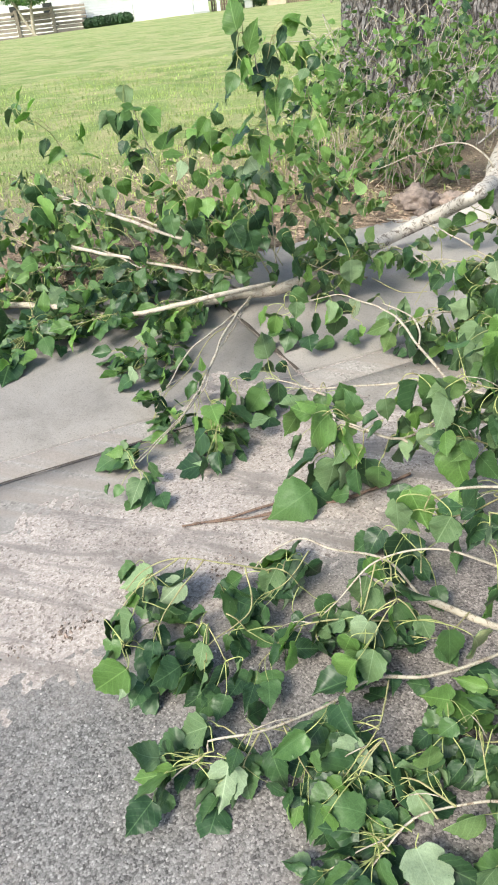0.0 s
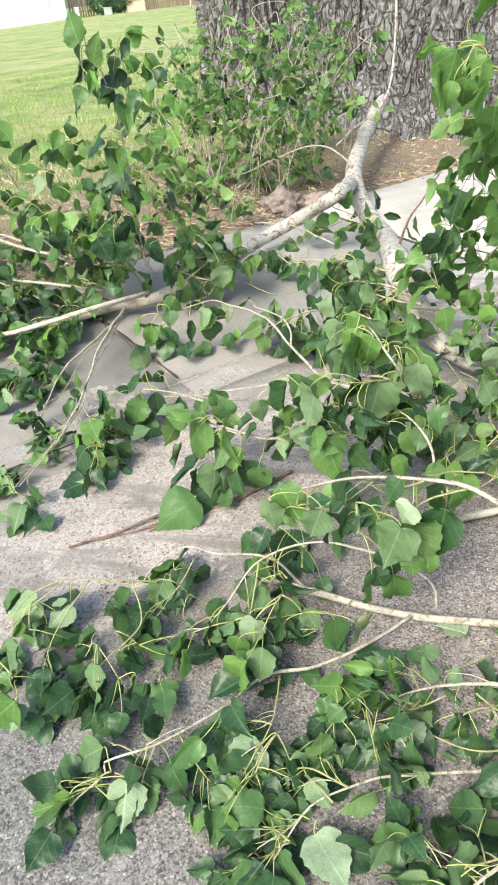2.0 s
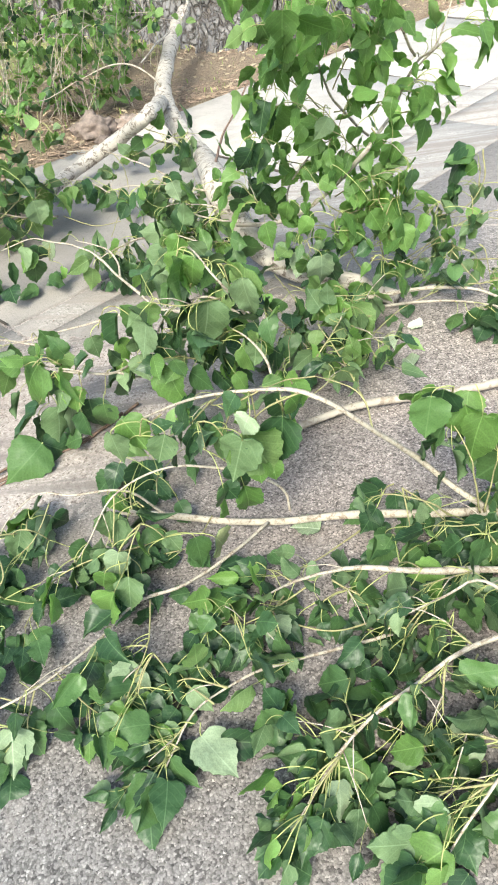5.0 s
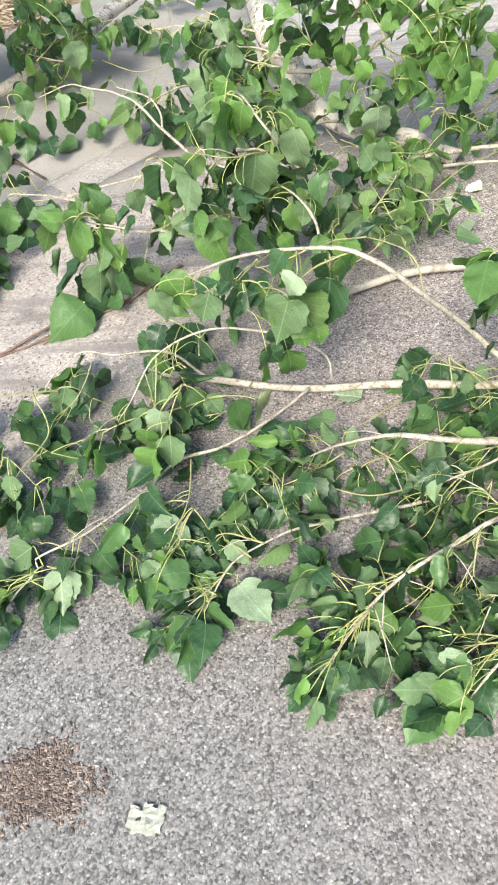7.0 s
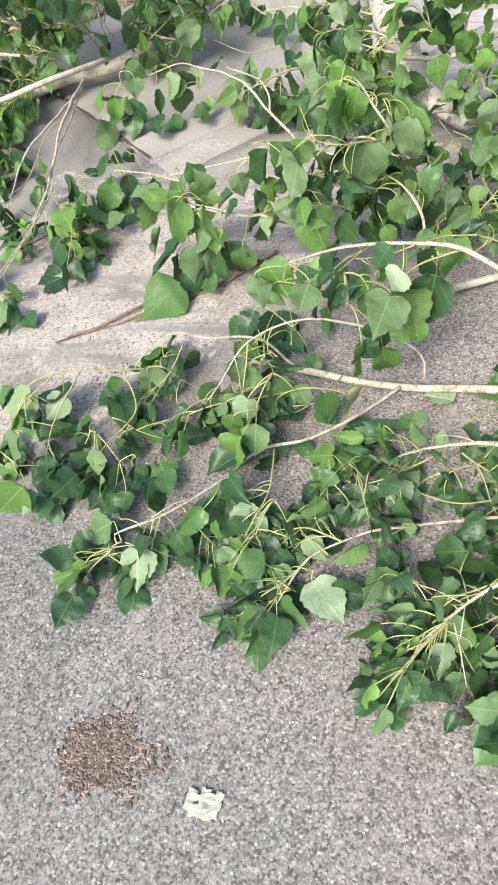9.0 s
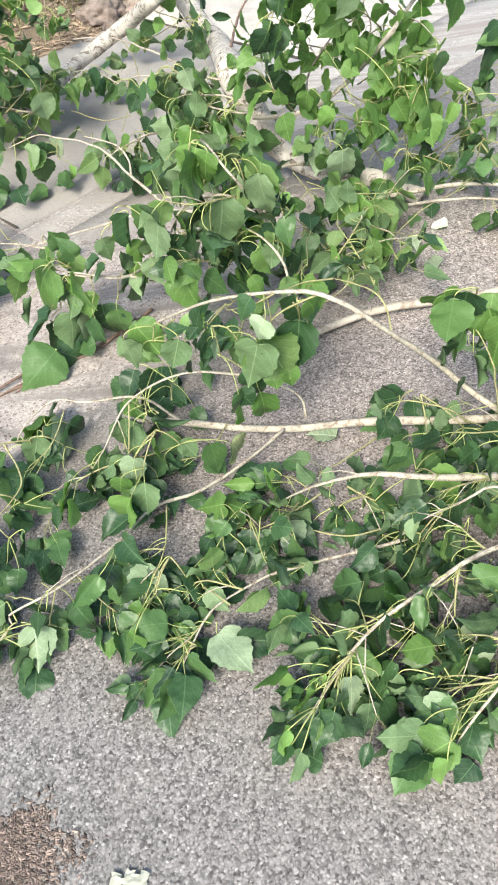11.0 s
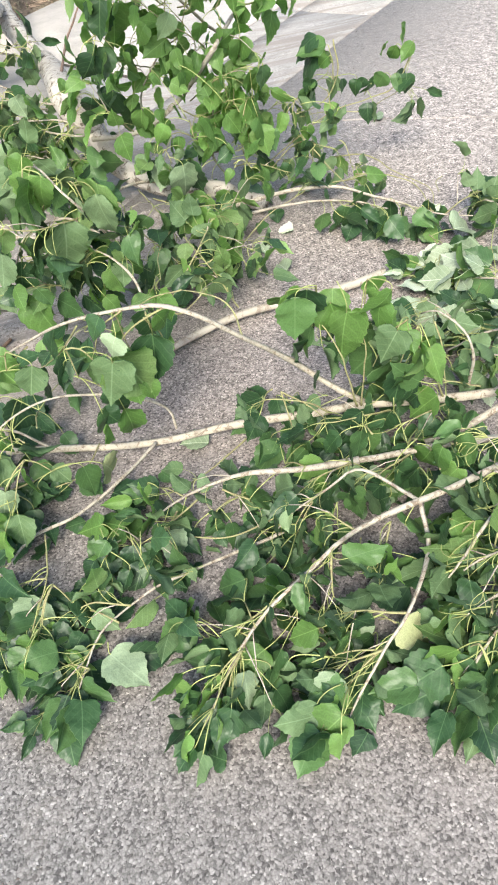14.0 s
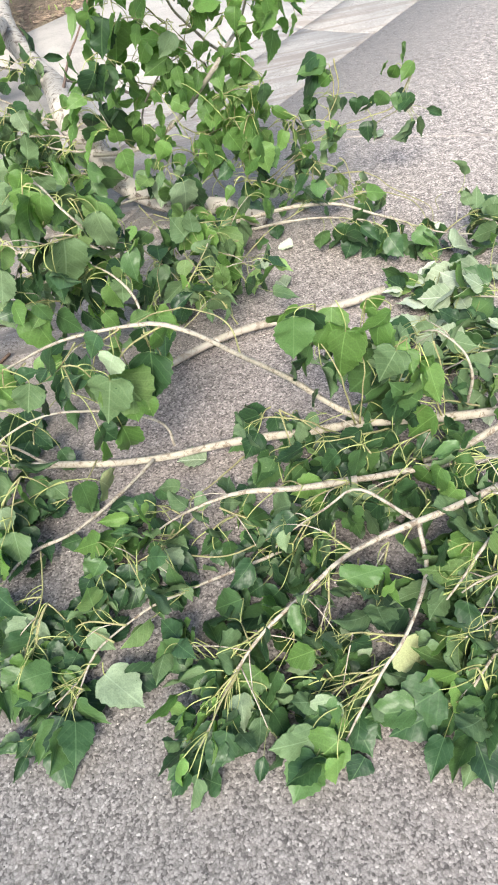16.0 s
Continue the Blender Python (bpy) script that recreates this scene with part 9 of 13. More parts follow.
twig(forebranch, [(0.497, 1.428, 0.060), (0.530, 1.444, 0.063), (0.563, 1.460, 0.042)], 0.005, 0.003)
set_leaf(forebranch, (0.547, 1.452, 0.052), (0.512, 1.445, 0.029), (0.477, 1.406, 0.014), "d", 55)
set_leaf(forebranch, (0.506, 1.432, 0.061), (0.521, 1.391, 0.050), (0.525, 1.341, 0.028), "g", -17)
set_leaf(forebranch, (0.497, 1.428, 0.060), (0.486, 1.395, 0.028), (0.496, 1.353, 0.014), "d", 10)
set_leaf(forebranch, (0.547, 1.452, 0.052), (0.587, 1.459, 0.054), (0.542, 1.460, 0.026), "f", 50)
set_leaf(forebranch, (0.563, 1.460, 0.042), (0.610, 1.527, 0.027), (0.569, 1.497, 0.014), "d", 3)
set_leaf(forebranch, (0.489, 1.431, 0.060), (0.438, 1.424, 0.024), (0.408, 1.382, 0.017), "d", 8)
set_leaf(forebranch, (0.555, 1.456, 0.047), (0.569, 1.430, 0.023), (0.581, 1.379, 0.016), "d", -6)
twig(forebranch, [(0.464, 1.052, 0.110), (0.430, 1.036, 0.105), (0.396, 1.021, 0.077)], 0.005, 0.003)
twig(forebranch, [(0.464, 1.052, 0.110), (0.425, 1.011, 0.109), (0.385, 0.970, 0.085)], 0.005, 0.003)
twig(forebranch, [(0.464, 1.052, 0.110), (0.461, 1.056, 0.097), (0.457, 1.059, 0.060)], 0.005, 0.003)
set_leaf(forebranch, (0.413, 1.029, 0.091), (0.356, 1.027, 0.080), (0.304, 1.023, 0.025), "f", 34)
set_leaf(forebranch, (0.385, 0.970, 0.085), (0.334, 0.938, 0.091), (0.270, 0.926, 0.039), "f", 60)
set_leaf(forebranch, (0.385, 0.970, 0.085), (0.335, 0.926, 0.053), (0.289, 0.908, 0.019), "g", 55)
set_leaf(forebranch, (0.385, 0.970, 0.085), (0.350, 0.897, 0.091), (0.313, 0.869, 0.035), "u", 60)
set_leaf(forebranch, (0.422, 1.033, 0.098), (0.398, 0.992, 0.065), (0.375, 0.915, 0.034), "f", -65)
set_leaf(forebranch, (0.462, 1.057, 0.110), (0.456, 1.027, 0.073), (0.452, 0.969, 0.032), "l", -11)
set_leaf(forebranch, (0.463, 1.054, 0.103), (0.406, 1.070, 0.092), (0.315, 1.088, 0.031), "u", -52)
set_leaf(forebranch, (0.457, 1.059, 0.060), (0.386, 1.150, 0.067), (0.302, 1.149, 0.024), "g", -14)
set_leaf(forebranch, (0.468, 1.046, 0.110), (0.434, 1.081, 0.075), (0.367, 1.075, 0.029), "u", 34)
set_leaf(forebranch, (0.463, 1.054, 0.103), (0.458, 1.093, 0.062), (0.388, 1.096, 0.034), "u", 32)
set_leaf(forebranch, (0.457, 1.059, 0.060), (0.496, 1.073, 0.029), (0.503, 1.014, 0.014), "d", -17)
set_leaf(forebranch, (0.456, 1.048, 0.109), (0.416, 1.021, 0.089), (0.376, 1.011, 0.034), "f", -45)
set_leaf(forebranch, (0.457, 1.059, 0.060), (0.507, 1.030, 0.034), (0.482, 0.997, 0.015), "d", -40)
set_leaf(forebranch, (0.457, 1.059, 0.060), (0.430, 0.998, 0.030), (0.398, 0.969, 0.014), "d", 19)
set_leaf(forebranch, (0.396, 1.021, 0.077), (0.363, 0.998, 0.026), (0.322, 0.971, 0.016), "d", -18)
set_leaf(forebranch, (0.435, 1.021, 0.110), (0.389, 1.003, 0.086), (0.343, 0.970, 0.041), "f", -55)
twig(forebranch, [(0.481, 1.070, 0.120), (0.471, 1.094, 0.100), (0.462, 1.118, 0.056)], 0.005, 0.003)
set_leaf(forebranch, (0.462, 1.118, 0.056), (0.396, 1.179, 0.038), (0.345, 1.245, 0.014), "d", -21)
set_leaf(forebranch, (0.462, 1.118, 0.056), (0.513, 1.094, 0.026), (0.525, 1.049, 0.014), "d", -1)
twig(forebranch, [(0.499, 1.078, 0.130), (0.497, 1.127, 0.113), (0.495, 1.176, 0.071)], 0.005, 0.003)
set_leaf(forebranch, (0.495, 1.164, 0.082), (0.475, 1.200, 0.051), (0.448, 1.258, 0.019), "g", 5)
set_leaf(forebranch, (0.495, 1.176, 0.071), (0.494, 1.219, 0.033), (0.477, 1.284, 0.014), "d", -25)
set_leaf(forebranch, (0.495, 1.164, 0.082), (0.511, 1.223, 0.062), (0.442, 1.241, 0.021), "g", 0)
twig(forebranch, [(0.534, 1.094, 0.130), (0.522, 1.098, 0.134), (0.511, 1.101, 0.114)], 0.005, 0.003)
set_leaf(forebranch, (0.511, 1.101, 0.114), (0.564, 1.122, 0.123), (0.589, 1.215, 0.066), "f", 61)
set_leaf(forebranch, (0.511, 1.101, 0.114), (0.569, 1.130, 0.073), (0.599, 1.107, 0.040), "g", -53)
set_leaf(forebranch, (0.522, 1.098, 0.134), (0.499, 1.136, 0.094), (0.532, 1.208, 0.034), "g", -31)
set_leaf(forebranch, (0.511, 1.101, 0.114), (0.434, 1.079, 0.143), (0.489, 1.116, 0.074), "u", 0)
twig(forebranch, [(0.594, 1.118, 0.140), (0.605, 1.136, 0.118), (0.616, 1.153, 0.073)], 0.005, 0.003)
set_leaf(forebranch, (0.616, 1.153, 0.073), (0.596, 1.127, 0.041), (0.567, 1.105, 0.033), "d", 52)
set_leaf(forebranch, (0.613, 1.149, 0.084), (0.638, 1.144, 0.052), (0.685, 1.173, 0.026), "d", 16)
set_leaf(forebranch, (0.616, 1.153, 0.073), (0.608, 1.204, 0.040), (0.569, 1.245, 0.021), "d", -9)
set_leaf(forebranch, (0.616, 1.153, 0.073), (0.655, 1.193, 0.054), (0.697, 1.171, 0.033), "d", 41)
twig(forebranch, [(0.748, 1.004, 0.130), (0.740, 1.022, 0.121), (0.731, 1.041, 0.088)], 0.005, 0.003)
set_leaf(forebranch, (0.740, 1.022, 0.121), (0.725, 1.055, 0.071), (0.636, 1.093, 0.035), "l", 3)
set_leaf(forebranch, (0.748, 1.004, 0.130), (0.766, 1.023, 0.083), (0.825, 0.978, 0.026), "y", -1)
twig(forebranch, [(0.711, 0.976, 0.100), (0.674, 0.961, 0.098), (0.637, 0.945, 0.071)], 0.005, 0.003)
twig(forebranch, [(0.711, 0.976, 0.100), (0.694, 0.973, 0.095), (0.677, 0.970, 0.065)], 0.005, 0.003)
twig(forebranch, [(0.711, 0.976, 0.100), (0.666, 0.993, 0.093), (0.621, 1.010, 0.063)], 0.005, 0.003)
set_leaf(forebranch, (0.643, 1.001, 0.078), (0.685, 1.057, 0.037), (0.623, 1.002, 0.014), "d", 8)
set_leaf(forebranch, (0.677, 0.988, 0.095), (0.621, 0.962, 0.085), (0.558, 0.933, 0.033), "l", -5)
set_leaf(forebranch, (0.637, 0.945, 0.071), (0.568, 0.929, 0.073), (0.513, 0.888, 0.038), "u", -8)
set_leaf(forebranch, (0.711, 0.976, 0.100), (0.685, 0.971, 0.060), (0.644, 0.929, 0.018), "g", -8)
set_leaf(forebranch, (0.665, 0.957, 0.091), (0.629, 0.925, 0.069), (0.580, 0.880, 0.040), "f", -11)
set_leaf(forebranch, (0.637, 0.945, 0.071), (0.602, 0.887, 0.084), (0.524, 0.870, 0.024), "f", 2)
set_leaf(forebranch, (0.637, 0.945, 0.071), (0.589, 0.861, 0.083), (0.580, 0.832, 0.028), "f", -7)
set_leaf(forebranch, (0.681, 0.971, 0.073), (0.660, 0.948, 0.027), (0.646, 0.878, 0.015), "d", -32)
set_leaf(forebranch, (0.632, 1.005, 0.070), (0.609, 1.050, 0.072), (0.554, 1.063, 0.035), "u", -54)
set_leaf(forebranch, (0.621, 1.010, 0.063), (0.588, 1.050, 0.033), (0.544, 1.061, 0.016), "d", 41)
set_leaf(forebranch, (0.621, 1.010, 0.063), (0.559, 1.014, 0.032), (0.518, 1.006, 0.014), "d", 48)
set_leaf(forebranch, (0.621, 1.010, 0.063), (0.586, 0.986, 0.046), (0.549, 0.992, 0.020), "g", -12)
set_leaf(forebranch, (0.632, 1.005, 0.070), (0.628, 1.016, 0.031), (0.587, 0.998, 0.016), "d", 9)
set_leaf(forebranch, (0.621, 1.010, 0.063), (0.543, 1.021, 0.075), (0.507, 1.001, 0.032), "u", 36)
set_leaf(forebranch, (0.699, 0.980, 0.098), (0.719, 1.038, 0.027), (0.687, 1.018, 0.014), "d", -30)
set_leaf(forebranch, (0.711, 0.980, 0.100), (0.726, 0.997, 0.028), (0.687, 0.945, 0.014), "d", -40)
set_leaf(forebranch, (0.637, 0.945, 0.071), (0.567, 0.903, 0.046), (0.561, 0.859, 0.030), "g", 3)
twig(forebranch, [(0.708, 1.324, 0.150), (0.679, 1.310, 0.125), (0.649, 1.297, 0.076)], 0.005, 0.003)
twig(forebranch, [(0.708, 1.324, 0.150), (0.679, 1.317, 0.130), (0.650, 1.310, 0.086)], 0.005, 0.003)
set_leaf(forebranch, (0.650, 1.310, 0.086), (0.638, 1.294, 0.048), (0.599, 1.256, 0.030), "d", 38)
set_leaf(forebranch, (0.649, 1.297, 0.076), (0.675, 1.310, 0.041), (0.705, 1.265, 0.030), "d", 37)
set_leaf(forebranch, (0.649, 1.297, 0.076), (0.588, 1.207, 0.089), (0.545, 1.205, 0.045), "g", 12)
set_leaf(forebranch, (0.649, 1.297, 0.076), (0.565, 1.254, 0.054), (0.521, 1.254, 0.027), "d", 0)
set_leaf(forebranch, (0.650, 1.310, 0.086), (0.649, 1.351, 0.043), (0.624, 1.421, 0.020), "d", 0)
set_leaf(forebranch, (0.679, 1.310, 0.125), (0.675, 1.326, 0.074), (0.622, 1.309, 0.035), "g", 10)
set_leaf(forebranch, (0.650, 1.310, 0.086), (0.596, 1.332, 0.038), (0.553, 1.299, 0.028), "d", 36)
twig(forebranch, [(0.749, 1.182, 0.160), (0.753, 1.192, 0.133), (0.757, 1.202, 0.083)], 0.005, 0.003)
set_leaf(forebranch, (0.757, 1.202, 0.083), (0.703, 1.239, 0.040), (0.751, 1.283, 0.019), "d", 34)
set_leaf(forebranch, (0.757, 1.202, 0.083), (0.706, 1.266, 0.053), (0.651, 1.238, 0.029), "d", 54)
set_leaf(forebranch, (0.755, 1.197, 0.108), (0.844, 1.126, 0.093), (0.728, 1.155, 0.048), "g", -45)
set_leaf(forebranch, (0.757, 1.202, 0.083), (0.728, 1.220, 0.043), (0.785, 1.234, 0.028), "d", 17)
set_leaf(forebranch, (0.757, 1.202, 0.083), (0.822, 1.199, 0.036), (0.771, 1.200, 0.028), "d", 14)
set_leaf(forebranch, (0.739, 1.290, 0.150), (0.725, 1.278, 0.131), (0.701, 1.286, 0.061), "f", -50)
set_leaf(forebranch, (0.736, 1.286, 0.150), (0.734, 1.270, 0.087), (0.757, 1.256, 0.038), "g", -11)
twig(forebranch, [(0.800, 1.387, 0.150), (0.804, 1.413, 0.134), (0.809, 1.439, 0.093)], 0.005, 0.003)
set_leaf(forebranch, (0.800, 1.387, 0.150), (0.757, 1.423, 0.125), (0.684, 1.442, 0.083), "f", -18)
set_leaf(forebranch, (0.809, 1.439, 0.093), (0.798, 1.407, 0.110), (0.830, 1.357, 0.090), "u", 34)
set_leaf(forebranch, (0.798, 1.392, 0.150), (0.844, 1.370, 0.119), (0.900, 1.338, 0.058), "l", 2)
set_leaf(forebranch, (0.809, 1.439, 0.093), (0.807, 1.511, 0.053), (0.755, 1.486, 0.037), "d", 2)
set_leaf(forebranch, (0.809, 1.439, 0.093), (0.861, 1.465, 0.079), (0.848, 1.543, 0.045), "g", -13)
set_leaf(forebranch, (0.806, 1.420, 0.124), (0.769, 1.404, 0.082), (0.700, 1.403, 0.051), "g", 10)
twig(forebranch, [(0.708, 1.414, 0.140), (0.694, 1.447, 0.127), (0.680, 1.480, 0.090)], 0.005, 0.003)
set_leaf(forebranch, (0.680, 1.480, 0.090), (0.685, 1.579, 0.061), (0.634, 1.522, 0.026), "d", -13)
set_leaf(forebranch, (0.713, 1.419, 0.140), (0.672, 1.387, 0.119), (0.614, 1.444, 0.057), "u", 10)
set_leaf(forebranch, (0.690, 1.455, 0.118), (0.575, 1.401, 0.091), (0.635, 1.452, 0.043), "g", 8)
set_leaf(forebranch, (0.680, 1.480, 0.090), (0.745, 1.538, 0.059), (0.677, 1.510, 0.033), "d", 26)
twig(forebranch, [(0.848, 1.302, 0.160), (0.871, 1.336, 0.134), (0.894, 1.370, 0.084)], 0.005, 0.003)
set_leaf(forebranch, (0.894, 1.370, 0.084), (0.943, 1.454, 0.059), (0.888, 1.458, 0.035), "d", -44)
set_leaf(forebranch, (0.888, 1.361, 0.096), (0.880, 1.339, 0.049), (0.820, 1.357, 0.023), "d", 12)
# leafy branch
edgebranch = fallen("leafy_branch", "heavy cluster of broad leaves on the asphalt", (1.25, 1.20, ground_z(1.25, 1.20)))
twig(edgebranch, [(1.25, 1.20, 0.20), (1.10, 1.16, 0.20), (0.99, 1.12, 0.20), (0.92, 1.08, 0.16), (0.88, 1.06, 0.13)], 0.014, 0.006, 15, start=0.35, size=0.077)
twig(edgebranch, [(1.12, 1.04, 0.20), (1.01, 0.99, 0.18), (0.92, 0.94, 0.12), (0.85, 0.90, 0.07), (0.84, 0.89, 0.06)], 0.010, 0.005, 18, start=0.3, size=0.082)
twig(edgebranch, [(1.06, 1.01, 0.20), (1.00, 1.04, 0.20), (0.94, 1.06, 0.16), (0.91, 1.06, 0.14)], 0.008, 0.004, 12, start=0.3, size=0.077)
twig(edgebranch, [(1.01, 0.99, 0.18), (0.93, 0.99, 0.14), (0.89, 0.99, 0.11)], 0.008, 0.004, 12, start=0.2, size=0.077)
twig(edgebranch, [(0.98, 0.97, 0.15), (0.91, 0.89, 0.08), (0.88, 0.86, 0.05)], 0.008, 0.004, 9, start=0.2, size=0.077)
twig(edgebranch, [(1.10, 1.16, 0.20), (1.05, 1.20, 0.22), (1.04, 1.21, 0.21)], 0.008, 0.004, 10, start=0.2, size=0.073)
twig(edgebranch, [(1.16, 1.53, 0.13), (1.14, 1.50, 0.25), (1.12, 1.52, 0.32), (1.08, 1.57, 0.35), (1.06, 1.61, 0.32)], 0.008, 0.003, 6, start=0.6, size=0.065)
twig(edgebranch, [(1.20, 1.28, 0.20), (1.10, 1.28, 0.22), (1.06, 1.31, 0.21)], 0.007, 0.003, 9, start=0.2, size=0.073)
twig(edgebranch, [(0.922, 1.244, 0.200), (0.928, 1.257, 0.181), (0.935, 1.270, 0.138)], 0.005, 0.003)
set_leaf(edgebranch, (0.935, 1.270, 0.138), (0.985, 1.347, 0.073), (0.983, 1.263, 0.038), "d", -43)
set_leaf(edgebranch, (0.925, 1.240, 0.200), (0.851, 1.192, 0.144), (0.913, 1.228, 0.119), "g", -6)
set_leaf(edgebranch, (0.935, 1.270, 0.138), (0.994, 1.269, 0.082), (1.032, 1.245, 0.056), "d", -12)
set_leaf(edgebranch, (0.928, 1.257, 0.181), (0.929, 1.312, 0.157), (0.912, 1.336, 0.079), "g", 10)
twig(edgebranch, [(0.960, 1.125, 0.200), (0.945, 1.130, 0.172), (0.931, 1.136, 0.120)], 0.005, 0.003)
set_leaf(edgebranch, (0.935, 1.134, 0.133), (0.981, 1.211, 0.119), (0.905, 1.215, 0.090), "g", -42)
set_leaf(edgebranch, (0.931, 1.136, 0.120), (0.924, 1.149, 0.185), (1.001, 1.099, 0.148), "f", -12)
set_leaf(edgebranch, (0.960, 1.125, 0.200), (0.936, 1.095, 0.153), (0.862, 1.084, 0.120), "g", 30)
set_leaf(edgebranch, (0.956, 1.126, 0.193), (0.887, 1.113, 0.203), (0.868, 1.165, 0.117), "u", -50)
set_leaf(edgebranch, (0.931, 1.136, 0.120), (0.911, 1.100, 0.082), (0.921, 1.037, 0.065), "d", 69)
set_leaf(edgebranch, (0.931, 1.136, 0.120), (0.868, 1.108, 0.068), (0.883, 1.056, 0.055), "d", -19)
twig(edgebranch, [(0.983, 1.082, 0.200), (0.981, 1.078, 0.166), (0.979, 1.074, 0.108)], 0.005, 0.003)
set_leaf(edgebranch, (0.980, 1.076, 0.137), (0.992, 1.117, 0.177), (0.919, 1.128, 0.139), "f", -59)
set_leaf(edgebranch, (0.979, 1.074, 0.108), (0.992, 1.109, 0.070), (0.940, 1.073, 0.040), "d", -13)
set_leaf(edgebranch, (0.985, 1.077, 0.200), (0.971, 1.048, 0.148), (0.942, 1.039, 0.071), "g", -27)
set_leaf(edgebranch, (0.979, 1.074, 0.108), (0.963, 1.033, 0.073), (0.923, 1.016, 0.038), "d", 42)
twig(edgebranch, [(0.952, 1.263, 0.200), (0.992, 1.282, 0.172), (1.032, 1.300, 0.120)], 0.005, 0.003)
set_leaf(edgebranch, (1.032, 1.300, 0.120), (1.058, 1.311, 0.066), (1.085, 1.257, 0.058), "d", -52)
set_leaf(edgebranch, (1.032, 1.300, 0.120), (1.069, 1.319, 0.112), (1.045, 1.376, 0.100), "g", -50)
twig(edgebranch, [(0.903, 0.920, 0.170), (0.918, 0.923, 0.154), (0.933, 0.927, 0.115)], 0.005, 0.003)
set_leaf(edgebranch, (0.918, 0.923, 0.154), (0.928, 0.955, 0.107), (0.871, 0.933, 0.045), "l", -1)
set_leaf(edgebranch, (0.933, 0.927, 0.115), (0.963, 0.905, 0.079), (0.924, 0.883, 0.029), "g", -4)
twig(edgebranch, [(0.867, 0.914, 0.140), (0.876, 0.894, 0.119), (0.884, 0.873, 0.073)], 0.005, 0.003)
twig(edgebranch, [(0.867, 0.914, 0.140), (0.867, 0.927, 0.117), (0.866, 0.941, 0.070)], 0.005, 0.003)
set_leaf(edgebranch, (0.876, 0.918, 0.140), (0.841, 0.934, 0.100), (0.768, 0.947, 0.047), "f", -34)
set_leaf(edgebranch, (0.867, 0.914, 0.140), (0.861, 0.909, 0.091), (0.816, 0.900, 0.041), "g", 36)
set_leaf(edgebranch, (0.871, 0.904, 0.129), (0.869, 0.876, 0.085), (0.816, 0.878, 0.040), "g", 14)
set_leaf(edgebranch, (0.869, 0.909, 0.135), (0.878, 0.880, 0.092), (0.878, 0.838, 0.036), "f", 20)
set_leaf(edgebranch, (0.880, 0.883, 0.096), (0.869, 0.864, 0.039), (0.801, 0.816, 0.019), "d", -32)
set_leaf(edgebranch, (0.882, 0.878, 0.085), (0.877, 0.835, 0.050), (0.824, 0.798, 0.020), "d", -5)
set_leaf(edgebranch, (0.866, 0.941, 0.070), (0.877, 0.987, 0.047), (0.835, 0.999, 0.023), "d", -62)
set_leaf(edgebranch, (0.866, 0.937, 0.082), (0.855, 0.924, 0.043), (0.798, 0.929, 0.018), "d", 21)
set_leaf(edgebranch, (0.874, 0.899, 0.124), (0.905, 0.906, 0.092), (0.879, 0.891, 0.041), "f", 9)
set_leaf(edgebranch, (0.866, 0.941, 0.070), (0.901, 0.969, 0.043), (0.837, 0.963, 0.020), "d", 33)
set_leaf(edgebranch, (0.880, 0.883, 0.096), (0.927, 0.872, 0.053), (0.873, 0.806, 0.014), "d", 30)
set_leaf(edgebranch, (0.866, 0.941, 0.070), (0.830, 0.923, 0.037), (0.789, 0.905, 0.017), "d", -43)
twig(edgebranch, [(0.904, 0.949, 0.170), (0.925, 0.978, 0.152), (0.947, 1.007, 0.110)], 0.005, 0.003)
set_leaf(edgebranch, (0.941, 1.000, 0.120), (0.865, 1.028, 0.082), (0.843, 1.029, 0.034), "g", 16)
set_leaf(edgebranch, (0.915, 0.964, 0.161), (0.860, 0.998, 0.114), (0.842, 1.074, 0.048), "f", 3)
set_leaf(edgebranch, (0.947, 1.007, 0.110), (1.034, 1.007, 0.076), (0.987, 0.997, 0.028), "g", 16)
set_leaf(edgebranch, (0.947, 1.007, 0.110), (1.093, 1.086, 0.073), (1.029, 1.050, 0.029), "g", 10)
twig(edgebranch, [(0.869, 1.420, 0.180), (0.870, 1.459, 0.168), (0.871, 1.498, 0.131)], 0.005, 0.003)
set_leaf(edgebranch, (0.871, 1.498, 0.131), (0.823, 1.607, 0.073), (0.853, 1.509, 0.053), "d", 9)
set_leaf(edgebranch, (0.871, 1.498, 0.131), (0.904, 1.535, 0.072), (0.939, 1.471, 0.048), "d", 12)
set_leaf(edgebranch, (0.870, 1.478, 0.150), (0.929, 1.488, 0.137), (0.874, 1.498, 0.095), "g", 52)
set_leaf(edgebranch, (0.870, 1.469, 0.159), (0.816, 1.485, 0.135), (0.777, 1.504, 0.068), "g", 48)
set_leaf(edgebranch, (0.870, 1.469, 0.159), (0.866, 1.434, 0.109), (0.820, 1.429, 0.090), "g", 20)
set_leaf(edgebranch, (0.870, 1.478, 0.150), (0.884, 1.525, 0.147), (0.830, 1.531, 0.113), "g", -15)
twig(edgebranch, [(0.943, 1.355, 0.200), (0.944, 1.377, 0.181), (0.946, 1.400, 0.137)], 0.005, 0.003)
set_leaf(edgebranch, (0.946, 1.400, 0.137), (0.944, 1.494, 0.154), (0.926, 1.518, 0.076), "g", 11)
set_leaf(edgebranch, (0.945, 1.383, 0.170), (0.951, 1.409, 0.121), (0.897, 1.382, 0.090), "g", -23)
set_leaf(edgebranch, (0.939, 1.344, 0.200), (0.971, 1.342, 0.164), (0.939, 1.353, 0.085), "f", 5)
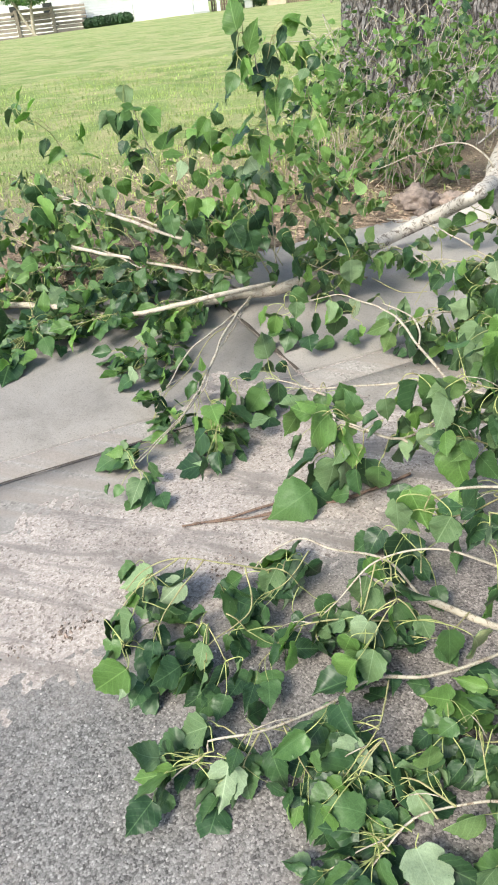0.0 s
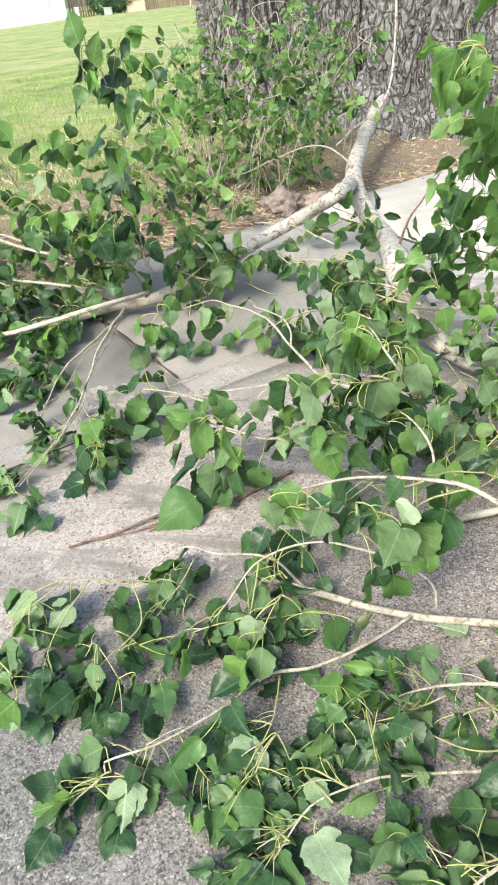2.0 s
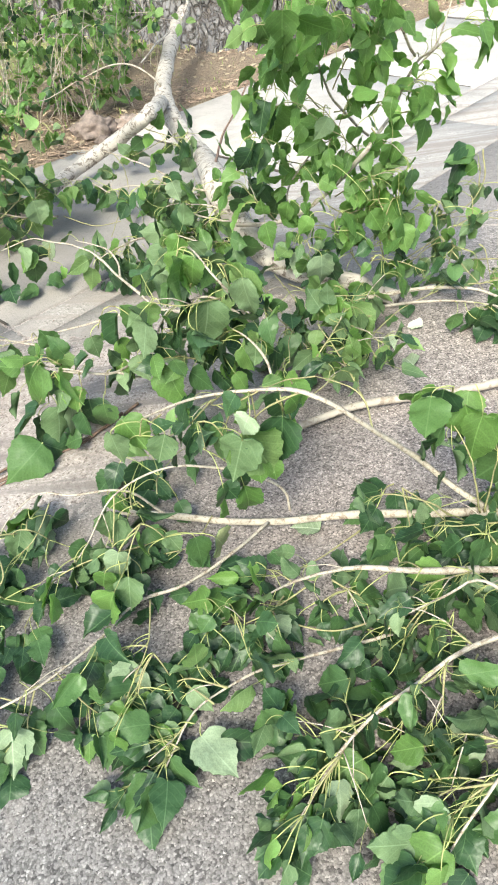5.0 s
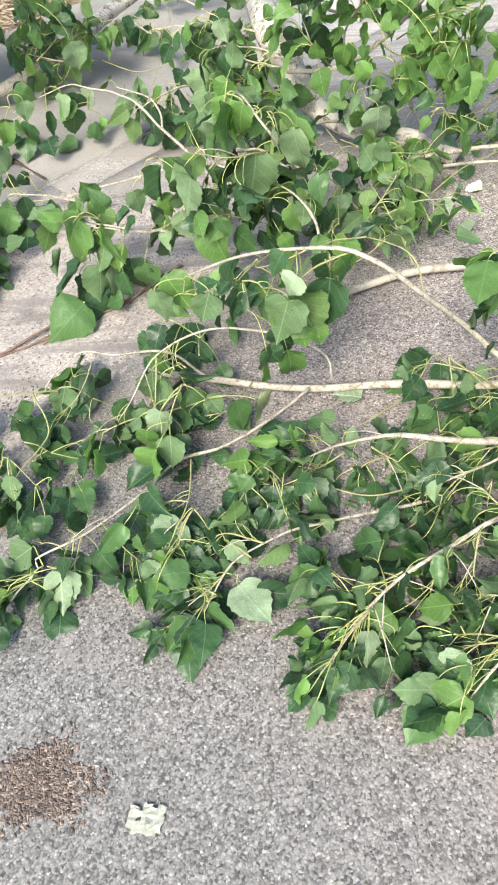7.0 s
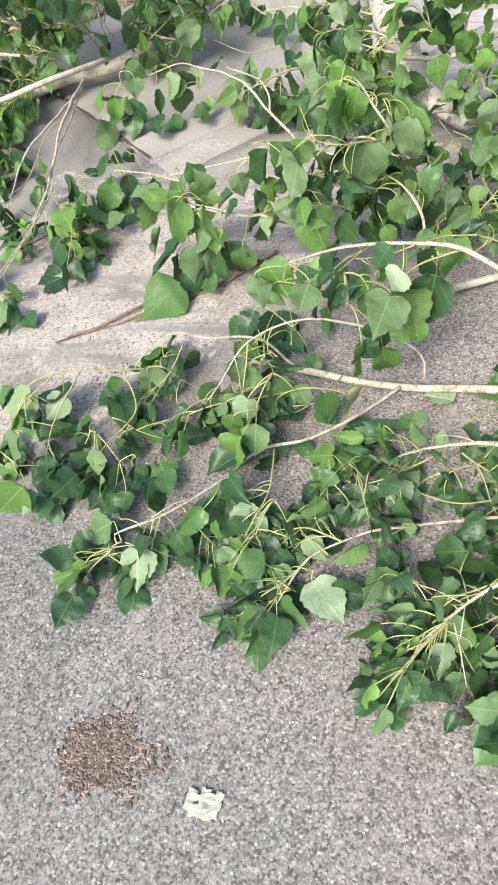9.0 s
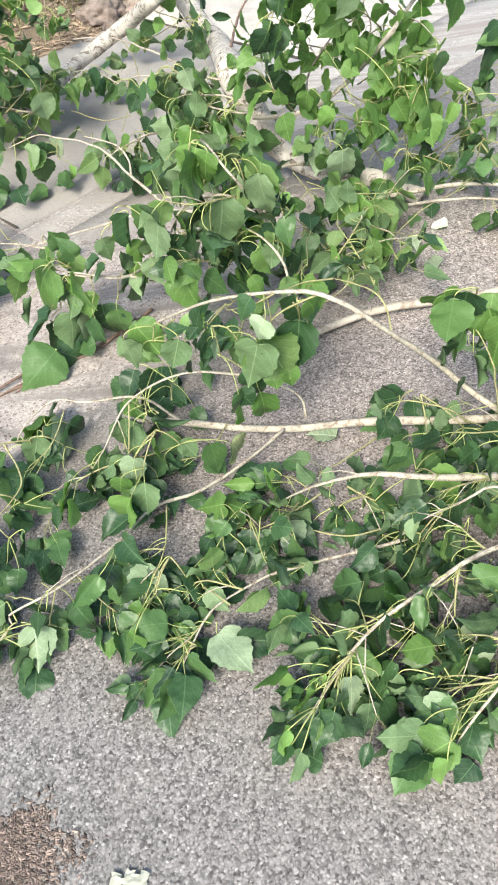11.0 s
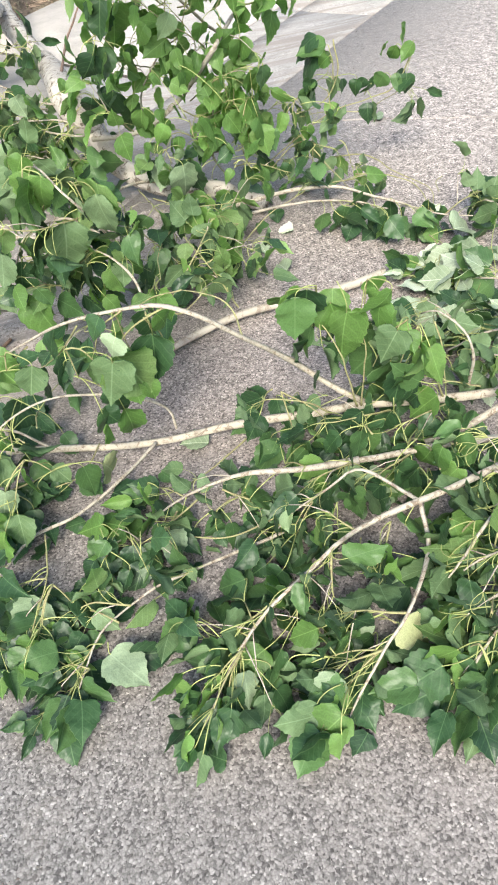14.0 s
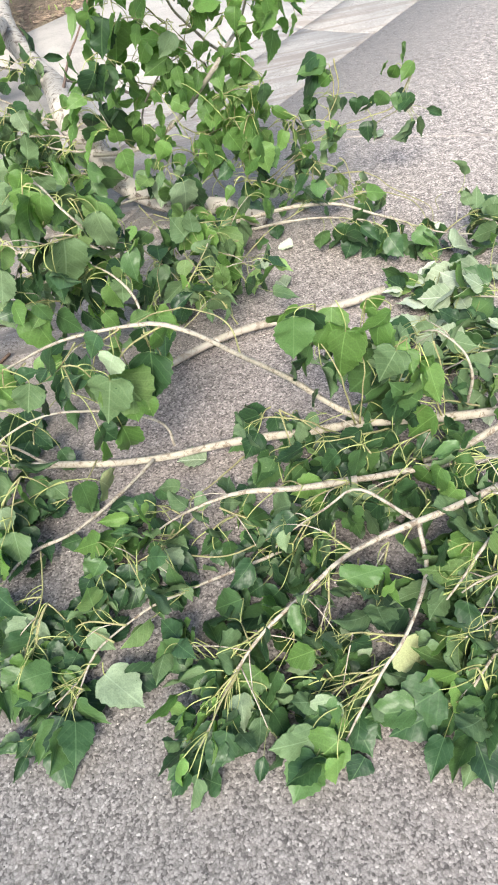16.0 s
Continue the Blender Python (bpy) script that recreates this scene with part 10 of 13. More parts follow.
set_leaf(edgebranch, (0.943, 1.360, 0.195), (0.888, 1.336, 0.147), (0.952, 1.343, 0.071), "g", 35)
set_leaf(edgebranch, (0.946, 1.400, 0.137), (1.023, 1.498, 0.063), (0.951, 1.472, 0.053), "d", -54)
set_leaf(edgebranch, (0.946, 1.400, 0.137), (0.927, 1.348, 0.079), (0.878, 1.332, 0.054), "d", -11)
twig(edgebranch, [(1.005, 1.316, 0.200), (1.026, 1.317, 0.198), (1.048, 1.318, 0.171)], 0.005, 0.003)
twig(edgebranch, [(1.005, 1.316, 0.200), (1.024, 1.354, 0.174), (1.044, 1.391, 0.123)], 0.005, 0.003)
set_leaf(edgebranch, (1.039, 1.382, 0.136), (1.042, 1.395, 0.081), (1.086, 1.355, 0.042), "d", 59)
set_leaf(edgebranch, (1.044, 1.391, 0.123), (1.093, 1.409, 0.066), (1.079, 1.320, 0.064), "d", -14)
set_leaf(edgebranch, (1.048, 1.318, 0.171), (1.088, 1.334, 0.126), (1.098, 1.282, 0.079), "g", -23)
set_leaf(edgebranch, (1.044, 1.391, 0.123), (1.042, 1.458, 0.133), (0.992, 1.442, 0.107), "g", 15)
set_leaf(edgebranch, (1.044, 1.391, 0.123), (1.132, 1.387, 0.130), (1.087, 1.377, 0.097), "g", 25)
set_leaf(edgebranch, (1.002, 1.313, 0.200), (0.973, 1.234, 0.224), (0.955, 1.257, 0.153), "f", 26)
# leafy branch
farpile = fallen("leafy_branch", "broken branch with pale upturned leaves on the road", (1.57, 1.64, ground_z(1.57, 1.64)))
twig(farpile, [(1.57, 1.64, 0.10), (1.42, 1.67, 0.12), (1.32, 1.71, 0.12), (1.20, 1.72, 0.08)], 0.012, 0.005, 20, start=0.2, size=0.085, limp=False, turned=0.78)
twig(farpile, [(1.64, 1.92, 0.08), (1.50, 1.92, 0.10), (1.42, 1.99, 0.08), (1.35, 2.11, 0.04)], 0.008, 0.004, 20, start=0.2, size=0.085, limp=False, turned=0.78)
twig(farpile, [(1.49, 1.78, 0.10), (1.38, 1.82, 0.10), (1.28, 1.89, 0.06), (1.19, 1.92, 0.03)], 0.008, 0.004, 15, start=0.2, size=0.085, limp=False, turned=0.78)
twig(farpile, [(1.76, 2.17, 0.10), (1.66, 2.22, 0.12), (1.62, 2.32, 0.12)], 0.008, 0.004, 12, start=0.2, size=0.080)
twig(farpile, [(1.39, 1.53, 0.15), (1.27, 1.54, 0.18), (1.22, 1.60, 0.16)], 0.008, 0.004, 12, start=0.2, size=0.080)
twig(farpile, [(1.508, 2.053, 0.100), (1.530, 2.091, 0.089), (1.551, 2.130, 0.054)], 0.005, 0.003)
twig(farpile, [(1.508, 2.053, 0.100), (1.518, 2.098, 0.093), (1.528, 2.143, 0.062)], 0.005, 0.003)
set_leaf(farpile, (1.530, 2.091, 0.089), (1.481, 2.064, 0.086), (1.343, 2.161, 0.040), "p", 5)
set_leaf(farpile, (1.508, 2.053, 0.100), (1.442, 2.053, 0.063), (1.371, 2.026, 0.055), "f", 16)
set_leaf(farpile, (1.508, 2.053, 0.100), (1.416, 1.958, 0.030), (1.339, 1.881, 0.020), "d", -9)
set_leaf(farpile, (1.508, 2.053, 0.100), (1.489, 1.992, 0.028), (1.411, 1.917, 0.015), "d", -35)
set_leaf(farpile, (1.563, 2.149, 0.052), (1.649, 2.294, 0.035), (1.646, 2.407, 0.014), "d", -43)
set_leaf(farpile, (1.709, 2.384, 0.052), (1.798, 2.529, 0.051), (1.706, 2.486, 0.024), "g", 39)
set_leaf(farpile, (1.523, 2.120, 0.077), (1.551, 2.154, 0.035), (1.628, 2.206, 0.022), "d", -49)
set_leaf(farpile, (1.528, 2.143, 0.062), (1.503, 2.209, 0.056), (1.451, 2.226, 0.035), "g", -22)
twig(farpile, [(1.394, 2.242, 0.090), (1.396, 2.209, 0.091), (1.398, 2.176, 0.068)], 0.005, 0.003)
set_leaf(farpile, (1.397, 2.193, 0.080), (1.432, 2.147, 0.070), (1.324, 2.140, 0.047), "p", -8)
set_leaf(farpile, (1.396, 2.209, 0.091), (1.400, 2.163, 0.089), (1.371, 2.179, 0.042), "l", -13)
set_leaf(farpile, (1.395, 2.234, 0.090), (1.477, 2.242, 0.086), (1.594, 2.307, 0.042), "p", 3)
set_leaf(farpile, (1.398, 2.176, 0.068), (1.361, 2.115, 0.026), (1.283, 2.055, 0.020), "d", -24)
set_leaf(farpile, (1.398, 2.176, 0.068), (1.329, 2.088, 0.031), (1.346, 1.996, 0.020), "d", 6)
twig(farpile, [(1.130, 1.808, 0.140), (1.156, 1.835, 0.130), (1.182, 1.862, 0.096)], 0.005, 0.003)
set_leaf(farpile, (1.182, 1.862, 0.096), (1.255, 1.938, 0.090), (1.273, 1.926, 0.049), "p", -5)
set_leaf(farpile, (1.182, 1.862, 0.096), (1.176, 1.944, 0.068), (1.114, 1.925, 0.036), "p", -12)
set_leaf(farpile, (1.137, 1.815, 0.137), (1.177, 1.769, 0.077), (1.230, 1.760, 0.034), "p", -3)
twig(farpile, [(1.232, 1.794, 0.140), (1.246, 1.770, 0.128), (1.260, 1.746, 0.092)], 0.005, 0.003)
twig(farpile, [(1.232, 1.794, 0.140), (1.260, 1.836, 0.128), (1.288, 1.877, 0.093)], 0.005, 0.003)
set_leaf(farpile, (1.274, 1.857, 0.111), (1.252, 1.884, 0.069), (1.178, 1.913, 0.045), "p", -7)
set_leaf(farpile, (1.250, 1.764, 0.119), (1.238, 1.785, 0.066), (1.207, 1.862, 0.033), "l", -5)
set_leaf(farpile, (1.246, 1.815, 0.134), (1.280, 1.841, 0.091), (1.333, 1.833, 0.038), "u", 19)
set_leaf(farpile, (1.288, 1.877, 0.093), (1.322, 1.921, 0.062), (1.302, 2.030, 0.031), "l", 0)
set_leaf(farpile, (1.288, 1.877, 0.093), (1.388, 1.992, 0.076), (1.501, 2.089, 0.041), "f", 40)
set_leaf(farpile, (1.288, 1.877, 0.093), (1.405, 1.837, 0.037), (1.327, 1.755, 0.018), "d", 0)
set_leaf(farpile, (1.250, 1.764, 0.119), (1.273, 1.727, 0.080), (1.264, 1.841, 0.052), "s", -10)
set_leaf(farpile, (1.253, 1.758, 0.110), (1.149, 1.739, 0.090), (1.106, 1.826, 0.052), "l", 4)
set_leaf(farpile, (1.260, 1.746, 0.092), (1.257, 1.605, 0.086), (1.237, 1.683, 0.044), "f", 106)
# leafy twig
sidetwigs = fallen("leafy_twig", "thin pale twigs with a fringe of hanging leaves", (0.88, 2.72, ground_z(0.88, 2.72)))
twig(sidetwigs, [(0.88, 2.72, 0.08), (1.01, 2.66, 0.12), (1.12, 2.61, 0.14), (1.23, 2.56, 0.14), (1.33, 2.46, 0.12), (1.46, 2.35, 0.10), (1.63, 2.28, 0.07)], 0.014, 0.007, 9, start=0.6, size=0.070)
twig(sidetwigs, [(0.86, 2.65, 0.08), (1.10, 2.54, 0.13), (1.23, 2.47, 0.13), (1.32, 2.40, 0.12)], 0.011, 0.006, 8, start=0.5, size=0.070)
twig(sidetwigs, [(1.15, 2.77, 0.25), (1.22, 2.65, 0.16), (1.25, 2.56, 0.13)], 0.006, 0.003, 0)
twig(sidetwigs, [(1.28, 2.83, 0.12), (1.38, 2.75, 0.14), (1.44, 2.62, 0.12), (1.53, 2.53, 0.08), (1.48, 2.39, 0.07)], 0.006, 0.003, 0)
twig(sidetwigs, [(1.31, 2.67, 0.12), (1.41, 2.61, 0.12), (1.48, 2.53, 0.10), (1.48, 2.40, 0.07)], 0.006, 0.003, 0)
twig(sidetwigs, [(0.84, 2.47, 0.08), (0.97, 2.58, 0.10), (1.10, 2.61, 0.13)], 0.006, 0.003, 3, size=0.090)
twig(sidetwigs, [(1.00, 2.85, 0.12), (1.14, 2.77, 0.25), (1.30, 2.88, 0.26), (1.41, 2.84, 0.26), (1.62, 2.93, 0.28)], 0.006, 0.003, 9, start=0.3, size=0.075)
twig(sidetwigs, [(1.03, 2.86, 0.15), (1.17, 2.93, 0.30), (1.35, 3.07, 0.32)], 0.006, 0.003, 7, start=0.2, size=0.075)
twig(sidetwigs, [(1.01, 2.80, 0.12), (1.14, 2.79, 0.22), (1.25, 2.73, 0.20)], 0.006, 0.003, 8, start=0.2, size=0.075)
twig(sidetwigs, [(0.98, 2.86, 0.12), (0.96, 2.86, 0.25), (1.12, 2.96, 0.30)], 0.006, 0.003, 7, start=0.2, size=0.075)
twig(sidetwigs, [(1.21, 2.63, 0.13), (1.29, 2.61, 0.14), (1.32, 2.69, 0.14)], 0.006, 0.003, 6, start=0.2, size=0.070)
twig(sidetwigs, [(1.50, 2.35, 0.08), (1.56, 2.35, 0.12), (1.67, 2.41, 0.10)], 0.006, 0.003, 6, start=0.2, size=0.070)
twig(sidetwigs, [(0.90, 2.89, 0.10), (0.85, 2.89, 0.20), (0.93, 2.77, 0.25)], 0.006, 0.003, 7, start=0.2, size=0.075)
twig(sidetwigs, [(1.303, 2.860, 0.505), (1.314, 2.856, 0.398), (1.266, 2.873, 0.307), (1.166, 2.908, 0.266)], 0.006, 0.003)
twig(sidetwigs, [(1.556, 2.770, 0.466), (1.501, 2.790, 0.345), (1.429, 2.815, 0.310), (1.318, 2.854, 0.280), (1.184, 2.902, 0.259)], 0.006, 0.003)
twig(sidetwigs, [(1.298, 2.851, 0.380), (1.297, 2.851, 0.435), (1.297, 2.852, 0.430)], 0.005, 0.003)
set_leaf(sidetwigs, (1.297, 2.851, 0.435), (1.275, 2.854, 0.494), (1.187, 2.905, 0.458), "g", 13)
set_leaf(sidetwigs, (1.297, 2.851, 0.435), (1.254, 2.884, 0.463), (1.173, 2.904, 0.406), "g", 30)
set_leaf(sidetwigs, (1.292, 2.853, 0.390), (1.230, 2.880, 0.388), (1.213, 2.893, 0.326), "d", -5)
set_leaf(sidetwigs, (1.297, 2.851, 0.435), (1.275, 2.827, 0.467), (1.236, 2.846, 0.430), "f", -33)
set_leaf(sidetwigs, (1.298, 2.851, 0.389), (1.381, 2.845, 0.369), (1.363, 2.835, 0.316), "g", 31)
twig(sidetwigs, [(1.274, 2.859, 0.348), (1.275, 2.842, 0.350), (1.275, 2.826, 0.291)], 0.005, 0.003)
set_leaf(sidetwigs, (1.274, 2.859, 0.348), (1.230, 2.897, 0.364), (1.252, 2.865, 0.299), "g", -33)
set_leaf(sidetwigs, (1.275, 2.834, 0.320), (1.275, 2.813, 0.268), (1.225, 2.807, 0.228), "u", -20)
set_leaf(sidetwigs, (1.525, 2.770, 0.441), (1.501, 2.795, 0.469), (1.487, 2.813, 0.410), "f", -3)
set_leaf(sidetwigs, (1.525, 2.770, 0.443), (1.534, 2.736, 0.488), (1.492, 2.733, 0.433), "f", -34)
set_leaf(sidetwigs, (1.543, 2.764, 0.440), (1.524, 2.753, 0.389), (1.518, 2.744, 0.316), "g", 36)
set_leaf(sidetwigs, (1.486, 2.784, 0.368), (1.460, 2.785, 0.391), (1.438, 2.814, 0.337), "g", -19)
set_leaf(sidetwigs, (1.493, 2.782, 0.353), (1.493, 2.777, 0.387), (1.498, 2.748, 0.328), "g", 62)
set_leaf(sidetwigs, (1.404, 2.813, 0.340), (1.424, 2.801, 0.300), (1.432, 2.781, 0.233), "g", -48)
set_leaf(sidetwigs, (1.398, 2.815, 0.323), (1.412, 2.790, 0.363), (1.379, 2.795, 0.317), "g", -52)
twig(sidetwigs, [(1.112, 2.734, 0.355), (1.126, 2.736, 0.392), (1.140, 2.738, 0.370)], 0.005, 0.003)
set_leaf(sidetwigs, (1.126, 2.736, 0.392), (1.051, 2.759, 0.427), (1.106, 2.716, 0.391), "f", 43)
set_leaf(sidetwigs, (1.126, 2.736, 0.392), (1.080, 2.733, 0.358), (1.050, 2.730, 0.286), "f", 22)
set_leaf(sidetwigs, (1.112, 2.734, 0.355), (1.111, 2.717, 0.301), (1.090, 2.741, 0.234), "u", -64)
set_leaf(sidetwigs, (1.140, 2.738, 0.370), (1.253, 2.720, 0.326), (1.216, 2.744, 0.284), "g", 13)
twig(sidetwigs, [(1.182, 2.715, 0.234), (1.178, 2.727, 0.228), (1.173, 2.739, 0.162)], 0.005, 0.003)
set_leaf(sidetwigs, (1.177, 2.730, 0.212), (1.162, 2.697, 0.259), (1.133, 2.693, 0.184), "g", -39)
set_leaf(sidetwigs, (1.182, 2.715, 0.234), (1.136, 2.687, 0.210), (1.084, 2.674, 0.163), "g", 61)
set_leaf(sidetwigs, (1.174, 2.736, 0.179), (1.094, 2.753, 0.171), (1.061, 2.742, 0.116), "d", -38)
set_leaf(sidetwigs, (1.179, 2.724, 0.230), (1.191, 2.667, 0.226), (1.164, 2.669, 0.147), "g", -57)
set_leaf(sidetwigs, (1.173, 2.739, 0.162), (1.229, 2.738, 0.105), (1.251, 2.729, 0.056), "d", -17)
set_leaf(sidetwigs, (1.174, 2.736, 0.179), (1.187, 2.755, 0.128), (1.155, 2.742, 0.073), "d", 8)
twig(sidetwigs, [(1.260, 2.695, 0.242), (1.282, 2.693, 0.222), (1.303, 2.692, 0.142)], 0.005, 0.003)
set_leaf(sidetwigs, (1.303, 2.692, 0.142), (1.320, 2.692, 0.125), (1.337, 2.671, 0.105), "f", -2)
set_leaf(sidetwigs, (1.303, 2.692, 0.142), (1.319, 2.689, 0.080), (1.341, 2.678, 0.048), "f", -12)
set_leaf(sidetwigs, (1.224, 2.510, 0.107), (1.205, 2.489, 0.113), (1.183, 2.469, 0.051), "g", 4)
set_leaf(sidetwigs, (1.238, 2.504, 0.113), (1.238, 2.470, 0.104), (1.218, 2.453, 0.008), "g", -21)
set_leaf(sidetwigs, (1.239, 2.504, 0.099), (1.198, 2.524, 0.087), (1.184, 2.528, 0.031), "d", -9)
set_leaf(sidetwigs, (1.309, 2.477, 0.082), (1.294, 2.544, 0.053), (1.312, 2.545, -0.067), "d", 7)
set_leaf(sidetwigs, (1.289, 2.485, 0.079), (1.303, 2.433, 0.107), (1.291, 2.432, 0.043), "u", 33)
set_leaf(sidetwigs, (1.376, 2.451, 0.096), (1.359, 2.475, 0.061), (1.367, 2.475, -0.032), "g", 40)
set_leaf(sidetwigs, (1.380, 2.449, 0.089), (1.390, 2.419, 0.072), (1.372, 2.402, -0.004), "u", -64)
set_leaf(sidetwigs, (1.485, 2.408, 0.039), (1.447, 2.423, 0.013), (1.430, 2.408, -0.056), "f", 43)
set_leaf(sidetwigs, (1.471, 2.414, 0.050), (1.469, 2.414, 0.023), (1.494, 2.420, -0.068), "g", 87)
set_leaf(sidetwigs, (1.468, 2.415, 0.055), (1.511, 2.405, 0.006), (1.501, 2.402, -0.060), "g", -20)
# broken stick
stick = fallen("broken_stick", "smooth pale broken stick lying on the asphalt", (0.48, 2.07, ground_z(0.48, 2.07)))
twig(stick, [(0.48, 2.07, 0.03), (0.60, 2.12, 0.03), (0.75, 2.16, 0.03), (0.97, 2.16, 0.03), (1.12, 2.17, 0.03), (1.22, 2.18, 0.04)], 0.0195, 0.0225, 0, bark=STICK_BARK, name="stick")
# dead twig
deadtwig = fallen("dead_twig", "dark dead twig lying along the sandy gutter", (0.04, 2.34, ground_z(0.04, 2.34)))
twig(deadtwig, [(0.04, 2.34, 0.02), (-0.08, 2.23, 0.01), (-0.27, 2.10, 0.01), (-0.42, 2.02, 0.01)], 0.010, 0.005, 0, bark=DARK_TWIG, name="twig")
twig(deadtwig, [(-0.01, 2.30, 0.02), (-0.13, 2.18, 0.01), (-0.26, 2.13, 0.01), (-0.36, 2.03, 0.01)], 0.006, 0.004, 0, bark=DARK_TWIG, name="twig")
twig(deadtwig, [(-0.19, 2.16, 0.02), (-0.25, 2.17, 0.02), (-0.35, 2.13, 0.01)], 0.007, 0.003, 0, bark=DARK_TWIG, name="twig")
twig(deadtwig, [(-0.29, 2.15, 0.02), (-0.39, 2.06, 0.02), (-0.49, 2.00, 0.01), (-0.59, 1.95, 0.01)], 0.009, 0.005, 0, bark=DARK_TWIG, name="twig")
twig(deadtwig, [(-0.31, 2.10, 0.01), (-0.40, 2.03, 0.01), (-0.56, 1.97, 0.01)], 0.006, 0.004, 0, bark=DARK_TWIG, name="twig")
# curved twig
curvedtwig = fallen("curved_twig", "small bent bare twig on the road", (1.67, 2.71, ground_z(1.67, 2.71)))
twig(curvedtwig, [(1.67, 2.71, 0.01), (1.63, 2.68, 0.01), (1.61, 2.61, 0.01)], 0.004, 0.003, 0, name="twig")
# sucker shoots
suckera = fallen("sucker_shoots", "thicket of drooping leafy shoots round the old tree's foot", (-1.35, 5.85, ground_z(-1.35, 5.85)))
twig(suckera, [(-1.35, 5.85, 0.11), (-1.29, 5.88, 0.33), (-1.32, 5.98, 0.48), (-1.28, 5.84, 0.71), (-1.17, 5.71, 0.80), (-1.26, 5.76, 0.71), (-1.32, 5.53, 0.68)], 0.0052, 0.004, 16, size=0.064, start=0.12, bark=STICK_BARK, fresh=0.7)
twig(suckera, [(-1.24, 5.83, 0.11), (-1.19, 5.83, 0.39), (-1.08, 5.72, 0.74), (-0.88, 5.60, 0.96), (-0.95, 5.47, 1.20), (-0.90, 5.33, 1.15), (-0.84, 5.32, 1.01)], 0.0052, 0.004, 13, size=0.064, start=0.12, bark=STICK_BARK, fresh=0.7)
twig(suckera, [(-1.40, 5.98, 0.11), (-1.24, 6.11, 0.40), (-1.29, 6.19, 0.63), (-1.20, 6.16, 0.86), (-1.13, 6.12, 1.06), (-1.03, 5.98, 1.05), (-1.11, 5.87, 0.98)], 0.0052, 0.004, 17, size=0.064, start=0.12, bark=STICK_BARK, fresh=0.7)
twig(suckera, [(-1.26, 5.90, 0.11), (-1.15, 5.82, 0.26), (-1.14, 5.82, 0.43), (-1.07, 5.79, 0.50), (-1.03, 6.14, 0.65), (-1.01, 5.83, 0.62), (-0.74, 5.37, 0.64)], 0.0052, 0.004, 13, size=0.064, start=0.12, bark=STICK_BARK, fresh=0.7)
twig(suckera, [(-1.23, 5.74, 0.11), (-1.27, 5.81, 0.23), (-1.29, 5.87, 0.39), (-1.20, 5.61, 0.50), (-1.24, 5.36, 0.69), (-1.21, 5.41, 0.65), (-1.33, 5.43, 0.62)], 0.0052, 0.004, 16, size=0.064, start=0.12, bark=STICK_BARK, fresh=0.7)
twig(suckera, [(-1.28, 5.88, 0.11), (-1.16, 5.90, 0.39), (-1.17, 5.74, 0.69), (-1.03, 5.57, 0.90), (-0.83, 5.37, 1.13), (-1.04, 5.49, 1.01), (-1.03, 5.44, 0.88)], 0.0052, 0.004, 16, size=0.064, start=0.12, bark=STICK_BARK, fresh=0.7)
twig(suckera, [(-1.15, 5.74, 0.11), (-1.08, 5.72, 0.30), (-1.05, 5.64, 0.52), (-0.92, 5.45, 0.64), (-0.85, 5.43, 0.85), (-0.90, 5.23, 0.87), (-0.89, 4.88, 0.84)], 0.0052, 0.004, 13, size=0.064, start=0.12, bark=STICK_BARK, fresh=0.7)
twig(suckera, [(-0.97, 5.61, 0.11), (-0.87, 5.66, 0.38), (-0.81, 5.72, 0.75), (-0.66, 5.78, 1.01), (-0.71, 5.83, 1.21), (-0.47, 5.67, 1.10), (-0.49, 5.64, 1.09)], 0.0052, 0.004, 13, size=0.064, start=0.12, bark=STICK_BARK, fresh=0.7)
twig(suckera, [(-1.00, 5.62, 0.11), (-0.93, 5.62, 0.35), (-0.95, 5.54, 0.65), (-0.83, 5.47, 0.77), (-0.98, 5.32, 1.04), (-1.04, 5.33, 0.93), (-1.24, 5.40, 0.85)], 0.0052, 0.004, 13, size=0.064, start=0.12, bark=STICK_BARK, fresh=0.7)
twig(suckera, [(-0.94, 5.67, 0.11), (-0.91, 5.78, 0.32), (-0.90, 5.83, 0.55), (-0.73, 5.59, 0.80), (-0.74, 5.31, 0.96), (-0.87, 5.42, 0.87), (-0.86, 5.48, 0.83)], 0.0052, 0.004, 15, size=0.064, start=0.12, bark=STICK_BARK, fresh=0.7)
twig(suckera, [(-0.97, 5.65, 0.11), (-0.92, 5.81, 0.39), (-0.84, 5.78, 0.64), (-0.51, 5.54, 0.86), (-0.51, 5.26, 1.06), (-0.46, 5.17, 1.03), (-0.44, 4.85, 1.01)], 0.0052, 0.004, 15, size=0.064, start=0.12, bark=STICK_BARK, fresh=0.7)
twig(suckera, [(-1.14, 5.76, 0.11), (-1.08, 5.82, 0.35), (-1.08, 5.80, 0.68), (-0.98, 5.70, 0.94), (-1.07, 5.51, 1.12), (-1.00, 5.40, 1.08), (-1.36, 5.35, 1.09)], 0.0052, 0.004, 14, size=0.064, start=0.12, bark=STICK_BARK, fresh=0.7)
twig(suckera, [(-0.85, 5.71, 0.11), (-0.81, 5.77, 0.38), (-0.70, 5.76, 0.73), (-0.57, 5.71, 0.94), (-0.45, 5.52, 1.18), (-0.52, 5.63, 1.05), (-0.58, 5.74, 0.90)], 0.0052, 0.004, 18, size=0.064, start=0.12, bark=STICK_BARK, fresh=0.7)
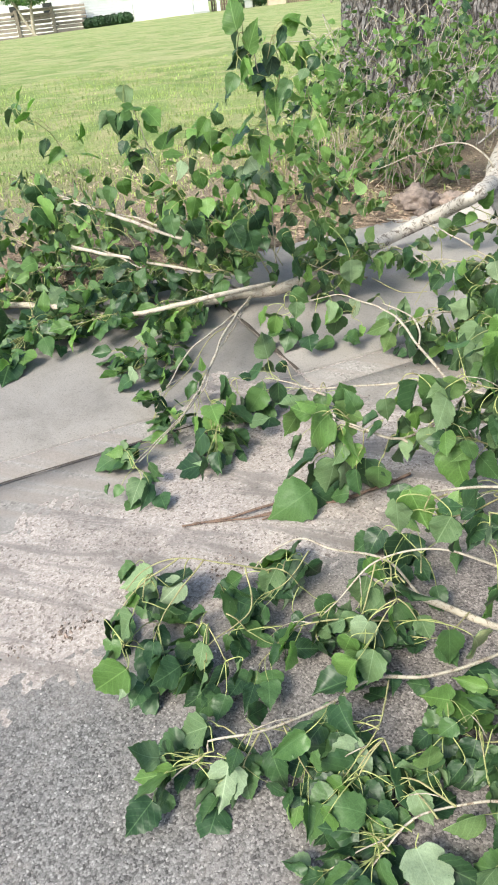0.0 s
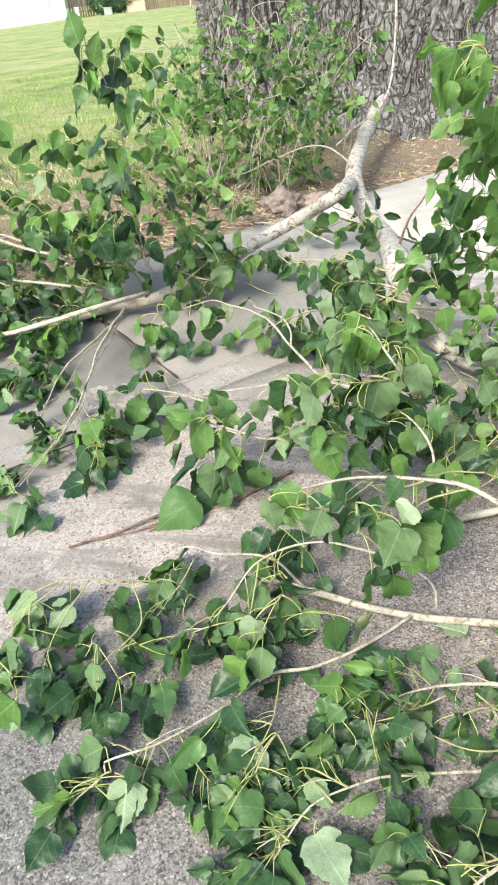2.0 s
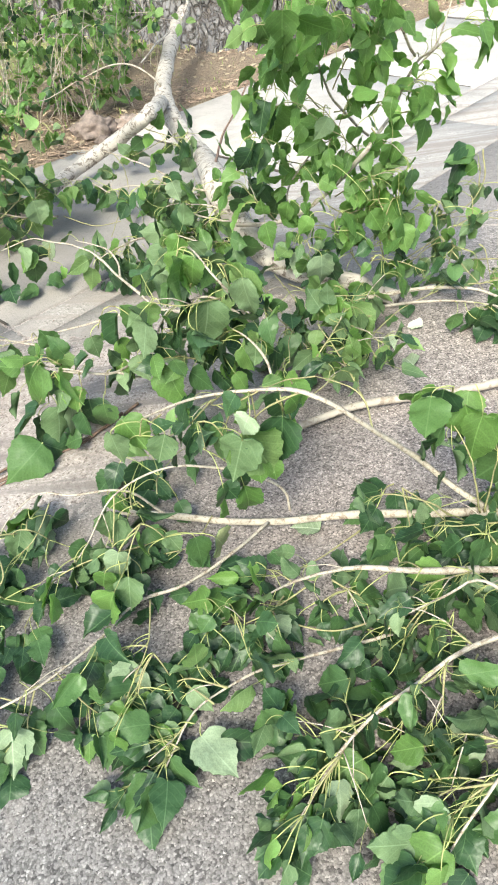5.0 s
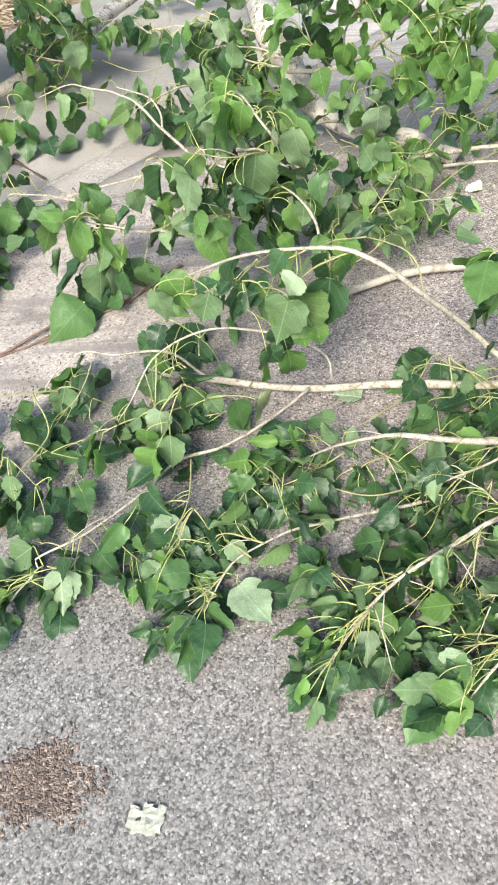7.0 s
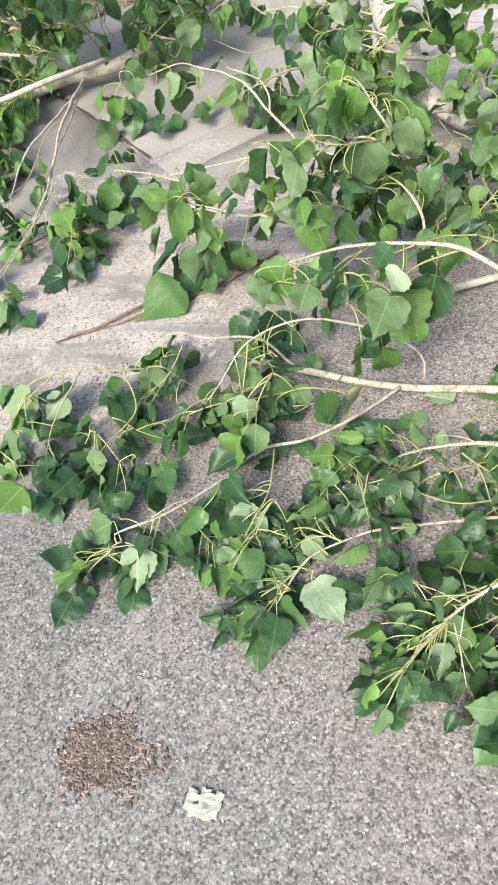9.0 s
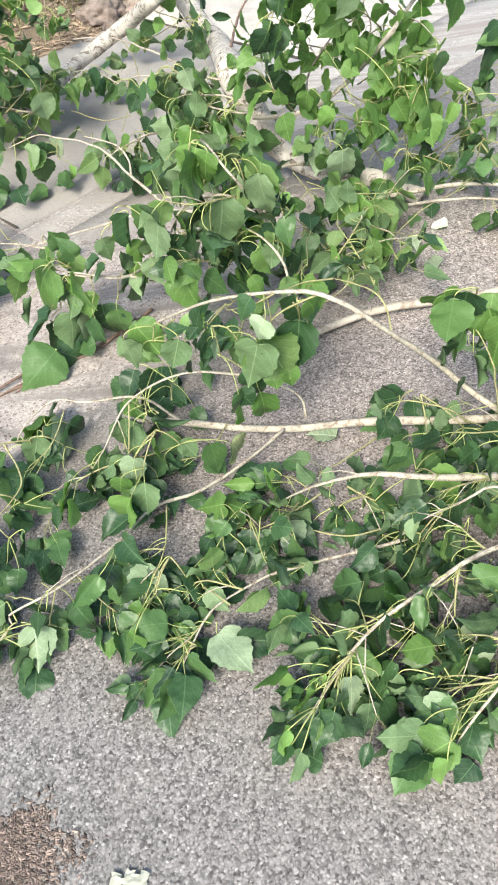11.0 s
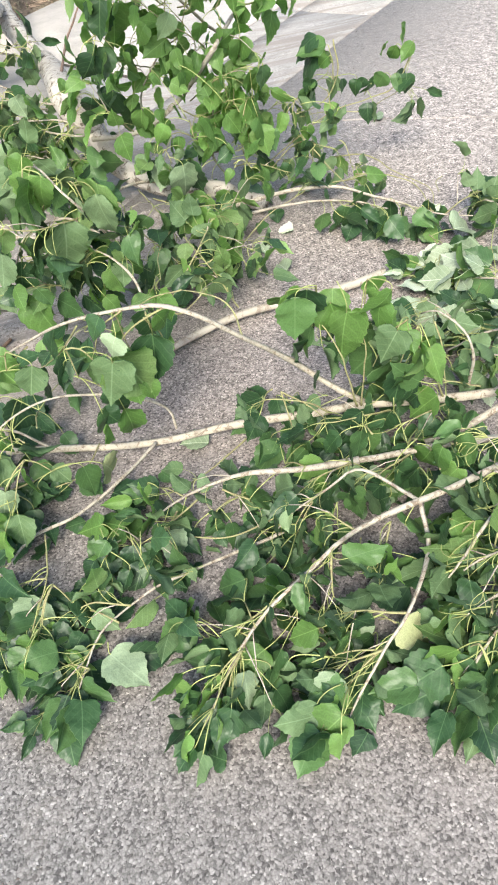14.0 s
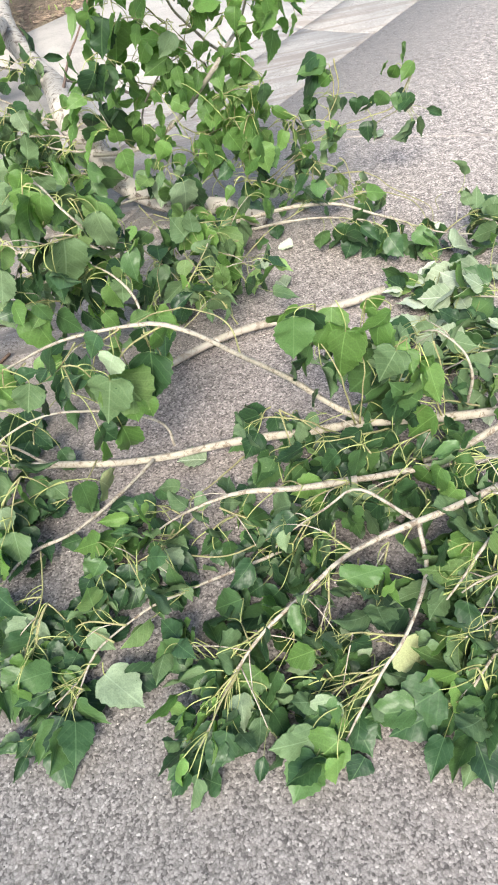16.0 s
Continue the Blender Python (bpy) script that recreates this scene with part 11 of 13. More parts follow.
twig(suckera, [(-0.82, 5.72, 0.11), (-0.83, 5.66, 0.27), (-0.66, 5.74, 0.37), (-0.73, 5.75, 0.48), (-0.63, 5.64, 0.59), (-0.60, 5.60, 0.58), (-0.63, 5.81, 0.51)], 0.0052, 0.004, 14, size=0.064, start=0.12, bark=STICK_BARK, fresh=0.7)
twig(suckera, [(-0.84, 5.72, 0.11), (-0.81, 5.69, 0.25), (-0.70, 5.63, 0.42), (-0.64, 5.62, 0.54), (-0.56, 5.54, 0.65), (-0.62, 5.75, 0.45), (-0.54, 5.82, 0.30)], 0.0052, 0.004, 17, size=0.064, start=0.12, bark=STICK_BARK, fresh=0.7)
twig(suckera, [(-0.86, 5.70, 0.11), (-0.89, 5.75, 0.29), (-0.90, 5.85, 0.48), (-0.78, 5.60, 0.70), (-0.71, 5.36, 0.84), (-0.77, 5.28, 0.77), (-1.08, 5.15, 0.69)], 0.0052, 0.004, 14, size=0.064, start=0.12, bark=STICK_BARK, fresh=0.7)
twig(suckera, [(-0.90, 5.78, 0.11), (-0.78, 5.83, 0.42), (-0.69, 5.85, 0.67), (-0.54, 5.71, 0.87), (-0.43, 5.67, 1.09), (-0.50, 5.58, 1.02), (-0.44, 5.28, 0.86)], 0.0052, 0.004, 17, size=0.064, start=0.12, bark=STICK_BARK, fresh=0.7)
twig(suckera, [(-0.84, 5.83, 0.11), (-0.80, 5.93, 0.32), (-0.81, 5.98, 0.55), (-0.76, 5.88, 0.73), (-0.77, 5.87, 0.94), (-0.77, 5.37, 0.93), (-0.76, 5.04, 0.82)], 0.0052, 0.004, 16, size=0.064, start=0.12, bark=STICK_BARK, fresh=0.7)
twig(suckera, [(-0.98, 6.71, 0.63), (-1.12, 6.64, 0.55), (-0.86, 6.68, 0.49), (-0.95, 6.61, 0.32), (-1.04, 6.46, 0.31)], 0.0056, 0.005, 0)
twig(suckera, [(-1.23, 6.65, 0.57), (-1.29, 6.58, 0.48), (-1.27, 6.51, 0.42), (-1.30, 6.41, 0.34), (-1.47, 6.42, 0.26)], 0.0056, 0.005, 0)
twig(suckera, [(-1.01, 6.70, 0.50), (-1.07, 6.75, 0.47), (-1.02, 6.62, 0.35), (-1.07, 6.60, 0.25), (-1.11, 6.63, 0.16)], 0.0056, 0.005, 0)
# sucker shoots
suckerb = fallen("sucker_shoots", "thicket of drooping leafy shoots round the old tree's foot", (-0.58, 5.66, ground_z(-0.58, 5.66)))
twig(suckerb, [(-0.58, 5.66, 0.11), (-0.52, 5.63, 0.34), (-0.47, 5.61, 0.62), (-0.35, 5.39, 0.82), (-0.33, 5.16, 1.02), (-0.33, 5.52, 0.87), (-0.64, 5.75, 0.79)], 0.0052, 0.004, 14, size=0.064, start=0.12, bark=STICK_BARK, fresh=0.7)
twig(suckerb, [(-0.67, 5.69, 0.11), (-0.57, 5.61, 0.22), (-0.53, 5.44, 0.39), (-0.47, 5.66, 0.49), (-0.39, 5.88, 0.54), (-0.43, 5.66, 0.40), (-0.27, 5.64, 0.26)], 0.0052, 0.004, 15, size=0.064, start=0.12, bark=STICK_BARK, fresh=0.7)
twig(suckerb, [(-0.57, 5.70, 0.11), (-0.50, 5.65, 0.27), (-0.41, 5.71, 0.51), (-0.39, 5.52, 0.64), (-0.26, 5.24, 0.87), (-0.14, 5.24, 0.82), (-0.48, 5.30, 0.74)], 0.0052, 0.004, 13, size=0.064, start=0.12, bark=STICK_BARK, fresh=0.7)
twig(suckerb, [(-0.72, 5.62, 0.11), (-0.68, 5.65, 0.22), (-0.54, 5.59, 0.41), (-0.49, 5.67, 0.57), (-0.46, 5.75, 0.59), (-0.36, 5.82, 0.56), (-0.32, 5.67, 0.50)], 0.0052, 0.004, 15, size=0.064, start=0.12, bark=STICK_BARK, fresh=0.7)
twig(suckerb, [(-0.57, 5.56, 0.11), (-0.56, 5.64, 0.44), (-0.40, 5.77, 0.72), (-0.31, 5.61, 0.94), (-0.19, 5.22, 1.19), (-0.12, 5.39, 1.11), (-0.04, 5.55, 0.94)], 0.0052, 0.004, 13, size=0.064, start=0.12, bark=STICK_BARK, fresh=0.7)
twig(suckerb, [(-0.53, 5.57, 0.11), (-0.52, 5.62, 0.31), (-0.54, 5.70, 0.43), (-0.40, 5.53, 0.56), (-0.40, 5.24, 0.74), (-0.50, 5.30, 0.66), (-0.68, 5.44, 0.55)], 0.0052, 0.004, 16, size=0.064, start=0.12, bark=STICK_BARK, fresh=0.7)
twig(suckerb, [(-0.38, 5.62, 0.11), (-0.37, 5.60, 0.36), (-0.28, 5.52, 0.67), (-0.21, 5.64, 0.86), (-0.14, 5.63, 1.06), (-0.18, 5.45, 0.98), (-0.22, 5.28, 0.87)], 0.0052, 0.004, 14, size=0.064, start=0.12, bark=STICK_BARK, fresh=0.7)
twig(suckerb, [(-0.45, 5.65, 0.11), (-0.50, 5.60, 0.37), (-0.41, 5.58, 0.67), (-0.36, 5.47, 0.87), (-0.42, 5.19, 1.08), (-0.36, 5.22, 1.07), (-0.41, 4.93, 1.06)], 0.0052, 0.004, 15, size=0.064, start=0.12, bark=STICK_BARK, fresh=0.7)
twig(suckerb, [(-0.32, 5.62, 0.11), (-0.30, 5.49, 0.27), (-0.22, 5.40, 0.47), (-0.18, 5.50, 0.56), (-0.15, 5.51, 0.68), (-0.12, 5.62, 0.67), (-0.22, 5.79, 0.57)], 0.0052, 0.004, 17, size=0.064, start=0.12, bark=STICK_BARK, fresh=0.7)
twig(suckerb, [(-0.42, 5.76, 0.11), (-0.45, 5.81, 0.41), (-0.35, 5.88, 0.74), (-0.26, 5.61, 0.93), (-0.20, 5.26, 1.24), (-0.40, 5.13, 1.25), (-0.31, 5.11, 1.10)], 0.0052, 0.004, 18, size=0.064, start=0.12, bark=STICK_BARK, fresh=0.7)
twig(suckerb, [(-0.40, 5.61, 0.11), (-0.30, 5.74, 0.35), (-0.36, 5.75, 0.65), (-0.23, 5.70, 0.82), (-0.32, 5.47, 1.07), (-0.30, 5.48, 0.90), (-0.34, 5.32, 0.81)], 0.0052, 0.004, 17, size=0.064, start=0.12, bark=STICK_BARK, fresh=0.7)
twig(suckerb, [(-0.49, 5.67, 0.11), (-0.48, 5.66, 0.33), (-0.46, 5.74, 0.55), (-0.30, 5.75, 0.73), (-0.21, 5.65, 0.90), (-0.36, 5.68, 0.76), (-0.33, 5.94, 0.65)], 0.0052, 0.004, 18, size=0.064, start=0.12, bark=STICK_BARK, fresh=0.7)
twig(suckerb, [(-0.23, 5.82, 0.11), (-0.12, 5.79, 0.39), (-0.05, 5.84, 0.66), (0.06, 5.69, 0.86), (0.29, 5.55, 1.07), (0.18, 5.31, 1.06), (0.30, 5.06, 1.00)], 0.0052, 0.004, 18, size=0.064, start=0.12, bark=STICK_BARK, fresh=0.7)
twig(suckerb, [(-0.22, 5.85, 0.11), (-0.15, 5.79, 0.28), (-0.11, 5.84, 0.61), (0.03, 5.62, 0.84), (0.03, 5.47, 1.01), (-0.04, 5.47, 0.81), (-0.11, 5.67, 0.78)], 0.0052, 0.004, 17, size=0.064, start=0.12, bark=STICK_BARK, fresh=0.7)
twig(suckerb, [(-0.09, 5.74, 0.11), (-0.14, 5.69, 0.41), (-0.07, 5.59, 0.72), (-0.12, 5.47, 0.97), (-0.14, 5.26, 1.16), (-0.22, 5.23, 1.02), (-0.19, 5.14, 0.94)], 0.0052, 0.004, 14, size=0.064, start=0.12, bark=STICK_BARK, fresh=0.7)
twig(suckerb, [(-0.22, 5.89, 0.11), (-0.22, 5.77, 0.34), (-0.12, 5.72, 0.58), (-0.28, 5.69, 0.73), (-0.18, 5.80, 0.91), (-0.17, 5.84, 0.89), (-0.37, 5.83, 0.87)], 0.0052, 0.004, 17, size=0.064, start=0.12, bark=STICK_BARK, fresh=0.7)
twig(suckerb, [(-0.19, 5.88, 0.11), (-0.11, 5.84, 0.32), (-0.07, 5.75, 0.48), (0.17, 5.68, 0.64), (0.15, 5.44, 0.80), (0.16, 5.60, 0.65), (0.34, 5.92, 0.55)], 0.0052, 0.004, 14, size=0.064, start=0.12, bark=STICK_BARK, fresh=0.7)
twig(suckerb, [(-0.09, 5.72, 0.11), (-0.14, 5.65, 0.27), (-0.14, 5.74, 0.39), (-0.22, 5.44, 0.49), (-0.20, 5.18, 0.70), (-0.40, 5.25, 0.56), (-0.36, 5.27, 0.43)], 0.0052, 0.004, 13, size=0.064, start=0.12, bark=STICK_BARK, fresh=0.7)
twig(suckerb, [(-0.65, 6.77, 0.31), (-0.63, 6.70, 0.25), (-0.68, 6.72, 0.16), (-0.62, 6.60, -0.04), (-0.68, 6.48, -0.04)], 0.0056, 0.005, 0)
twig(suckerb, [(-0.27, 6.82, 0.57), (-0.20, 6.76, 0.53), (-0.24, 6.65, 0.42), (-0.24, 6.65, 0.31), (-0.27, 6.67, 0.24)], 0.0056, 0.005, 0)
# sucker shoots
suckerc = fallen("sucker_shoots", "thicket of drooping leafy shoots round the old tree's foot", (-1.24, 6.73, ground_z(-1.24, 6.73)))
twig(suckerc, [(-1.24, 6.73, 0.11), (-1.23, 6.62, 0.39), (-1.14, 6.69, 0.58), (-1.10, 6.43, 0.81), (-1.22, 6.21, 0.98), (-1.22, 6.17, 0.92), (-1.33, 6.16, 0.90)], 0.0052, 0.004, 15, size=0.064, start=0.12, bark=STICK_BARK, fresh=0.7)
twig(suckerc, [(-1.21, 6.62, 0.11), (-1.18, 6.70, 0.29), (-1.21, 6.65, 0.52), (-1.10, 6.58, 0.64), (-1.06, 6.41, 0.86), (-1.26, 6.47, 0.76), (-1.29, 6.42, 0.59)], 0.0052, 0.004, 17, size=0.064, start=0.12, bark=STICK_BARK, fresh=0.7)
twig(suckerc, [(-1.30, 6.77, 0.11), (-1.19, 6.61, 0.25), (-1.17, 6.68, 0.41), (-1.17, 6.60, 0.53), (-1.14, 6.43, 0.65), (-1.15, 6.30, 0.62), (-1.13, 6.05, 0.55)], 0.0052, 0.004, 16, size=0.064, start=0.12, bark=STICK_BARK, fresh=0.7)
twig(suckerc, [(-1.38, 6.83, 0.11), (-1.37, 7.03, 0.21), (-1.32, 7.06, 0.32), (-1.10, 6.78, 0.41), (-0.94, 6.64, 0.58), (-0.91, 6.47, 0.42), (-0.80, 6.35, 0.29)], 0.0052, 0.004, 14, size=0.064, start=0.12, bark=STICK_BARK, fresh=0.7)
twig(suckerc, [(-1.40, 6.78, 0.11), (-1.30, 6.94, 0.40), (-1.31, 6.95, 0.56), (-1.20, 6.70, 0.77), (-1.10, 6.41, 0.95), (-1.23, 6.30, 0.82), (-1.25, 6.15, 0.70)], 0.0052, 0.004, 13, size=0.064, start=0.12, bark=STICK_BARK, fresh=0.7)
twig(suckerc, [(-1.46, 6.77, 0.11), (-1.36, 6.89, 0.34), (-1.35, 6.99, 0.63), (-1.19, 6.98, 0.80), (-1.15, 6.81, 1.05), (-1.08, 6.51, 1.00), (-1.11, 6.11, 0.81)], 0.0052, 0.004, 15, size=0.064, start=0.12, bark=STICK_BARK, fresh=0.7)
twig(suckerc, [(-1.11, 6.77, 0.11), (-1.06, 6.68, 0.42), (-0.96, 6.75, 0.70), (-0.93, 6.65, 0.87), (-0.80, 6.60, 1.15), (-0.90, 6.47, 1.02), (-0.74, 6.30, 0.92)], 0.0052, 0.004, 14, size=0.064, start=0.12, bark=STICK_BARK, fresh=0.7)
twig(suckerc, [(-1.18, 6.89, 0.11), (-1.15, 6.75, 0.41), (-1.07, 6.73, 0.70), (-1.00, 6.75, 0.98), (-0.98, 6.66, 1.13), (-0.97, 6.66, 0.99), (-1.04, 6.71, 0.86)], 0.0052, 0.004, 14, size=0.064, start=0.12, bark=STICK_BARK, fresh=0.7)
twig(suckerc, [(-0.92, 6.62, 0.11), (-0.86, 6.62, 0.43), (-0.78, 6.56, 0.63), (-0.74, 6.71, 0.79), (-0.76, 6.64, 0.99), (-0.78, 6.66, 0.85), (-0.97, 6.74, 0.68)], 0.0052, 0.004, 15, size=0.064, start=0.12, bark=STICK_BARK, fresh=0.7)
twig(suckerc, [(-1.04, 6.69, 0.11), (-1.05, 6.64, 0.27), (-1.12, 6.76, 0.37), (-1.15, 6.54, 0.51), (-1.07, 6.45, 0.63), (-1.15, 6.42, 0.60), (-1.20, 6.47, 0.60)], 0.0052, 0.004, 13, size=0.064, start=0.12, bark=STICK_BARK, fresh=0.7)
twig(suckerc, [(-0.93, 6.67, 0.11), (-0.80, 6.58, 0.43), (-0.77, 6.52, 0.65), (-0.71, 6.57, 0.78), (-0.52, 6.66, 1.01), (-0.53, 6.58, 0.94), (-0.76, 6.95, 0.94)], 0.0052, 0.004, 16, size=0.064, start=0.12, bark=STICK_BARK, fresh=0.7)
twig(suckerc, [(-1.17, 6.94, 0.11), (-1.23, 7.04, 0.26), (-1.14, 7.05, 0.41), (-1.10, 7.05, 0.59), (-1.02, 6.86, 0.69), (-1.09, 6.61, 0.66), (-0.95, 6.24, 0.62)], 0.0052, 0.004, 14, size=0.064, start=0.12, bark=STICK_BARK, fresh=0.7)
twig(suckerc, [(-0.66, 6.72, 0.11), (-0.76, 6.68, 0.30), (-0.71, 6.55, 0.42), (-0.73, 6.55, 0.56), (-0.75, 6.31, 0.68), (-0.87, 6.17, 0.61), (-1.09, 6.25, 0.54)], 0.0052, 0.004, 13, size=0.064, start=0.12, bark=STICK_BARK, fresh=0.7)
twig(suckerc, [(-0.85, 6.75, 0.11), (-0.82, 6.75, 0.29), (-0.73, 6.66, 0.40), (-0.68, 6.90, 0.47), (-0.68, 6.90, 0.56), (-0.54, 6.61, 0.54), (-0.47, 6.02, 0.47)], 0.0052, 0.004, 15, size=0.064, start=0.12, bark=STICK_BARK, fresh=0.7)
twig(suckerc, [(-0.89, 6.81, 0.11), (-0.94, 6.86, 0.20), (-0.92, 6.96, 0.34), (-0.81, 6.81, 0.49), (-0.90, 6.66, 0.58), (-0.78, 6.33, 0.54), (-0.81, 6.25, 0.48)], 0.0052, 0.004, 16, size=0.064, start=0.12, bark=STICK_BARK, fresh=0.7)
twig(suckerc, [(-0.68, 6.80, 0.11), (-0.65, 6.83, 0.34), (-0.48, 6.94, 0.58), (-0.44, 6.81, 0.77), (-0.25, 6.88, 0.97), (-0.26, 6.61, 0.88), (-0.20, 6.56, 0.76)], 0.0052, 0.004, 17, size=0.064, start=0.12, bark=STICK_BARK, fresh=0.7)
twig(suckerc, [(-0.72, 6.82, 0.11), (-0.61, 6.87, 0.36), (-0.53, 6.92, 0.71), (-0.34, 6.99, 0.92), (-0.35, 6.86, 1.17), (-0.32, 6.45, 1.15), (-0.13, 6.26, 1.10)], 0.0052, 0.004, 14, size=0.064, start=0.12, bark=STICK_BARK, fresh=0.7)
twig(suckerc, [(-0.87, 6.80, 0.11), (-0.86, 6.84, 0.35), (-0.76, 6.77, 0.65), (-0.76, 6.68, 0.87), (-0.80, 6.75, 1.03), (-0.87, 6.55, 0.88), (-0.85, 6.16, 0.87)], 0.0052, 0.004, 14, size=0.064, start=0.12, bark=STICK_BARK, fresh=0.7)
twig(suckerc, [(-0.68, 6.77, 0.90), (-0.67, 6.71, 0.86), (-0.70, 6.63, 0.76), (-0.70, 6.63, 0.65), (-0.84, 6.49, 0.59)], 0.0056, 0.005, 0)
twig(suckerc, [(-0.57, 6.79, 0.85), (-0.58, 6.77, 0.77), (-0.71, 6.71, 0.71), (-0.57, 6.59, 0.58), (-0.61, 6.51, 0.53)], 0.0056, 0.005, 0)
twig(suckerc, [(-0.55, 6.79, 0.80), (-0.43, 6.67, 0.73), (-0.55, 6.68, 0.65), (-0.56, 6.63, 0.54), (-0.65, 6.67, 0.47)], 0.0056, 0.005, 0)
# sucker shoots
suckerd = fallen("sucker_shoots", "thicket of drooping leafy shoots round the old tree's foot", (-0.45, 6.71, ground_z(-0.45, 6.71)))
twig(suckerd, [(-0.45, 6.71, 0.11), (-0.34, 6.75, 0.18), (-0.41, 6.80, 0.34), (-0.32, 6.62, 0.44), (-0.32, 6.52, 0.59), (-0.44, 6.48, 0.47), (-0.57, 6.77, 0.31)], 0.0052, 0.004, 16, size=0.064, start=0.12, bark=STICK_BARK, fresh=0.7)
twig(suckerd, [(-0.40, 6.61, 0.11), (-0.26, 6.42, 0.28), (-0.29, 6.52, 0.51), (-0.35, 6.32, 0.65), (0.05, 6.04, 0.82), (-0.10, 5.98, 0.64), (-0.04, 6.07, 0.58)], 0.0052, 0.004, 18, size=0.064, start=0.12, bark=STICK_BARK, fresh=0.7)
twig(suckerd, [(-0.45, 6.69, 0.11), (-0.43, 6.76, 0.21), (-0.39, 6.89, 0.41), (-0.33, 6.69, 0.56), (-0.33, 6.34, 0.72), (-0.30, 6.37, 0.54), (-0.33, 6.39, 0.37)], 0.0052, 0.004, 18, size=0.064, start=0.12, bark=STICK_BARK, fresh=0.7)
twig(suckerd, [(-0.48, 6.88, 0.11), (-0.41, 6.86, 0.33), (-0.34, 6.94, 0.53), (-0.17, 6.87, 0.73), (-0.15, 6.77, 0.87), (-0.07, 6.44, 0.76), (-0.15, 6.08, 0.67)], 0.0052, 0.004, 17, size=0.064, start=0.12, bark=STICK_BARK, fresh=0.7)
twig(suckerd, [(-0.56, 6.76, 0.11), (-0.53, 6.80, 0.28), (-0.54, 6.82, 0.37), (-0.53, 6.54, 0.53), (-0.59, 6.53, 0.62), (-0.53, 6.50, 0.60), (-0.67, 6.43, 0.59)], 0.0052, 0.004, 13, size=0.064, start=0.12, bark=STICK_BARK, fresh=0.7)
twig(suckerd, [(-0.58, 6.94, 0.11), (-0.56, 6.97, 0.35), (-0.51, 7.03, 0.54), (-0.44, 6.86, 0.78), (-0.18, 6.47, 0.93), (-0.34, 6.78, 0.82), (-0.35, 6.95, 0.66)], 0.0052, 0.004, 17, size=0.064, start=0.12, bark=STICK_BARK, fresh=0.7)
twig(suckerd, [(-0.27, 6.76, 0.11), (-0.20, 6.78, 0.25), (-0.29, 6.64, 0.46), (-0.22, 6.63, 0.64), (-0.35, 6.67, 0.70), (-0.38, 6.34, 0.69), (-0.44, 6.09, 0.61)], 0.0052, 0.004, 14, size=0.064, start=0.12, bark=STICK_BARK, fresh=0.7)
twig(suckerd, [(-0.35, 6.81, 0.11), (-0.31, 6.74, 0.27), (-0.32, 6.78, 0.40), (-0.26, 6.63, 0.50), (-0.22, 6.45, 0.65), (-0.11, 6.38, 0.66), (-0.47, 6.41, 0.57)], 0.0052, 0.004, 14, size=0.064, start=0.12, bark=STICK_BARK, fresh=0.7)
twig(suckerd, [(-0.21, 6.73, 0.11), (-0.10, 6.64, 0.38), (-0.13, 6.60, 0.64), (-0.12, 6.62, 0.83), (-0.09, 6.72, 1.00), (-0.05, 6.72, 0.97), (-0.21, 6.95, 0.95)], 0.0052, 0.004, 17, size=0.064, start=0.12, bark=STICK_BARK, fresh=0.7)
twig(suckerd, [(-0.33, 6.86, 0.11), (-0.26, 6.95, 0.19), (-0.26, 7.02, 0.32), (-0.25, 6.98, 0.43), (-0.14, 6.88, 0.53), (-0.07, 6.46, 0.57), (0.10, 6.30, 0.58)], 0.0052, 0.004, 14, size=0.064, start=0.12, bark=STICK_BARK, fresh=0.7)
twig(suckerd, [(-0.38, 6.98, 0.11), (-0.36, 6.95, 0.39), (-0.45, 7.01, 0.70), (-0.47, 6.95, 0.93), (-0.50, 7.01, 1.16), (-0.61, 7.06, 1.10), (-0.85, 6.92, 0.98)], 0.0052, 0.004, 16, size=0.064, start=0.12, bark=STICK_BARK, fresh=0.7)
twig(suckerd, [(-0.22, 6.86, 0.11), (-0.10, 6.85, 0.43), (-0.05, 6.93, 0.66), (0.04, 6.90, 0.91), (0.12, 6.76, 1.08), (0.11, 6.62, 1.03), (0.01, 6.46, 0.95)], 0.0052, 0.004, 17, size=0.064, start=0.12, bark=STICK_BARK, fresh=0.7)
twig(suckerd, [(-0.19, 7.07, 0.11), (-0.19, 7.11, 0.40), (-0.14, 7.02, 0.63), (-0.04, 6.87, 0.88), (-0.17, 6.50, 1.04), (-0.17, 6.61, 0.96), (-0.30, 6.56, 0.90)], 0.0052, 0.004, 14, size=0.064, start=0.12, bark=STICK_BARK, fresh=0.7)
twig(suckerd, [(-0.17, 6.92, 0.11), (-0.17, 6.96, 0.39), (-0.14, 6.94, 0.68), (-0.12, 6.78, 0.91), (-0.21, 6.51, 1.12), (-0.20, 6.66, 1.12), (-0.36, 6.84, 1.05)], 0.0052, 0.004, 16, size=0.064, start=0.12, bark=STICK_BARK, fresh=0.7)
twig(suckerd, [(0.01, 6.86, 0.11), (0.03, 6.95, 0.37), (0.00, 6.97, 0.64), (-0.04, 6.98, 0.87), (0.01, 7.05, 1.07), (-0.20, 6.59, 0.97), (-0.18, 6.19, 0.89)], 0.0052, 0.004, 14, size=0.064, start=0.12, bark=STICK_BARK, fresh=0.7)
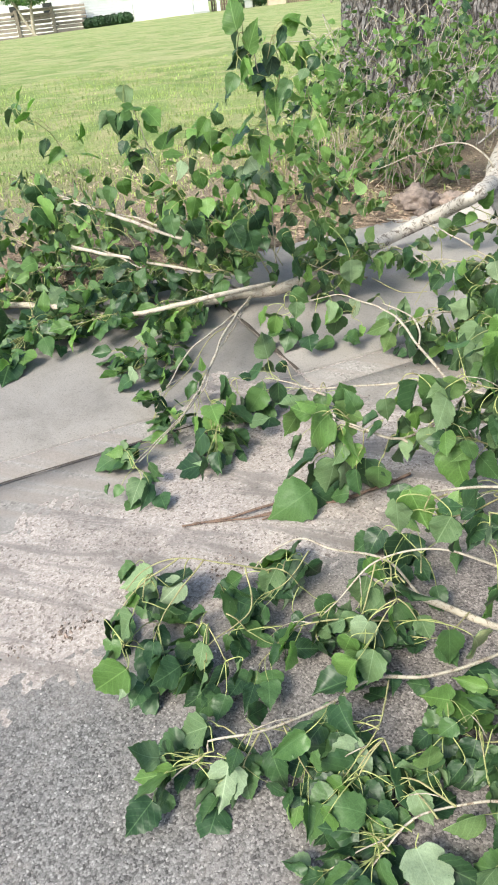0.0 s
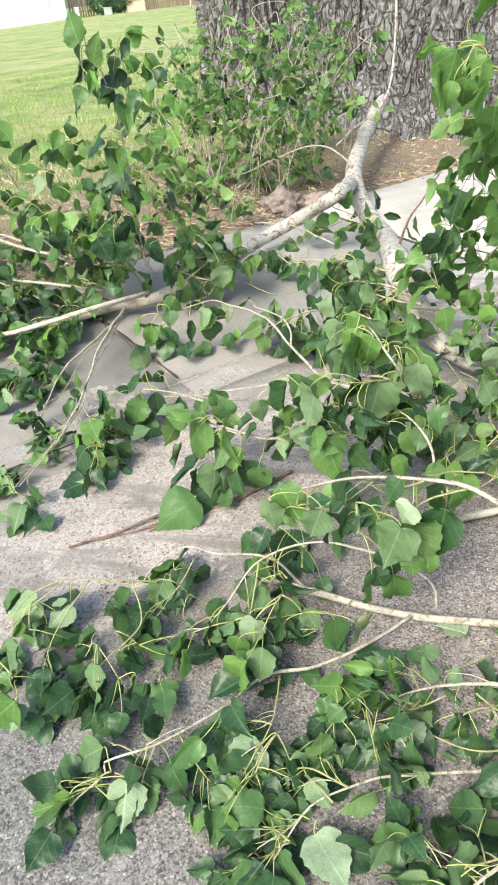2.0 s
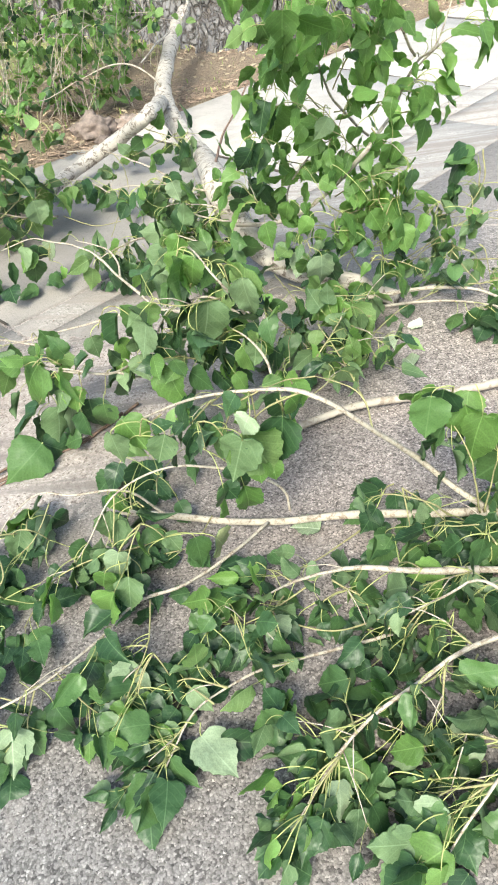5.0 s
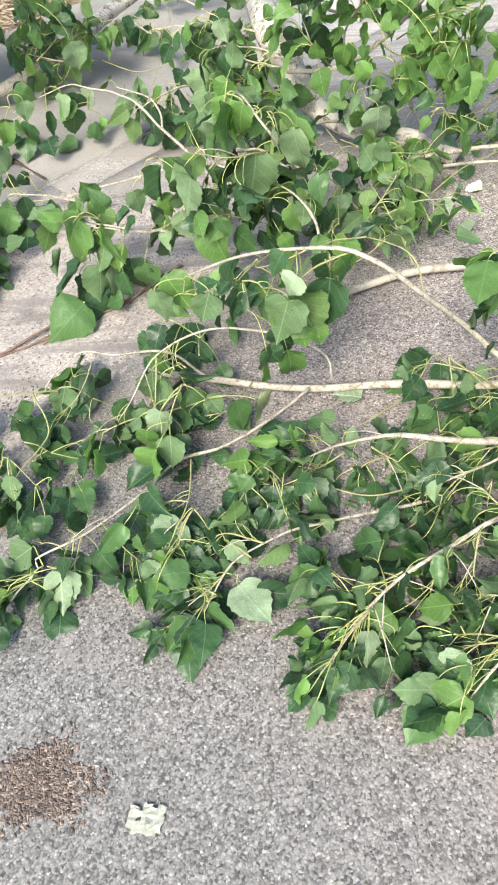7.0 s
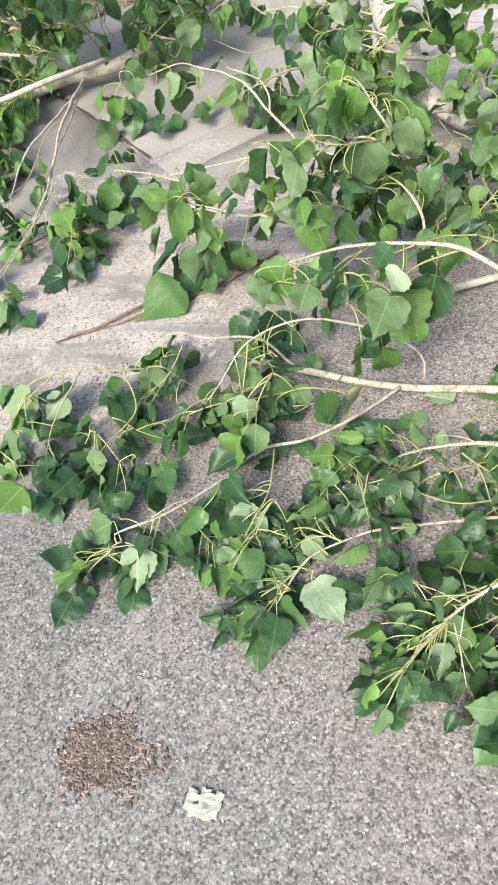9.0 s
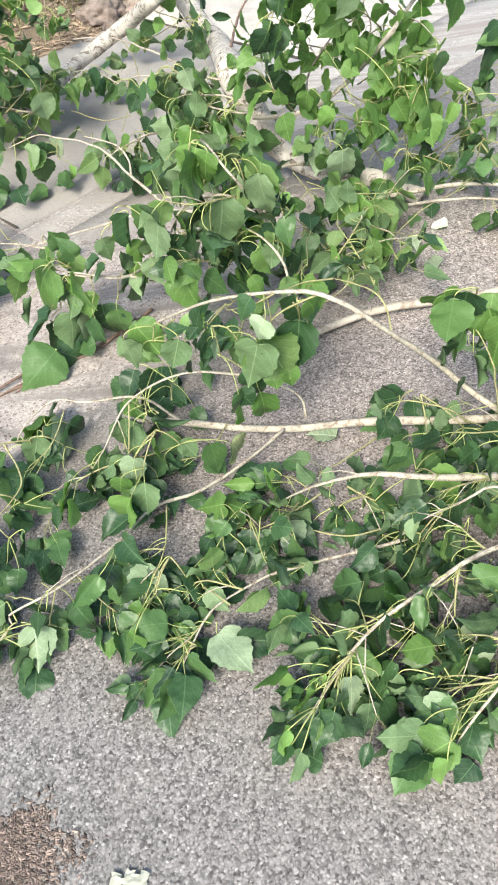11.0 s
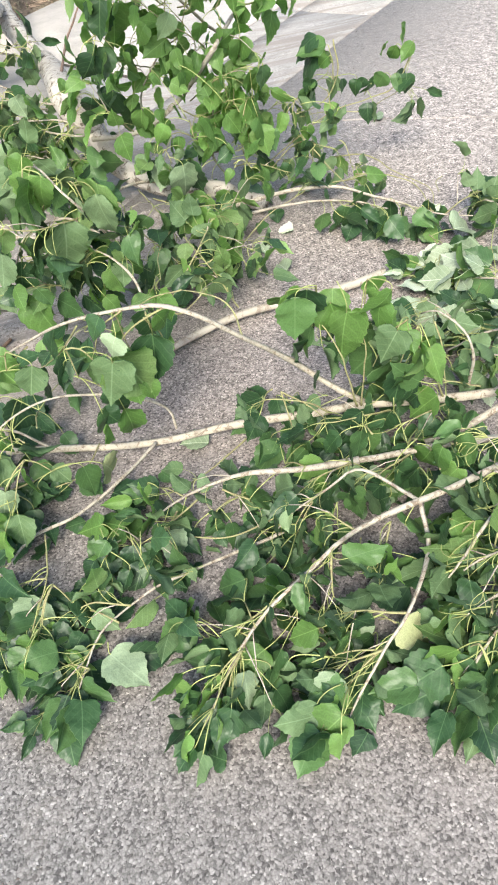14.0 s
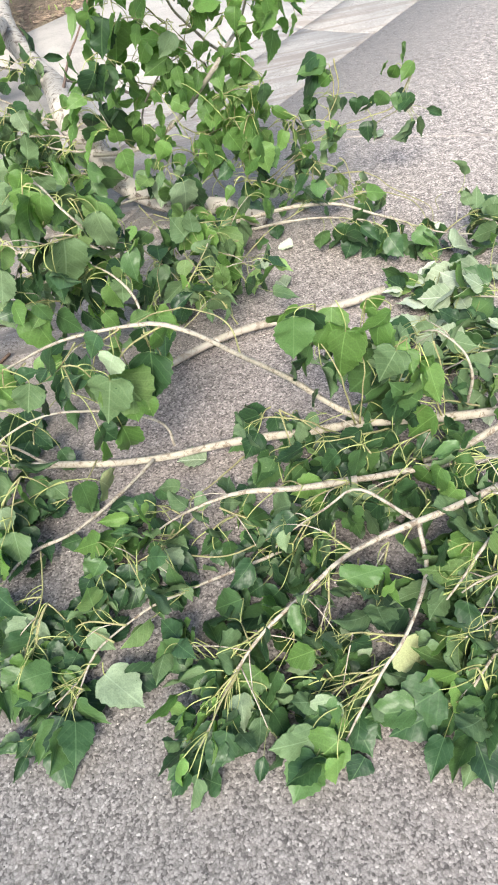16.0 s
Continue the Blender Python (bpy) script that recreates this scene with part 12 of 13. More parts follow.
twig(suckerd, [(-0.06, 7.02, 0.11), (-0.04, 7.13, 0.31), (-0.10, 7.11, 0.48), (-0.09, 7.06, 0.67), (-0.13, 6.97, 0.82), (-0.13, 6.75, 0.73), (-0.35, 6.61, 0.52)], 0.0052, 0.004, 14, size=0.064, start=0.12, bark=STICK_BARK, fresh=0.7)
twig(suckerd, [(-0.14, 7.07, 0.11), (-0.19, 6.92, 0.29), (-0.05, 6.85, 0.56), (-0.19, 6.76, 0.72), (0.01, 6.68, 0.90), (-0.08, 6.66, 0.80), (-0.21, 6.64, 0.76)], 0.0052, 0.004, 18, size=0.064, start=0.12, bark=STICK_BARK, fresh=0.7)
twig(suckerd, [(0.05, 6.84, 0.11), (0.08, 6.81, 0.21), (0.07, 6.66, 0.47), (0.02, 6.79, 0.58), (0.04, 6.88, 0.70), (-0.06, 6.85, 0.66), (-0.16, 6.82, 0.65)], 0.0052, 0.004, 13, size=0.064, start=0.12, bark=STICK_BARK, fresh=0.7)
twig(suckerd, [(-0.28, 6.82, 0.85), (-0.23, 6.70, 0.78), (-0.24, 6.68, 0.70), (-0.26, 6.64, 0.61), (-0.41, 6.56, 0.53)], 0.0056, 0.005, 0)
twig(suckerd, [(0.09, 6.85, 0.47), (0.09, 6.81, 0.39), (0.10, 6.78, 0.32), (0.03, 6.59, 0.21), (0.20, 6.57, 0.11)], 0.0056, 0.005, 0)
# sucker shoots
suckere = fallen("sucker_shoots", "low leafy shoots at the edge of the pavement", (-0.36, 6.16, ground_z(-0.36, 6.16)))
twig(suckere, [(-0.36, 6.16, 0.11), (-0.33, 6.10, 0.20), (-0.21, 6.15, 0.30), (-0.28, 5.95, 0.24), (-0.17, 5.99, 0.29)], 0.0049, 0.004, 7, size=0.080, start=0.1, fresh=0.7)
twig(suckere, [(-1.23, 5.89, 0.11), (-1.09, 5.87, 0.18), (-1.10, 5.96, 0.25), (-1.04, 5.82, 0.30), (-1.00, 5.76, 0.23)], 0.0049, 0.004, 9, size=0.080, start=0.1, fresh=0.7)
twig(suckere, [(-1.08, 5.19, 0.11), (-1.10, 5.16, 0.15), (-1.13, 5.18, 0.27), (-1.10, 5.13, 0.24), (-1.05, 5.11, 0.24)], 0.0049, 0.004, 8, size=0.080, start=0.1, fresh=0.7)
twig(suckere, [(-0.42, 5.63, 0.11), (-0.32, 5.64, 0.22), (-0.32, 5.60, 0.25), (-0.23, 5.74, 0.21), (-0.18, 5.85, 0.18)], 0.0049, 0.004, 8, size=0.080, start=0.1, fresh=0.7)
twig(suckere, [(-0.56, 5.71, 0.11), (-0.60, 5.75, 0.20), (-0.51, 5.76, 0.27), (-0.47, 5.76, 0.21), (-0.57, 5.80, 0.20)], 0.0049, 0.004, 8, size=0.080, start=0.1, fresh=0.7)
twig(suckere, [(-1.04, 5.56, 0.11), (-0.97, 5.56, 0.20), (-0.98, 5.60, 0.27), (-0.99, 5.44, 0.27), (-0.95, 5.37, 0.28)], 0.0049, 0.004, 10, size=0.080, start=0.1, fresh=0.7)
twig(suckere, [(-0.91, 5.19, 0.11), (-0.81, 5.16, 0.11), (-0.81, 5.20, 0.19), (-0.88, 5.18, 0.31), (-0.55, 5.08, 0.22)], 0.0049, 0.004, 8, size=0.080, start=0.1, fresh=0.7)
twig(suckere, [(-1.41, 5.99, 0.11), (-1.30, 5.99, 0.27), (-1.29, 6.08, 0.36), (-1.23, 5.91, 0.40), (-1.09, 5.75, 0.32)], 0.0049, 0.004, 10, size=0.080, start=0.1, fresh=0.7)
twig(suckere, [(-1.19, 5.52, 0.11), (-1.14, 5.56, 0.18), (-1.13, 5.63, 0.26), (-1.06, 5.61, 0.19), (-0.96, 5.65, 0.19)], 0.0049, 0.004, 8, size=0.080, start=0.1, fresh=0.7)
twig(suckere, [(-0.95, 6.01, 0.11), (-0.91, 5.97, 0.19), (-0.85, 6.06, 0.34), (-0.95, 5.93, 0.31), (-0.96, 5.96, 0.29)], 0.0049, 0.004, 10, size=0.080, start=0.1, fresh=0.7)
twig(suckere, [(-0.19, 6.00, 0.11), (-0.14, 6.02, 0.22), (-0.15, 6.01, 0.25), (-0.20, 5.97, 0.24), (-0.11, 5.69, 0.24)], 0.0049, 0.004, 7, size=0.080, start=0.1, fresh=0.7)
twig(suckere, [(-1.20, 5.46, 0.11), (-1.16, 5.49, 0.15), (-1.19, 5.40, 0.26), (-1.27, 5.52, 0.24), (-1.10, 5.32, 0.22)], 0.0049, 0.004, 8, size=0.080, start=0.1, fresh=0.7)
twig(suckere, [(-0.64, 6.27, 0.11), (-0.61, 6.31, 0.25), (-0.55, 6.29, 0.38), (-0.55, 6.29, 0.42), (-0.78, 5.97, 0.35)], 0.0049, 0.004, 8, size=0.080, start=0.1, fresh=0.7)
twig(suckere, [(-1.46, 6.32, 0.11), (-1.41, 6.25, 0.27), (-1.52, 6.29, 0.31), (-1.49, 6.13, 0.32), (-1.50, 5.87, 0.32)], 0.0049, 0.004, 8, size=0.080, start=0.1, fresh=0.7)
twig(suckere, [(-1.34, 6.02, 0.11), (-1.31, 6.05, 0.22), (-1.33, 6.01, 0.38), (-1.31, 6.04, 0.36), (-1.30, 5.98, 0.33)], 0.0049, 0.004, 10, size=0.080, start=0.1, fresh=0.7)
twig(suckere, [(-1.20, 6.12, 0.11), (-1.14, 6.22, 0.18), (-1.17, 6.11, 0.28), (-1.22, 6.11, 0.26), (-1.19, 6.05, 0.26)], 0.0049, 0.004, 7, size=0.080, start=0.1, fresh=0.7)
twig(suckere, [(-0.61, 5.16, 0.11), (-0.62, 5.11, 0.25), (-0.62, 5.19, 0.35), (-0.68, 5.11, 0.41), (-0.70, 4.97, 0.32)], 0.0049, 0.004, 10, size=0.080, start=0.1, fresh=0.7)
twig(suckere, [(-1.29, 5.44, 0.11), (-1.27, 5.47, 0.23), (-1.27, 5.48, 0.32), (-1.43, 5.39, 0.30), (-1.25, 5.38, 0.26)], 0.0049, 0.004, 9, size=0.080, start=0.1, fresh=0.7)
twig(suckere, [(-0.55, 5.82, 0.11), (-0.48, 5.83, 0.17), (-0.54, 5.74, 0.24), (-0.63, 5.88, 0.20), (-0.53, 5.79, 0.20)], 0.0049, 0.004, 9, size=0.080, start=0.1, fresh=0.7)
twig(suckere, [(-0.25, 5.87, 0.11), (-0.18, 5.87, 0.15), (-0.23, 5.90, 0.30), (-0.16, 5.80, 0.32), (-0.25, 5.70, 0.26)], 0.0049, 0.004, 7, size=0.080, start=0.1, fresh=0.7)

# ---- far side of the lawn: house, fences, hedge, young trees ----
WHITE_PAINT = plain_material("white_painted_boards", (0.80, 0.80, 0.79), 0.6, 0.04, 2.0, 0.05)
GREY_SIDING = plain_material("pale_grey_siding", (0.66, 0.68, 0.70), 0.6, 0.06, 2.0, 0.05)
ROOFING = plain_material("grey_shingle", (0.20, 0.19, 0.19), 0.9, 0.2, 6.0, 0.4)
OLD_WOOD = plain_material("weathered_fence_wood", (0.30, 0.255, 0.22), 0.9, 0.3, 5.0, 0.5)
DARK_WOOD = plain_material("brown_fence_wood", (0.22, 0.16, 0.12), 0.9, 0.3, 5.0, 0.5)
GLASS = plain_material("dark_window_glass", (0.03, 0.035, 0.04), 0.08, 0.1, 1.0, 0.0)
HEDGE = plain_material("hedge_leaf", (0.035, 0.085, 0.03), 0.6, 0.45, 12.0, 0.3)
YOUNG_LEAF = plain_material("young_tree_leaf", (0.07, 0.16, 0.04), 0.6, 0.45, 12.0, 0.3)
TAN_BOX = plain_material("tan_plastic", (0.60, 0.47, 0.38), 0.7, 0.1, 3.0, 0.05)
GREY_METAL = plain_material("grey_metal", (0.42, 0.43, 0.42), 0.5, 0.1, 4.0, 0.05)
FLAT = Matrix((ALONG, AHEAD, (0, 0, 1))).transposed().to_4x4()


def yard(side, deep, up=0.0):
    """A place by the garage: metres along its front, behind it, and over the lawn there."""
    p = HOUSE + ALONG * side + AHEAD * deep
    return Vector((p.x, p.y, ground_z(p.x, p.y) + up))


def block(name, side0, side1, deep0, deep1, z0, z1, material, parent, bevel=0.01):
    bm = bmesh.new()
    c = HOUSE + ALONG * (side0 + side1) / 2 + AHEAD * (deep0 + deep1) / 2
    box(bm, (0, 0, 0), (side1 - side0, deep1 - deep0, z1 - z0), Matrix.Translation((c.x, c.y, (z0 + z1) / 2)) @ FLAT)
    if bevel:
        bmesh.ops.bevel(bm, geom=bm.edges[:], offset=bevel, segments=1, affect="EDGES")
    return put_under(part(name, bm, material), parent)


def garage_house():
    h = tagged(base_at("house", yard(-2.5, 3, 0)), "white house with a wide white garage door and pale siding", "house")
    z0 = 0.1
    block("wall", -9.4, 1.45, 0.25, 8.0, z0, 3.2, GREY_SIDING, h, 0)
    for k in range(16):
        block("siding_board", -9.4, -5.1, 0.19, 0.25, z0 + 0.19 * k, z0 + 0.19 * k + 0.17, GREY_SIDING, h, 0.012)
        block("siding_board", 0.12, 1.45, 0.19, 0.25, z0 + 0.19 * k, z0 + 0.19 * k + 0.17, GREY_SIDING, h, 0.012)
    block("siding_board", -5.1, 0.12, 0.17, 0.25, 2.6, 3.2, GREY_SIDING, h, 0.01)
    door = block("garage_door", -5.0, 0.0, 0.2, 0.25, 0.35, 2.47, WHITE_PAINT, h)
    for k in range(4):
        panel = block("panel", -4.95, -0.05, 0.17, 0.2, 0.37 + 0.52 * k, 0.87 + 0.52 * k, WHITE_PAINT, door, 0.012)
    block("trim", -5.12, -5.0, 0.12, 0.25, 0.25, 2.6, WHITE_PAINT, h)
    block("trim", 0.0, 0.12, 0.12, 0.25, 0.35, 2.6, WHITE_PAINT, h)
    block("trim", -5.12, 0.12, 0.1, 0.25, 2.47, 2.6, WHITE_PAINT, h)
    block("foundation", 0.12, 1.5, 0.1, 0.3, 0.2, 0.62, GREY_METAL, h)
    bm = bmesh.new()
    a = [HOUSE + ALONG * s + AHEAD * d + Vector((0, 0, z)) for s, d, z in ((-9.9, -0.3, 3.1), (1.9, -0.3, 3.1), (1.9, 4.1, 5.0), (-9.9, 4.1, 5.0), (1.9, 8.5, 3.1), (-9.9, 8.5, 3.1))]
    vs = [bm.verts.new(p) for p in a] + [bm.verts.new(p + Vector((0, 0, 0.15))) for p in a]
    for q in ((0, 1, 2, 3), (3, 2, 4, 5), (6, 7, 8, 9), (9, 8, 10, 11), (0, 1, 7, 6), (4, 5, 11, 10), (1, 2, 8, 7), (2, 4, 10, 8), (0, 3, 9, 6), (3, 5, 11, 9)):
        bm.faces.new([vs[i] for i in q])
    put_under(part("roof", bm, ROOFING), h)


def neighbour_house():
    h = tagged(base_at("house", yard(-15, 12)), "pale neighbouring house with small dark windows", "house")
    block("wall", -24, -10.5, 10, 18, -0.3, 3.4, WHITE_PAINT, h, 0)
    for s in (-14.3, -17.5, -21):
        w = block("window", s, s + 1.1, 9.93, 10.05, 1.5, 2.7, WHITE_PAINT, h)
        block("pane", s + 0.1, s + 1.0, 9.9, 9.96, 1.6, 2.6, GLASS, w, 0)
    block("roof", -24.6, -10.0, 9.5, 18.5, 3.4, 3.7, ROOFING, h)


def log_fence():
    f = tagged(base_at("fence", yard(-13, 0)), "low weathered grey wooden rail fence", "fence")
    r = random.Random(4)
    for s in range(-30, -9, 3):
        g = yard(s + 0.3, -0.5)
        block("post", s + 0.2, s + 0.45, -0.7, -0.45, g.z - 0.2, g.z + 2.0, OLD_WOOD, f, 0.02)
        for k in range(7):
            z = g.z + 0.05 + 0.29 * k + r.uniform(-0.03, 0.03)
            block("rail", s + 0.1, s + 3.1, -0.52 - 0.04 * (k % 2), -0.4, z, z + r.uniform(0.18, 0.26), OLD_WOOD, f, 0.03)


def leaf_cloud(name, parent, centre, size, count, leaf, material, seed):
    """Many small tilted leaves in an uneven crown."""
    r = random.Random(seed)
    verts, faces = [], []
    for _ in range(count):
        d = Vector((r.gauss(0, 1), r.gauss(0, 1), r.gauss(0, 1))).normalized()
        k = 0.55 + 0.45 * r.random() ** 0.4
        k *= 0.75 + 0.5 * abs(noise.noise(d * 2.2 + Vector((seed, 0, 0))))
        c = Vector(centre) + Vector((d.x * size[0], d.y * size[1], d.z * size[2])) * k
        n = (d + Vector((r.gauss(0, 0.6), r.gauss(0, 0.6), r.gauss(0, 0.6)))).normalized()
        a = n.orthogonal().normalized() * leaf * r.uniform(0.6, 1.3)
        b = n.cross(a) * 0.6
        i = len(verts)
        verts += [tuple(c - a), tuple(c + b), tuple(c + a), tuple(c - b)]
        faces.append((i, i + 1, i + 2, i + 3))
    ob = pydata(name, verts, faces, material)
    return put_under(ob, parent)


def young_tree(side, deep, height, trunks, crown, label, seed):
    g = yard(side, deep)
    t = tagged(base_at("tree", g), label, "tree")
    r = random.Random(seed)
    for k, (lean, rad) in enumerate(trunks):
        bm = bmesh.new()
        line = smooth_line([g + Vector((k * 0.3, 0, -0.1)), g + ALONG * lean * 0.4 + Vector((0, 0, height * 0.4)), g + ALONG * lean + Vector((0, 0, height))], 0.3)
        tube(bm, line, rad, rad * 0.5, 8, 0.1, seed)
        put_under(part("trunk", bm, TWIG_BARK, None, "", True), t)
        for j in range(4):
            bm = bmesh.new()
            tip = line[-1] + Vector((r.uniform(-1.3, 1.3), r.uniform(-1, 1), r.uniform(0.2, 1.5)))
            tube(bm, smooth_line([line[-3], line[-1] * 0.5 + tip * 0.5 + Vector((0, 0, 0.2)), tip], 0.3), rad * 0.4, 0.01, 5, 0.1, seed + j)
            put_under(part("limb", bm, TWIG_BARK, None, "", True), t)
    if crown:
        tagged(leaf_cloud("crown", t, g + Vector((0, 0, height + crown[2] * 0.45)), crown, 2600, 0.11, YOUNG_LEAF, seed), kind="stuff")


def hedge(side0, side1, deep, high, label, seed):
    g = yard((side0 + side1) / 2, deep)
    h = tagged(base_at("hedge", g), label, "hedge")
    w = (side1 - side0) / 2
    n = max(2, round(w / high * 3))
    for k in range(n):
        p = yard(side0 + (side1 - side0) * (k + 0.5) / n, deep)
        leaf_cloud("foliage", h, p + Vector((0, 0, high * 0.45)), (w / n * 2.2, high * 0.6, high * 0.55), 2400, 0.09, HEDGE, seed + k)
        bm = bmesh.new()
        tube(bm, [p + Vector((0, 0, -0.1)), p + Vector((0.02, 0, high * 0.25)), p + Vector((0, 0, high * 0.5))], 0.04, 0.02, 6, 0.1, seed)
        put_under(part("stem", bm, DARK_WOOD), h)


def board_fence(side0, side1, deep, high, material, label, seed, gap=0.02):
    f = tagged(base_at("fence", yard((side0 + side1) / 2, deep)), label, "fence")
    r = random.Random(seed)
    s = side0
    while s < side1:
        g = yard(s, deep)
        w = r.uniform(0.13, 0.17)
        block("board", s, s + w, deep, deep + 0.03, g.z - 0.05, g.z + high + r.uniform(-0.08, 0.05), material, f, 0.006)
        s += w + gap
    g = yard(side0, deep)
    for z in (0.4, high - 0.35):
        block("rail", side0, side1, deep + 0.03, deep + 0.08, g.z + z, g.z + z + 0.09, material, f)


garage_house()
neighbour_house()
log_fence()
hedge(-9.0, -5.25, -0.9, 0.85, "clipped dark green hedge beside the garage", 3)
young_tree(-13.3, -2.0, 2.6, ((0.3, 0.17), (-1.1, 0.13)), (2.6, 1.6, 1.0), "young tree with forked grey trunks on the lawn", 8)
young_tree(9.6, -14.0, 2.6, ((0.25, 0.08),), (1.1, 1.0, 0.9), "slim young tree on the lawn", 12)
board_fence(1.7, 3.7, 1.2, 2.0, DARK_WOOD, "tall brown board fence beside the garage", 2, 0.06)
board_fence(8.0, 17.0, 2.0, 1.9, DARK_WOOD, "tall brown board fence behind the lawn", 6)
hedge(3.9, 6.6, 0.8, 2.2, "large dark green bush against the fence", 21)
bin_thing = tagged(base_at("utility_box", yard(7.2, 0.4)), "tan plastic utility box on the lawn", "box")
g0 = yard(7.2, 0.4).z
block("body", 6.5, 8.1, 0.1, 0.9, g0 - 0.05, g0 + 0.8, TAN_BOX, bin_thing, 0.05)
block("lid", 6.46, 8.14, 0.06, 0.94, g0 + 0.8, g0 + 0.9, TAN_BOX, bin_thing, 0.03)
meter = tagged(base_at("utility_post", yard(2.3, 0.2)), "short white post by the fence", "post")
g0 = yard(2.3, 0.2).z
block("post", 2.15, 2.45, -0.1, 0.2, g0 - 0.05, g0 + 0.75, WHITE_PAINT, meter, 0.03)
block("cap", 2.1, 2.5, -0.15, 0.25, g0 + 0.75, g0 + 0.82, WHITE_PAINT, meter, 0.02)
pail = tagged(base_at("grey_bin", yard(4.8, -0.6)), "small grey bin before the bush", "bin")
g0 = yard(4.8, -0.6).z
block("body", 4.5, 5.15, -0.9, -0.4, g0 - 0.03, g0 + 0.5, GREY_METAL, pail, 0.04)
block("lid", 4.46, 5.19, -0.94, -0.36, g0 + 0.5, g0 + 0.56, GREY_METAL, pail, 0.02)

# ---- grass, straw, stones ----
GRASS = plain_material("grass_blade", (0.33, 0.42, 0.12), 0.7, 0.4, 1.2, 0.0, pieces=0.4)
STRAW = plain_material("dry_straw", (0.50, 0.41, 0.29), 0.8, 0.35, 9.0, 0.0, pieces=0.4)
GRIT = plain_material("loose_grit", (0.34, 0.31, 0.29), 0.9, 0.5, 160.0, 0.2, pieces=0.7)
HEAP = plain_material("reddish_chaff", (0.235, 0.178, 0.15), 0.95, 0.35, 60.0, 0.2, pieces=0.75)
CHAFF = plain_material("brown_chaff", (0.30, 0.215, 0.165), 0.9, 0.4, 140.0, 0.2, pieces=0.7)


def blades(name, spots, tall, wide, material, label, lie=0.0, seed=1):
    r = random.Random(seed)
    verts, faces = [], []
    for x, y in spots:
        z = ground_z(x, y)
        a = r.uniform(0, math.tau)
        h = tall * r.uniform(0.5, 1.3)
        lean = r.uniform(0.1, 0.6) if not lie else r.uniform(1.3, 1.56)
        dx, dy = math.cos(a), math.sin(a)
        w = wide * r.uniform(0.6, 1.2)
        b = r.uniform(0, math.tau)
        wx, wy = math.cos(b) * w, math.sin(b) * w
        i = len(verts)
        top = h * math.cos(lean)
        verts += [(x - wx, y - wy, z - 0.01), (x + wx, y + wy, z - 0.01),
                  (x + dx * h * math.sin(lean) * 0.4 + wx * 0.7, y + dy * h * math.sin(lean) * 0.4 + wy * 0.7, z + top * 0.6 + 0.012),
                  (x + dx * h * math.sin(lean), y + dy * h * math.sin(lean), z + top + 0.008)]
        faces += [(i, i + 1, i + 2), (i, i + 2, i + 3)]
    ob = pydata(name, verts, faces, material)
    return tagged(ob, label, "grass", kind="stuff")


r = random.Random(77)
lawn_spots, straw_spots = [], []
while len(lawn_spots) < 52000:
    u, n = r.uniform(-7, 14), 4.1 + 13 * r.random() ** 1.5
    p = street(u, n)
    bare = 5.4 + 1.2 * noise.noise((u * 0.7, n * 0.7, 2))
    if n > bare or r.random() < 0.06:
        lawn_spots.append((p.x, p.y))
while len(straw_spots) < 9000:
    u, n = r.uniform(-5, 13), r.uniform(4.05, 7.5)
    p = street(u, n)
    straw_spots.append((p.x, p.y))
blades("grass", lawn_spots, 0.035, 0.005, GRASS, "short mown grass with yellow patches", 0, 5)
blades("straw", straw_spots, 0.05, 0.004, STRAW, "dry straw and bark litter on bare dirt", 1.0, 6)


def pebbles(name, spots, size, material, label, category, flat=0.5, seed=3, long=1.0):
    r = random.Random(seed)
    verts, faces = [], []
    for x, y in spots:
        z = ground_z(x, y)
        s = size * r.uniform(0.45, 1.35)
        a = r.uniform(0, math.tau)
        i = len(verts)
        for k in range(4):
            q = s * r.uniform(0.7, 1.2) * (long if k % 2 == 0 else 1.0)
            verts.append((x + math.cos(a + k * 1.571) * q, y + math.sin(a + k * 1.571) * q, z + s * 0.1))
        verts.append((x, y, z + s * flat + 0.0008))
        verts.append((x, y, z - s * 0.3))
        faces += [(i + k, i + (k + 1) % 4, i + 4) for k in range(4)] + [(i + (k + 1) % 4, i + k, i + 5) for k in range(4)]
    return tagged(pydata(name, verts, faces, material), label, category, kind="stuff")


spots = []
while len(spots) < 16000:
    u, n = r.uniform(-2.2, 4.5), 1.95 - 2.6 * r.random()
    p = street(u, n)
    if noise.noise((p.x * 3, p.y * 3, 1)) > -0.25 or r.random() < 0.3:
        spots.append((p.x, p.y))
pebbles("grit", spots, 0.0028, GRIT, "loose grit scattered over the asphalt", "grit", 0.6, 3)
spots = []
while len(spots) < 260:
    u, n = r.uniform(-2.5, 4), 1.75 + abs(r.gauss(0, 0.5))
    p = street(u, n)
    if noise.noise((p.x * 2.2, p.y * 2.2, 6)) > 0.12:
        spots.append((p.x, p.y))
pebbles("grit", spots, 0.0024, CHAFF, "dark crumbs washed along the gutter", "grit", 0.5, 9, 1.6)
spots = []
while len(spots) < 420:
    u = r.uniform(0.0, 1.1)
    n = 1.60 + 0.06 * noise.noise((u * 4, 1, 0)) + r.gauss(0, 0.022) + 0.03 * math.sin(u * 7)
    if noise.noise((u * 9, 7, 0)) > -0.1:
        p = street(u, n, 0.006)
        spots.append((p.x, p.y))
pebbles("crumbs", spots, 0.0042, HEAP, "line of brown crumbs at the edge of the sand", "debris", 1.6, 21, 1.8)
spots = []
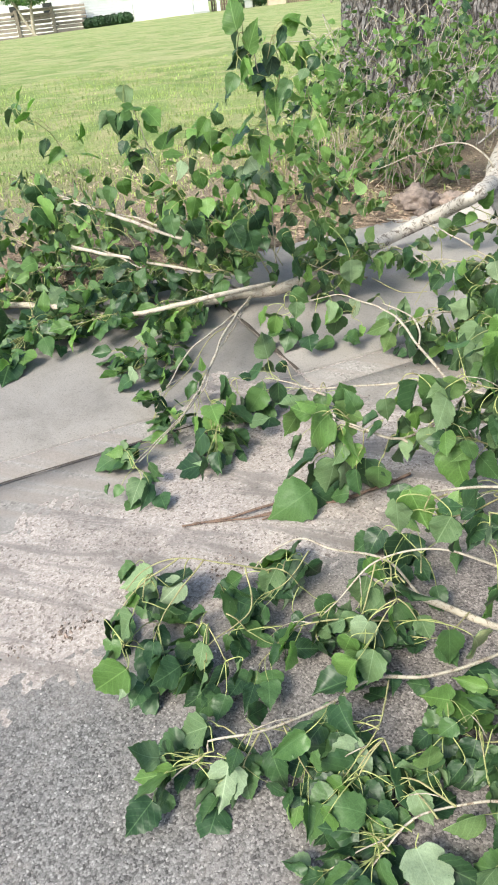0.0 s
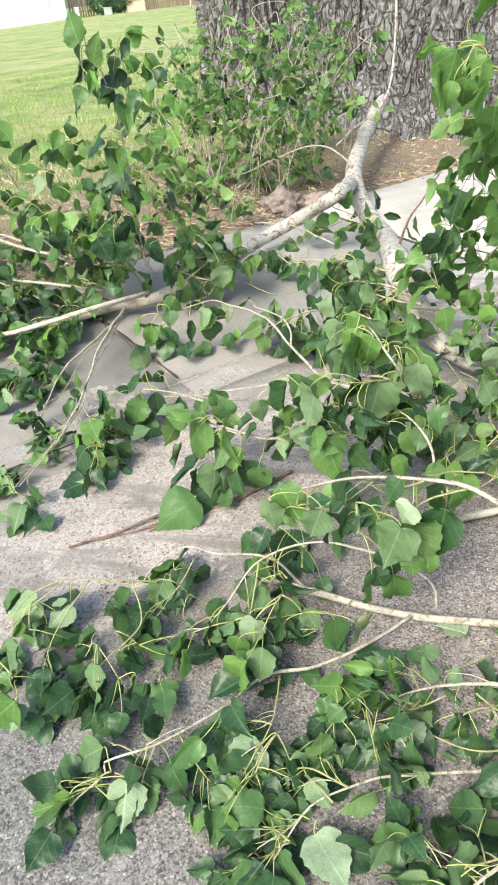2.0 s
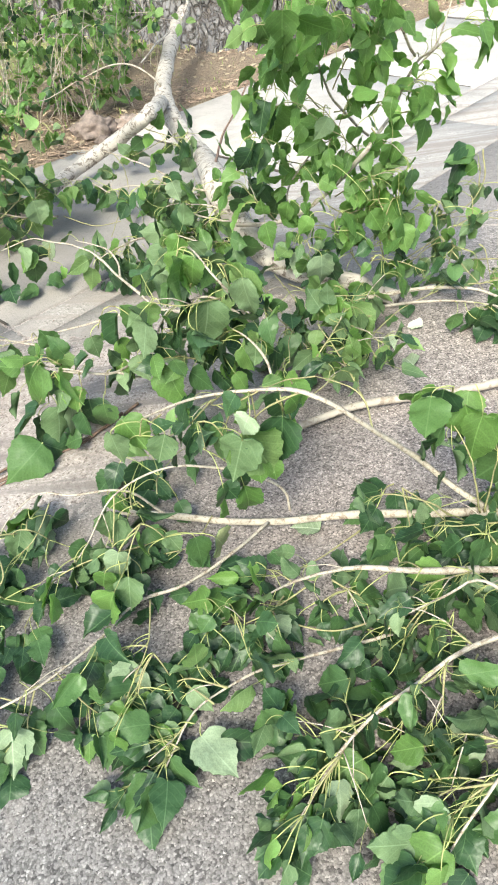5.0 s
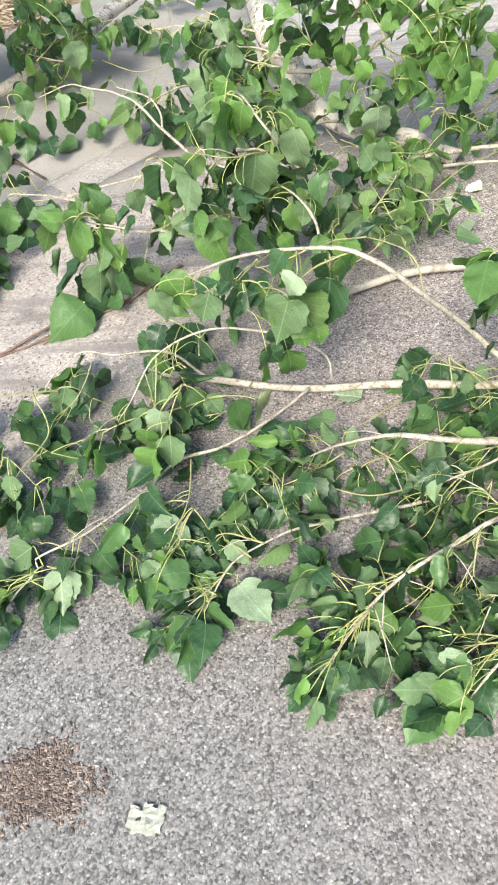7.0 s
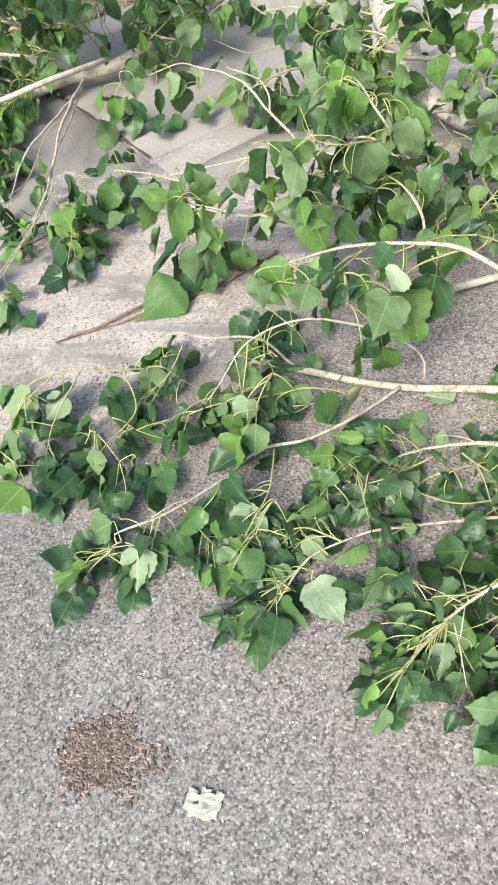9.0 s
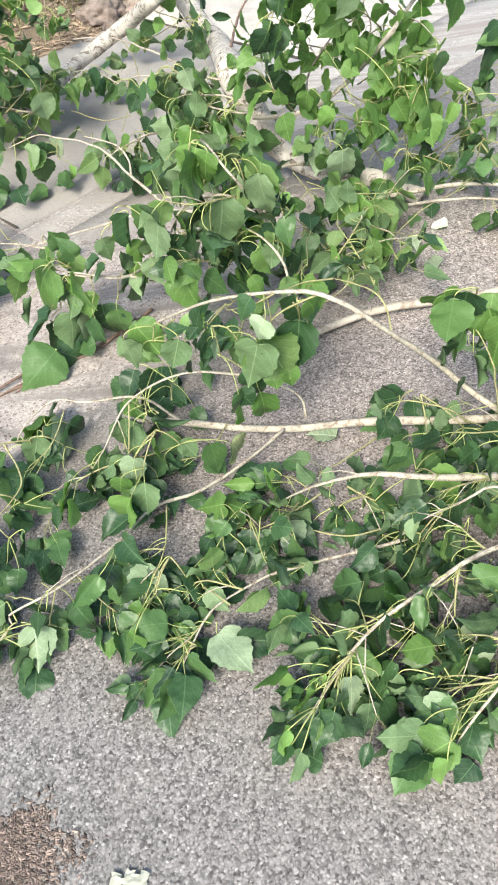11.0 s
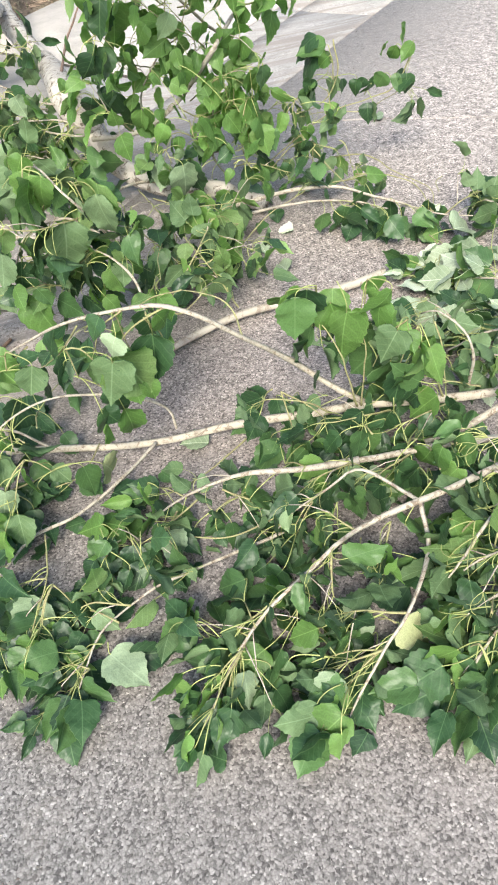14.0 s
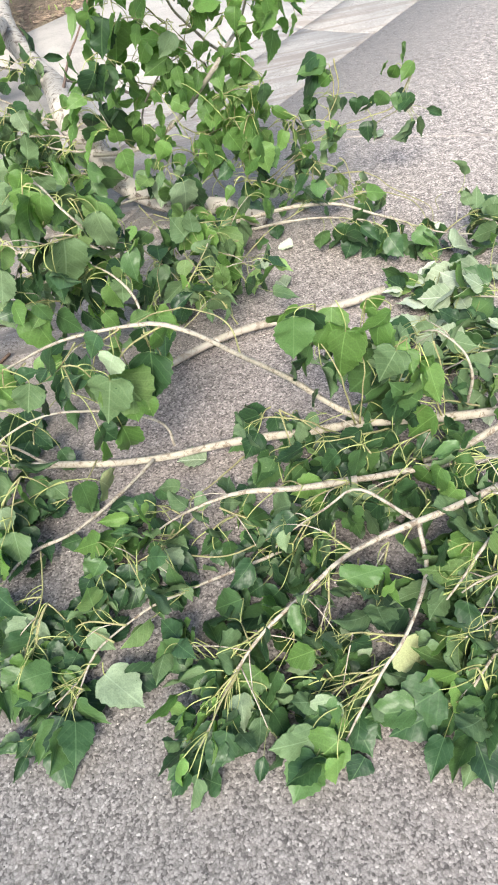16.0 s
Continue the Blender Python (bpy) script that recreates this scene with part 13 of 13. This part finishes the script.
for _ in range(2100):
    a, q = r.uniform(0, math.tau), min(0.1, 0.016 * r.gauss(0, 1) + 0.072 * math.sqrt(r.random()))
    q *= 1 + 0.75 * noise.noise((math.cos(a) * 1.6, math.sin(a) * 1.6, 4))
    spots.append((-0.165 + math.cos(a) * q * 1.1, 0.815 + math.sin(a) * q))
pebbles("chaff_heap", spots, 0.0032, HEAP, "small round heap of brown chaff on the asphalt", "debris", 0.8, 4, 2.0)

BEAD = SILT
line = smooth_line([(1.52 + 0.2 * i, 3.375 - 0.098 * i, 0) for i in range(9)], 0.02)
verts, faces = [], []
for i, c in enumerate(line):
    wide = 0.007 * (1 + 0.7 * noise.noise((i * 0.3, 2, 0)))
    off = Vector((0.45, 0.89, 0)) * 0.02 * noise.noise((i * 0.07, 5, 0))
    for k, z in ((-1, -0.001), (0, 0.0035), (1, -0.001)):
        verts.append(tuple(c + off + Vector((0.45, 0.89, 0)) * wide * k + Vector((0, 0, z))))
    if i:
        j = 3 * i
        faces += [(j - 3, j - 2, j + 1, j), (j - 2, j - 1, j + 2, j + 1)]
tagged(pydata("sand_line", verts, faces, BEAD), "thin pale line of sand along a seam in the asphalt", "sand", kind="stuff")

MULCH = plain_material("bark_mulch", (0.31, 0.225, 0.165), 0.95, 0.4, 60.0, 0.3, pieces=0.6)
spots = []
while len(spots) < 16000:
    u, n = r.uniform(-3, 11), 3.92 + abs(r.gauss(0, 0.9))
    p = street(u, n)
    if noise.noise((u * 2.5, n * 2.5, 8)) > -0.35 + max(0.0, 4.05 - n) * 5:
        spots.append((p.x, p.y))
pebbles("mulch", spots, 0.008, MULCH, "brown bark mulch spilling over the pavement edge", "mulch", 0.7, 14, 4.5)

ROCK = plain_material("pinkish_rock", (0.30, 0.235, 0.205), 0.9, 0.5, 22.0, 0.8)


def lump(name, x, y, size, seed, label, category):
    """A rough half-buried lump."""
    bm = bmesh.new()
    bmesh.ops.create_icosphere(bm, subdivisions=4, radius=1.0)
    for v in bm.verts:
        d = v.co.normalized()
        k = 1 + 0.35 * noise.noise(d * 1.7 + Vector((seed, 0, 0))) + 0.22 * noise.noise(d * 4.5 + Vector((0, seed, 0))) - 0.3 * abs(noise.noise(d * 6 + Vector((seed, seed, 0)))) + 0.06 * noise.noise(d * 15)
        v.co = Vector((d.x * size[0], d.y * size[1], d.z * size[2])) * k
    ob = tagged(part(name, bm, ROCK, None, "", True), label, category)
    ob.matrix_world = pose(x, y, ground_z(x, y) + size[2] * 0.3, 0, 0, seed * 40)


lump("rock", -0.33, 5.32, (0.15, 0.12, 0.10), 1.0, "rough pinkish rock beside the pavement", "rock")
lump("rock", -0.12, 5.42, (0.09, 0.08, 0.06), 2.0, "small rough rock beside the pavement", "rock")
lump("rock", 0.08, 5.50, (0.17, 0.07, 0.06), 3.0, "long low rock beside the pavement", "rock")
lump("rock", -0.26, 5.12, (0.05, 0.04, 0.04), 4.0, "small pale stone on the pavement edge", "rock")

# ---- small litter on the road ----
SCRAP = plain_material("yellowed_scrap_paper", (0.48, 0.475, 0.39), 0.8, 0.25, 90.0, 0.3)
bm = bmesh.new()
k = 9
grid = {}
for i in range(k):
    for j in range(k):
        x, y = (i / (k - 1) - 0.5) * 0.062, (j / (k - 1) - 0.5) * 0.05
        grid[i, j] = bm.verts.new((x + 0.004 * noise.noise((i * 0.7 + 0.3, j * 0.7, 1.5)), y + 0.005 * noise.noise((i * 0.7, j * 0.7 + 0.3, 5.5)), 0.006 + 0.005 * noise.noise((i * 0.6, j * 0.6, 8))))
for i in range(k - 1):
    for j in range(k - 1):
        if (j == k - 2 and i in (1, 2, 5)) or (j == k - 3 and i == 2) or (i == 2 and j == 3) or (i == 0 and j in (0, k - 2)) or (i == k - 2 and j == 0):
            continue
        bm.faces.new((grid[i, j], grid[i + 1, j], grid[i + 1, j + 1], grid[i, j + 1]))
bmesh.ops.delete(bm, geom=[v for v in bm.verts if not v.link_faces], context="VERTS")
bmesh.ops.solidify(bm, geom=bm.faces[:], thickness=0.0012)
scrap = tagged(part("paper_scrap", bm, SCRAP), "torn crumpled scrap of yellowish paper on asphalt", "paper")
scrap.matrix_world = pose(0.038, 0.745, 0.001, 0, 0, -12)


def lying_leaf(x, y, turn, size, under, label):
    me = BLADES["p" if under else "g"][int(x * 100) % 6]
    ob = new("fallen_leaf", me)
    ob.matrix_world = pose(x, y, ground_z(x, y) + 0.014, 5 * math.sin(turn), 5 * math.cos(turn), turn) @ Matrix.Scale(size, 4)
    tagged(ob, label, "leaf", "loose leaves")


for x, y, turn, size, under in ((0.53, 1.685, 70, 0.075, True), (1.55, 2.45, 40, 0.07, True), (1.62, 2.2, 150, 0.08, True), (1.5, 2.05, 70, 0.08, True), (1.05, 2.6, 80, 0.06, True),
                                (0.95, 2.35, 10, 0.07, True), (1.68, 3.3, 60, 0.06, True), (0.16, 1.17, 185, 0.09, False),
                                (1.4, 2.28, 200, 0.08, True), (1.36, 1.98, 320, 0.085, True),
                                (1.39, 2.20, 15, 0.085, True), (1.44, 2.19, 250, 0.08, True), (1.48, 2.13, 100, 0.085, True), (1.25, 2.0, 300, 0.08, True), (1.28, 1.96, 170, 0.075, True),
                                (1.11, 1.94, 60, 0.075, True), (1.34, 2.03, 210, 0.08, True), (1.43, 2.0, 130, 0.085, True), (1.49, 2.08, 330, 0.08, True), (1.2, 2.85, 80, 0.06, True), (0.91, 2.54, 190, 0.06, True)):
    lying_leaf(x, y, turn, size, under, "pale upturned leaf lying loose on the asphalt" if under else "dark green leaf lying loose on the asphalt")
